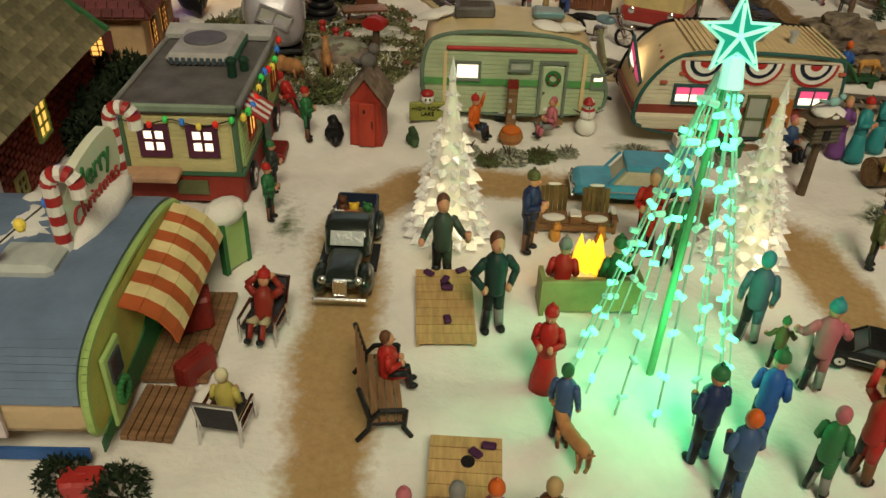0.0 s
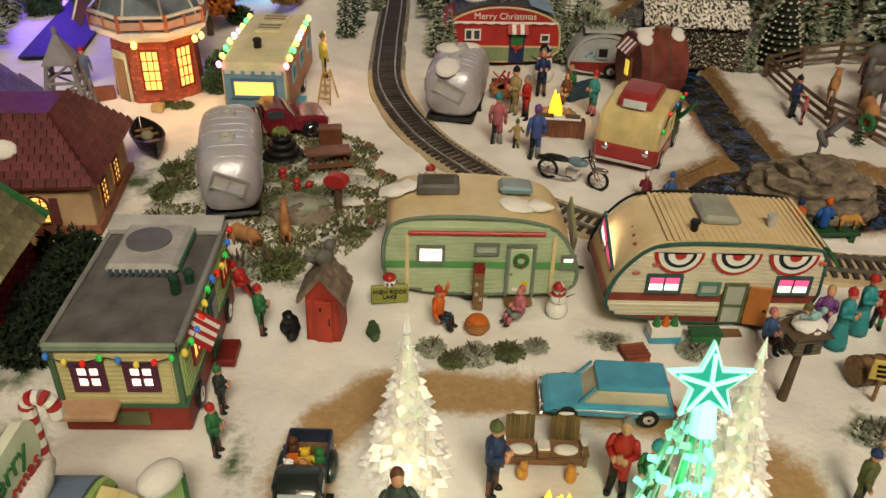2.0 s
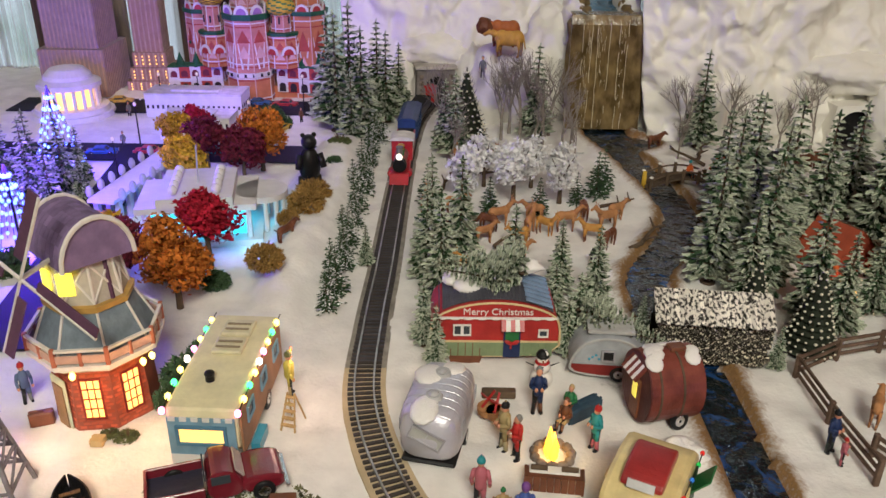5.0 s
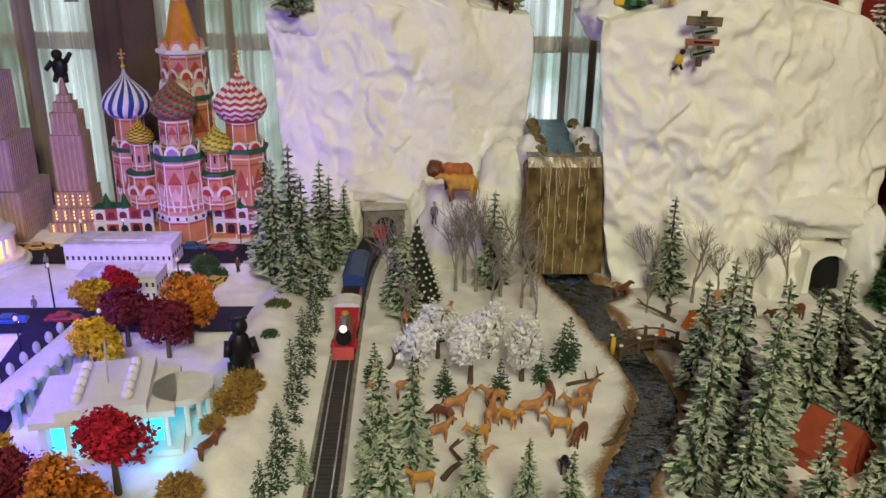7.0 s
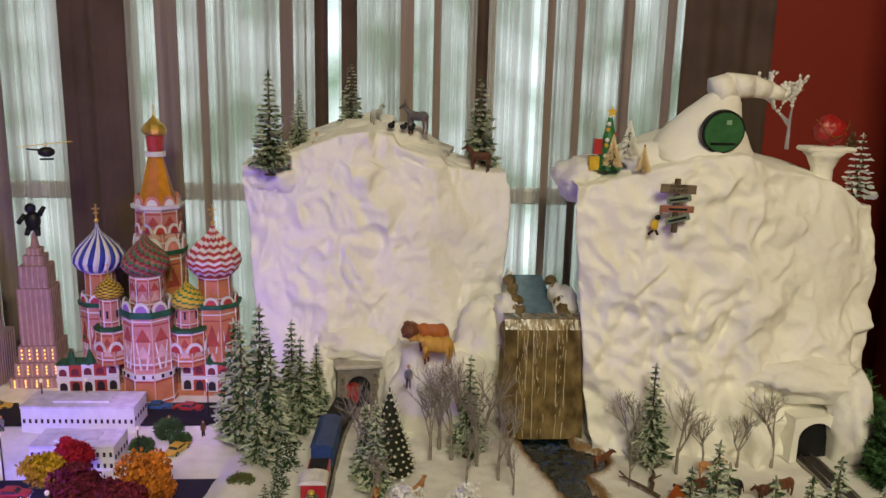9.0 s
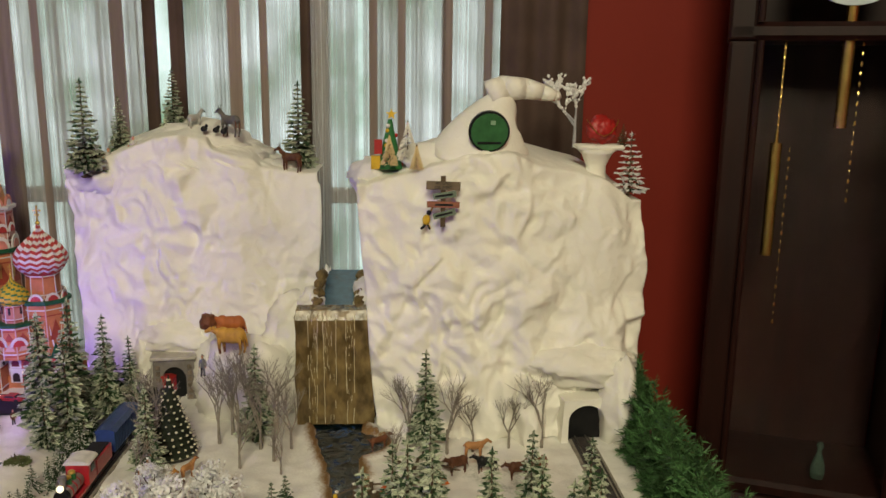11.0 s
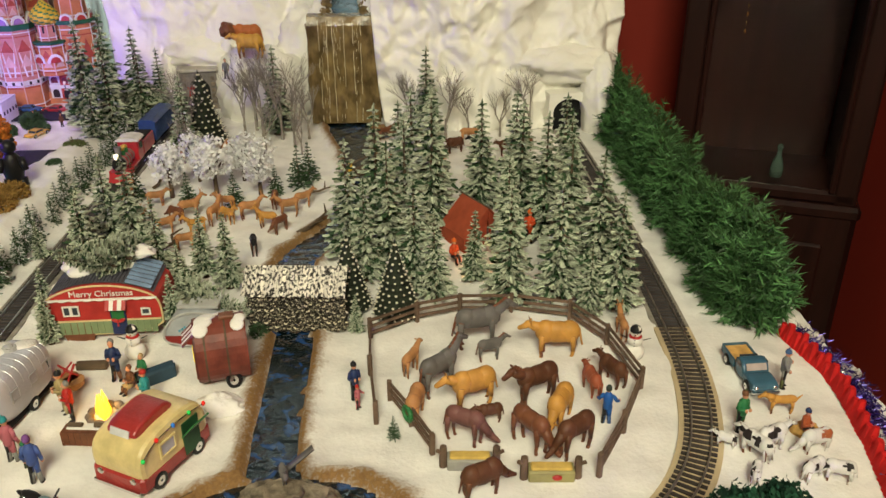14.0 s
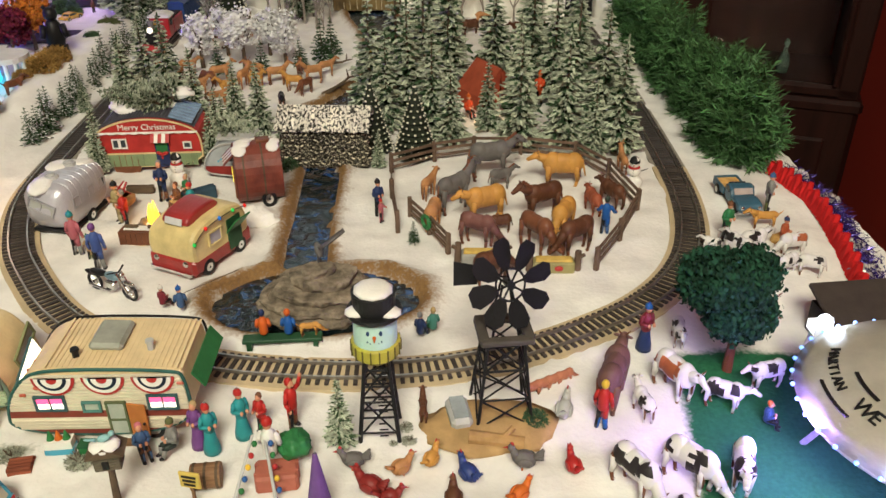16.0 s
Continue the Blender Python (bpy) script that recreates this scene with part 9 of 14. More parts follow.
me.materials.append(mat("moss_tufts", (0.14, 0.14, 0.07), 0.9, var=0.4, isl=0.7, bump=0))
tagged(new("moss_tufts", me), "green and grey moss tufts over the mound", "moss", kind="stuff")
beast(-0.073, 0.532, 100, 0.028, TAN, "deer", "tan deer figurine on the mound", head="up")
beast(-0.098, 0.527, 150, 0.028, TAN, "sheep", "brown bear cub figurine on the mound", head="down")


# cream caravan strung with lights
def lights_caravan():
    c = thing("caravan", -0.121, 0.791, 0, 88, "cream-roofed caravan with coloured lights along the roof", "caravan", "caravans", s=1.12)
    L, W, H = 0.120, 0.047, 0.050
    pts = chaikin([(-0.060, 0.006), (-0.060, 0.044), (-0.054, 0.050), (0.054, 0.052), (0.060, 0.046), (0.060, 0.006)], 2)
    hull(c, pts, W, mat("pale_cream_roof", (0.68, 0.62, 0.38), 0.45, var=0.12), 0.002)
    BL = mat("pale_blue_end", (0.20, 0.34, 0.44), 0.45)
    mk(c, "end_wall", BL, (box, 0.0012, W - 0.003, 0.033, -0.0606, 0, 0.026))
    mk(c, "end_skirt", WHITE, (box, 0.0014, W - 0.003, 0.010, -0.0608, 0, 0.009))
    window(c, T(-0.0618, 0.0, 0.030, 0, 0, -90), 0.031, 0.013, mat("blue_frame", (0.10, 0.22, 0.32), 0.45), LITWARM, (0, 0), 0.0022)
    for k in range(6):
        mk(c, "trim_tile", WHITE, (box, 0.0012, 0.0044, 0.003, -0.0614, -0.0185 + 0.0074 * k, 0.0420))
    for s in (-1, 1):
        mk(c, "side_panel", mat("tan_panel", (0.38, 0.20, 0.10), 0.5), (box, L - 0.01, 0.0012, 0.036, 0, s * (W / 2 + 0.0004), 0.028)) if s == -1 else mk(c, "side_panel", bpy.data.materials["tan_panel"], (box, L - 0.01, 0.0012, 0.036, 0, s * (W / 2 + 0.0004), 0.028))
        for xx in (-0.035, 0.0, 0.036):
            window(c, T(xx, s * (W / 2 + 0.001), 0.033, 0, 0, 0 if s < 0 else 180), 0.014, 0.011, BL, GLASS, (0, 0), 0.0014)
        wheel(c, 0.01, s * (W / 2 - 0.001), 0.008, 0.004)
        garland(c, [(-0.060, s * (W / 2 + 0.001), 0.047), (-0.02, s * (W / 2 + 0.002), 0.051), (0.02, s * (W / 2 + 0.001), 0.050), (0.060, s * (W / 2 + 0.001), 0.050)], ("pink", "yellow", "green", "yellow", "white"), True, 0.0022, 0.0135)
    mk(c, "stove_pipe", BLACK, (cyl, 0.0030, 0.0030, 0.005, -0.030, 0.002, 0.0505), (ball, 0.0036, 0.0036, 0.0022, -0.030, 0.002, 0.0560))
    for xx in (0.010, 0.034):
        mk(c, "roof_hatch", mat("hatch_cream", (0.60, 0.55, 0.36), 0.5), (box, 0.020, 0.022, 0.003, xx, 0, 0.0525, {"bev": 0.001}))
        for k in range(2):
            mk(c, "hatch_slot", mat("slot_brown", (0.25, 0.20, 0.12), 0.6), (box, 0.0022, 0.017, 0.0008, xx - 0.004 + 0.007 * k, 0, 0.0542))
    mk(c, "step", SKYBLUE, (box, 0.022, 0.006, 0.008, -0.030, -W / 2 - 0.004, 0.004))
    return c


lights_caravan()
ld = thing("step_ladder", -0.070, 0.780, 0, -16, "small wooden step ladder beside the caravan", "ladder")
for s in (-1, 1):
    mk(ld, "rail", PALEWOOD, (rod, (s * 0.006, -0.010, 0), (s * 0.003, 0, 0.030), 0.0008), (rod, (s * 0.006, 0.010, 0), (s * 0.003, 0, 0.030), 0.0008))
for k in range(5):
    mk(ld, "rung", PALEWOOD, (box, 0.012 - 0.0012 * k, 0.003, 0.0012, 0, -0.0085 + 0.0018 * k, 0.005 + 0.0055 * k))
person(-0.074, 0.797, 100, 0.042, (0.5, 0.42, 0.08), TANC, OLIVE, BROWNC, "stand", "wave", "figurine in yellow hanging lights from a ladder", z=0.016)


# windmill
def windmill():
    c = thing("windmill", -0.226, 0.806, 0, 8, "brick windmill with white balcony, violet roof and sails", "windmill")
    BRK = mat("orange_red_brick", (0.40, 0.09, 0.045), 0.6, var=0.2, obj=0.3)
    WHT = mat("mill_white", (0.70, 0.66, 0.60), 0.55, var=0.08)
    SHN = mat("blue_grey_shingle", (0.16, 0.20, 0.23), 0.6, var=0.25, obj=0.2)
    mk(c, "base", mat("mill_mortar", (0.28, 0.08, 0.05), 0.7), (cyl, 0.048, 0.044, 0.062, 0, 0, 0, {"seg": 8, "rz": 22.5}))
    base = c.children[0]
    bm = bmesh.new()
    box(bm, 0.0058, 0.0012, 0.0024)
    me = mesh_of(bm, "brick", BRK)
    for face in range(4, 8):
        a = math.radians(45 * face + 0)
        for j in range(18):
            z = 0.003 + 0.0033 * j
            ap = 0.0440 - 0.0037 * z / 0.062
            for i in range(5):
                off = (i - 2) * 0.0068 + (0.0034 if j % 2 else 0)
                if abs(off) > 0.0160:
                    continue
                o = new("brick", me)
                o.parent = base
                o.matrix_local = Matrix.Translation((ap * math.cos(a) - off * math.sin(a), ap * math.sin(a) + off * math.cos(a), z)) @ pose(0, 0, 0, 0, 0, math.degrees(a) + 90)
    for ang, m in ((-90, LITWARM), (-45, LITWARM)):
        a = math.radians(ang)
        window(c, Matrix.Translation((0.0455 * math.cos(a), 0.0455 * math.sin(a), 0.030)) @ pose(0, 0, 0, 0, 0, ang + 90), 0.018, 0.036, mat("maroon_mill_frame", (0.22, 0.03, 0.02), 0.5) if ang == -90 else bpy.data.materials["maroon_mill_frame"], m, (3, 2), 0.0018)
    a = math.radians(-135)
    d = new("door")
    d.parent, d.matrix_local = c, Matrix.Translation((0.0455 * math.cos(a), 0.0455 * math.sin(a), 0.022)) @ pose(0, 0, 0, 0, 0, -45)
    mk(d, "surround", mat("pale_green_surround", (0.45, 0.48, 0.34), 0.6), (box, 0.024, 0.002, 0.046, 0, 0, 0, {"bev": 0.001}))
    mk(d, "leaf", mat("door_brown", (0.24, 0.14, 0.07), 0.5), (box, 0.016, 0.003, 0.038, 0, -0.0008, -0.003))
    # balcony
    mk(c, "balcony_floor", WHT, (cyl, 0.062, 0.062, 0.004, 0, 0, 0.062, {"seg": 8, "rz": 22.5}), (cyl, 0.052, 0.060, 0.006, 0, 0, 0.056, {"seg": 8, "rz": 22.5}))
    cor = [Vector((0.060 * math.cos(math.radians(22.5 + 45 * k)), 0.060 * math.sin(math.radians(22.5 + 45 * k)), 0.066)) for k in range(8)]
    for k in range(8):
        p, q = cor[k], cor[(k + 1) % 8]
        up = Vector((0, 0, 1))
        mk(c, "rail", WHT, (bar, p + up * 0.013, q + up * 0.013, 0.003, 0.0022))
        mk(c, "parapet", mat("pink_panel", (0.52, 0.34, 0.26), 0.6) if k == 0 else bpy.data.materials["pink_panel"], (bar, p + up * 0.0055, q + up * 0.0055, 0.0014, 0.0065))
        mk(c, "post", mat("brick_post", (0.40, 0.13, 0.07), 0.6) if k == 0 else bpy.data.materials["brick_post"], (box, 0.0036, 0.0036, 0.0150, *(p + up * 0.0075)))
        mid = p.lerp(q, 0.5)
        mk(c, "post", bpy.data.materials["brick_post"], (box, 0.0030, 0.0030, 0.0120, *(mid + up * 0.006)))
    mk(c, "skirt_roof", SHN, (cyl, 0.054, 0.037, 0.032, 0, 0, 0.070, {"seg": 8, "rz": 22.5}))
    for k in range(8):
        a = math.radians(22.5 + 45 * k)
        mk(c, "hip_trim", WHT, (rod, (0.0545 * math.cos(a), 0.0545 * math.sin(a), 0.070), (0.0375 * math.cos(a), 0.0375 * math.sin(a), 0.102), 0.0013))
    mk(c, "belt", mat("ochre_belt", (0.48, 0.30, 0.08), 0.6), (cyl, 0.040, 0.041, 0.005, 0, 0, 0.101, {"seg": 8, "rz": 22.5}))
    mk(c, "upper_wall", mat("pale_stone_wall", (0.50, 0.46, 0.38), 0.6), (cyl, 0.035, 0.029, 0.034, 0, 0, 0.106, {"seg": 8, "rz": 22.5}))
    for k in range(8):
        p, q = math.radians(22.5 + 45 * k), math.radians(67.5 + 45 * k)
        A = [Vector((0.0355 * math.cos(t), 0.0355 * math.sin(t), 0.107)) for t in (p, q)]
        B = [Vector((0.0298 * math.cos(t), 0.0298 * math.sin(t), 0.139)) for t in (p, q)]
        mk(c, "brace", WHT, (rod, A[0], B[1], 0.0011), (rod, A[1], B[0], 0.0011))
        mk(c, "corner_board", WHT, (rod, A[0], B[0], 0.0014))
    mk(c, "lit_window", mat("yellow_glow", (0.9, 0.8, 0.05), 0.4, emit=2.0, ecol=(1.0, 0.82, 0.05)), (box, 0.014, 0.002, 0.018, -0.008, -0.0325, 0.124), (box, 0.012, 0.002, 0.016, -0.028, -0.019, 0.124, {"rz": -45}))
    # barrel cap
    VIO = mat("violet_shingle", (0.20, 0.14, 0.26), 0.6, var=0.2, obj=0.2)
    arc = [(0.032 * math.cos(t), 0.034 * math.sin(t)) for t in np.linspace(0, math.pi, 13)]
    m = Matrix.Translation((0, 0, 0.139)) @ pose(0, 0, 0, 0, 0, 40)
    bm = bmesh.new()
    prism(bm, arc, -0.034, 0.034, m=m)
    cap = part("cap", bm, VIO, c)
    for (x0, z0), (x1, z1) in zip(arc, arc[1:]):
        for i in range(9):
            bm = bmesh.new()
            y = -0.030 + 0.0075 * i
            bar(bm, m @ Vector((x0 * 1.02, y, z0 * 1.02)), m @ Vector((x1 * 1.02, y, z1 * 1.02)), 0.0068, 0.0010)
            part("shingle", bm, VIO, cap)
    for y in (-0.035, 0.035):
        bm = bmesh.new()
        tube(bm, [m @ Vector((x * 1.04, y, z * 1.04)) for x, z in arc], 0.0022, 6)
        part("cap_trim", bm, WHT, c)
    for k, (x, y) in enumerate(((0.046, -0.032), (0.052, -0.022), (-0.012, -0.050))):
        mk(c, "lantern", BULB["lit_yellow"], (ball, 0.0028, 0.0028, 0.0034, x, y, 0.054))
    hub = Vector((-0.032, -0.060, 0.142))
    mk(c, "axle", WHT, (rod, (-0.014, -0.020, 0.144), hub, 0.0022))
    PURPLE_S = mat("purple_sail", (0.11, 0.05, 0.09), 0.6)
    for k in range(4):
        a = math.radians(60 + 90 * k)
        d = Vector((math.cos(a) * 0.90, -math.cos(a) * 0.42, math.sin(a)))
        n = Vector((-math.sin(a) * 0.90, math.sin(a) * 0.42, math.cos(a)))
        s = new("sail")
        s.parent = c
        mk(s, "spar", WHT, (rod, hub, hub + d * 0.076, 0.0015))
        mk(s, "board", PURPLE_S, (bar, hub + d * 0.016 + n * 0.0050, hub + d * 0.076 + n * 0.0050, 0.0014, 0.0105))
    mk(c, "cap_pole", PURPLE_S, (rod, (0.026, -0.020, 0.105), (0.020, -0.012, 0.165), 0.0022))
    return c


windmill().scale = (0.84, 0.84, 1.0)
point("windmill_lamp", -0.180, 0.742, 0.046, 0.085, (1.0, 0.50, 0.18), 0.004)
point("windmill_lamp", -0.258, 0.744, 0.040, 0.045, (1.0, 0.62, 0.30), 0.004)
point("caravan_lights_glow", -0.058, 0.80, 0.058, 0.060, (1.0, 0.62, 0.40), 0.01)
crate(-0.215, 0.752, 0, 0.010, 0.010, 0.006, mat("ochre_seat", (0.45, 0.33, 0.16), 0.6), "low ochre stone seat by the windmill", "stone_block")
for i, (x, y, r, m) in enumerate(((-0.195, 0.758, 0.009, MOSS), (-0.210, 0.762, 0.007, MOSS), (-0.168, 0.83, 0.020, PINE), (-0.160, 0.86, 0.018, PINE), (-0.172, 0.80, 0.014, PINE), (-0.155, 0.89, 0.016, MOSS))):
    shrub(x, y, r, m, "dark green bush beside the windmill", 90 + i, 260)

bo = thing("rowing_boat", -0.200, 0.672, 0, 118, "dark rowing boat standing on the snow", "boat")
bm = bmesh.new()
secs = []
for i in range(11):
    u = -1 + 0.2 * i
    w = 0.0115 * (1 - abs(u) ** 2.4) + 0.0004
    secs.append([bm.verts.new((0.027 * u, w * s, 0.0155 + 0.003 * u * u - dz)) for s, dz in ((-1, 0), (-0.72, 0.008), (0, 0.0125), (0.72, 0.008), (1, 0))])
for a, b in zip(secs, secs[1:]):
    for k in range(4):
        bm.faces.new((a[k], b[k], b[k + 1], a[k + 1]))
hl = part("hull", bm, BLACK, bo)
sol = hl.modifiers.new("thickness", "SOLIDIFY")
sol.thickness = 0.0012
for u in (-0.4, 0.1, 0.5):
    mk(bo, "seat", WOOD, (box, 0.003, 0.018 * (1 - abs(u) ** 2), 0.001, 0.027 * u, 0, 0.0125))
mk(bo, "tarp", mat("olive_tarp", (0.26, 0.25, 0.16), 0.8), (ball, 0.006, 0.005, 0.004, 0.002, 0, 0.012), smooth=True)

tw = thing("lattice_tower", -0.262, 0.690, 0, 10, "grey lattice bell tower with a pointed roof", "tower")
GRW = mat("weathered_grey", (0.24, 0.23, 0.25), 0.7, var=0.25)
for sx in (-1, 1):
    for sy in (-1, 1):
        mk(tw, "leg", GRW, (rod, (sx * 0.020, sy * 0.020, 0), (sx * 0.009, sy * 0.009, 0.066), 0.0018))
for z, w in ((0.018, 0.0175), (0.036, 0.0145), (0.052, 0.0118)):
    for k in range(4):
        a, b = ((-w, -w), (w, -w), (w, w), (-w, w))[k], ((w, -w), (w, w), (-w, w), (-w, -w))[k]
        mk(tw, "brace", GRW, (rod, (*a, z), (*b, z), 0.0013))
        mk(tw, "diagonal", GRW, (rod, (*a, z), (b[0] * 0.85, b[1] * 0.85, z + 0.016), 0.0010))
mk(tw, "roof", GRW, (cyl, 0.017, 0.001, 0.022, 0, 0, 0.066, {"seg": 4, "rz": 45}))
mk(tw, "finial", GRW, (ball, 0.0022, 0.0022, 0.0036, 0, 0, 0.089))


def cottage(x, y, rz, w, d, e, r, wallm, roofm, label, lit=LITWARM, nsh=(9, 6), name="village_house", group="village houses"):
    h = thing(name, x, y, 0, rz, label, "house", group)
    mk(h, "wall", wallm, (prism, [(-w / 2, 0), (w / 2, 0), (w / 2, e), (0, r - 0.002), (-w / 2, e)], -d / 2, d / 2))
    roof = mk(h, "roof", roofm, (bar, (0, 0, r), (w / 2 + 0.006, 0, e - 0.003), d + 0.010, 0.002), (bar, (0, 0, r), (-w / 2 - 0.006, 0, e - 0.003), d + 0.010, 0.002))
    for s in (-1, 1):
        shingles(roof, (s * (w / 2 + 0.007), -s * (d / 2 + 0.005), e - 0.002), (0, s * (d + 0.010), 0), (-s * (w / 2 + 0.006), 0, r - e + 0.003), nsh[0], nsh[1], roofm)
        mk(h, "bargeboard", WHITE, (bar, (0, -d / 2 - 0.006, r - 0.001), (s * (w / 2 + 0.006), -d / 2 - 0.006, e - 0.004), 0.0020, 0.0030))
    for xx in (-w * 0.24, w * 0.24):
        window(h, T(xx, -d / 2 - 0.0006, e * 0.55), w * 0.2, e * 0.42, WHITE, lit, (1, 1), 0.0014)
    window(h, T(0, -d / 2 - 0.0006, e + (r - e) * 0.3), w * 0.16, (r - e) * 0.34, WHITE, lit, (1, 1), 0.0012)
    for yy in (-d * 0.25, d * 0.2):
        window(h, T(w / 2 + 0.0006, yy, e * 0.52, 0, 0, 90), d * 0.16, e * 0.42, WHITE, lit, (1, 1), 0.0014)
    mk(h, "chimney", mat("chimney_brick", (0.28, 0.10, 0.07), 0.7), (box, 0.008, 0.008, 0.018, -w * 0.2, d * 0.2, r - 0.004))
    return h


GRS = mat("plum_grey_shingle", (0.13, 0.11, 0.14), 0.65, var=0.25, obj=0.25)
cottage(-0.312, 0.655, 25, 0.070, 0.075, 0.038, 0.070, mat("grey_clapboard", (0.20, 0.19, 0.21), 0.6, var=0.2), GRS, "grey clapboard house with lit windows")
cottage(-0.345, 0.52, 15, 0.07, 0.07, 0.042, 0.075, mat("plum_wall", (0.16, 0.10, 0.12), 0.6), GRS, "dark plum village house behind the cottage")
person(-0.292, 0.802, 40, 0.040, (0.10, 0.14, 0.24), GREYC, REDC, BROWNC, "stand", "down", "figurine in a blue-grey coat near the windmill")
crate(-0.268, 0.775, 20, 0.018, 0.008, 0.012, BROWN, "brown wooden garden bench by the windmill", "garden_bench")
point("snow_spot", -0.262, 0.742, 0.020, 0.010, (1.0, 0.92, 0.8), 0.004)

# red caravan with trees on its roof
def red_caravan():
    c = thing("caravan", 0.094, 0.906, 0, 1, "red and green caravan with snowy trees on its roof", "caravan", "caravans")
    W = 0.060
    pts = chaikin([(-0.057, 0.006), (-0.058, 0.034), (-0.052, 0.048), (-0.020, 0.060), (0.020, 0.060), (0.052, 0.049), (0.058, 0.036), (0.057, 0.006)], 2)
    hull(c, pts, W, mat("caravan_red", (0.40, 0.035, 0.03), 0.45), 0.002)
    yf = -W / 2 - 0.0005
    band(c, "lower_panel", pts, 0.006, 0.0215, yf, mat("sage_green", (0.20, 0.26, 0.14), 0.5))
    for k in range(16):
        mk(c, "skirt_board", bpy.data.materials["sage_green"], (box, 0.0058, 0.0008, 0.014, -0.049 + 0.0065 * k, yf - 0.0012, 0.0138))
    edge_trim(c, pts, yf, 0.0011, CREAM)
    mk(c, "belt", CREAM, (box, 0.112, 0.0016, 0.0014, 0, yf - 0.001, 0.0216))
    mk(c, "eave_board", WHITE, (box, 0.110, 0.0020, 0.0016, 0, yf - 0.001, 0.0455))
    for k in range(9):
        mk(c, "eave_snow", SNOW, (ball, 0.005, 0.0018, 0.0014, -0.048 + 0.012 * k, yf - 0.001, 0.0450), smooth=True)
    words("lettering", "Merry Christmas", 0.0090, WHITE, c, T(0.002, yf - 0.0008, 0.0515, 90), "white script lettering")
    y = yf - 0.001
    for xx in (-0.0335, -0.0255):
        window(c, T(xx, y, 0.0335), 0.0066, 0.0100, WHITE, GLASS, (0, 0), 0.0013)
    window(c, T(0.0425, y, 0.0305), 0.0078, 0.0068, WHITE, GLASS, (0, 0), 0.0014)
    d = new("door")
    d.parent, d.matrix_local = c, T(0.015, y, 0.0205)
    mk(d, "leaf", NAVYM, (box, 0.0150, 0.0018, 0.030, 0, 0, 0))
    mk(d, "pane", GREEN, (box, 0.0120, 0.0012, 0.0120, 0, -0.0010, 0.0075))
    mk(d, "bow", RED, (ball, 0.0042, 0.0016, 0.0020, -0.003, -0.0024, 0.0015, {"ay": 25}), (ball, 0.0042, 0.0016, 0.0020, 0.003, -0.0024, 0.0015, {"ay": -25}), (box, 0.0016, 0.001, 0.006, -0.001, -0.0022, -0.002))
    aw = new("awning")
    aw.parent, aw.matrix_local = c, T(0.015, y, 0.0445)
    for k in range(5):
        mk(aw, "stripe", (WHITE, RED)[(k + 1) % 2], (bar, (-0.008 + 0.004 * k, 0, 0), (-0.008 + 0.004 * k, -0.007, -0.0085), 0.0040, 0.0010))
    RT = mat("dark_metal_roof", (0.09, 0.09, 0.11), 0.5)
    arch = sorted([p for p in pts if p[1] > 0.047])
    for (x0, z0), (x1, z1) in zip(arch, arch[1:]):
        mk(c, "roof_sheet", RT, (bar, (x0, 0.003, z0 + 0.0012), (x1, 0.003, z1 + 0.0012), W - 0.004, 0.0012))
    for k in range(30):
        x = -0.050 + 0.0034 * k
        mk(c, "roof_rib", RT, (bar, (x, -W / 2 + 0.003, extent([(b, a) for a, b in pts], x)[1] + 0.0024), (x, W / 2, extent([(b, a) for a, b in pts], x)[1] + 0.0024), 0.0010, 0.0010))
    for k in range(7):
        mk(c, "blue_slat", mat("blue_white_slat", (0.22, 0.32, 0.48), 0.5) if k == 0 else bpy.data.materials["blue_white_slat"], (bar, (0.026, -0.026 + 0.0086 * k, 0.0625), (0.050, -0.026 + 0.0086 * k, 0.0545), 0.0050, 0.0014))
    bm = bmesh.new()
    for x, yy, s in ((-0.024, 0.0, 0.012), (-0.008, 0.012, 0.014), (0.012, 0.014, 0.013), (-0.036, 0.012, 0.010), (0.018, 0.026, 0.010)):
        ball(bm, s * 1.2, s, 0.0055, x, yy, 0.0610)
    part("roof_snow", bm, SNOW, c, smooth=True)
    wheel(c, -0.026, yf + 0.001, 0.0100, 0.004)
    mk(c, "wheel_arch", BROWN, (cyl, 0.0150, 0.0150, 0.002, -0.026, yf + 0.0006, 0.007, {"rx": 90, "seg": 18}))
    return c


NAVYM = mat("navy_door", (0.02, 0.03, 0.09), 0.4)
red_caravan()
LYING = spruce(88, 0.085, 0.020, 0.85, "cut spruce lying on a trailer roof under snow", 15, "cut spruces", 1.3, base=False, frost=True)
for x, y, z, rz, sc in ((0.121, 0.912, 0.071, 174, 1.0), (0.126, 0.926, 0.074, 186, 0.92), (0.108, 0.900, 0.069, 168, 0.8)):
    copy_thing(LYING, pose(x, y, z, 0, 0, rz) @ pose(0, 0, 0, 0, 86, 0) @ Matrix.Scale(sc, 4))
snow_lump("cotton_snow", 0.112, 0.926, 0.072, 0.030, 0.012, 0.008, "white cotton snow over the cut trees on the roof", 41.0, SNOW, "cotton snow")
snow_lump("cotton_snow", 0.074, 0.920, 0.066, 0.026, 0.012, 0.007, "white cotton snow over the cut trees on the roof", 42.0, SNOW, "cotton snow")


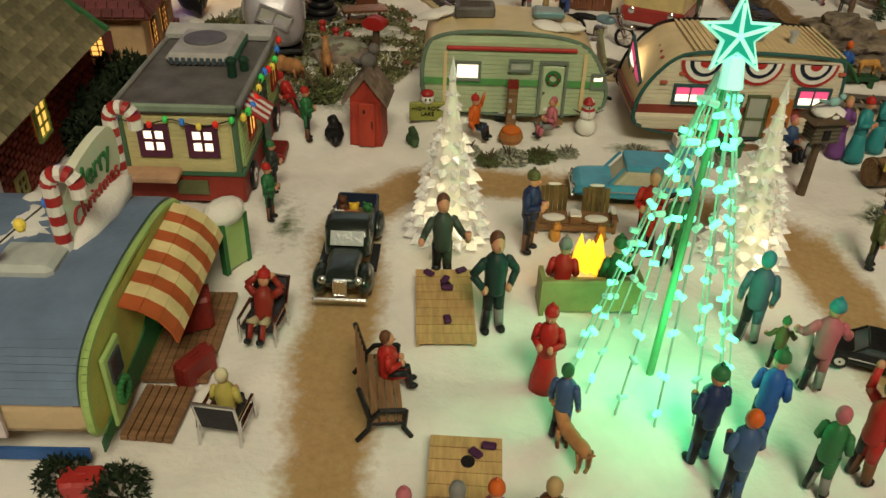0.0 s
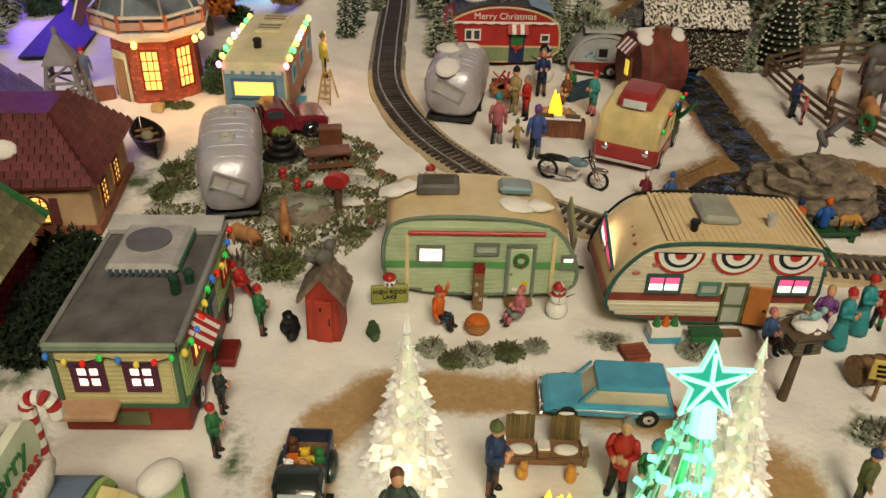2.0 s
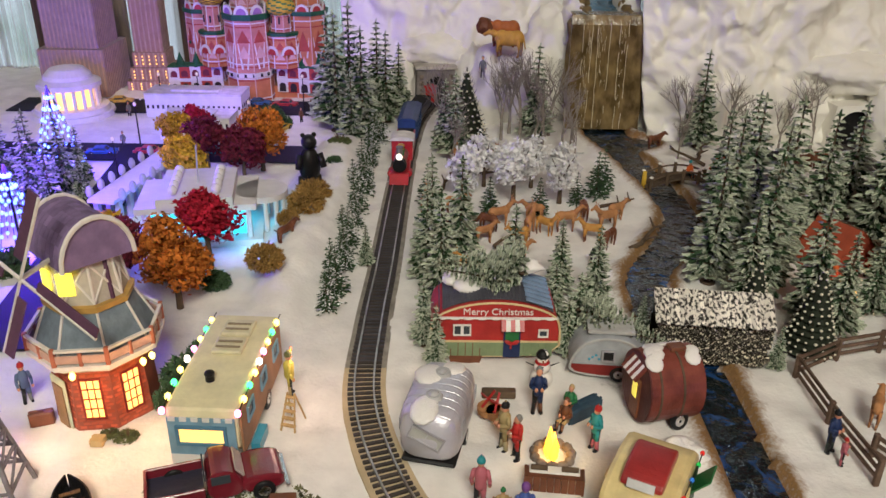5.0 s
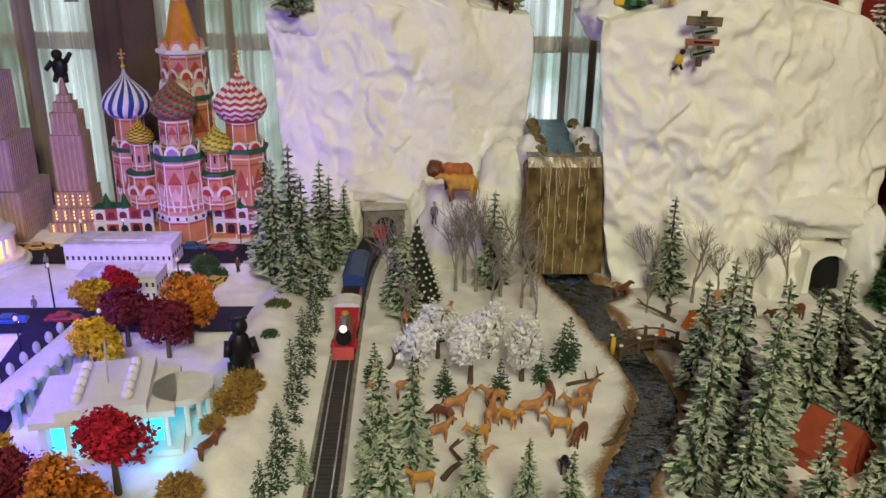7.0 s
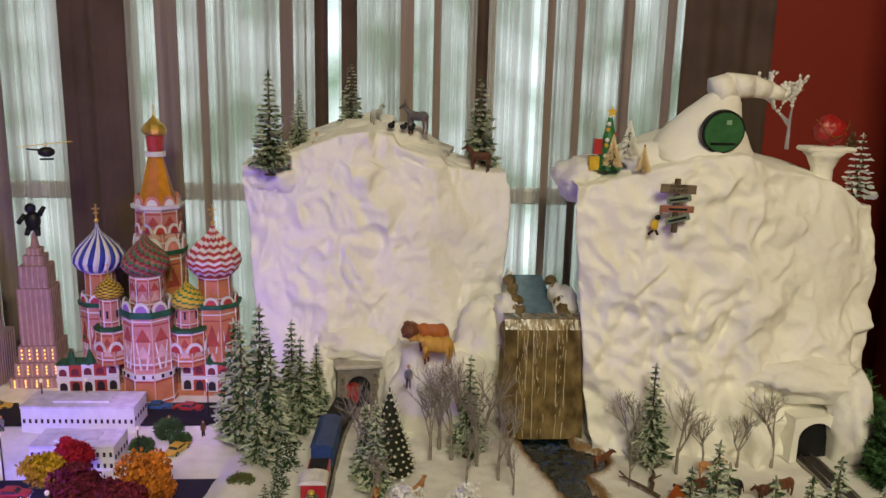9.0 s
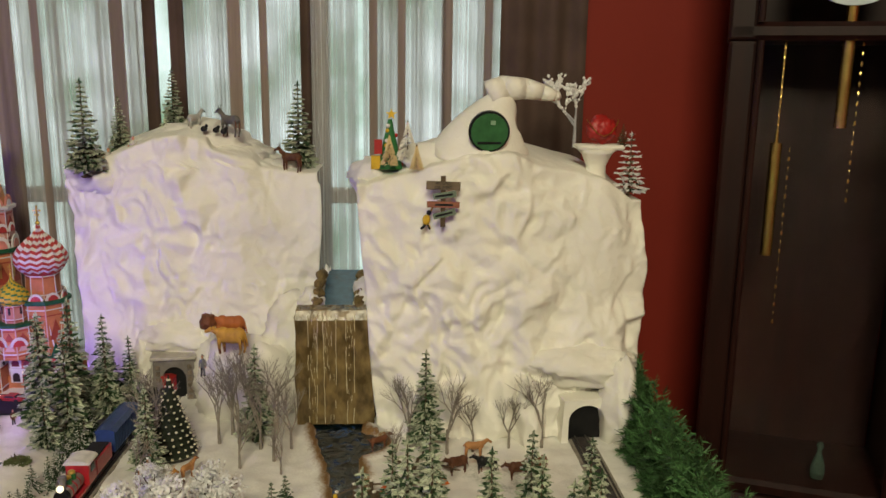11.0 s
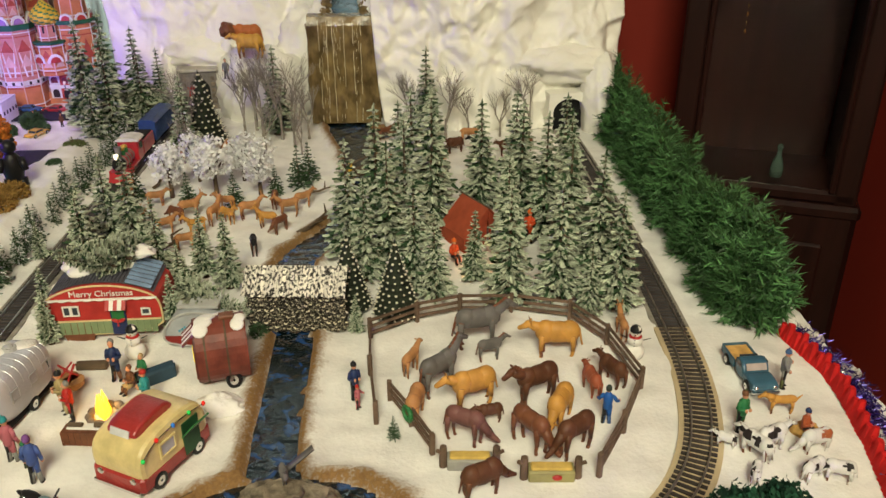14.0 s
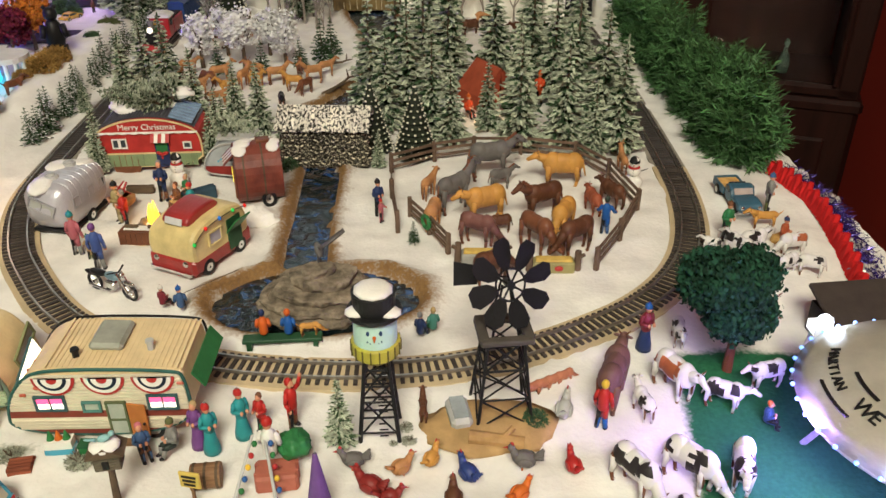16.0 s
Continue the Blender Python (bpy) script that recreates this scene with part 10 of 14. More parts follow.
# teardrop and barrel trailers
td = thing("teardrop_trailer", 0.196, 0.868, 0, -4, "small grey and red teardrop trailer", "trailer", "caravans")
tpts = chaikin([(-0.036, 0.005), (-0.036, 0.022), (-0.022, 0.040), (0.004, 0.043), (0.026, 0.032), (0.040, 0.005)], 3)
hull(td, tpts, 0.040, mat("grey_teardrop", (0.36, 0.38, 0.40), 0.4), 0.003)
band(td, "lower_panel", tpts, 0.005, 0.016, -0.0205, DKRED)
edge_trim(td, tpts, -0.0205, 0.0012, LTGREY)
window(td, T(-0.004, -0.0215, 0.026), 0.010, 0.010, SILVER, BLACK, (0, 0), 0.0016)
mk(td, "decal", SKYBLUE, *[(ball, 0.0012, 0.0006, 0.0012, -0.020 + 0.0028 * k, -0.0212, 0.022 + 0.002 * (k % 3)) for k in range(5)])
mk(td, "roof_tree_tray", LTGREY, (box, 0.040, 0.026, 0.003, -0.002, 0, 0.0440))
wheel(td, 0.006, -0.020, 0.0075, 0.004)
for x, y, z, rz, sc in ((0.168, 0.892, 0.046, -22, 0.95), (0.176, 0.878, 0.043, -16, 0.80)):
    copy_thing(LYING, pose(x, y, z, 0, 0, rz) @ pose(0, 0, 0, 0, 99, 0) @ Matrix.Scale(sc, 4))

bt = thing("barrel_trailer", 0.229, 0.800, 0, 13, "round brown barrel trailer with striped awning and snow", "trailer", "caravans")
ring = [(0.026 * math.cos(a), 0.0285 + 0.026 * math.sin(a)) for a in np.linspace(0, 2 * math.pi, 25)[:-1]]
MB = mat("red_brown_barrel", (0.17, 0.045, 0.03), 0.4, var=0.3)
bm = bmesh.new()
rod(bm, (-0.030, 0, 0.0290), (0.022, 0, 0.0290), 0.0270, 0.0270, 28)
part("body", bm, MB, bt, smooth=False)
mk(bt, "end_wall", mat("barrel_end", (0.10, 0.03, 0.025), 0.5), (rod, (-0.0315, 0, 0.0290), (-0.0300, 0, 0.0290), 0.0265, 0.0265, 28))
for k in range(2):
    mk(bt, "hoop", BARK, (rod, (-0.022 + 0.022 * k, 0, 0.0290), (-0.020 + 0.022 * k, 0, 0.0290), 0.0276, 0.0276, 28))
dd = new("door")
dd.parent = bt
mk(dd, "leaf", BROWN, (box, 0.002, 0.014, 0.030, -0.0325, -0.002, 0.022))
mk(dd, "pane", mat("yellow_pane", (0.7, 0.55, 0.05), 0.4, emit=0.8, ecol=(1, 0.8, 0.1)), (box, 0.001, 0.007, 0.012, -0.0338, -0.002, 0.028))
aw = new("awning")
aw.parent = bt
for k in range(7):
    mk(aw, "stripe", (MB, WHITE)[k % 2], (bar, (-0.031, -0.012 + 0.0036 * k, 0.0500), (-0.043, -0.014 + 0.0036 * k, 0.0420), 0.0036, 0.0010))
for x, y, s in ((-0.024, -0.012, 0.008), (-0.020, -0.003, 0.009), (-0.016, 0.006, 0.009), (0.014, -0.011, 0.007), (0.017, -0.004, 0.006), (-0.002, 0.013, 0.010), (0.010, 0.014, 0.008)):
    mk(bt, "snow_patch", SNOW, (ball, s * 1.1, s, 0.0016, x, y, 0.0290 + math.sqrt(0.0272 ** 2 - y * y), {"ax": -math.degrees(math.asin(y / 0.0272))}), smooth=True)
mk(bt, "roof_hatch", BROWN, (box, 0.016, 0.010, 0.004, 0.004, 0.001, 0.0565, {"bev": 0.001}))
for s in (-1, 1):
    wheel(bt, 0.004, s * 0.020, 0.0085, 0.004)
bt.matrix_world = bt.matrix_world @ Matrix.Diagonal((0.86, 1.0, 1.14, 1))
snow_lump("snow_drift", 0.229, 0.748, 0.003, 0.024, 0.013, 0.014, "lump of snow beside the barrel trailer", 1.2)


def yellow_camper():
    c = thing("camper", 0.190, 0.684, 0, 62, "yellow and red camper with a red raised roof", "caravan", "caravans")
    W = 0.050
    pts = chaikin([(-0.036, 0.006), (-0.040, 0.030), (-0.034, 0.044), (-0.010, 0.050), (0.020, 0.050), (0.036, 0.042), (0.038, 0.006)], 3)
    YL = mat("butter_yellow", (0.66, 0.53, 0.24), 0.35, coat=0.2)
    hull(c, pts, W, YL, 0.004)
    RD = mat("brick_red_enamel", (0.30, 0.025, 0.022), 0.35, coat=0.2)
    mk(c, "lower_body", RD, (box, 0.079, W + 0.001, 0.016, -0.0005, 0, 0.0125, {"bev": 0.003}))
    for s in (-1, 1):
        yy = s * (W / 2 + 0.0006)
        window(c, T(-0.010, yy, 0.032, 0, 0, 0 if s < 0 else 180), 0.016, 0.012, YL, mat("lilac_pane", (0.42, 0.40, 0.46), 0.2) if s < 0 else bpy.data.materials["lilac_pane"], (0, 0), 0.0016)
        mk(c, "door", mat("open_dark_green", (0.02, 0.07, 0.03), 0.5) if s < 0 else bpy.data.materials["open_dark_green"], (box, 0.018, 0.0012, 0.030, 0.016, yy, 0.024))
        for xx in (-0.022, 0.022):
            wheel(c, xx, s * (W / 2 - 0.001), 0.0075, 0.004)
        mk(c, "head_lamp", CHROME, (ball, 0.0014, 0.003, 0.003, -0.0400, s * 0.016, 0.0165))
    mk(c, "roof_top", RD, (prism, chaikin([(-0.030, 0.044), (-0.027, 0.054), (0.0, 0.0585), (0.012, 0.056), (0.014, 0.048)], 2), -0.014, 0.014, {"bev": 0.002}))
    mk(c, "roof_pane", mat("white_pane", (0.62, 0.62, 0.62), 0.3), (box, 0.0010, 0.018, 0.0060, -0.0292, 0, 0.0500, {"ry": 18}))
    mk(c, "bumper", CHROME, (box, 0.0020, W * 0.9, 0.0025, -0.0415, 0, 0.0075))
    mk(c, "open_flap", GREEN, (box, 0.020, 0.0012, 0.020, 0.016, -W / 2 - 0.006, 0.034, {"rx": 40}))
    garland(c, [(-0.036, -W / 2 - 0.001, 0.036), (-0.02, -W / 2 - 0.001, 0.044), (0.01, -W / 2 - 0.002, 0.046), (0.034, -W / 2 - 0.001, 0.042)], ("green", "red", "blue"), step=0.018)
    return c


yellow_camper()
fire_pit(0.133, 0.745, 1.15, 0.024)
lb2 = thing("log_bench", 0.130, 0.712, 0, -6, "brown plank bench with snow in front of the fire", "bench")
for k in range(8):
    mk(lb2, "plank", BROWN, (box, 0.0046, 0.0016, 0.0130, -0.0175 + 0.005 * k, -0.006, 0.0075))
mk(lb2, "seat", BROWN, (box, 0.040, 0.011, 0.002, 0, 0, 0.0130))
mk(lb2, "seat_snow", SNOW, (box, 0.036, 0.008, 0.0016, 0, 0.001, 0.0148, {"bev": 0.0006}))
for s in (-1, 1):
    mk(lb2, "log", BARK, (rod, (s * 0.011 - 0.006, 0.001, 0.0165), (s * 0.011 + 0.006, 0.001, 0.0165), 0.0022))
    mk(lb2, "side", BROWN, (box, 0.002, 0.013, 0.014, s * 0.0205, -0.0005, 0.007))

# motorcycle
mc = thing("motorcycle", 0.125, 0.624, 0, -30, "black and chrome motorcycle with a blue-grey tank", "motorcycle", s=1.0)
for xx, r in ((-0.017, 0.0085), (0.023, 0.0085)):
    w = new("wheel")
    w.parent, w.matrix_local = mc, pose(xx, 0, r)
    bm = bmesh.new()
    ringp = [Vector((r * 0.86 * math.cos(a), 0, r * 0.86 * math.sin(a))) for a in np.linspace(0, 2 * math.pi, 21)]
    tube(bm, ringp, r * 0.15, 6)
    part("tyre", bm, BLACK, w)
    for k in range(8):
        a = k * math.pi / 4
        mk(w, "spoke", CHROME, (rod, (0, 0, 0), (r * 0.78 * math.cos(a), 0, r * 0.78 * math.sin(a)), 0.0003))
    mk(w, "hub", CHROME, (rod, (0, -0.0018, 0), (0, 0.0018, 0), 0.0016))
mk(mc, "tank", mat("blue_grey_tank", (0.16, 0.26, 0.32), 0.3), (ball, 0.0085, 0.0040, 0.0038, 0.006, 0, 0.0195), smooth=True)
mk(mc, "seat", BLACK, (ball, 0.0110, 0.0040, 0.0024, -0.010, 0, 0.0190), smooth=True)
mk(mc, "engine", CHROME, (box, 0.010, 0.0060, 0.0080, 0.003, 0, 0.0100, {"bev": 0.001}))
mk(mc, "exhaust", CHROME, (rod, (0.004, -0.0035, 0.006), (-0.020, -0.0040, 0.007), 0.0011))
mk(mc, "front_fender", CHROME, (ball, 0.0070, 0.0018, 0.0024, 0.0235, 0, 0.0170), smooth=True)
mk(mc, "rear_fender", BLACK, (ball, 0.0080, 0.0020, 0.0026, -0.019, 0, 0.0165), smooth=True)
for s in (-1, 1):
    mk(mc, "fork", CHROME, (rod, (0.023, s * 0.0025, 0.0085), (0.0145, s * 0.0025, 0.0255), 0.0008))
mk(mc, "handlebar", BLACK, (rod, (0.011, -0.0085, 0.0270), (0.0145, 0, 0.0255), 0.0007), (rod, (0.011, 0.0085, 0.0270), (0.0145, 0, 0.0255), 0.0007))
mk(mc, "headlight", CHROME, (ball, 0.0024, 0.0026, 0.0026, 0.0175, 0, 0.0235), smooth=True)

# island in the pond, with a rock pile and a bird
isl = thing("rock_island", POND[0] + 0.002, POND[1] - 0.002, -0.004, 0, "layered grey-brown rock island in the pond", "island")
for k in range(5):
    r = (0.051, 0.047, 0.038, 0.026, 0.014)[k]
    bm = bmesh.new()
    lathe(bm, [(r * 0.93, 0), (r, 0.004), (r * 0.99, 0.0068), (r * 0.90, 0.0080)], 0.004 * (k > 1), 0.003 * (k > 2), 0.0072 * k, 48)
    bmesh.ops.subdivide_edges(bm, edges=bm.edges, cuts=2, use_grid_fill=True)
    for v in bm.verts:
        v.co.y *= 0.80
        n = noise.noise_vector(v.co * 55 + Vector((k * 3.0, 0, 0)))
        f = noise.noise_vector(v.co * 210 + Vector((0, k * 5.0, 0)))
        v.co += Vector((n.x, n.y, n.z * 0.35)) * 0.0060 + Vector((f.x, f.y, f.z * 0.7)) * 0.0020
    part("rock_layer", bm, mat("weathered_island_rock", (0.20, 0.165, 0.12), 0.85, var=0.6, scale=110, bump=1.0, fine=380) if k == 0 else bpy.data.materials["weathered_island_rock"], isl, smooth=False)
bm = bmesh.new()
ball(bm, 0.0032, 0.0075, 0.0034, 0, 0, 0.012, ax=40)
ball(bm, 0.0021, 0.0021, 0.0021, 0, -0.006, 0.018)
cyl(bm, 0.0008, 0.0001, 0.005, 0, -0.0078, 0.0182, rx=95, seg=5)
rod(bm, (-0.001, 0, 0), (-0.001, 0, 0.010), 0.0006)
rod(bm, (0.001, 0, 0), (0.001, 0, 0.010), 0.0006)
box(bm, 0.024, 0.006, 0.0008, 0.013, 0.003, 0.0175, ry=-32, mi=1)
solo("heron_figurine", bm, [GREYFUR, BLACK], 0.303, 0.612, 0.033, 20, "grey heron figurine with a raised wing on the rock", "figurine", smooth=True)
snowman(0.021, 0.606, 180, 0.022, RED, "white snowman figurine in a red cap by the track")
person(0.026, 0.592, 175, 0.024, TEALC, DARKC, None, BROWNC, "stand", "out", "figurine of a child hugging a snowman")
beast(0.010, 0.612, -60, 0.013, TAN, "dog", "small tan dog figurine by the snowman")

# figurines around the second fire
person(0.076, 0.690, 170, 0.046, PINKC, GREYC, TEALC, BROWNC, "stand", "down", "figurine in a pink coat with a blue cap")
person(0.091, 0.680, 180, 0.028, TANC, OLIVE, GREENC, BROWNC, "stand", "out", "figurine of a child in a tan coat")
person(0.104, 0.664, 185, 0.048, (0.06, 0.10, 0.30), GREYC, None, PURPLE, "stand", "down", "figurine in a blue and violet jacket seen from behind")
person(0.105, 0.742, -70, 0.042, REDC, BLACKC, None, GREYC, "stand", "fore", "figurine in a red jacket by the fire", prop=WHITEC)
person(0.096, 0.752, -60, 0.046, (0.34, 0.26, 0.12), (0.3, 0.25, 0.14), BLACKC, BROWNC, "stand", "fore", "figurine in a tan coat carrying firewood", prop=BROWNC)
person(0.126, 0.800, 0, 0.046, NAVY, BROWNC, None, GREYC, "stand", "fore", "figurine in a navy coat with folded hands")
snowman(0.133, 0.838, 0, 0.034, BLACK, "white snowman figurine with a black top hat")
person(0.146, 0.778, -40, 0.038, BROWNC, TANC, None, BROWNC, "sit", "fore", "figurine in brown seated by the fire", z=0.004)
person(0.166, 0.755, -60, 0.042, TEALC, PINKC, REDC, BROWNC, "stand", "fore", "figurine in a teal jacket with a red cap")
person(0.152, 0.795, -30, 0.036, GREENC, BROWNC, None, TANC, "sit", "fore", "figurine in green seated on a bench", z=0.006)
crate(0.163, 0.797, 35, 0.034, 0.012, 0.014, mat("navy_bench", (0.03, 0.06, 0.09), 0.6), "dark blue bench behind the fire", "bench")
crate(0.096, 0.822, 0, 0.028, 0.008, 0.007, BARK, "low brown log by the red caravan", "log")
for k, (x, y, rz) in enumerate(((0.086, 0.790, 20), (0.093, 0.785, 60))):
    b = thing("reindeer_sleigh", x, y, 0.004, rz, "small wicker sleigh with red ribbons", "sleigh", "wicker sleighs")
    mk(b, "basket", mat("wicker", (0.40, 0.20, 0.08), 0.8, var=0.4) if k == 0 else bpy.data.materials["wicker"], (lathe, [(0.005, 0), (0.009, 0.004), (0.0095, 0.009)], 0, 0, 0, 14))
    mk(b, "ribbon", RED, (bar, (-0.006, 0, 0.010), (0.006, 0.002, 0.022), 0.002, 0.001), (bar, (0.006, 0, 0.010), (-0.006, 0.002, 0.022), 0.002, 0.001))
person(0.176, 0.596, 150, 0.030, MAROON, BROWNC, WHITEC, BROWNC, "sit", "fore", "figurine of Santa seated fishing by the pond", z=0.003)
person(0.192, 0.590, 195, 0.034, JEAN, BROWNC, BLUEC, BROWNC, "sit", "fore", "figurine in a blue hood fishing by the pond", z=0.003)
bm = bmesh.new()
rod(bm, (0, 0, 0.016), (0.040, 0.024, 0.022), 0.0004)
solo("fishing_rod", bm, BARK, 0.194, 0.598, 0, 0, "thin fishing rod held over the pond", "fishing rod")
sb2 = thing("garden_bench", 0.279, 0.543, 0, 2, "long dark green bench by the pond", "bench")
mk(sb2, "seat", mat("bench_green", (0.02, 0.07, 0.03), 0.5), (box, 0.060, 0.010, 0.003, 0, 0, 0.008, {"bev": 0.0006}))
for s in (-1, 1):
    mk(sb2, "leg", bpy.data.materials["bench_green"], (box, 0.004, 0.009, 0.007, s * 0.025, 0, 0.0035))
person(0.265, 0.545, 185, 0.038, ORANGEC, BROWNC, None, NAVY, "sit", "fore", "figurine in an orange jacket on the bench", z=0.006)
person(0.284, 0.545, 175, 0.038, BLUEC, DARKC, None, ORANGEC, "sit", "fore", "figurine in blue and orange on the bench", z=0.006)
beast(0.300, 0.543, 10, 0.020, GOLDFUR, "dog", "golden dog figurine lying on the bench", z=0.0098, head="down")
person(0.384, 0.546, 150, 0.034, NAVY, NAVY, None, GREYC, "sit", "fore", "figurine in a dark blue cloak by the pond", z=0.002)
person(0.394, 0.552, 200, 0.034, (0.06, 0.20, 0.16), GREENC, None, TANC, "sit", "fore", "figurine in a green cloak by the pond", z=0.002)

# ---- paddock, covered bridge, tent and farm ----
FW = mat("fence_brown", (0.13, 0.085, 0.06), 0.7, var=0.35)


def fence(pts, label, h=0.024, rails=3, gaps=()):
    f = thing("fence", 0, 0, 0, 0, label, "fence")
    for i, (x, y) in enumerate(pts):
        mk(f, "post", FW, (box, 0.0042, 0.0042, h, x, y, h / 2, {"rz": 13 * i, "bev": 0.0006}))
    for i, (a, b) in enumerate(zip(pts, pts[1:])):
        if i in gaps:
            continue
        for k in range(rails):
            z = h * (0.28 + 0.30 * k)
            mk(f, "rail", FW, (bar, (*a, z + 0.0006 * (i % 2)), (*b, z), 0.0016, 0.0030))
    return f


fence([(0.366, 0.720), (0.360, 0.790), (0.359, 0.857), (0.407, 0.886), (0.453, 0.901), (0.507, 0.898), (0.566, 0.880), (0.593, 0.830), (0.606, 0.755), (0.574, 0.694), (0.541, 0.642)], "dark brown post and rail paddock fence")
fence([(0.378, 0.752), (0.396, 0.715), (0.412, 0.677)], "small dark gate with a wreath at the paddock", 0.022, 3)
bm = bmesh.new()
for k in range(14):
    a = k * math.pi / 7
    rod(bm, (0.006 * math.cos(a), 0, 0.014 + 0.006 * math.sin(a)), (0.006 * math.cos(a + 0.5), 0, 0.014 + 0.006 * math.sin(a + 0.5)), 0.0020, 0.0022, 7)
solo("gate_wreath", bm, GREEN, 0.393, 0.714, 0, -62, "green wreath hung on the paddock gate", "wreath")
plant(TINY, 0.381, 0.700, 0.5)
for x, y, rz, m in ((0.441, 0.660, -4, mat("grey_trough", (0.32, 0.31, 0.28), 0.6)), (0.503, 0.643, -4, mat("mossy_trough", (0.30, 0.27, 0.12), 0.6))):
    t = thing("feed_trough", x, y, 0, rz, "stone feed trough with straw and a red bow", "trough", "feed troughs")
    mk(t, "basin", m, (box, 0.036, 0.013, 0.011, 0, 0, 0.006, {"bev": 0.0012}))
    mk(t, "straw", mat("straw_fill", (0.55, 0.38, 0.10), 0.9, var=0.3) if x < 0.45 else bpy.data.materials["straw_fill"], (box, 0.032, 0.009, 0.003, 0, 0, 0.0120, {"bev": 0.001}))
    mk(t, "bow", RED, (ball, 0.0040, 0.0014, 0.0026, 0.004, -0.0070, 0.0065))
    for s in (-1, 1):
        mk(t, "end_post", FW, (rod, (s * 0.021, 0, 0), (s * 0.021, 0.001, 0.020), 0.0034, 0.0028, 8), (rod, (s * 0.021, 0, 0.014), (s * 0.026, -0.002, 0.018), 0.0018))
ANIMALS = [(0.398, 0.793, 60, 0.034, TAN, "deer", "tan fawn figurine in the paddock", "level"), (0.465, 0.837, 10, 0.060, GREYFUR, "horse", "grey donkey figurine in the paddock", "level"),
           (0.422, 0.765, 40, 0.054, GREYFUR, "horse", "grey donkey figurine stretching its neck", "up"), (0.474, 0.812, 15, 0.032, GREYFUR, "horse", "small grey foal figurine", "level"),
           (0.540, 0.815, 175, 0.056, GOLDFUR, "cow", "golden cow figurine in the paddock", "level"), (0.452, 0.742, 200, 0.054, GOLDFUR, "cow", "golden cow figurine standing among the herd", "level"),
           (0.508, 0.742, 205, 0.054, DKFUR, "horse", "dark brown donkey figurine in the paddock", "level"), (0.523, 0.712, 240, 0.050, GOLDFUR, "cow", "golden cow figurine lowering its head", "down"),
           (0.464, 0.716, 190, 0.028, DKFUR, "cow", "small brown calf figurine", "level"), (0.440, 0.692, -30, 0.046, mat("mauve_brown_fur", (0.16, 0.07, 0.06), 0.5, var=0.25), "horse", "mauve-brown horse figurine with its head lowered", "down"),
           (0.493, 0.682, -55, 0.050, BROWN, "horse", "brown horse figurine eating from the trough", "down"), (0.528, 0.673, 215, 0.050, DKFUR, "horse", "dark brown horse figurine eating from the trough", "down"),
           (0.560, 0.752, 100, 0.036, mat("rust_fur", (0.30, 0.08, 0.04), 0.5, var=0.2), "cow", "rust-coloured calf figurine by the fence", "level"), (0.582, 0.765, 120, 0.040, DKFUR, "cow", "dark brown cow figurine by the fence", "level"),
           (0.400, 0.728, 75, 0.042, TAN, "cow", "tan cow figurine behind the gate", "down"), (0.447, 0.628, 25, 0.046, DKFUR, "cow", "dark brown bull figurine outside the fence", "down")]
for x, y, rz, l, c, k, lab, hd in ANIMALS:
    beast(x, y, rz, l, c, k, lab, head=hd)
person(0.562, 0.706, 160, 0.042, BLUEC, JEAN, None, DARKC, "stand", "out", "figurine of a farmer in a blue shirt")
person(0.347, 0.757, 30, 0.040, NAVY, DARKC, BLACKC, BROWNC, "stand", "fore", "figurine in a navy coat by the fence")
person(0.350, 0.742, 60, 0.026, PINKC, PINKC, REDC, BROWNC, "stand", "out", "figurine of a child in a pink coat")
snowman(0.613, 0.805, -20, 0.034, BLACK, "white snowman figurine with a black top hat")
beast(0.611, 0.842, 90, 0.032, TAN, "deer", "tan deer figurine beyond the fence", head="up")

# covered bridge over the stream
cb = thing("covered_bridge", 0.287, 0.893, 0, -5, "dark timber covered bridge with a snow-streaked plank roof", "bridge")
DKT = mat("black_brown_timber", (0.03, 0.026, 0.022), 0.8, var=0.5)
SNPL = mat("snow_streaked_plank", (0.03, 0.027, 0.024), 0.85, scale=420, fine=900, col2=(0.80, 0.76, 0.66), obj=0.2, grain=(1, 0.45, 1))


def speckle(m, lo, hi):
    """Sharpens the step between a material's two colours into flecks."""
    for nd in m.node_tree.nodes:
        if nd.type == "MAP_RANGE" and abs(nd.inputs[1].default_value - 0.3) < 1e-4:
            nd.inputs[1].default_value, nd.inputs[2].default_value = lo, hi


speckle(SNPL, 0.42, 0.53)
for s in (-1, 1):
    mk(cb, "side_wall", DKT, (box, 0.094, 0.003, 0.018, 0, s * 0.018, 0.022))
    for k in range(4):
        mk(cb, "post", DKT, (box, 0.004, 0.004, 0.042, -0.044 + 0.0293 * k, s * 0.018, 0.029))
mk(cb, "deck", DKT, (box, 0.098, 0.040, 0.004, 0, 0, 0.012))
DUSTED = mat("snow_dusted_stone", (0.02, 0.017, 0.013), 0.85, var=0.3, col2=(0.62, 0.56, 0.42), scale=520, fine=1100, obj=0.3)
speckle(DUSTED, 0.50, 0.62)
stone_me = []
for k in range(4):
    bm = bmesh.new()
    ball(bm, 0.0048, 0.0030, 0.0036, u=7, v=5)
    roughen(bm, 0.0012, 260, k)
    stone_me.append(mesh_of(bm, "facing_stone", DUSTED))
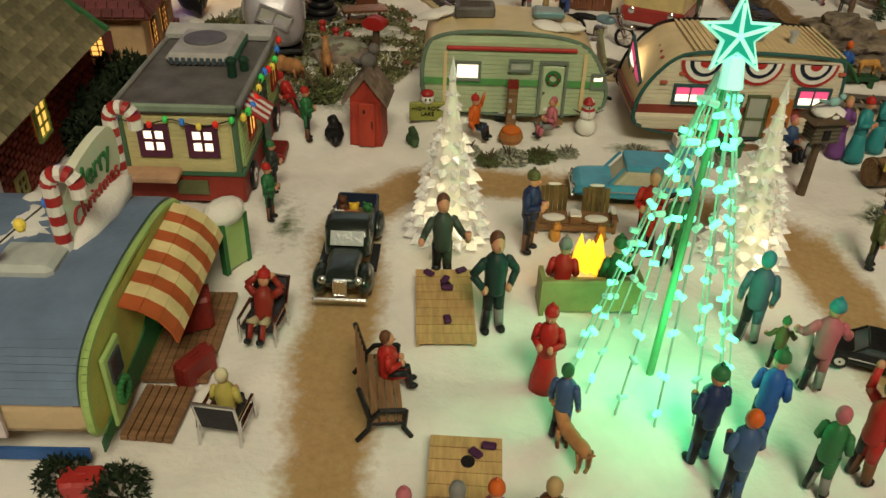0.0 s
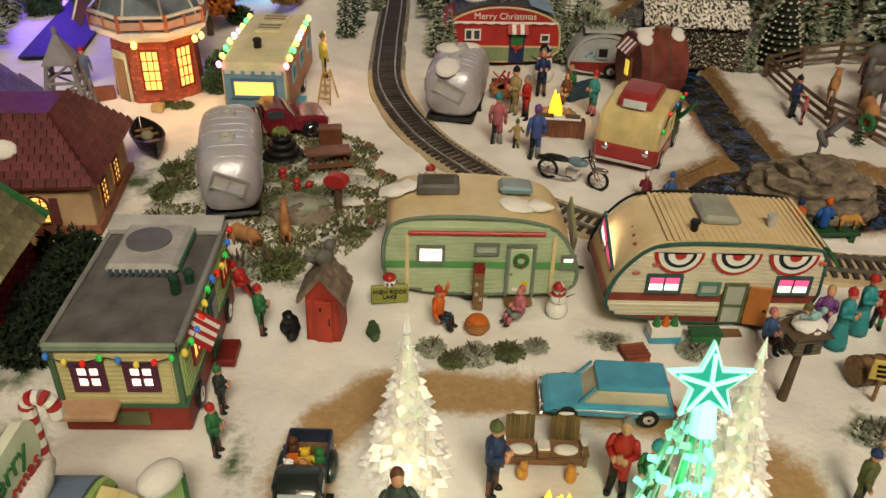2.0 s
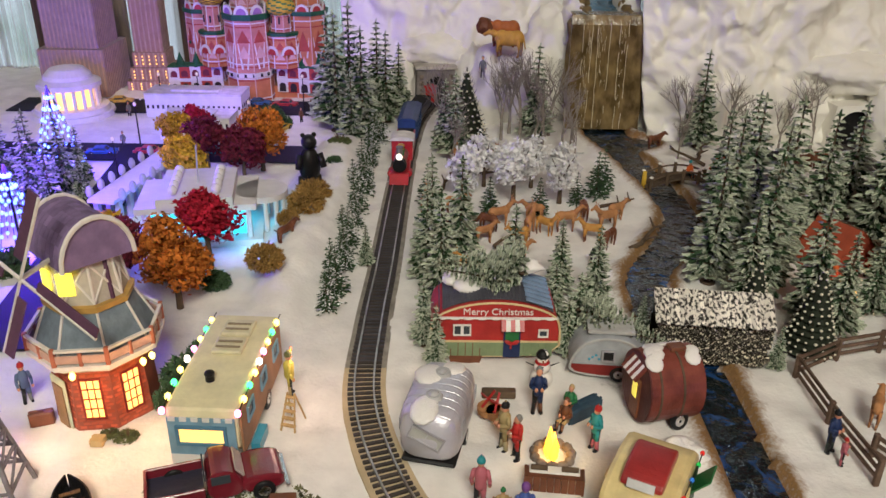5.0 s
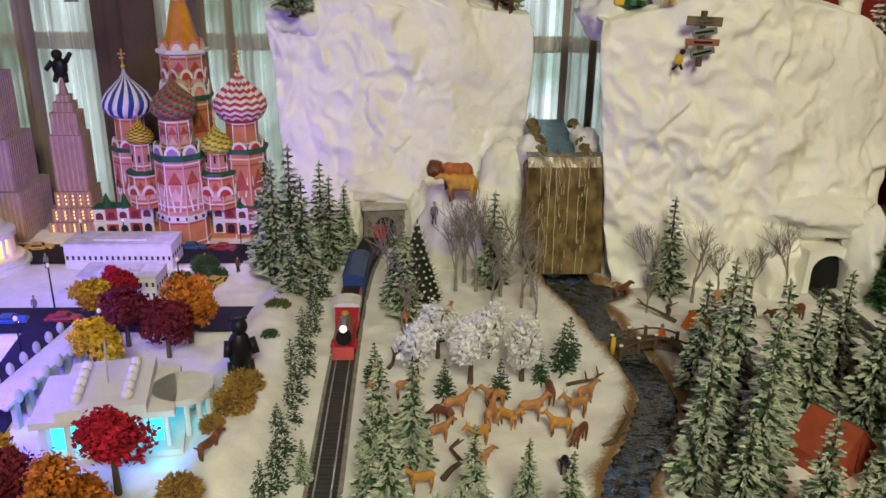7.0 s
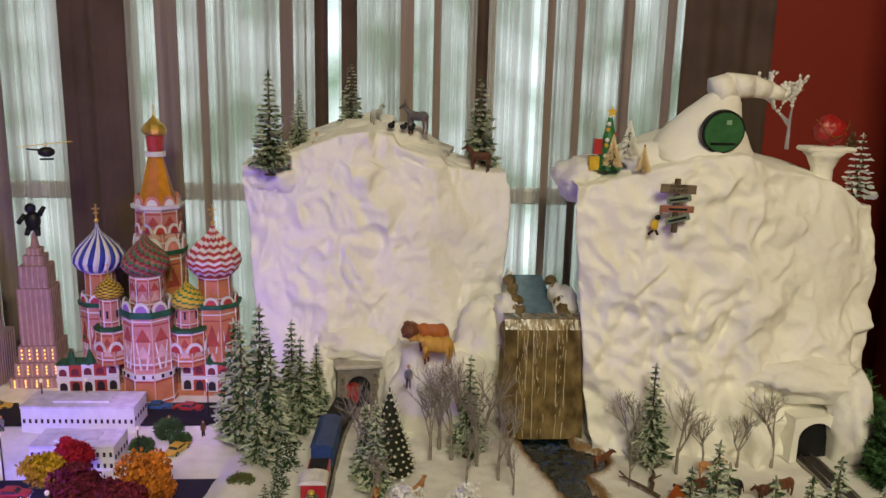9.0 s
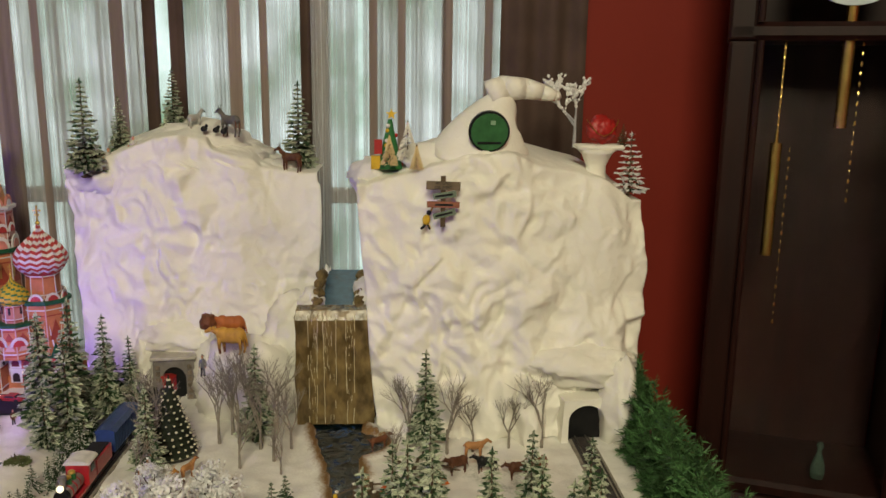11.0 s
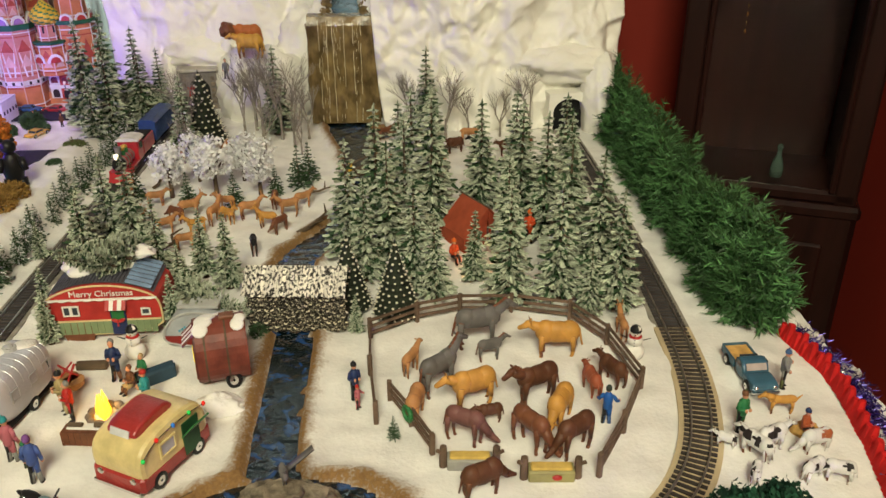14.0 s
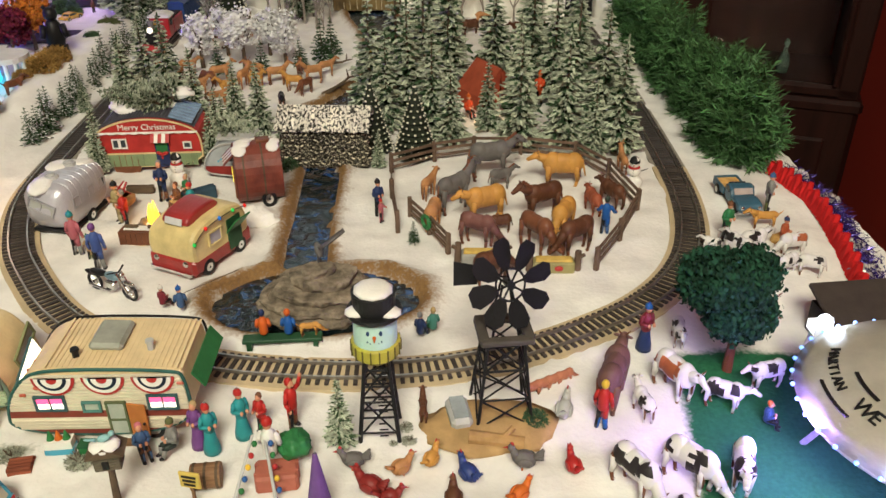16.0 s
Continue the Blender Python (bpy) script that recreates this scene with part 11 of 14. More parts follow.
for k in range(96):
    rr = random.Random(k)
    o = new("facing_stone", stone_me[k % 4])
    o.parent = cb
    o.matrix_local = T(-0.047 + 0.0062 * (k % 16) + 0.003 * (k // 16 % 2), -0.0205 + rr.uniform(-0.0015, 0.0015), 0.006 + 0.0066 * (k // 16), rr.uniform(-40, 40), rr.uniform(-40, 40), rr.uniform(-30, 30))
for s in (-1, 1):
    for k in range(24):
        x = -0.0495 + 0.0043 * k
        mk(cb, "roof_plank", SNPL, (bar, (x, 0, 0.0660), (x, s * 0.030, 0.0480 - 0.0008 * (k % 3)), 0.0040, 0.0016))
shrub(0.247, 0.870, 0.010, PINE, "dark bush at the covered bridge", 201)

# foot bridge upstream
fb_ = thing("foot_bridge", 0.370, 1.322, 0, 8, "arched brown log foot bridge with snow-tipped posts", "bridge")
for k in range(15):
    u = -1 + 2 * k / 14
    mk(fb_, "plank", BARK, (box, 0.0062, 0.030, 0.0022, 0.045 * u, 0, 0.016 - 0.012 * u * u, {"ry": 28 * u}))
for s in (-1, 1):
    for k in range(5):
        u = -1 + 0.5 * k
        z = 0.016 - 0.012 * u * u
        mk(fb_, "post", BARK, (rod, (0.045 * u, s * 0.015, z - 0.004), (0.045 * u, s * 0.015, z + 0.016), 0.0026, 0.0022, 7))
        mk(fb_, "post_snow", SNOW, (ball, 0.0028, 0.0028, 0.0016, 0.045 * u, s * 0.015, z + 0.0165))
    pts = [(0.045 * u, s * 0.015, 0.027 - 0.012 * u * u) for u in np.linspace(-1, 1, 9)]
    bm = bmesh.new()
    tube(bm, pts, 0.0014, 6)
    part("handrail", bm, BARK, fb_)
bm = bmesh.new()
cyl(bm, 0.0035, 0.0028, 0.022, 0, 0, 0, seg=10)
ball(bm, 0.0028, 0.0028, 0.002, 0, 0, 0.022)
solo("yellow_marker", bm, YELLOW, 0.322, 1.318, 0, 0, "yellow rounded marker post by the stream", "post", smooth=True)
person(0.385, 1.325, 20, 0.036, ORANGEC, DARKC, TEALC, BROWNC, "sit", "fore", "figurine in orange sitting on the foot bridge", z=0.012)
tn2 = thing("orange_tent", 0.455, 1.39, 0, 20, "small orange tent among bare trees", "tent")
mk(tn2, "canvas", ORANGE, (prism, [(-0.016, 0), (0.016, 0), (0, 0.022)], -0.014, 0.014))

# red tent and hunters
tn = thing("tent", 0.487, 1.085, 0, 28, "rust-red ridge tent in a forest clearing", "tent")
CAN = mat("rust_canvas", (0.32, 0.065, 0.03), 0.75, var=0.15)
for s in (-1, 1):
    mk(tn, "canvas", CAN, (bar, (s * 0.034, 0, 0.018), (0, 0, 0.052), 0.058, 0.0012))
    mk(tn, "side_wall", CAN, (box, 0.0012, 0.058, 0.019, s * 0.034, 0, 0.0095))
    mk(tn, "flap", mat("rust_flap", (0.27, 0.05, 0.025), 0.75) if s < 0 else bpy.data.materials["rust_flap"], (prism, [(0, 0.050), (s * 0.033, 0.018), (s * 0.033, 0), (s * 0.003, 0)], -0.0285, -0.0275))
mk(tn, "back_wall", CAN, (prism, [(-0.033, 0), (0.033, 0), (0.033, 0.018), (0, 0.050), (-0.033, 0.018)], 0.0275, 0.0285))
mk(tn, "ridge_pole", BARK, (rod, (0, -0.032, 0.0525), (0, 0.032, 0.0525), 0.0010))
person(0.455, 1.015, 30, 0.042, (0.55, 0.07, 0.02), BROWNC, ORANGEC, BROWNC, "sit", "fore", "figurine of a camper in orange by the campfire", z=0.004)
person(0.512, 1.055, -30, 0.038, REDC, DARKC, REDC, BROWNC, "sit", "fore", "figurine of a camper in red beside the tent", z=0.004)
person(0.553, 1.068, -20, 0.046, (0.55, 0.07, 0.02), TANC, ORANGEC, BROWNC, "stand", "fore", "figurine of a camper in an orange coat")
cf = thing("camp_fire", 0.478, 1.005, 0, 0, "small glowing camp fire on the snow", "camp fire")
for k in range(5):
    a = k * 1.257
    mk(cf, "log", BARK, (rod, (0.008 * math.cos(a), 0.008 * math.sin(a), 0.001), (0, 0, 0.006), 0.0014))
for k in range(4):
    mk(cf, "flame", FLAME, (cyl, 0.0018, 0.0002, 0.009, 0.002 * math.cos(k * 1.6), 0.002 * math.sin(k * 1.6), 0.002, {"seg": 6}))
point("camp_fire_glow", 0.478, 1.003, 0.014, 0.022, (1.0, 0.6, 0.25), 0.005)
for k, (x, y, rz, c, kind, lab) in enumerate(((0.487, 1.414, 200, DKFUR, "cow", "dark brown bear figurine at the mountain foot"), (0.528, 1.411, 160, BLACK, "cow", "black bear figurine at the mountain foot"), (0.570, 1.395, 190, DKFUR, "cow", "dark brown bison figurine near the tunnel"), (0.514, 1.455, 0, TAN, "deer", "tan deer figurine at the mountain foot"), (0.600, 1.41, 200, BROWN, "cow", "brown bison figurine near the tunnel"), (0.375, 1.49, 30, BROWN, "dog", "brown beaver figurine by the pool"))):
    beast(x, y, rz, 0.038, c, kind, lab, head="level")

# deer herd in the clearing
for k, (x, y, rz) in enumerate(((0.022, 1.217, 80), (0.060, 1.216, 10), (0.030, 1.170, 70), (0.054, 1.150, 40), (0.114, 1.175, 20), (0.159, 1.194, 170), (0.168, 1.152, -40), (0.223, 1.204, 90), (0.246, 1.170, 200), (0.262, 1.200, 30), (0.222, 1.135, 170), (0.240, 1.12, 230), (0.059, 1.118, 60), (0.094, 1.125, 30), (0.135, 1.12, 210), (0.10, 1.16, 150), (0.195, 1.165, 10), (0.13, 1.075, 20), (0.075, 1.045, 190), (0.215, 1.06, 100), (0.06, 1.40, 80), (0.115, 1.41, 60), (0.09, 1.38, 0), (0.045, 1.13, 120), (0.15, 1.155, 70))):
    beast(x, y, rz, 0.032 if k % 4 else 0.036, (TAN, TAN, GOLDFUR, BROWN)[k % 4] if k != 19 else BLACK, "deer", "tan deer figurine in the snowy clearing" if k != 19 else "black moose figurine in the clearing", head=("up", "level", "up", "down")[k % 4])


def dead_limb(x, y, rz, l, label="grey dead branch lying on the snow"):
    bm = bmesh.new()
    rng = random.Random(int(x * 1000 + y * 77))
    p = Vector((-l / 2, 0, 0.003))
    for k in range(5):
        q = p + Vector((l / 5, rng.uniform(-0.15, 0.15) * l, rng.uniform(-0.02, 0.10) * l))
        rod(bm, p, q, l * (0.055 - 0.007 * k), l * (0.048 - 0.007 * k), 6)
        if k in (1, 3):
            rod(bm, q, q + Vector((l * 0.12, rng.choice((-1, 1)) * l * 0.22, l * 0.12)), l * 0.03, l * 0.012, 5)
        p = q
    solo("dead_branch", bm, BARK, x, y, 0, rz, label, "branch", "dead branches")


for x, y, rz, l in ((0.285, 1.13, 40, 0.06), (0.270, 1.25, 30, 0.05), (0.405, 1.42, 150, 0.06), (0.44, 1.45, 60, 0.06), (0.48, 1.42, -40, 0.05), (0.055, 1.30, 50, 0.05), (0.108, 1.34, -10, 0.05), (0.165, 1.37, 20, 0.05), (0.535, 0.93, 70, 0.05), (0.10, 1.09, 80, 0.06)):
    dead_limb(x, y, rz, l)

# water tower shaped like a snowman's hat and head
wt = thing("water_tower", 0.355, 0.446, 0, 0, "black lattice water tower with a painted snowman tank", "water tower")
wt.scale = (0.78, 0.78, 1.0)
for sx in (-1, 1):
    for sy in (-1, 1):
        mk(wt, "leg", BLACK, (rod, (sx * 0.0165, sy * 0.0150, 0), (sx * 0.0095, sy * 0.0095, 0.063), 0.0020, 0.0017, 6))
for k in range(5):
    z = 0.008 + 0.012 * k
    f = 1 - z / 0.063 * 0.42
    for s in (-1, 1):
        mk(wt, "brace", BLACK, (rod, (-0.0165 * f, s * 0.015 * f, z), (0.0165 * f, s * 0.015 * f, z), 0.0009), (rod, (s * 0.0165 * f, -0.015 * f, z), (s * 0.0165 * f, 0.015 * f, z), 0.0009))
for k in range(2):
    z0, z1 = 0.006 + 0.030 * k, 0.034 + 0.026 * k
    f0, f1 = 1 - z0 / 0.063 * 0.42, 1 - z1 / 0.063 * 0.42
    for s in (-1, 1):
        mk(wt, "cross_brace", BLACK, (rod, (-0.0165 * f0, s * 0.015 * f0, z0), (0.0165 * f1, s * 0.015 * f1, z1), 0.0009), (rod, (0.0165 * f0, s * 0.015 * f0, z0), (-0.0165 * f1, s * 0.015 * f1, z1), 0.0009))
for k in range(12):
    mk(wt, "ladder_rung", BLACK, (box, 0.0075, 0.0008, 0.0008, 0.004, -0.0150 + 0.0004 * k, 0.006 + 0.0048 * k))
mk(wt, "gallery", mat("olive_gold_band", (0.40, 0.36, 0.05), 0.4), (lathe, [(0.013, 0.062), (0.0195, 0.067), (0.0200, 0.075), (0.0185, 0.076)], 0, 0, 0, 28))
for k in range(18):
    a = k * math.pi / 9
    mk(wt, "gallery_post", mat("dark_olive", (0.09, 0.08, 0.02), 0.5) if k == 0 else bpy.data.materials["dark_olive"], (box, 0.0012, 0.0012, 0.0085, 0.0200 * math.cos(a), 0.0200 * math.sin(a), 0.0712))
mk(wt, "tank", mat("mint_tank", (0.45, 0.66, 0.58), 0.35, var=0.08), (lathe, [(0.0165, 0.070), (0.0175, 0.076), (0.0175, 0.093), (0.0165, 0.096)], 0, 0, 0, 28), smooth=True)
mk(wt, "hat_brim", BLACK, (lathe, [(0.0215, 0.0955), (0.0225, 0.097), (0.0215, 0.0985)], 0, 0, 0, 28))
mk(wt, "brim_snow", WHITE, (ball, 0.010, 0.008, 0.003, -0.013, -0.006, 0.0990), (ball, 0.010, 0.008, 0.003, 0.012, -0.008, 0.0990), smooth=True)
mk(wt, "hat", BLACK, (cyl, 0.0165, 0.0175, 0.013, 0, 0, 0.098, {"seg": 28}))
mk(wt, "hat_snow", WHITE, (ball, 0.0160, 0.0160, 0.0034, 0, 0, 0.1115), smooth=True)
for x in (-0.0050, 0.0050):
    mk(wt, "eye", mat("dark_blue_eye", (0.02, 0.05, 0.12), 0.4) if x < 0 else bpy.data.materials["dark_blue_eye"], (ball, 0.0014, 0.0008, 0.0018, x, -0.0170, 0.0885))
mk(wt, "nose", ORANGE, (cyl, 0.0016, 0.0002, 0.006, 0, -0.0172, 0.0855, {"rx": 95, "seg": 8}))
for k in range(6):
    u = -1 + 0.4 * k
    mk(wt, "mouth_dot", bpy.data.materials["dark_blue_eye"], (ball, 0.0007, 0.0005, 0.0007, 0.0055 * u, -0.0168, 0.0805 + 0.0018 * u * u))

# wind pump
wpmp = thing("wind_pump", 0.437, 0.462, 0, 4, "black farm wind pump with broad paddle blades", "wind pump")
wpmp.scale = (0.86, 0.86, 1.0)
for sx in (-1, 1):
    for sy in (-1, 1):
        mk(wpmp, "leg", BLACK, (rod, (sx * 0.0215, sy * 0.0200, 0), (sx * 0.0135, sy * 0.0125, 0.066), 0.0014, 0.0012, 6))
        mk(wpmp, "upper_leg", BLACK, (rod, (sx * 0.010, sy * 0.008, 0.066), (sx * 0.003, sy * 0.003, 0.104), 0.0010, 0.0009, 6))
for k in range(3):
    z0, z1 = 0.022 * k, 0.022 * (k + 1)
    f0, f1 = 1 - 0.38 * z0 / 0.066, 1 - 0.38 * z1 / 0.066
    for s in (-1, 1):
        mk(wpmp, "brace", BLACK, (rod, (-0.0215 * f0, s * 0.02 * f0, z0), (0.0215 * f1, s * 0.02 * f1, z1), 0.0008), (rod, (0.0215 * f0, s * 0.02 * f0, z0), (-0.0215 * f1, s * 0.02 * f1, z1), 0.0008),
           (rod, (-0.0215 * f1, s * 0.02 * f1, z1), (0.0215 * f1, s * 0.02 * f1, z1), 0.0008))
        mk(wpmp, "brace", BLACK, (rod, (s * 0.0215 * f0, -0.02 * f0, z0), (s * 0.0215 * f1, 0.02 * f1, z1), 0.0008), (rod, (s * 0.0215 * f1, -0.02 * f1, z1), (s * 0.0215 * f1, 0.02 * f1, z1), 0.0008))
for s in (-1, 1):
    mk(wpmp, "platform_board", mat("grey_brown_board", (0.07, 0.06, 0.05), 0.7) if s < 0 else bpy.data.materials["grey_brown_board"], (box, 0.040, 0.008, 0.004, 0, s * 0.015, 0.068, {"bev": 0.0008}), (box, 0.008, 0.030, 0.004, s * 0.017, 0, 0.0684, {"bev": 0.0008}))
rot = new("rotor")
rot.parent, rot.matrix_local = wpmp, T(0.002, -0.007, 0.106, -14, 0, 6)
mk(rot, "hub", BLACK, (rod, (0, -0.003, 0), (0, 0.010, 0), 0.0030, 0.0030, 10))
mk(rot, "ring", BLACK, *[(rod, (0.011 * math.cos(a), 0, 0.011 * math.sin(a)), (0.011 * math.cos(a + 0.42), 0, 0.011 * math.sin(a + 0.42)), 0.0008) for a in np.linspace(0, 2 * math.pi, 16)[:-1]])
for k in range(8):
    a = 2 * math.pi * k / 8 + 0.25
    m = pose(0, 0, 0, 0, -math.degrees(a), 0)
    bm = bmesh.new()
    rod(bm, (0, 0, 0), (0.014, 0, 0), 0.0008)
    prism(bm, chaikin([(0.011, -0.0050), (0.031, -0.0088), (0.031, 0.0088), (0.011, 0.0050)], 1), -0.0005, 0.0005, m=pose(0, 0, 0, 24, 0, 0))
    bm.transform(m)
    part("blade", bm, mat("blue_black_blade", (0.010, 0.009, 0.010), 0.85) if k == 0 else bpy.data.materials["blue_black_blade"], rot)
mk(wpmp, "tail_vane", BLACK, (bar, (0.002, 0.004, 0.106), (-0.024, 0.020, 0.100), 0.001, 0.001), (prism, [(-0.036, 0.094), (-0.018, 0.094), (-0.018, 0.108), (-0.036, 0.112)], 0.018, 0.0188))

# farmyard
tr = thing("stone_trough", 0.408, 0.455, 0, 8, "pale stone water trough on tan ground", "trough")
mk(tr, "basin", LTGREY, (box, 0.015, 0.028, 0.010, 0, 0, 0.005, {"bev": 0.003}))
mk(tr, "water", mat("grey_water", (0.30, 0.33, 0.33), 0.15), (box, 0.010, 0.022, 0.001, 0, 0, 0.0102))
bm = bmesh.new()
bmesh.ops.create_icosphere(bm, subdivisions=3, radius=1)
for v in bm.verts:
    f = 1 + 0.2 * noise.noise(v.co * 2)
    v.co = Vector((v.co.x * 0.046 * f, v.co.y * 0.028 * f, v.co.z * 0.004))
solo("sand_patch", bm, OCHRE, 0.428, 0.446, 0.0005, 0, "tan sandy ground under the wind pump", "ground patch", smooth=True)


def hen(x, y, rz, s, m, label, comb=RED, tall=0.0, name="bird_figurine"):
    bm = bmesh.new()
    ball(bm, 0.0085 * s, 0.0055 * s, 0.0060 * s, 0, 0, 0.0085 * s, ay=-12)
    rod(bm, (0.005 * s, 0, 0.010 * s), (0.0085 * s, 0, (0.0165 + tall) * s), 0.0036 * s, 0.0022 * s, 8)
    ball(bm, 0.0027 * s, 0.0024 * s, 0.0026 * s, 0.0090 * s, 0, (0.0175 + tall) * s, u=8, v=6)
    cyl(bm, 0.0009 * s, 0.0001, 0.0032 * s, 0.0112 * s, 0, (0.0172 + tall) * s, ry=95, seg=5, mi=2)
    ball(bm, 0.0016 * s, 0.0005 * s, 0.0018 * s, 0.0088 * s, 0, (0.0205 + tall) * s, u=6, v=5, mi=1)
    for k in range(4):
        rod(bm, (-0.006 * s, 0, 0.010 * s), (-0.0125 * s, (k - 1.5) * 0.0018 * s, (0.0155 - 0.001 * k) * s), 0.0020 * s, 0.0011 * s, 6)
    for k in (-1, 1):
        ball(bm, 0.006 * s, 0.0014 * s, 0.0038 * s, -0.001 * s, k * 0.0048 * s, 0.0088 * s, u=8, v=5)
        rod(bm, (0.001 * s, k * 0.002 * s, 0.004 * s), (0.001 * s, k * 0.002 * s, 0), 0.0006 * s, None, 5, 2)
    roughen(bm, 0.0004, 500, x)
    return solo(name, bm, [m, comb, ORANGE], x, y, 0, rz, label, "figurine", "toy birds", smooth=True)


for x, y, rz, s, m, lab in ((0.339, 0.412, 180, 1.05, GREYFUR, "grey-brown duck figurine on the snow"), (0.350, 0.390, 150, 1.2, DKRED, "dark red rooster figurine on the snow"), (0.369, 0.405, 30, 1.0, TAN, "brown hen figurine on the snow"), (0.388, 0.412, 60, 0.95, GOLDFUR, "yellow-brown hen figurine on the snow"), (0.410, 0.398, 120, 1.1, mat("blue_plume", (0.03, 0.05, 0.18), 0.4), "blue and brown pheasant figurine"), (0.446, 0.407, 170, 1.15, GREYFUR, "grey goose figurine on the snow"), (0.476, 0.402, 100, 1.0, RED, "red rooster figurine on the snow"), (0.479, 0.452, 70, 1.2, LTGREY, "grey turkey figurine on the snow"), (0.440, 0.380, 40, 1.0, ORANGE, "orange hen figurine on the snow"), (0.40, 0.378, 90, 1.1, DKFUR, "dark brown turkey figurine on the snow"), (0.362, 0.381, 0, 1.0, DKRED, "dark red hen figurine on the snow")):
    hen(x, y, rz, s * 0.82, m, lab)
for k in range(4):
    beast(0.462 + 0.008 * k, 0.478 + 0.004 * k, 30, 0.020, mat("piglet_pink", (0.45, 0.17, 0.10), 0.5) if k == 0 else bpy.data.materials["piglet_pink"], "pig", "pink-brown piglet figurine by the track", head="down")
beast(0.384, 0.457, 90, 0.024, DKFUR, "dog", "dark brown goat kid figurine", head="up")
shrub(0.459, 0.447, 0.008, PINE, "small dark green cactus-like plant", 210)
for k, (x, y, r) in enumerate(((0.374, 0.434, 0.005), (0.372, 0.447, 0.005), (0.364, 0.432, 0.003))):
    shrub(x, y, r, SNOWMOSS, "round grey-green tuft on the snow", 220 + k, 90)
log = thing("fallen_log", 0.431, 0.428, 0, -12, "tan hollow log on the sand", "log")
mk(log, "trunk", mat("tan_bark", (0.40, 0.24, 0.10), 0.8, var=0.3), (rod, (-0.018, 0, 0.005), (0.018, 0, 0.005), 0.005, 0.0042, 10), (rod, (0.004, 0, 0.007), (0.010, 0.006, 0.012), 0.002))
COWW = mat("cow_white", (0.66, 0.64, 0.62), 0.5, var=0.06)
COWB = mat("cow_black", (0.025, 0.02, 0.02), 0.5)
COWR = mat("cow_red_brown", (0.35, 0.10, 0.04), 0.5)
for x, y, rz, l, sp, hd in ((0.510, 0.385, -60, 0.046, COWB, "down"), (0.545, 0.390, -50, 0.046, COWB, "down"), (0.577, 0.388, -110, 0.042, COWB, "level"), (0.590, 0.458, -28, 0.034, COWB, "level"), (0.628, 0.478, 195, 0.034, COWB, "level"), (0.560, 0.475, -65, 0.046, COWR, "level"),
                            (0.533, 0.452, 100, 0.030, COWB, "up"), (0.581, 0.533, -100, 0.030, COWB, "level"), (0.672, 0.655, 120, 0.036, COWB, "level"), (0.688, 0.665, 20, 0.036, COWB, "level"), (0.723, 0.660, 190, 0.034, COWR, "down"), (0.705, 0.628, 30, 0.030, COWB, "down"), (0.725, 0.625, 160, 0.030, COWB, "down"), (0.660, 0.628, 240, 0.026, COWB, "up"), (0.535, 0.355, -70, 0.030, COWB, "up"), (0.653, 0.67, 150, 0.022, COWB, "level")):
    beast(x, y, rz, l, COWW, "cow", "white cow figurine with dark patches" if sp is COWB else "white and red-brown cow figurine", head=hd, spots=sp)
beast(0.515, 0.470, 65, 0.056, mat("violet_brown_hide", (0.14, 0.07, 0.06), 0.5, var=0.2), "cow", "large brown bull figurine by the track", head="level")
person(0.502, 0.441, 150, 0.042, REDC, BLUEC, None, YELC, "stand", "down", "figurine of a boy in red and blue with yellow hair")
person(0.553, 0.527, 20, 0.042, MAROON, NAVY, BLUEC, BROWNC, "stand", "fore", "figurine of a woman in a red and blue dress", skirt=True)
person(0.612, 0.436, 60, 0.030, JEAN, JEAN, None, ORANGEC, "sit", "fore", "figurine of a farmer in blue pulling a rope", z=0.002)
person(0.672, 0.690, 20, 0.042, GREENC, GREYC, BROWNC, BROWNC, "stand", "fore", "figurine of a hunter in a green jacket")
person(0.735, 0.748, 60, 0.042, GREYC, OLIVE, JEAN, BROWNC, "stand", "out", "figurine of a farmer unloading the truck")
person(0.722, 0.678, 40, 0.036, (0.35, 0.08, 0.03), BROWNC, NAVY, BROWNC, "sit", "fore", "figurine in rust red seated on straw", z=0.004)
beast(0.718, 0.712, 175, 0.032, GOLDFUR, "dog", "golden dog figurine walking on the snow", head="level")
bm = bmesh.new()
ball(bm, 0.013, 0.010, 0.006, 0, 0, 0.003)
roughen(bm, 0.002, 300)
solo("straw_heap", bm, bpy.data.materials["straw"], 0.726, 0.684, 0, 0, "heap of yellow straw on the snow", "straw")

# weeping tree on the green mat
leafy_m = mat("deep_green_foliage", (0.010, 0.045, 0.024), 0.8, var=0.4, isl=0.5, bump=0)
w1 = leafy("weeping_tree", 73, 0.080, 0.034, 0.060, leafy_m, "dense dark green tree with drooping foliage", "", 5600, 0.0020, mat("red_brown_trunk", (0.16, 0.05, 0.03), 0.7), loose=0.30)
plant(w1, 0.607, 0.497, 1.25, 30)

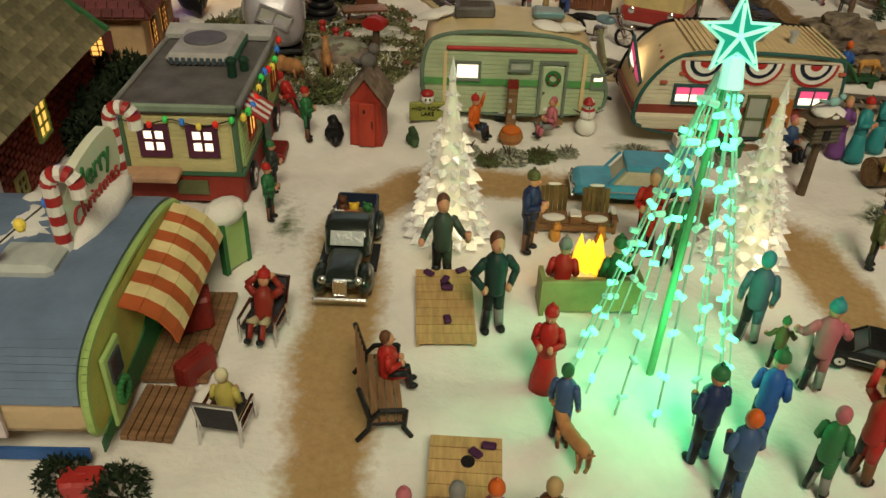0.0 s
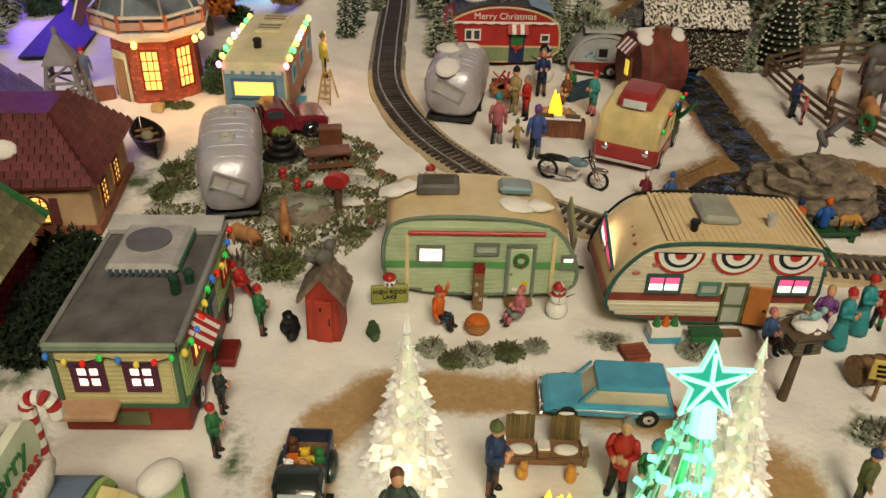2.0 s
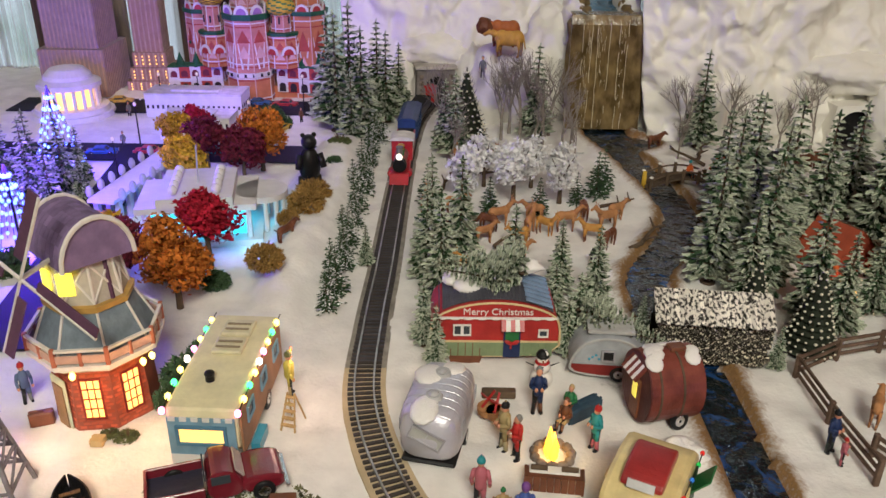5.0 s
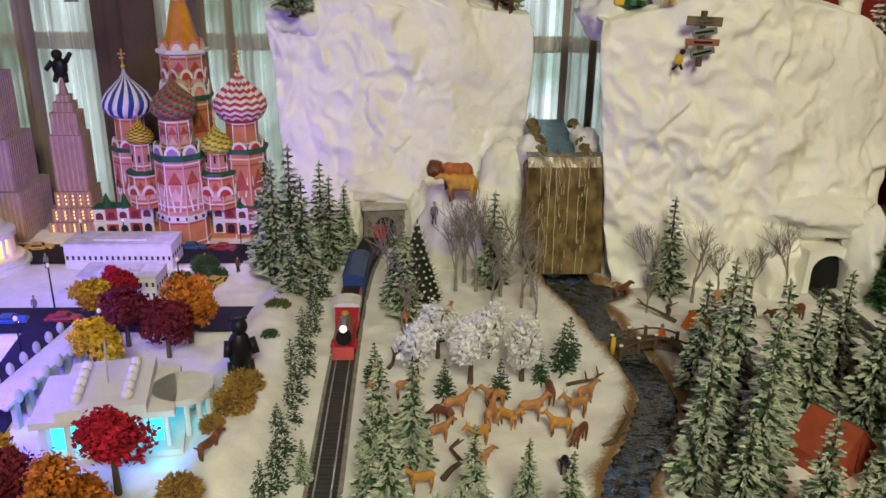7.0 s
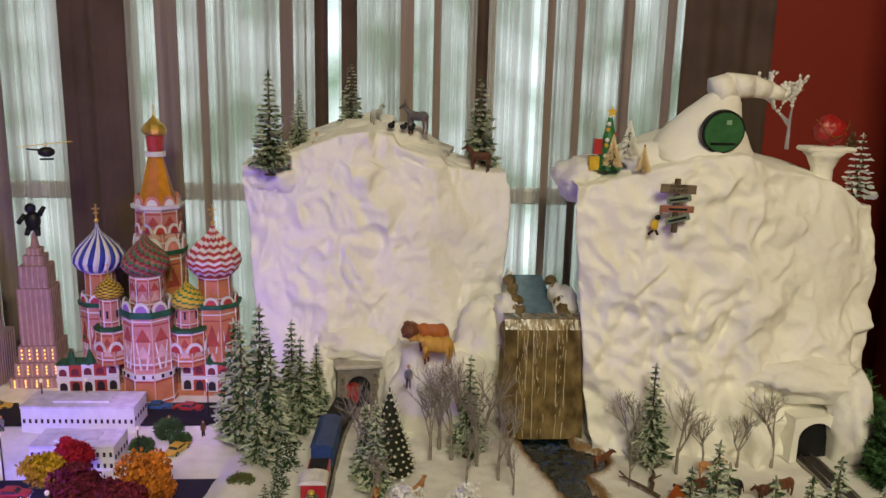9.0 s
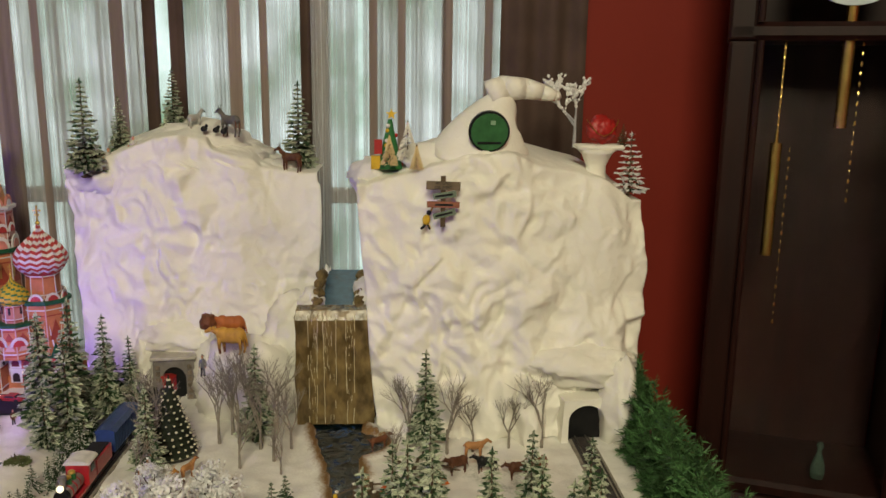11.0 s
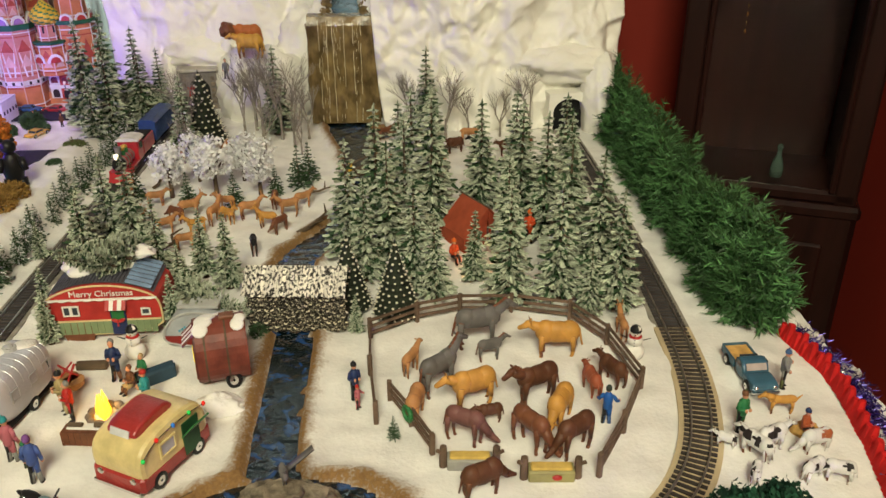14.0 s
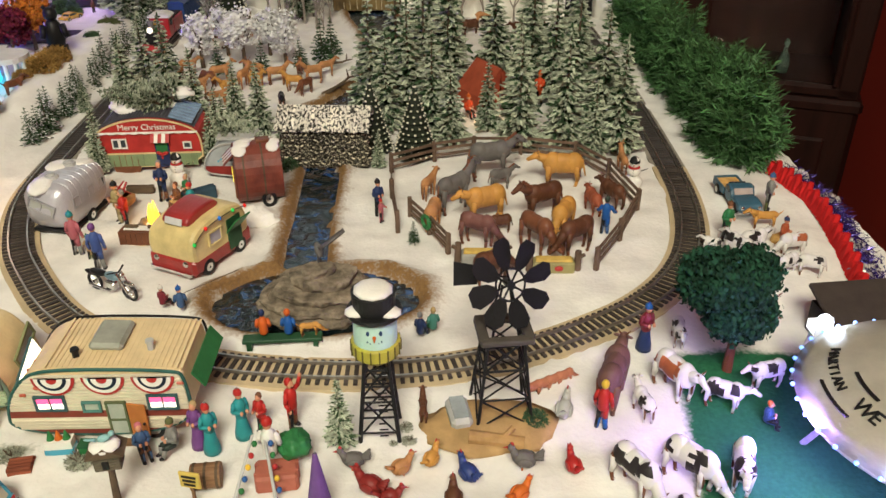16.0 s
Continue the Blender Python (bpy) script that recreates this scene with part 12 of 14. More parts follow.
# flying saucer on legs, with a ring of lights
sau = thing("flying_saucer", 0.694, 0.388, 0.016, 28, "silver flying saucer building with a ring of blue lights", "flying saucer")
SA = mat("champagne_metal", (0.50, 0.46, 0.38), 0.38, 0.3, var=0.1)
mk(sau, "lower_hull", SA, (lathe, [(0.030, 0.020), (0.060, 0.026), (0.086, 0.036), (0.088, 0.040)], 0, 0, 0, 56), smooth=True)
mk(sau, "upper_hull", SA, (lathe, [(0.088, 0.040), (0.080, 0.047), (0.060, 0.056), (0.036, 0.063), (0.030, 0.064)], 0, 0, 0, 56), smooth=True)
mk(sau, "dome", mat("white_glow_dome", (0.8, 0.85, 0.9), 0.2, emit=1.2, ecol=(0.75, 0.9, 1.0)), (ball, 0.028, 0.028, 0.018, 0, 0, 0.063, {"u": 28, "v": 14}), smooth=True)
LEDB = mat("blue_white_led", (0.4, 0.6, 1.0), 0.3, var=0, bump=0, emit=1.5, ecol=(0.12, 0.30, 1.0))
for k in range(40):
    a = 2 * math.pi * k / 40
    mk(sau, "light", LEDB, (ball, 0.0015, 0.0015, 0.0015, 0.0885 * math.cos(a), 0.0885 * math.sin(a), 0.040, {"u": 8, "v": 6}))
for k in range(3):
    a = 2.2 + 2 * math.pi * k / 3
    mk(sau, "leg", LTGREY, (rod, (0.050 * math.cos(a), 0.050 * math.sin(a), 0.026), (0.074 * math.cos(a), 0.074 * math.sin(a), -0.020), 0.0022))


def saucer_text(t, size, r, ang, zz, m):
    n = len(t)
    for i, ch in enumerate(t):
        if ch == " ":
            continue
        a = math.radians(ang) + (i - (n - 1) / 2) * size * 0.70 / r
        words("lettering", ch, size, m, sau, Matrix.Translation((r * math.cos(a), r * math.sin(a), zz)) @ pose(0, 0, 0, 0, 0, math.degrees(a) + 90) @ pose(0, 0, 0, 24, 0, 0), depth=0.0006)


saucer_text("WE TAKE", 0.0125, 0.066, 188, 0.0545, BLACK)
saucer_text("MARTIAN", 0.0085, 0.068, 132, 0.0538, BLACK)
for r, w, zz in ((0.075, 0.026, 0.0500), (0.057, 0.024, 0.0580)):
    mk(sau, "lettering_bar", BLACK, *[(box, 0.0030, 0.0022, 0.0008, r * math.cos(a), r * math.sin(a), zz, {"rz": math.degrees(a) + 90}) for a in np.linspace(2.45, 2.85, 9)])
point("saucer_glow", 0.600, 0.385, 0.050, 0.42, (0.42, 0.26, 1.0), 0.01)
point("saucer_glow", 0.625, 0.300, 0.050, 0.32, (0.35, 0.34, 1.0), 0.01)
bs = thing("barn_roof", 0.735, 0.520, 0, 4, "low dark barn roof behind the saucer", "barn")
mk(bs, "roof", mat("dark_barn_roof", (0.045, 0.035, 0.03), 0.7), (box, 0.10, 0.070, 0.004, 0, 0, 0.030, {"rx": 16, "bev": 0.001}))
mk(bs, "wall", DKT, (box, 0.090, 0.055, 0.026, 0, 0.004, 0.013))
fl2 = thing("flood_light", 0.658, 0.476, 0, 0, "white lattice stand with a bright white lamp", "lamp")
for sx in (-1, 1):
    for sy in (-1, 1):
        mk(fl2, "leg", WHITE, (rod, (sx * 0.009, sy * 0.008, 0), (sx * 0.005, sy * 0.005, 0.048), 0.0010))
for k in range(4):
    z = 0.012 * k
    f0, f1 = 1 - 0.11 * k, 1 - 0.11 * (k + 1)
    for s in (-1, 1):
        mk(fl2, "brace", WHITE, (rod, (-0.009 * f0, s * 0.008 * f0, z), (0.009 * f1, s * 0.008 * f1, z + 0.012), 0.0007), (rod, (s * 0.009 * f0, -0.008 * f0, z), (s * 0.009 * f1, 0.008 * f1, z + 0.012), 0.0007))
mk(fl2, "tray", WHITE, (box, 0.018, 0.012, 0.0015, 0, 0, 0.049), (box, 0.018, 0.001, 0.006, 0, 0.006, 0.053), (box, 0.018, 0.001, 0.006, 0, -0.006, 0.053))
mk(fl2, "lamp", mat("lamp_white", (0.9, 0.95, 1), 0.3, emit=5, ecol=(0.8, 0.92, 1.0)), (ball, 0.0055, 0.0055, 0.0065, 0, 0, 0.056))
point("flood_glow", 0.658, 0.470, 0.062, 0.05, (0.70, 0.85, 1.0), 0.006)

# red felt edging with tinsel
rf2 = thing("red_fringe", 0, 0, 0, 0, "red felt fringe along the table edge", "fringe")
line = spline([(0.775, 0.835, 0), (0.785, 0.75, 0), (0.770, 0.66, 0), (0.755, 0.60, 0), (0.735, 0.555, 0)], 0.006)
FELT = mat("red_felt", (0.50, 0.012, 0.012), 0.8, var=0.2)
for k, p in enumerate(line):
    mk(rf2, "tuft", FELT, (cyl, 0.0060, 0.0026, 0.014 + 0.003 * (k % 3), p.x, p.y, 0, {"seg": 6, "ry": 8 * (k % 2)}))
TIN = mat("violet_tinsel", (0.05, 0.03, 0.22), 0.25, 0.6, isl=0.6, bump=0)
tv, tf = [], []
rq = random.Random(4)
for p in line:
    for _ in range(60):
        o = Vector((p.x + 0.016 + rq.gauss(0, 0.005), p.y + rq.gauss(0, 0.004), abs(rq.gauss(0.004, 0.004))))
        e = Vector((rq.gauss(0, 1), rq.gauss(0, 1), rq.gauss(0.3, 1))).normalized() * 0.007
        s = e.orthogonal().normalized() * 0.0007
        k = len(tv)
        tv.extend((o - s, o + s, o + e))
        tf.append((k, k + 1, k + 2))
me = bpy.data.meshes.new("tinsel_garland")
me.from_pydata(tv, [], tf)
me.materials.append(TIN)
tagged(new("tinsel_garland", me), "violet and silver tinsel garland behind the red fringe", "tinsel", kind="stuff")
for k, (x, y) in enumerate(((0.800, 0.82), (0.806, 0.76), (0.786, 0.665), (0.776, 0.62))):
    bm = bmesh.new()
    for q in range(7):
        ball(bm, 0.004, 0.004, 0.004, 0.006 * math.cos(q), 0.006 * math.sin(q), 0.004 + 0.001 * (q % 3), u=7, v=5)
    roughen(bm, 0.0015, 300, k)
    solo("silver_bow", bm, mat("pearl_silver", (0.65, 0.62, 0.58), 0.25, 0.3) if k == 0 else bpy.data.materials["pearl_silver"], x, y, 0, 0, "crumpled pearl and silver bow on the tinsel", "bow", "silver bows")

# things at the near edge: santa group, wreath barrel, violet arch
person(0.265, 0.445, 40, 0.040, TEALC, TEALC, REDC, BROWNC, "stand", "fore", "figurine in a long teal coat by the track", skirt=True)
person(0.277, 0.448, -30, 0.034, REDC, GREENC, None, BROWNC, "stand", "fore", "figurine in red and green by the track")
person(0.297, 0.452, 60, 0.042, REDC, BROWNC, None, REDC, "stand", "wave", "figurine of a reindeer in a red coat")
person(0.289, 0.410, 170, 0.050, WHITEC, REDC, REDC, WHITEC, "sit", "fore", "figurine of Santa with a green sack", z=0.010)
crate(0.293, 0.402, 5, 0.026, 0.018, 0.013, mat("rose_crate", (0.38, 0.12, 0.08), 0.6), "rose-brown crate under the Santa figurine", "crate")
snow_lump("green_sack", 0.303, 0.414, 0.020, 0.011, 0.010, 0.010, "dark green gift sack", 1.0, GREEN, "sack")

# violet pointed canopy, poles and a string of coloured bulbs at the near edge
cp = thing("market_canopy", 0.322, 0.372, 0, 0, "violet pointed canopy on a slim pole", "canopy")
mk(cp, "pole", LTGREY, (rod, (0, 0, 0), (0, 0, 0.052), 0.0012, 0.0010, 8))
mk(cp, "cloth", mat("violet_cloth", (0.13, 0.06, 0.22), 0.7), (cyl, 0.0075, 0.0012, 0.040, 0, 0, 0.012, {"seg": 14}))
for k, (x0, x1) in enumerate(((0.268, 0.280), (0.296, 0.287))):
    bs2 = thing("bulb_pole", x0, 0.378, 0, 0, "grey pole with a string of coloured bulbs", "light pole")
    mk(bs2, "pole", LTGREY, (rod, (0, 0, 0), (x1 - x0, 0.030, 0.034), 0.0012, 0.0009, 8))
    for j in range(6):
        f = 0.12 + 0.15 * j
        mk(bs2, "bulb", (RED, GREEN, BLUE, YELLOW)[(j + k) % 4], (ball, 0.0018, 0.0018, 0.0022, (x1 - x0) * f + 0.003, 0.030 * f, 0.034 * f + 0.001, {"u": 8, "v": 6}), smooth=True)

# ---- the paper city at the window ----
def lit_stone(name, col, **kw):
    return mat(name, col, 0.6, var=0.15, scale=60, **kw)


PINKST = lit_stone("pink_card", (0.50, 0.22, 0.18))
ORST = lit_stone("orange_card", (0.52, 0.19, 0.09))
DKGR = mat("dark_green_cornice", (0.02, 0.10, 0.05), 0.5)
WHC = mat("white_card", (0.68, 0.66, 0.66), 0.6, var=0.06)


PALEP = mat("pale_pink_card", (0.62, 0.40, 0.36), 0.6, var=0.1)
REDC2 = mat("brick_red_card", (0.36, 0.07, 0.05), 0.6, var=0.15)


def onion(parent, x, y, z, r, mats, n, label, twist=0.0, cross=True, pattern=""):
    """A ribbed onion dome in alternating colours with a gilt cross."""
    d = new("dome")
    d.parent, d.matrix_local = parent, T(x, y, z)
    d["label"] = label
    prof = [(0.62, 0.0), (0.86, 0.16), (1.0, 0.42), (0.98, 0.66), (0.80, 0.98), (0.52, 1.26), (0.26, 1.50), (0.10, 1.72), (0.03, 2.0)]
    if pattern:
        zs = np.linspace(0, 2.0, 19)
        prof = [(float(np.interp(q, [b for _, b in prof], [a for a, _ in prof])), float(q)) for q in zs]
    for k in range(n):
        bm = bmesh.new()
        rows = []
        for q, (pr, pz) in enumerate(prof):
            a0 = 2 * math.pi * k / n + twist * q
            a1 = 2 * math.pi * (k + 1) / n + twist * q
            am = (a0 + a1) / 2
            rows.append([bm.verts.new((r * pr * f * math.cos(a), r * pr * f * math.sin(a), r * pz)) for a, f in ((a0, 1.0), (am, 1.05), (a1, 1.0))])
            if pattern == "zigzag" and 0 < q < len(prof) - 1:
                rows[-1][1].co.z += r * 0.10
        for q, (u, v) in enumerate(zip(rows, rows[1:])):
            for j in range(2):
                bm.faces.new((u[j], u[j + 1], v[j + 1], v[j])).material_index = (q if pattern == "zigzag" else q + k) % len(mats) if pattern else 0
        part("gore", bm, list(mats) if pattern else mats[k % len(mats)], d, smooth=False)
    if cross:
        mk(d, "cross", GILT, (rod, (0, 0, r * 1.9), (0, 0, r * 2.75), r * 0.035), (ball, r * 0.09, r * 0.09, r * 0.09, 0, 0, r * 2.05), (box, r * 0.32, r * 0.05, r * 0.05, 0, 0, r * 2.55), (box, r * 0.2, r * 0.05, r * 0.05, 0, 0, r * 2.38))
    return d


GILT = mat("gilt", (0.62, 0.40, 0.08), 0.3, 0.6)


def drum(parent, x, y, z0, z1, r0, r1, m, name="tower", seg=8):
    ob = mk(parent, name, m, (cyl, r0, r1, z1 - z0, x, y, z0, {"seg": seg, "rz": 22.5}))
    if name in ("tower", "upper_drum"):
        for k in range(8):
            a = math.radians(22.5 + 45 * k)
            mk(parent, "corner_trim", WHC if k % 2 else PALEP, (rod, (x + r0 * math.cos(a), y + r0 * math.sin(a), z0), (x + r1 * math.cos(a), y + r1 * math.sin(a), z1), 0.0011, 0.0011, 5))
        for f, mm in ((0.10, REDC2), (0.16, WHC), (0.86, REDC2), (0.93, WHC)):
            rr = (r0 + (r1 - r0) * f) * 1.015
            mk(parent, "string_course", mm, (cyl, rr, rr, 0.0022, x, y, z0 + (z1 - z0) * f, {"seg": seg, "rz": 22.5}))
        if z1 - z0 > 0.05:
            for k in range(8):
                a = math.radians(45 * k)
                ap = r0 * 0.924 + 0.0004
                w = r0 * 0.30
                for q in (0.28, 0.58):
                    bm = bmesh.new()
                    zz = (z1 - z0)
                    prism(bm, [(-w, zz * q), (w, zz * q), (0, zz * (q + 0.24))], -0.0007, 0.0006, m=Matrix.Translation((x + ap * math.cos(a), y + ap * math.sin(a), z0)) @ pose(0, 0, 0, 0, 0, math.degrees(a) + 90))
                    part("panel_gable", bm, PALEP if q < 0.5 else REDC2, parent)
    return ob


def gables(parent, x, y, z, r, n, m1, m2, h):
    for k in range(n):
        a = 2 * math.pi * k / n
        t = Matrix.Translation((x + r * math.cos(a), y + r * math.sin(a), z)) @ pose(0, 0, 0, 0, 0, math.degrees(a) + 90)
        w = 2 * r * math.sin(math.pi / n) * 0.48
        for f, m, off in ((1.0, m1, 0.0), (0.68, m2, -0.0008)):
            pts = [(w * f * math.cos(b), h * f * math.sin(b)) for b in np.linspace(0, math.pi, 9)]
            bm = bmesh.new()
            prism(bm, pts, off - 0.0012, 0.0012, m=t)
            part("gable_arch", bm, m, parent)


def windows_ring(parent, x, y, z, r, n, w, h, m, half=True):
    for k in range(n):
        a = math.pi + math.pi * (k + 0.5) / n
        bm = bmesh.new()
        box(bm, w, 0.002, h, 0, 0, 0)
        bm.transform(Matrix.Translation((x + r * math.cos(a), y + r * math.sin(a), z)) @ pose(0, 0, 0, 0, 0, math.degrees(a) + 90))
        part("window", bm, m, parent)


CY = 1.775
cath = thing("cathedral_model", -0.318, CY, 0, 0, "colourful paper cathedral model with striped onion domes", "cathedral")
NV, RDD, YLW, GRN2 = mat("navy_gore", (0.03, 0.05, 0.28), 0.4), mat("red_gore", (0.42, 0.05, 0.05), 0.4), mat("yellow_gore", (0.60, 0.42, 0.05), 0.4), mat("green_gore", (0.05, 0.18, 0.08), 0.4)
PKG, BLKG = mat("pink_gore", (0.62, 0.24, 0.20), 0.4), mat("brown_gore", (0.12, 0.07, 0.03), 0.4)
DKWIN = mat("dark_slot", (0.03, 0.02, 0.03), 0.5)
# arcade base with arches
mk(cath, "plinth", ORST, (box, 0.285, 0.10, 0.022, 0, 0.03, 0.011))
for k in range(15):
    x = -0.140 + 0.020 * k
    if abs(x) < 0.045:
        continue
    ar = new("arcade_bay")
    ar.parent, ar.matrix_local = cath, T(x, -0.024, 0.004 + 0.010 * (1 - abs(x) / 0.15))
    mk(ar, "wall", (WHC, mat("red_card", (0.42, 0.06, 0.05), 0.6))[k % 2] if k == 1 else (WHC, bpy.data.materials.get("red_card") or WHC)[k % 2], (box, 0.0200, 0.004, 0.048, 0, 0, 0.026))
    mk(ar, "arch", DKWIN, (prism, [(-0.006, 0.004), (0.006, 0.004)] + [(0.006 * math.cos(t), 0.014 + 0.006 * math.sin(t)) for t in np.linspace(0, math.pi, 8)], -0.0025, -0.0032))
    mk(ar, "upper_arch", mat("maroon_arch", (0.16, 0.03, 0.05), 0.6) if k == 0 else bpy.data.materials["maroon_arch"], (prism, [(-0.006, 0.032), (0.006, 0.032)] + [(0.006 * math.cos(t), 0.038 + 0.006 * math.sin(t)) for t in np.linspace(0, math.pi, 8)], -0.0025, -0.0032))
    mk(ar, "balustrade", WHC, (box, 0.0200, 0.003, 0.006, 0, -0.003, 0.026))
    mk(ar, "roof", DKGR, (box, 0.0206, 0.030, 0.003, 0, 0.012, 0.0515))
for x in (-0.128, -0.098, 0.098, 0.128):
    mk(cath, "stair_spire", DKGR, (cyl, 0.010, 0.0005, 0.026, x, -0.018, 0.056, {"seg": 6}))
mk(cath, "upper_block", ORST, (box, 0.215, 0.075, 0.052, 0, 0.035, 0.070), (box, 0.20, 0.07, 0.02, 0, 0.035, 0.105))
mk(cath, "block_cornice", DKGR, (box, 0.222, 0.080, 0.005, 0, 0.035, 0.0975))
# front tower
drum(cath, 0.004, -0.030, 0, 0.048, 0.042, 0.041, ORST)
drum(cath, 0.004, -0.030, 0.048, 0.056, 0.044, 0.044, WHC, "frieze")
windows_ring(cath, 0.004, -0.030, 0.052, 0.0425, 9, 0.0040, 0.0055, DKWIN)
drum(cath, 0.004, -0.030, 0.056, 0.148, 0.040, 0.039, PINKST)
for k in range(4):
    a = math.radians(180 + 45 * (k + 0.5) + 0)
    bm = bmesh.new()
    prism(bm, [(-0.012, -0.045), (0, 0.034), (0.012, -0.045), (0.009, -0.045), (0, 0.024), (-0.009, -0.045)], -0.0006, 0.0012, m=Matrix.Translation((0.004 + 0.0372 * math.cos(a), -0.030 + 0.0372 * math.sin(a), 0.108)) @ pose(0, 0, 0, 0, 0, math.degrees(a) + 90))
    part("pointed_trim", bm, WHC, cath)
    bm = bmesh.new()
    box(bm, 0.004, 0.001, 0.022, 0, 0, 0)
    bm.transform(Matrix.Translation((0.004 + 0.0372 * math.cos(a), -0.030 + 0.0372 * math.sin(a), 0.092)) @ pose(0, 0, 0, 0, 0, math.degrees(a) + 90))
    part("window", bm, DKWIN, cath)
drum(cath, 0.004, -0.030, 0.148, 0.158, 0.043, 0.044, DKGR, "cornice")
gables(cath, 0.004, -0.030, 0.158, 0.036, 8, WHC, mat("violet_card", (0.30, 0.16, 0.42), 0.6), 0.016)
drum(cath, 0.004, -0.030, 0.158, 0.212, 0.026, 0.025, PINKST, "upper_drum")
windows_ring(cath, 0.004, -0.030, 0.192, 0.0245, 4, 0.004, 0.020, DKWIN)
onion(cath, 0.004, -0.030, 0.212, 0.036, (mat("wine_gore", (0.20, 0.03, 0.04), 0.4), GRN2, mat("wine_gore_pale", (0.34, 0.10, 0.09), 0.4)), 24, "wine red and green lattice dome", 0.0, pattern="check")
# flank towers
for x, y, r, zt, ds, cols, n, lab, tw_ in ((-0.086, 0.020, 0.034, 0.176, 0.040, (NV, WHC), 28, "navy and white striped dome", 0.05), (0.102, 0.015, 0.040, 0.170, 0.043, (RDD, WHC), 14, "red and white zigzag dome", 0.10)):
    drum(cath, x, y, 0, 0.150, r, r * 0.96, ORST if x > 0 else PINKST)
    for k in range(4):
        a = math.radians(180 + 45 * (k + 0.5))
        bm = bmesh.new()
        prism(bm, [(-0.010, -0.030), (0, 0.034), (0.010, -0.030), (0.0075, -0.030), (0, 0.024), (-0.0075, -0.030)], -0.0006, 0.0012, m=Matrix.Translation((x + r * 0.915 * math.cos(a), y + r * 0.915 * math.sin(a), 0.105)) @ pose(0, 0, 0, 0, 0, math.degrees(a) + 90))
        part("pointed_trim", bm, WHC, cath)
    drum(cath, x, y, 0.150, 0.157, r * 1.08, r * 1.1, DKGR, "cornice")
    gables(cath, x, y, 0.157, r * 0.86, 8, WHC, RDD, 0.013)
    drum(cath, x, y, 0.157, zt + 0.030, r * 0.70, r * 0.66, ORST, "upper_drum")
    onion(cath, x, y, zt + 0.030, ds, cols, n, lab, tw_ if x < 0 else 0.0, pattern="" if x < 0 else "zigzag")
for x, y, r, zb, cols, n, lab in ((-0.060, -0.018, 0.022, 0.165, (YLW, BLKG), 14, "gold and brown lattice dome"), (0.064, -0.020, 0.026, 0.150, (YLW, GRN2, YLW), 15, "yellow studded dome")):
    drum(cath, x, y, 0.06, 0.118, r * 1.15, r * 1.1, ORST)
    gables(cath, x, y, 0.085, r * 1.12, 6, WHC, RDD, 0.016)
    drum(cath, x, y, 0.118, 0.123, r * 1.25, r * 1.25, DKGR, "cornice")
    drum(cath, x, y, 0.123, zb + 0.004, r * 0.72, r * 0.70, PINKST, "upper_drum")
    windows_ring(cath, x, y, 0.144, r * 0.70, 3, 0.003, 0.012, DKWIN)
    onion(cath, x, y, zb + 0.002, r, cols, n, lab, 0.0, pattern="check")
# tall central tower with an orange tent spire
drum(cath, 0.006, 0.050, 0.10, 0.232, 0.040, 0.040, ORST)
windows_ring(cath, 0.006, 0.050, 0.200, 0.0385, 5, 0.006, 0.024, mat("ochre_slot", (0.45, 0.26, 0.10), 0.6))
drum(cath, 0.006, 0.050, 0.232, 0.240, 0.045, 0.046, DKGR, "cornice")
gables(cath, 0.006, 0.050, 0.240, 0.040, 8, WHC, PKG, 0.022)
drum(cath, 0.006, 0.050, 0.240, 0.308, 0.037, 0.036, PINKST, "upper_drum")
gables(cath, 0.006, 0.050, 0.268, 0.036, 10, WHC, RDD, 0.016)
drum(cath, 0.006, 0.050, 0.308, 0.314, 0.043, 0.044, WHC, "cornice")
gables(cath, 0.006, 0.050, 0.314, 0.034, 8, PKG, WHC, 0.016)
TENT1, TENT2 = mat("amber_spire", (0.60, 0.25, 0.02), 0.35), mat("dark_amber_spire", (0.45, 0.15, 0.02), 0.35)
for k in range(8):
    a0, a1 = math.radians(22.5 + 45 * k), math.radians(67.5 + 45 * k)
    bm = bmesh.new()
    v = [bm.verts.new((0.006 + r * math.cos(a), 0.050 + r * math.sin(a), z)) for r, a, z in ((0.031, a0, 0.314), (0.031, a1, 0.314), (0.012, a1, 0.392), (0.012, a0, 0.392))]
    bm.faces.new(v)
    part("spire_panel", bm, (TENT1, TENT2)[k % 2], cath)
drum(cath, 0.006, 0.050, 0.392, 0.425, 0.012, 0.015, RDD, "spire_drum", 10)
drum(cath, 0.006, 0.050, 0.392, 0.400, 0.0165, 0.0165, WHC, "spire_collar", 10)
onion(cath, 0.006, 0.050, 0.425, 0.019, (GILT,), 10, "gilt onion dome")


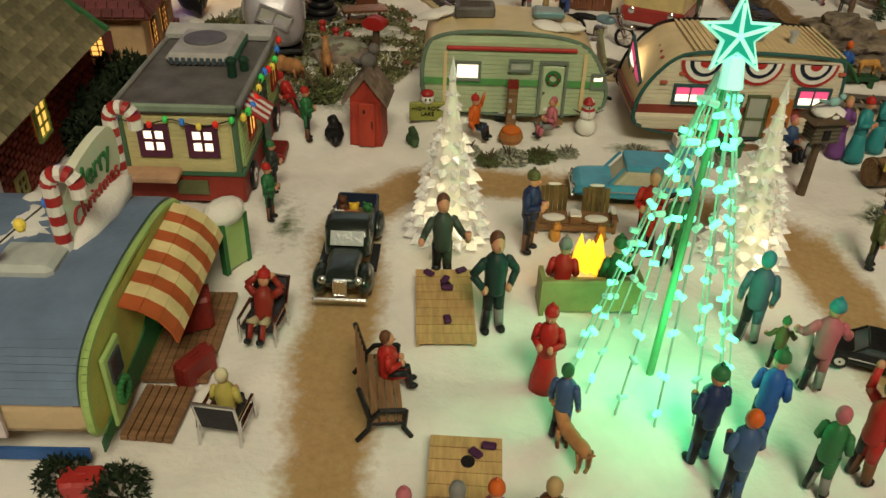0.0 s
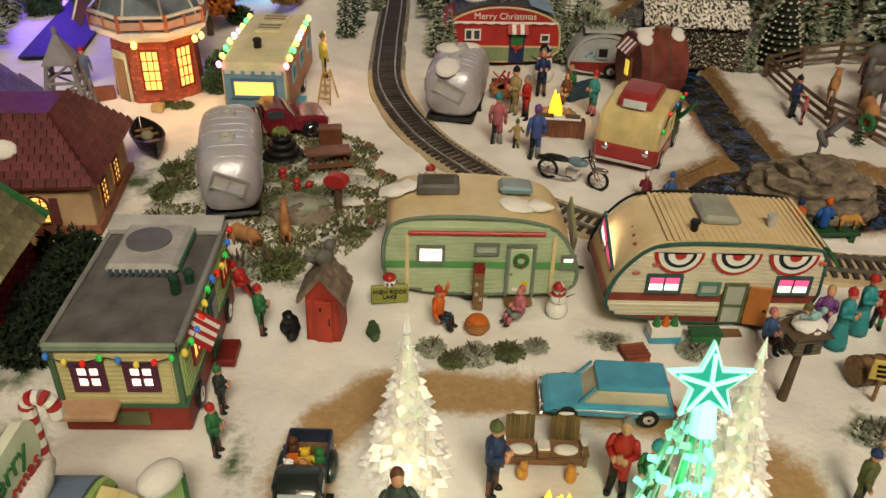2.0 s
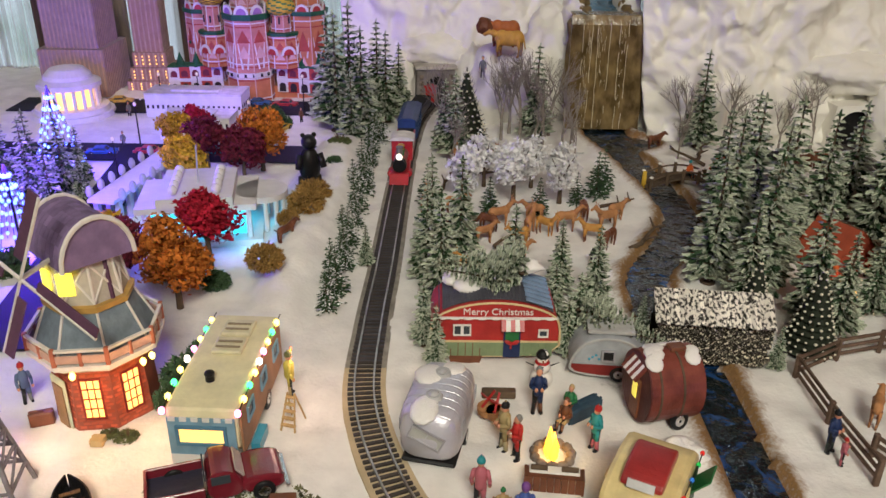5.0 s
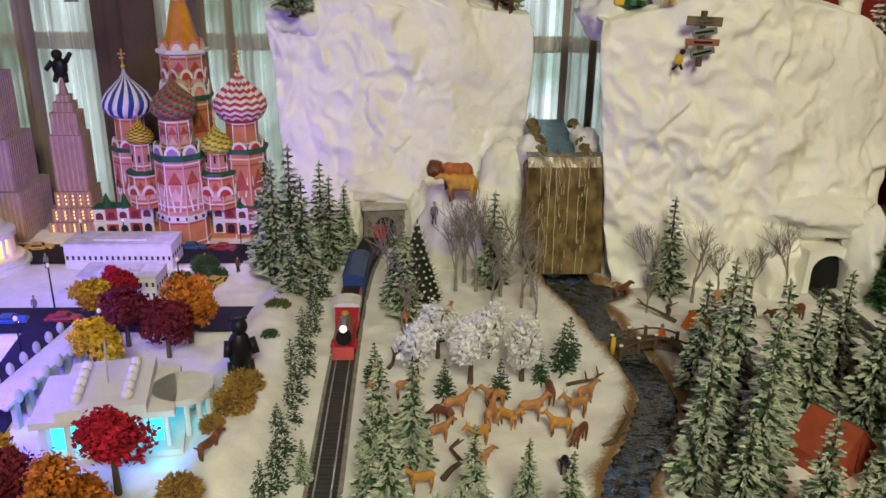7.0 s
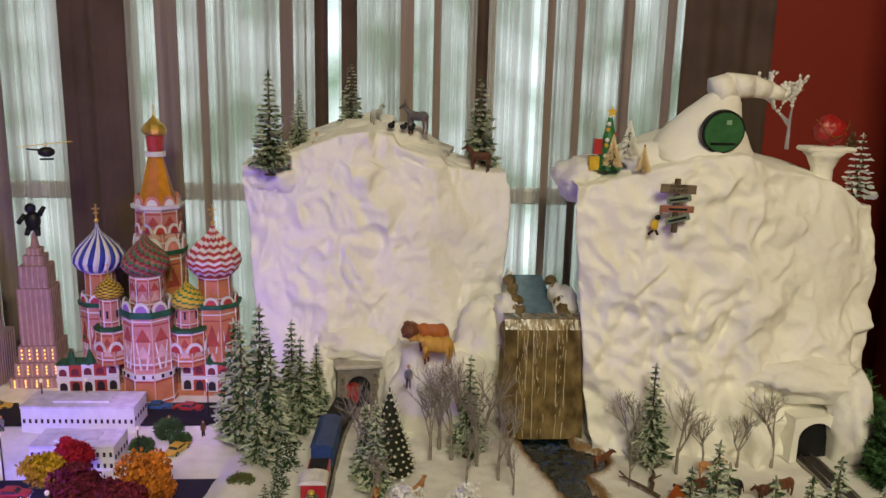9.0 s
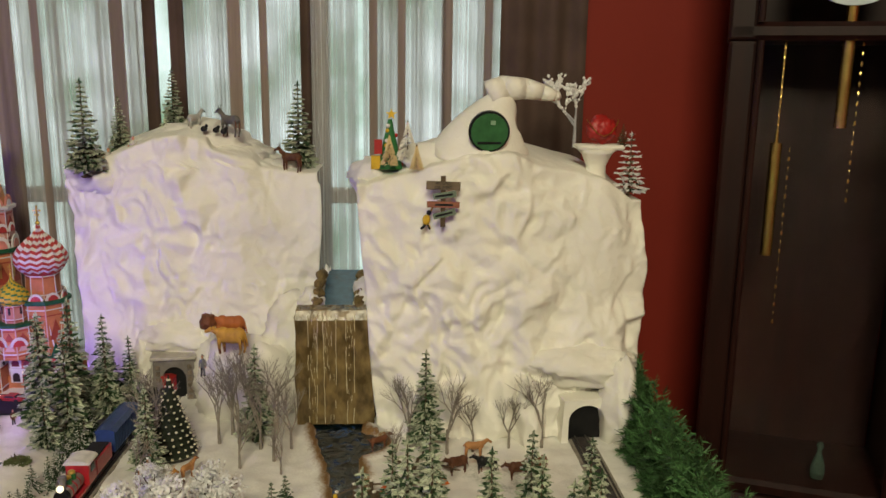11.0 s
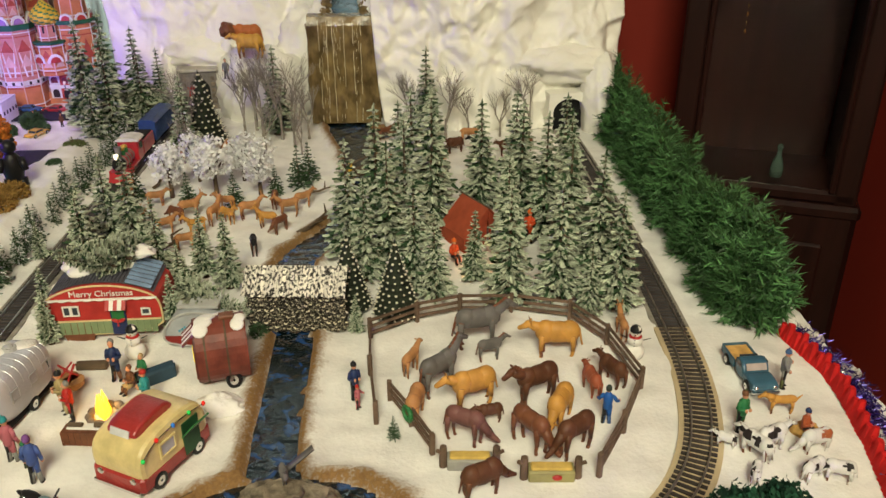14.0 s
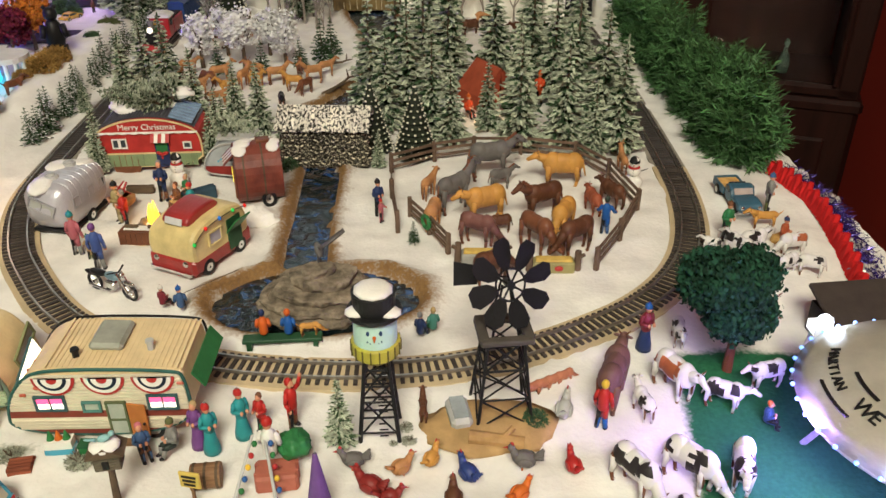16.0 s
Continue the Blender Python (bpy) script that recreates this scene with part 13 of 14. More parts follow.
def skyscraper(x, y, rz, h, w, m, label, tiers, lit_base):
    b = thing("skyscraper_model", x, y, 0, rz, label, "skyscraper", "paper skyscrapers")
    z = 0.0
    for k, (f, hh) in enumerate(tiers):
        ww = w * f
        t = mk(b, "tier", m, (box, ww, ww, hh * h, 0, 0, z + hh * h / 2))
        n = max(3, int(ww / 0.008))
        for i in range(n):
            xx = -ww / 2 + ww * (i + 0.5) / n
            for yy, rot in ((-ww / 2 - 0.0004, 0),):
                mk(t, "pier", bpy.data.materials["pale_pier"], (box, ww / n * 0.34, 0.0012, hh * h, xx, yy, z + hh * h / 2))
            mk(t, "pier", bpy.data.materials["pale_pier"], (box, 0.0012, ww / n * 0.34, hh * h, ww / 2 + 0.0004, xx, z + hh * h / 2))
        if lit_base and k < 3:
            for i in range(5):
                for j in range(3):
                    mk(t, "lit_window", LITWARM, (box, 0.0018, 0.0012, 0.0030, -ww * 0.4 + ww * 0.2 * i, -ww / 2 - 0.0012, z + hh * h * (0.25 + 0.25 * j)))
        z += hh * h
    mk(b, "spire", m, (cyl, w * 0.09, w * 0.04, h * 0.10, 0, 0, z, {"seg": 8}), (rod, (0, 0, z + h * 0.1), (0, 0, z + h * 0.16), 0.0012))
    return b


mat("pale_pier", (0.44, 0.30, 0.28), 0.6)
skyscraper(-0.520, 1.83, 4, 0.235, 0.088, lit_stone("rose_stone", (0.34, 0.20, 0.18)), "rose-grey paper skyscraper with lit lower windows", ((1.0, 0.08), (0.84, 0.10), (0.70, 0.12), (0.60, 0.42), (0.50, 0.16), (0.36, 0.07), (0.24, 0.05)), True)
skyscraper(-0.640, 1.80, 0, 0.345, 0.120, lit_stone("mauve_stone", (0.32, 0.23, 0.26)), "tall mauve-grey paper skyscraper", ((1.0, 0.25), (0.80, 0.25), (0.60, 0.30), (0.42, 0.20)), False)
bm = bmesh.new()
ball(bm, 0.013, 0.010, 0.017, 0, 0, 0.024)
ball(bm, 0.009, 0.009, 0.009, 0, -0.006, 0.046)
for s in (-1, 1):
    rod(bm, (s * 0.011, 0, 0.034), (s * 0.022, -0.006, 0.048 if s > 0 else 0.020), 0.005, 0.004)
    rod(bm, (s * 0.006, 0, 0.012), (s * 0.010, -0.006, 0.0), 0.006, 0.004)
solo("gorilla_figurine", bm, BLACK, -0.520, 1.83, 0.256, 0, "black toy gorilla on top of the skyscraper", "figurine", smooth=True)
for x, y, z, rz in ((-0.452, 1.74, 0.405, 20), (-0.585, 1.76, 0.385, -10)):
    hc = thing("toy_helicopter", x, y, z, rz, "small dark toy helicopter hung before the curtain", "helicopter", "toy helicopters")
    mk(hc, "body", BLACK, (ball, 0.013, 0.008, 0.008, 0, 0, 0), smooth=True)
    mk(hc, "tail", BLACK, (rod, (0, 0, 0.002), (-0.028, 0, 0.005), 0.002, 0.001))
    mk(hc, "skid", BLACK, (rod, (-0.010, -0.006, -0.011), (0.010, -0.006, -0.011), 0.0008), (rod, (-0.010, 0.006, -0.011), (0.010, 0.006, -0.011), 0.0008))
    mk(hc, "rotor", YELLOW, (box, 0.075, 0.003, 0.001, 0, 0, 0.012, {"ry": -6}), (cyl, 0.001, 0.001, 0.006, 0, 0, 0.007))
    mk(hc, "thread", BLACK, (rod, (0, 0, 0.012), (0, 0.02, 1.60), 0.0003, 0.0003, 4))


def white_hall(x, y, rz, L, D, H, rows, label):
    b = thing("white_hall_model", x, y, 0, rz, label, "hall", "white model halls")
    mk(b, "body", WHC, (box, L, D, H, 0, 0, H / 2))
    mk(b, "roof", mat("pale_roof", (0.60, 0.58, 0.60), 0.6) if "pale_roof" not in bpy.data.materials else bpy.data.materials["pale_roof"], (box, L * 1.01, D * 1.02, 0.003, 0, 0, H + 0.0015), (box, L * 0.5, D * 0.5, 0.004, 0, 0, H + 0.004))
    n = int(L / 0.0085)
    for j in range(rows):
        for i in range(n):
            mk(b, "window", DKWIN, (box, 0.0034, 0.001, 0.0062, -L / 2 + L * (i + 0.5) / n, -D / 2 - 0.0002, H * (j + 0.55) / (rows + 0.1)))
    for i in range(5):
        mk(b, "window", DKWIN, (box, 0.001, 0.004, 0.0062, L / 2 + 0.0002, -D / 2 + D * (i + 0.5) / 5, H * 0.55))
    return b


white_hall(-0.384, 1.640, -1, 0.165, 0.060, 0.040, 1, "long white model hall with many small windows")
white_hall(-0.349, 1.520, -1, 0.112, 0.056, 0.034, 2, "white model hall with two rows of windows")
dm = thing("domed_hall", -0.60, 1.63, 0, 0, "round white columned model building lit warm", "hall")
mk(dm, "base", WHC, (cyl, 0.070, 0.068, 0.008, 0, 0, 0, {"seg": 32}), (cyl, 0.062, 0.060, 0.008, 0, 0, 0.008, {"seg": 32}))
mk(dm, "core", LITWARM, (cyl, 0.036, 0.036, 0.034, 0, 0, 0.016, {"seg": 24}))
for k in range(18):
    a = 2 * math.pi * k / 18
    mk(dm, "column", WHC, (cyl, 0.0034, 0.003, 0.034, 0.045 * math.cos(a), 0.045 * math.sin(a), 0.016, {"seg": 8}))
mk(dm, "roof", WHC, (lathe, [(0.052, 0.050), (0.052, 0.058), (0.040, 0.064), (0.038, 0.070), (0.028, 0.080), (0.001, 0.086)], 0, 0, 0, 32))

# columned hall with cyan glow
hh_ = thing("memorial_hall", -0.243, 1.150, 0, 10, "white columned model hall glowing cyan inside", "hall", s=1.2)
CYAN = mat("cyan_glow", (0.1, 0.7, 0.9), 0.4, emit=1.6, ecol=(0.05, 0.75, 1.0))
mk(hh_, "podium", WHC, (box, 0.120, 0.085, 0.006, 0, 0, 0.003))
mk(hh_, "core", CYAN, (box, 0.088, 0.050, 0.030, 0, 0, 0.021))
for s in (-1, 1):
    for i in range(6):
        mk(hh_, "column", WHC, (cyl, 0.003, 0.0026, 0.030, -0.048 + 0.0192 * i, s * 0.034, 0.006, {"seg": 8}))
mk(hh_, "entablature", WHC, (box, 0.112, 0.080, 0.006, 0, 0, 0.039), (box, 0.070, 0.084, 0.010, 0, 0, 0.046))
for i in range(5):
    for s in (-1, 1):
        mk(hh_, "roof_urn", WHC, (ball, 0.0048, 0.0048, 0.005, s * 0.020, -0.030 + 0.014 * i, 0.056))
mk(hh_, "rotunda", WHC, (cyl, 0.026, 0.026, 0.006, 0.060, 0, 0.036, {"seg": 24}))
for k in range(7):
    a = -1.4 + 0.47 * k
    mk(hh_, "column", WHC, (cyl, 0.0026, 0.0024, 0.030, 0.060 + 0.023 * math.cos(a), 0.023 * math.sin(a), 0.006, {"seg": 8}))
mk(hh_, "flag_pole", LTGREY, (rod, (0, 0, 0.05), (0.002, 0, 0.090), 0.0008))
mk(hh_, "flag", mat("red_white_flag", (0.5, 0.2, 0.2), 0.6), (box, 0.0008, 0.008, 0.006, 0.002, 0.004, 0.086))
point("cyan_glow", -0.180, 1.095, 0.020, 0.020, (0.1, 0.7, 1.0), 0.005)

# street with cars, lamps and a parapet
bm = bmesh.new()
box(bm, 0.55, 0.075, 0.0020, -0.42, 1.425, 0.0028)
structure("city_street", bm, mat("navy_asphalt", (0.014, 0.014, 0.022), 0.7))
bm = bmesh.new()
box(bm, 0.60, 0.085, 0.0020, -0.42, 1.675, 0.0028)
structure("cathedral_street", bm, bpy.data.materials["navy_asphalt"])
bm = bmesh.new()
box(bm, 0.056, 0.54, 0.0020, -0.383, 1.14, 0.0042, rz=6)
structure("side_road", bm, bpy.data.materials["navy_asphalt"])
TAXI = mat("taxi_yellow", (0.62, 0.38, 0.03), 0.35)
for x, y, rz, m, lab in ((-0.545, 1.700, 10, TAXI, "yellow toy taxi on the city street"), (-0.49, 1.712, 170, WHITE, "white toy van on the city street"), (-0.425, 1.695, 5, TAXI, "yellow toy taxi before the cathedral"), (-0.360, 1.692, 8, ORANGE, "orange toy sports car before the cathedral"), (-0.245, 1.695, 170, RED, "red toy sports car before the cathedral"), (-0.225, 1.55, 70, TAXI, "yellow toy truck on the snow"), (-0.31, 1.43, 0, mat("cyan_car", (0.05, 0.4, 0.45), 0.3), "cyan toy car on the city street"), (-0.355, 1.36, 30, ORANGE, "orange toy car on the city street"), (-0.40, 1.425, 0, RED, "red toy car on the city street"), (-0.47, 1.42, 5, BLUE, "blue toy car on the city street"), (-0.295, 1.70, 0, BLUE, "dark blue toy car before the cathedral")):
    sedan("toy_car", x, y, rz, m, m, lab, 0.62, True, "toy cars in the city")
for x, y in ((-0.455, 1.66), (-0.39, 1.665), (-0.205, 1.66), (-0.43, 1.47), (-0.26, 1.49), (-0.40, 1.30), (-0.31, 1.32)):
    sl_ = thing("street_lamp", x, y, 0, 0, "thin black model street lamp", "street lamp", "street lamps")
    mk(sl_, "pole", BLACK, (rod, (0, 0, 0), (0, 0, 0.062), 0.0012, 0.0008))
    mk(sl_, "head", BULB["white"], (ball, 0.0028, 0.0028, 0.0034, 0, 0, 0.064))
bd = thing("deck_bridge", -0.350, 1.245, 0, 82, "white model deck bridge with statue pedestals", "bridge")
mk(bd, "deck", WHC, (box, 0.19, 0.034, 0.004, 0, 0, 0.034))
for s in (-1, 1):
    for k in range(7):
        mk(bd, "pier", LTGREY, (box, 0.008, 0.006, 0.032, -0.080 + 0.026 * k, s * 0.014, 0.016))
        mk(bd, "statue", LTGREY, (ball, 0.0045, 0.0045, 0.008, -0.080 + 0.026 * k, s * 0.021, 0.040))
for i, (x, y, rz, c) in enumerate(((-0.16, 1.60, 0, DARKC), (-0.20, 1.60, 40, BROWNC), (-0.19, 1.645, 90, GREYC), (-0.45, 1.455, 0, GREYC), (-0.36, 1.455, 30, TANC), (-0.50, 1.62, 0, GREYC), (-0.255, 1.62, 60, BROWNC))):
    person(x, y, rz, 0.026, c, DARKC, None, BROWNC, "stand", "down", "tiny figurine of a city passer-by")

# coloured autumn trees
AUT = {"maroon": mat("maroon_foliage", (0.14, 0.015, 0.03), 0.85, isl=0.4, var=0.3, bump=0), "orange": mat("orange_foliage", (0.50, 0.16, 0.02), 0.85, isl=0.4, var=0.3, bump=0), "yellow": mat("yellow_foliage", (0.55, 0.34, 0.02), 0.85, isl=0.4, var=0.3, bump=0), "red": mat("red_foliage", (0.36, 0.012, 0.03), 0.85, isl=0.4, var=0.3, bump=0), "rust": mat("rust_foliage", (0.36, 0.10, 0.03), 0.85, isl=0.4, var=0.3, bump=0)}
for i, (x, y, h, r, c) in enumerate(((-0.291, 1.351, 0.066, 0.034, "maroon"), (-0.215, 1.360, 0.072, 0.036, "orange"), (-0.232, 1.320, 0.062, 0.030, "maroon"), (-0.297, 1.258, 0.070, 0.032, "yellow"), (-0.208, 1.050, 0.074, 0.034, "red"), (-0.215, 0.962, 0.070, 0.031, "orange"), (-0.345, 1.400, 0.060, 0.028, "yellow"), (-0.315, 1.045, 0.055, 0.026, "yellow"), (-0.33, 1.45, 0.05, 0.02, "red"), (-0.290, 1.000, 0.058, 0.026, "maroon"))):
    t = leafy("autumn_tree", 100 + i, h * 1.32, r * 1.08, h * 0.95, AUT[c], c + " autumn model tree with dense foam foliage", "autumn trees", 900, 0.0034, BARK, 0.36, loose=0.27)
    t.matrix_world = pose(x, y, 0, 0, 0, 40 * i)
OCB = mat("ochre_brush", (0.30, 0.18, 0.05), 0.9, isl=0.4, var=0.3, bump=0)
for i, (x, y, r, m) in enumerate(((-0.118, 1.150, 0.020, OCB), (-0.114, 1.185, 0.020, OCB), (-0.133, 1.115, 0.012, OCB), (-0.137, 1.005, 0.018, OCB), (-0.110, 1.41, 0.016, MOSS), (-0.105, 1.31, 0.011, PINE), (-0.25, 1.60, 0.020, PINE), (-0.275, 1.55, 0.016, PINE), (-0.225, 1.57, 0.014, PINE), (-0.19, 1.005, 0.014, PINE), (-0.25, 1.03, 0.018, PINE), (-0.37, 1.06, 0.025, PINE), (-0.42, 1.03, 0.02, PINE))):
    shrub(x, y, r, m, "ochre dry brush bush on the snow slope" if m is OCB else "dark green model bush", 300 + i, 320, z=0.026 if m is OCB or i in (4, 5) else 0.0)
bm = bmesh.new()
ball(bm, 0.014, 0.012, 0.026, 0, 0, 0.030)
ball(bm, 0.010, 0.010, 0.010, 0, -0.004, 0.062)
for s in (-1, 1):
    rod(bm, (s * 0.008, 0, 0.016), (s * 0.010, -0.002, 0), 0.007, 0.006)
    rod(bm, (s * 0.012, -0.004, 0.046), (s * 0.016, -0.012, 0.030), 0.005, 0.004)
    ball(bm, 0.003, 0.002, 0.003, s * 0.007, -0.003, 0.071)
solo("bear_figurine", bm, BLACK, -0.124, 1.225, 0.028, 20, "black standing bear figurine on the snow slope", "figurine", smooth=True)
beast(-0.128, 1.075, 60, 0.036, BROWN, "dog", "brown fox figurine on the snow slope", z=0.022)

# blue light tree and violet wash of the city
LEDV = mat("blue_led", (0.1, 0.15, 1.0), 0.3, var=0, bump=0, emit=12.0, ecol=(0.06, 0.10, 1.0))
for x, y, h, rr in ((-0.505, 1.36, 0.12, 0.035), (-0.44, 1.10, 0.10, 0.03)):
    bl = thing("light_tree", x, y, 0, 0, "deep blue LED string light tree in the city", "light tree")
    mk(bl, "pole", BLACK, (rod, (0, 0, 0), (0, 0, h), 0.0014))
    rv = random.Random(int(x * 100))
    for k in range(10):
        a = 2 * math.pi * k / 10
        bm = bmesh.new()
        rod(bm, (rr * math.cos(a), rr * math.sin(a), 0.001), (0, 0, h), 0.0004, 0.0004, 4)
        st = part("light_string", bm, BLACK, bl)
        for j in range(7):
            f = 0.08 + 0.13 * j
            mk(st, "bulb", LEDV, (ball, 0.0022, 0.0022, 0.0026, rr * (1 - f) * math.cos(a), rr * (1 - f) * math.sin(a), h * f, {"u": 7, "v": 5}))
point("blue_tree_glow", -0.50, 1.335, 0.12, 3.2, (0.13, 0.05, 1.0), 0.02)
point("blue_tree_glow", -0.44, 1.085, 0.10, 3.4, (0.17, 0.05, 1.0), 0.02)
# unseen points, added for the violet wash on city and mountain
point("violet_city_lamp", -0.30, 1.58, 0.09, 0.20, (0.45, 0.25, 1.0), 0.012)
point("violet_city_lamp", -0.21, 1.62, 0.10, 0.20, (0.50, 0.30, 1.0), 0.012)
point("skyscraper_lamp", -0.50, 1.73, 0.03, 0.02, (1.0, 0.6, 0.3), 0.008)

for i, (x, y, h) in enumerate(((-0.434, 1.177, 0.10), (-0.415, 1.121, 0.05), (-0.425, 1.241, 0.06), (-0.452, 1.254, 0.11), (-0.47, 1.20, 0.12), (-0.45, 1.30, 0.08), (-0.50, 1.27, 0.11), (-0.46, 1.05, 0.11), (-0.44, 0.99, 0.07), (-0.50, 1.12, 0.13), (-0.53, 1.20, 0.12), (-0.50, 0.98, 0.12), (-0.55, 1.05, 0.13), (-0.56, 1.30, 0.12), (-0.42, 0.90, 0.09), (-0.47, 0.90, 0.11), (-0.61, 1.15, 0.14))):
    plant(GREYS[i % 2], x, y, h / 0.16)

# ---- on top of the mountains ----
for x, y, z, h in ((-0.116, 1.76, 0.372, 0.160), (-0.076, 1.82, 0.402, 0.100), (0.007, 1.86, 0.435, 0.115), (0.228, 1.85, 0.365, 0.165)):
    plant(BIG[2], x, y, h / 0.16, z=z)
for x, y, z, rz, l, m, k, lab in ((0.118, 1.80, 0.438, 150, 0.050, GREYFUR, "deer", "grey moose figurine on the mountain top"), (0.222, 1.79, 0.378, 170, 0.046, DKFUR, "deer", "brown elk figurine on the mountain edge"), (0.050, 1.83, 0.445, 60, 0.040, LTGREY, "deer", "pale grey goat figurine on the mountain top")):
    beast(x, y, rz, l, m, k, lab, z=z, head="up")
for x, y, z, lab in ((-0.086, 1.785, 0.380, "white snow monster figurine on the mountain"), (-0.045, 1.79, 0.400, "white snow ape figurine crouching on the mountain")):
    person(x, y, 20, 0.040, (0.55, 0.53, 0.50), (0.55, 0.53, 0.50), None, (0.35, 0.30, 0.25), "stand", "out", lab, z=z)
for x, z in ((0.075, 0.448), (0.095, 0.446), (0.108, 0.444)):
    bm = bmesh.new()
    ball(bm, 0.006, 0.004, 0.005, 0, 0, 0.004)
    ball(bm, 0.003, 0.003, 0.003, 0.004, 0, 0.009)
    solo("penguin_figurine", bm, [BLACK], x, 1.79, z, 40 * x, "tiny dark penguin figurine on the mountain top", "figurine", "penguins", smooth=True)
# lions on the ledge
for x, y, z, rz, m, hd in ((0.140, 1.615, 0.130, 175, mat("lion_orange", (0.42, 0.13, 0.04), 0.5), "level"), (0.146, 1.588, 0.119, 170, mat("lion_gold", (0.55, 0.30, 0.06), 0.5), "level")):
    beast(x, y, rz, 0.062, m, "cow", "orange toy lion on the snow ledge" if hd and y > 1.6 else "golden toy lion on the snow ledge", z=z, head=hd)
snow_lump("lion_mane", 0.106, 1.612, 0.163, 0.013, 0.014, 0.015, "dark brown mane of a toy lion", 2.0, BROWN, "figurine")
person(0.104, 1.572, 0, 0.036, (0.18, 0.18, 0.22), (0.2, 0.2, 0.24), None, GREYC, "stand", "down", "grey monkey figurine standing on the ledge", z=0.088)
# signpost
sp_ = thing("signpost", 0.470, 1.545, 0.330, 0, "dark wooden signpost with four painted boards", "signpost")
mk(sp_, "post", BARK, (box, 0.007, 0.006, 0.075, 0, 0.002, 0.036))
for k, (w, c, ry) in enumerate(((0.050, mat("grey_brown_sign", (0.17, 0.13, 0.09), 0.7), 2), (0.034, mat("green_grey_sign", (0.17, 0.22, 0.17), 0.7), -8), (0.048, mat("red_brown_sign", (0.30, 0.12, 0.08), 0.7), 1), (0.034, bpy.data.materials["green_grey_sign"] if "green_grey_sign" in bpy.data.materials else BARK, -14))):
    z = 0.060 - 0.014 * k
    b = mk(sp_, "board", c, (box, w, 0.003, 0.0125 if k == 0 else 0.009, 0.002 * (k % 2), -0.0025, z, {"ry": ry, "bev": 0.0006}))
words("lettering", "MOUNT\nCRUMPIT", 0.0062, BLACK, sp_, T(0, -0.0045, 0.0605, 90), "dark lettering", 0.0003)
for k in range(3):
    mk(sp_, "lettering_bar", BLACK, (box, 0.026, 0.0008, 0.0030, 0.001, -0.0045, 0.046 - 0.014 * k, {"ry": (-8, 1, -14)[k]}))
bm = bmesh.new()
ball(bm, 0.006, 0.004, 0.008, 0, 0, 0.014, mi=1)
ball(bm, 0.004, 0.004, 0.004, 0.004, 0, 0.025)
rod(bm, (0, 0, 0.008), (-0.008, 0, 0), 0.002)
rod(bm, (0.002, 0, 0.008), (0.006, 0, 0), 0.002)
rod(bm, (0.003, 0, 0.018), (0.012, 0, 0.040), 0.0014, None, 6, 1)
solo("climber_figurine", bm, [BLACK, YELLOW], 0.446, 1.560, 0.322, 0, "dark skier figurine with a yellow jacket", "figurine", smooth=True)
# curled peak with a round green door
pk = thing("curled_snow_peak", 0.530, 1.64, 0.430, 0, "white curled snow peak with a round green door", "snow peak", s=0.8)
bm = bmesh.new()
bmesh.ops.create_uvsphere(bm, u_segments=40, v_segments=24, radius=1)
for v in bm.verts:
    c = v.co.copy()
    t = max(0.0, c.z)
    r = 1 - 0.55 * t
    v.co = Vector((c.x * 0.098 * r + 0.055 * t * t, c.y * 0.075 * r, (c.z if c.z > 0 else c.z * 0.3) * 0.128))
    n = noise.noise(v.co * 30) * 0.008
    v.co += Vector((n, n, n))
part("peak", bm, PAPER, pk, smooth=True)
line = [(0.020, 0, 0.110), (0.050, 0, 0.124), (0.088, 0, 0.124), (0.122, 0, 0.116), (0.150, 0, 0.110)]
bm = bmesh.new()
for k, (a, b) in enumerate(zip(line, line[1:])):
    rod(bm, a, b, 0.029 - 0.0045 * k, 0.0245 - 0.0045 * k, 14)
    ball(bm, 0.0245 - 0.0045 * k, 0.0245 - 0.0045 * k, 0.0245 - 0.0045 * k, *b)
roughen(bm, 0.003, 60)
part("curl", bm, PAPER, pk, smooth=True)
dr = new("round_door")
dr.parent, dr.matrix_local = pk, T(0.012, -0.072, 0.046, 8)
mk(dr, "rim", BLACK, (cyl, 0.0385, 0.0385, 0.010, 0, 0.004, 0, {"rx": 90, "seg": 32}))
mk(dr, "leaf", mat("door_green", (0.035, 0.13, 0.045), 0.5), (cyl, 0.0345, 0.0345, 0.006, 0, -0.004, 0, {"rx": 90, "seg": 32}))
mk(dr, "hinge", BLACK, (box, 0.044, 0.002, 0.004, 0, -0.0108, -0.020))
mk(dr, "peep_window", mat("pale_green_peep", (0.25, 0.4, 0.25), 0.4), (box, 0.009, 0.002, 0.008, 0.006, -0.0108, 0.018))
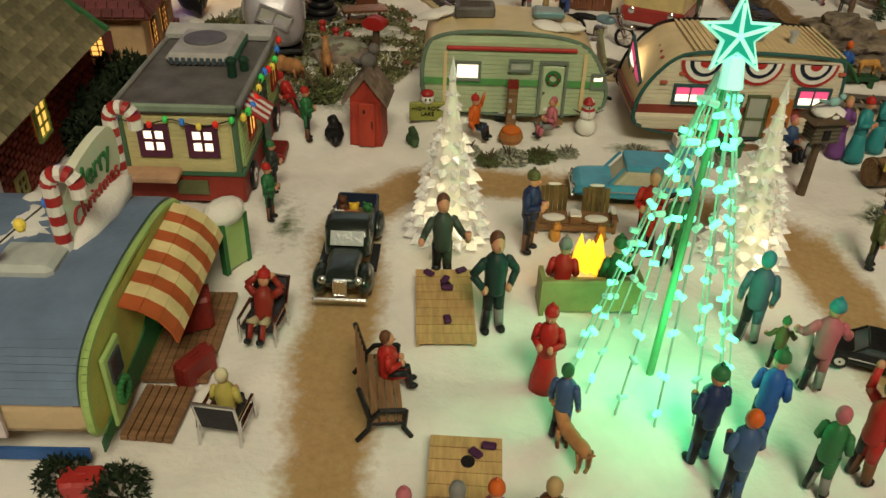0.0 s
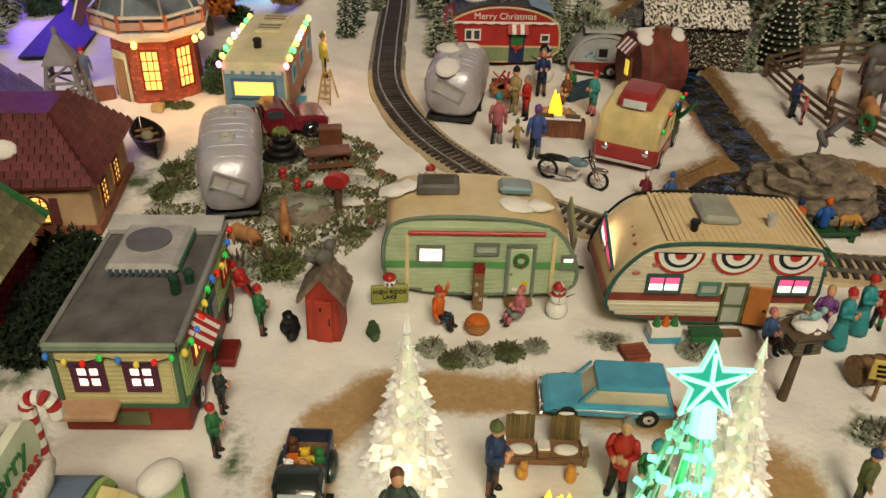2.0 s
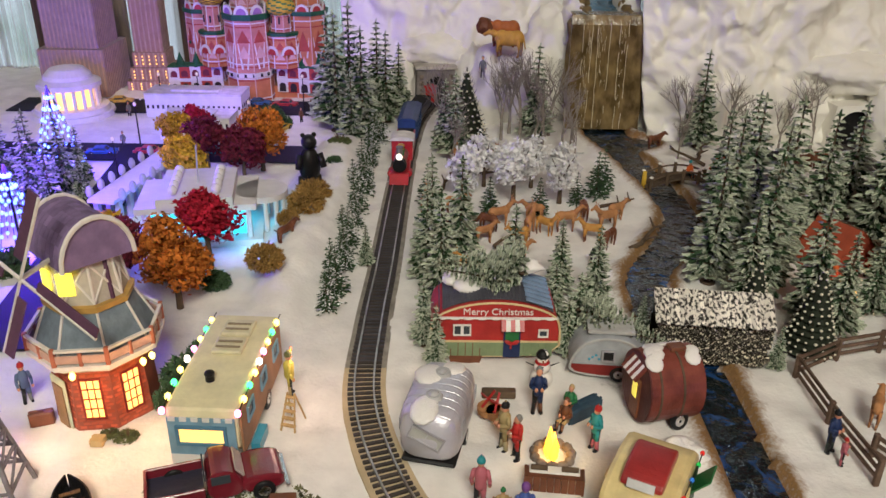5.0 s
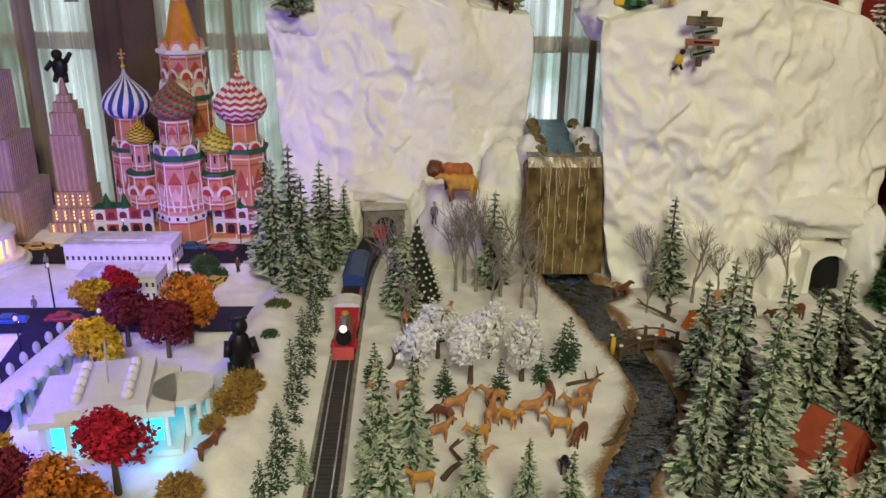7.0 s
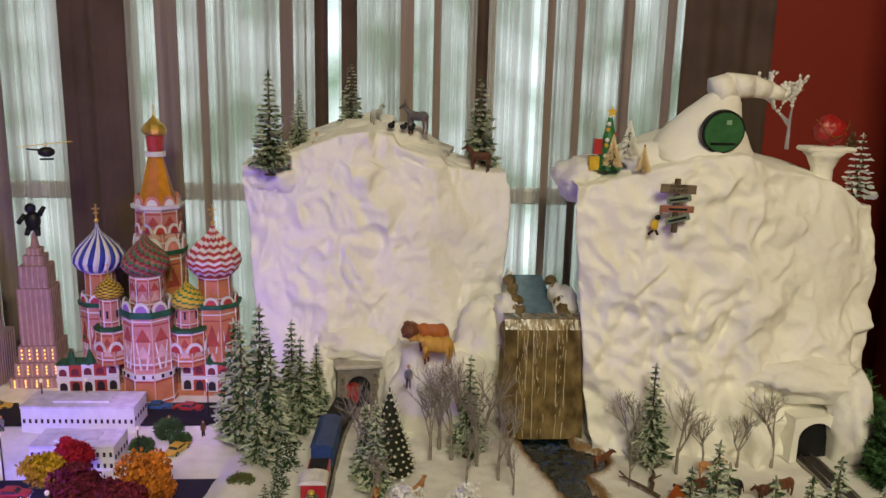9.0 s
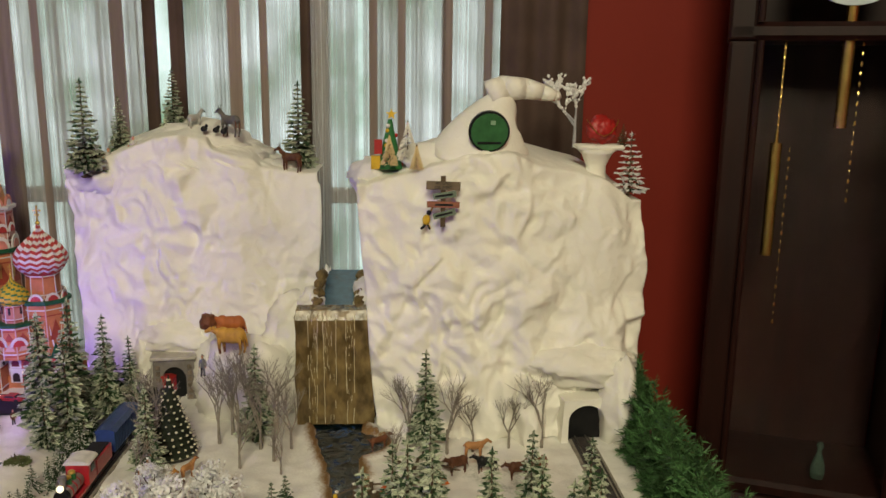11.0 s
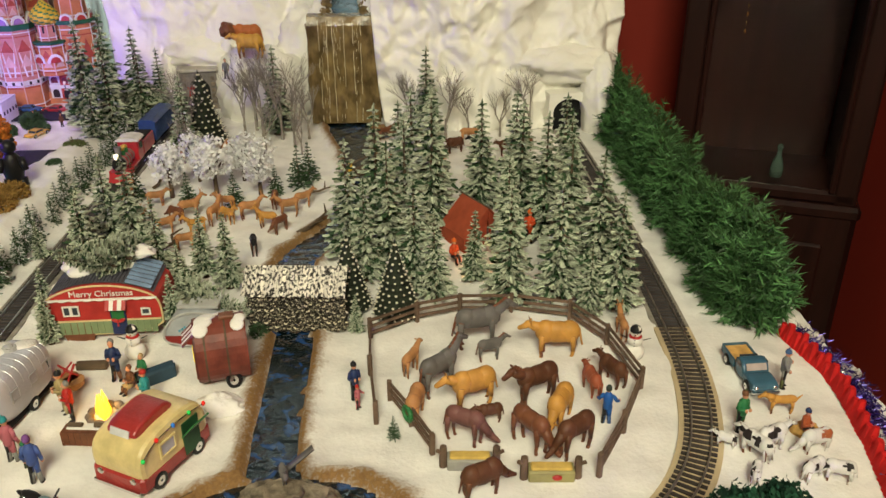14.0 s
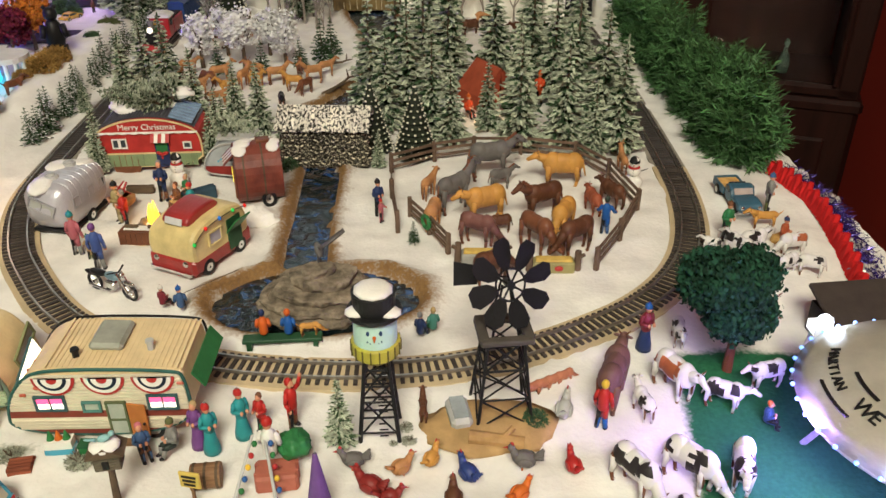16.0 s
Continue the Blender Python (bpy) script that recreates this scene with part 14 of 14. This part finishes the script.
for x, y, z, h, m in ((0.419, 1.62, 0.430, 0.060, WHITE), (0.391, 1.60, 0.425, 0.045, CREAM), (0.432, 1.585, 0.420, 0.036, CREAM)):
    cn = thing("cone_tree", x, y, z - 0.01, 0, "frosted white bottle-brush cone tree" if m is WHITE else "cream bottle-brush cone tree", "tree", "cone trees")
    bm = bmesh.new()
    rr = random.Random(int(x * 1000))
    for k in range(420):
        f = rr.random()
        a = rr.uniform(0, 6.283)
        r = h * 0.30 * (1 - f)
        p = Vector((r * 0.6 * math.cos(a), r * 0.6 * math.sin(a), h * f))
        rod(bm, p, p + Vector((r * 0.5 * math.cos(a), r * 0.5 * math.sin(a), -0.002)), 0.0011, 0.0005, 3)
    part("bristle_cone", bm, m, cn)
    mk(cn, "stem", BARK, (rod, (0, 0, 0), (0, 0, h), 0.0012))
for x, y, z in ((0.384, 1.63, 0.405),):
    xt = thing("gift_tree", x, y, z, 0, "small decorated green tree with a yellow star", "tree ornament")
    mk(xt, "cone", GREEN, (cyl, 0.020, 0.003, 0.075, 0.008, 0, 0, {"seg": 14}))
    mk(xt, "star", YELLOW, (prism, star_pts(0.009), -0.001, 0.001, {"m": T(0.010, 0, 0.083)}))
    for k in range(9):
        mk(xt, "bauble", (RED, YELLOW, WHITE)[k % 3], (ball, 0.0032, 0.0032, 0.0032, 0.008 + (0.018 - 0.0015 * k) * math.cos(k * 2.1), -abs((0.018 - 0.0015 * k) * math.sin(k * 2.1)), 0.006 + 0.0075 * k))
    mk(xt, "parcel", RED, (box, 0.012, 0.010, 0.022, -0.010, -0.006, 0.034))
    mk(xt, "parcel", YELLOW, (box, 0.014, 0.010, 0.020, -0.014, -0.006, 0.010))
ps = thing("snow_pillar", 0.716, 1.63, 0.376, 0, "white snow pillar with a flat top", "pillar", s=0.78)
mk(ps, "shaft", PAPER, (lathe, [(0.026, 0), (0.021, 0.02), (0.020, 0.045), (0.030, 0.068), (0.040, 0.078)], 0, 0, 0, 20), smooth=True)
mk(ps, "slab", PAPER, (box, 0.095, 0.055, 0.010, 0.004, 0, 0.083, {"bev": 0.004}))
snow_lump("red_sack", 0.722, 1.63, 0.468, 0.024, 0.017, 0.022, "bulging red sack tied with gold string", 4.0, RED, "sack")
bm = bmesh.new()
for s in (-1, 1):
    tube(bm, [Vector((0.031 * math.cos(a) * s, -0.019 * abs(math.sin(a)) - 0.002, 0.026 * math.cos(2 * a) * 0.6)) for a in np.linspace(0, math.pi, 9)], 0.0008, 5)
solo("gold_string", bm, GILT, 0.722, 1.628, 0.471, 0, "gold string wound round the red sack", "string", s=0.8)
plant(TINY, 0.757, 1.63, 0.8, z=0.440)
wht = spruce(77, 0.085, 0.024, 0.95, "white flocked pine tree on the mountain edge", 11, "white pines", 0.8)
plant(wht, 0.768, 1.62, 1.15, z=0.366)
SILT = mat("silver_twig", (0.42, 0.42, 0.46), 0.5, 0.2)
st_ = bare_tree(55, 0.105, SILT, "silver-grey frosted tree behind the sack", 0.8, "", 0.5)
plant(st_, 0.698, 1.71, 1.45, z=0.432)

# ---- the train ----
TR_RED = mat("train_red", (0.42, 0.02, 0.03), 0.32, coat=0.3)
near = min(range(len(TRACK_P)), key=lambda i: (TRACK_P[i].x + 0.019) ** 2 + (TRACK_P[i].y - 1.33) ** 2)


def on_track(back):
    i = max(1, near - int(back / 0.0066))
    p = TRACK_P[i]
    d = TRACK_P[i + 3] - TRACK_P[max(0, i - 3)]
    return p.x, p.y, math.degrees(math.atan2(d.y, d.x))


def bogies(c, L):
    for x in (-L * 0.3, L * 0.3):
        for s in (-1, 1):
            for q in (-0.006, 0.006):
                mk(c, "wheel", BLACK, (cyl, 0.0042, 0.0042, 0.0016, x + q, s * 0.0085, 0.0098, {"rx": 90, "seg": 14}))
        mk(c, "bogie_frame", BLACK, (box, 0.020, 0.015, 0.003, x, 0, 0.0105))


x, y, a = on_track(0.030)
lo = thing("toy_locomotive", x, y, 0, a, "red steam toy locomotive with a glowing headlamp", "locomotive", "toy train")
mk(lo, "frame", TR_RED, (box, 0.088, 0.026, 0.005, 0.002, 0, 0.0145, {"bev": 0.001}))
mk(lo, "boiler", mat("boiler_steel", (0.30, 0.26, 0.24), 0.3, 0.5), (rod, (-0.010, 0, 0.0270), (0.036, 0, 0.0270), 0.0098, 0.0094, 20))
for xx in (0.000, 0.012, 0.024):
    mk(lo, "boiler_band", TR_RED, (rod, (xx, 0, 0.0270), (xx + 0.002, 0, 0.0270), 0.0101, 0.0101, 20))
mk(lo, "smokebox", BLACK, (rod, (0.034, 0, 0.0270), (0.041, 0, 0.0270), 0.0101, 0.0095, 20))
mk(lo, "chimney", mat("chimney_grey", (0.16, 0.15, 0.15), 0.4), (cyl, 0.0030, 0.0052, 0.018, 0.032, 0, 0.034, {"seg": 14}))
for xx in (0.004, 0.018):
    mk(lo, "dome", GREEN, (cyl, 0.0052, 0.0048, 0.009, xx, 0, 0.0345, {"seg": 16}))
    mk(lo, "dome_cap", GILT, (ball, 0.0052, 0.0052, 0.0032, xx, 0, 0.0440), smooth=True)
mk(lo, "headlamp", mat("headlamp_glow", (1, 0.9, 0.7), 0.3, emit=1.6, ecol=(1.0, 0.86, 0.6)), (ball, 0.0040, 0.0046, 0.0046, 0.0410, 0, 0.0400))
mk(lo, "cab", TR_RED, (box, 0.026, 0.030, 0.030, -0.026, 0, 0.0310, {"bev": 0.001}))
for s in (-1, 1):
    mk(lo, "cab_window", GLASS, (box, 0.012, 0.001, 0.010, -0.026, s * 0.0152, 0.037))
    mk(lo, "cylinder", TR_RED, (rod, (0.022, s * 0.0130, 0.0140), (0.036, s * 0.0130, 0.0140), 0.0042, 0.0042, 12))
    for xx in (-0.012, 0.004, 0.018):
        mk(lo, "drive_wheel", TR_RED, (cyl, 0.0072, 0.0072, 0.0020, xx, s * 0.0085, 0.0128, {"rx": 90, "seg": 18}))
    mk(lo, "side_rod", CHROME, (rod, (-0.014, s * 0.0112, 0.0128), (0.028, s * 0.0112, 0.0128), 0.0008))
mk(lo, "cab_roof", mat("snowy_cab_roof", (0.66, 0.64, 0.60), 0.6), (prism, [(0.0175 * math.cos(t), 0.046 + 0.006 * math.sin(t)) for t in np.linspace(0, math.pi, 9)], -0.016, 0.016, {"m": T(-0.026, 0, 0, 0, 0, 90)}))
mk(lo, "cowcatcher", TR_RED, (prism, [(0.042, 0.005), (0.056, 0.005), (0.046, 0.016), (0.042, 0.016)], -0.013, 0.013))
BLCAR = mat("navy_car", (0.03, 0.06, 0.16), 0.4)
off = 0.030 + 0.075
for k, (L, m, kind) in enumerate(((0.056, TR_RED, "tender"), (0.100, BLCAR, "boxcar"), (0.100, mat("dark_gondola", (0.05, 0.05, 0.07), 0.5), "gondola"), (0.080, RED, "caboose"))):
    x, y, a = on_track(off)
    c = thing("toy_rail_car", x, y, 0, a, {"tender": "red toy coal tender behind the locomotive", "boxcar": "dark blue toy boxcar on the track", "gondola": "dark toy gondola car on the track", "caboose": "red toy caboose at the end of the train"}[kind], "rail car", "toy train")
    hgt = {"tender": 0.022, "boxcar": 0.030, "gondola": 0.016, "caboose": 0.026}[kind]
    mk(c, "body", m, (box, L, 0.028, hgt, 0, 0, 0.014 + hgt / 2, {"bev": 0.001}))
    if kind in ("boxcar", "caboose"):
        mk(c, "roof", m, (prism, [(-0.0155, 0.014 + hgt), (0.0155, 0.014 + hgt), (0.008, 0.018 + hgt), (-0.008, 0.018 + hgt)], -L / 2 - 0.001, L / 2 + 0.001, {"m": T(0, 0, 0, 0, 0, 90)}))
        for q in range(int(L / 0.006)):
            for s in (-1, 1):
                mk(c, "rib", m, (box, 0.0012, 0.001, hgt * 0.94, -L / 2 + 0.004 + 0.006 * q, s * 0.0143, 0.014 + hgt / 2))
    else:
        mk(c, "load", mat("coal_load", (0.02, 0.02, 0.02), 0.8) if kind == "tender" else bpy.data.materials["coal_load"], (box, L * 0.9, 0.023, 0.004, 0, 0, 0.014 + hgt))
    if kind == "caboose":
        mk(c, "cupola", m, (box, 0.020, 0.020, 0.010, 0, 0, 0.046))
    bogies(c, L)
    off += L / 2 + (0.050, 0.050, 0.040, 0)[k] + 0.010

# the patterns that stood apart to be copied are taken away again
for ob in [o for o in bpy.data.objects if o.parent is None and o.location.y < -4]:
    for ch in list(ob.children_recursive):
        bpy.data.objects.remove(ch)
    bpy.data.objects.remove(ob)
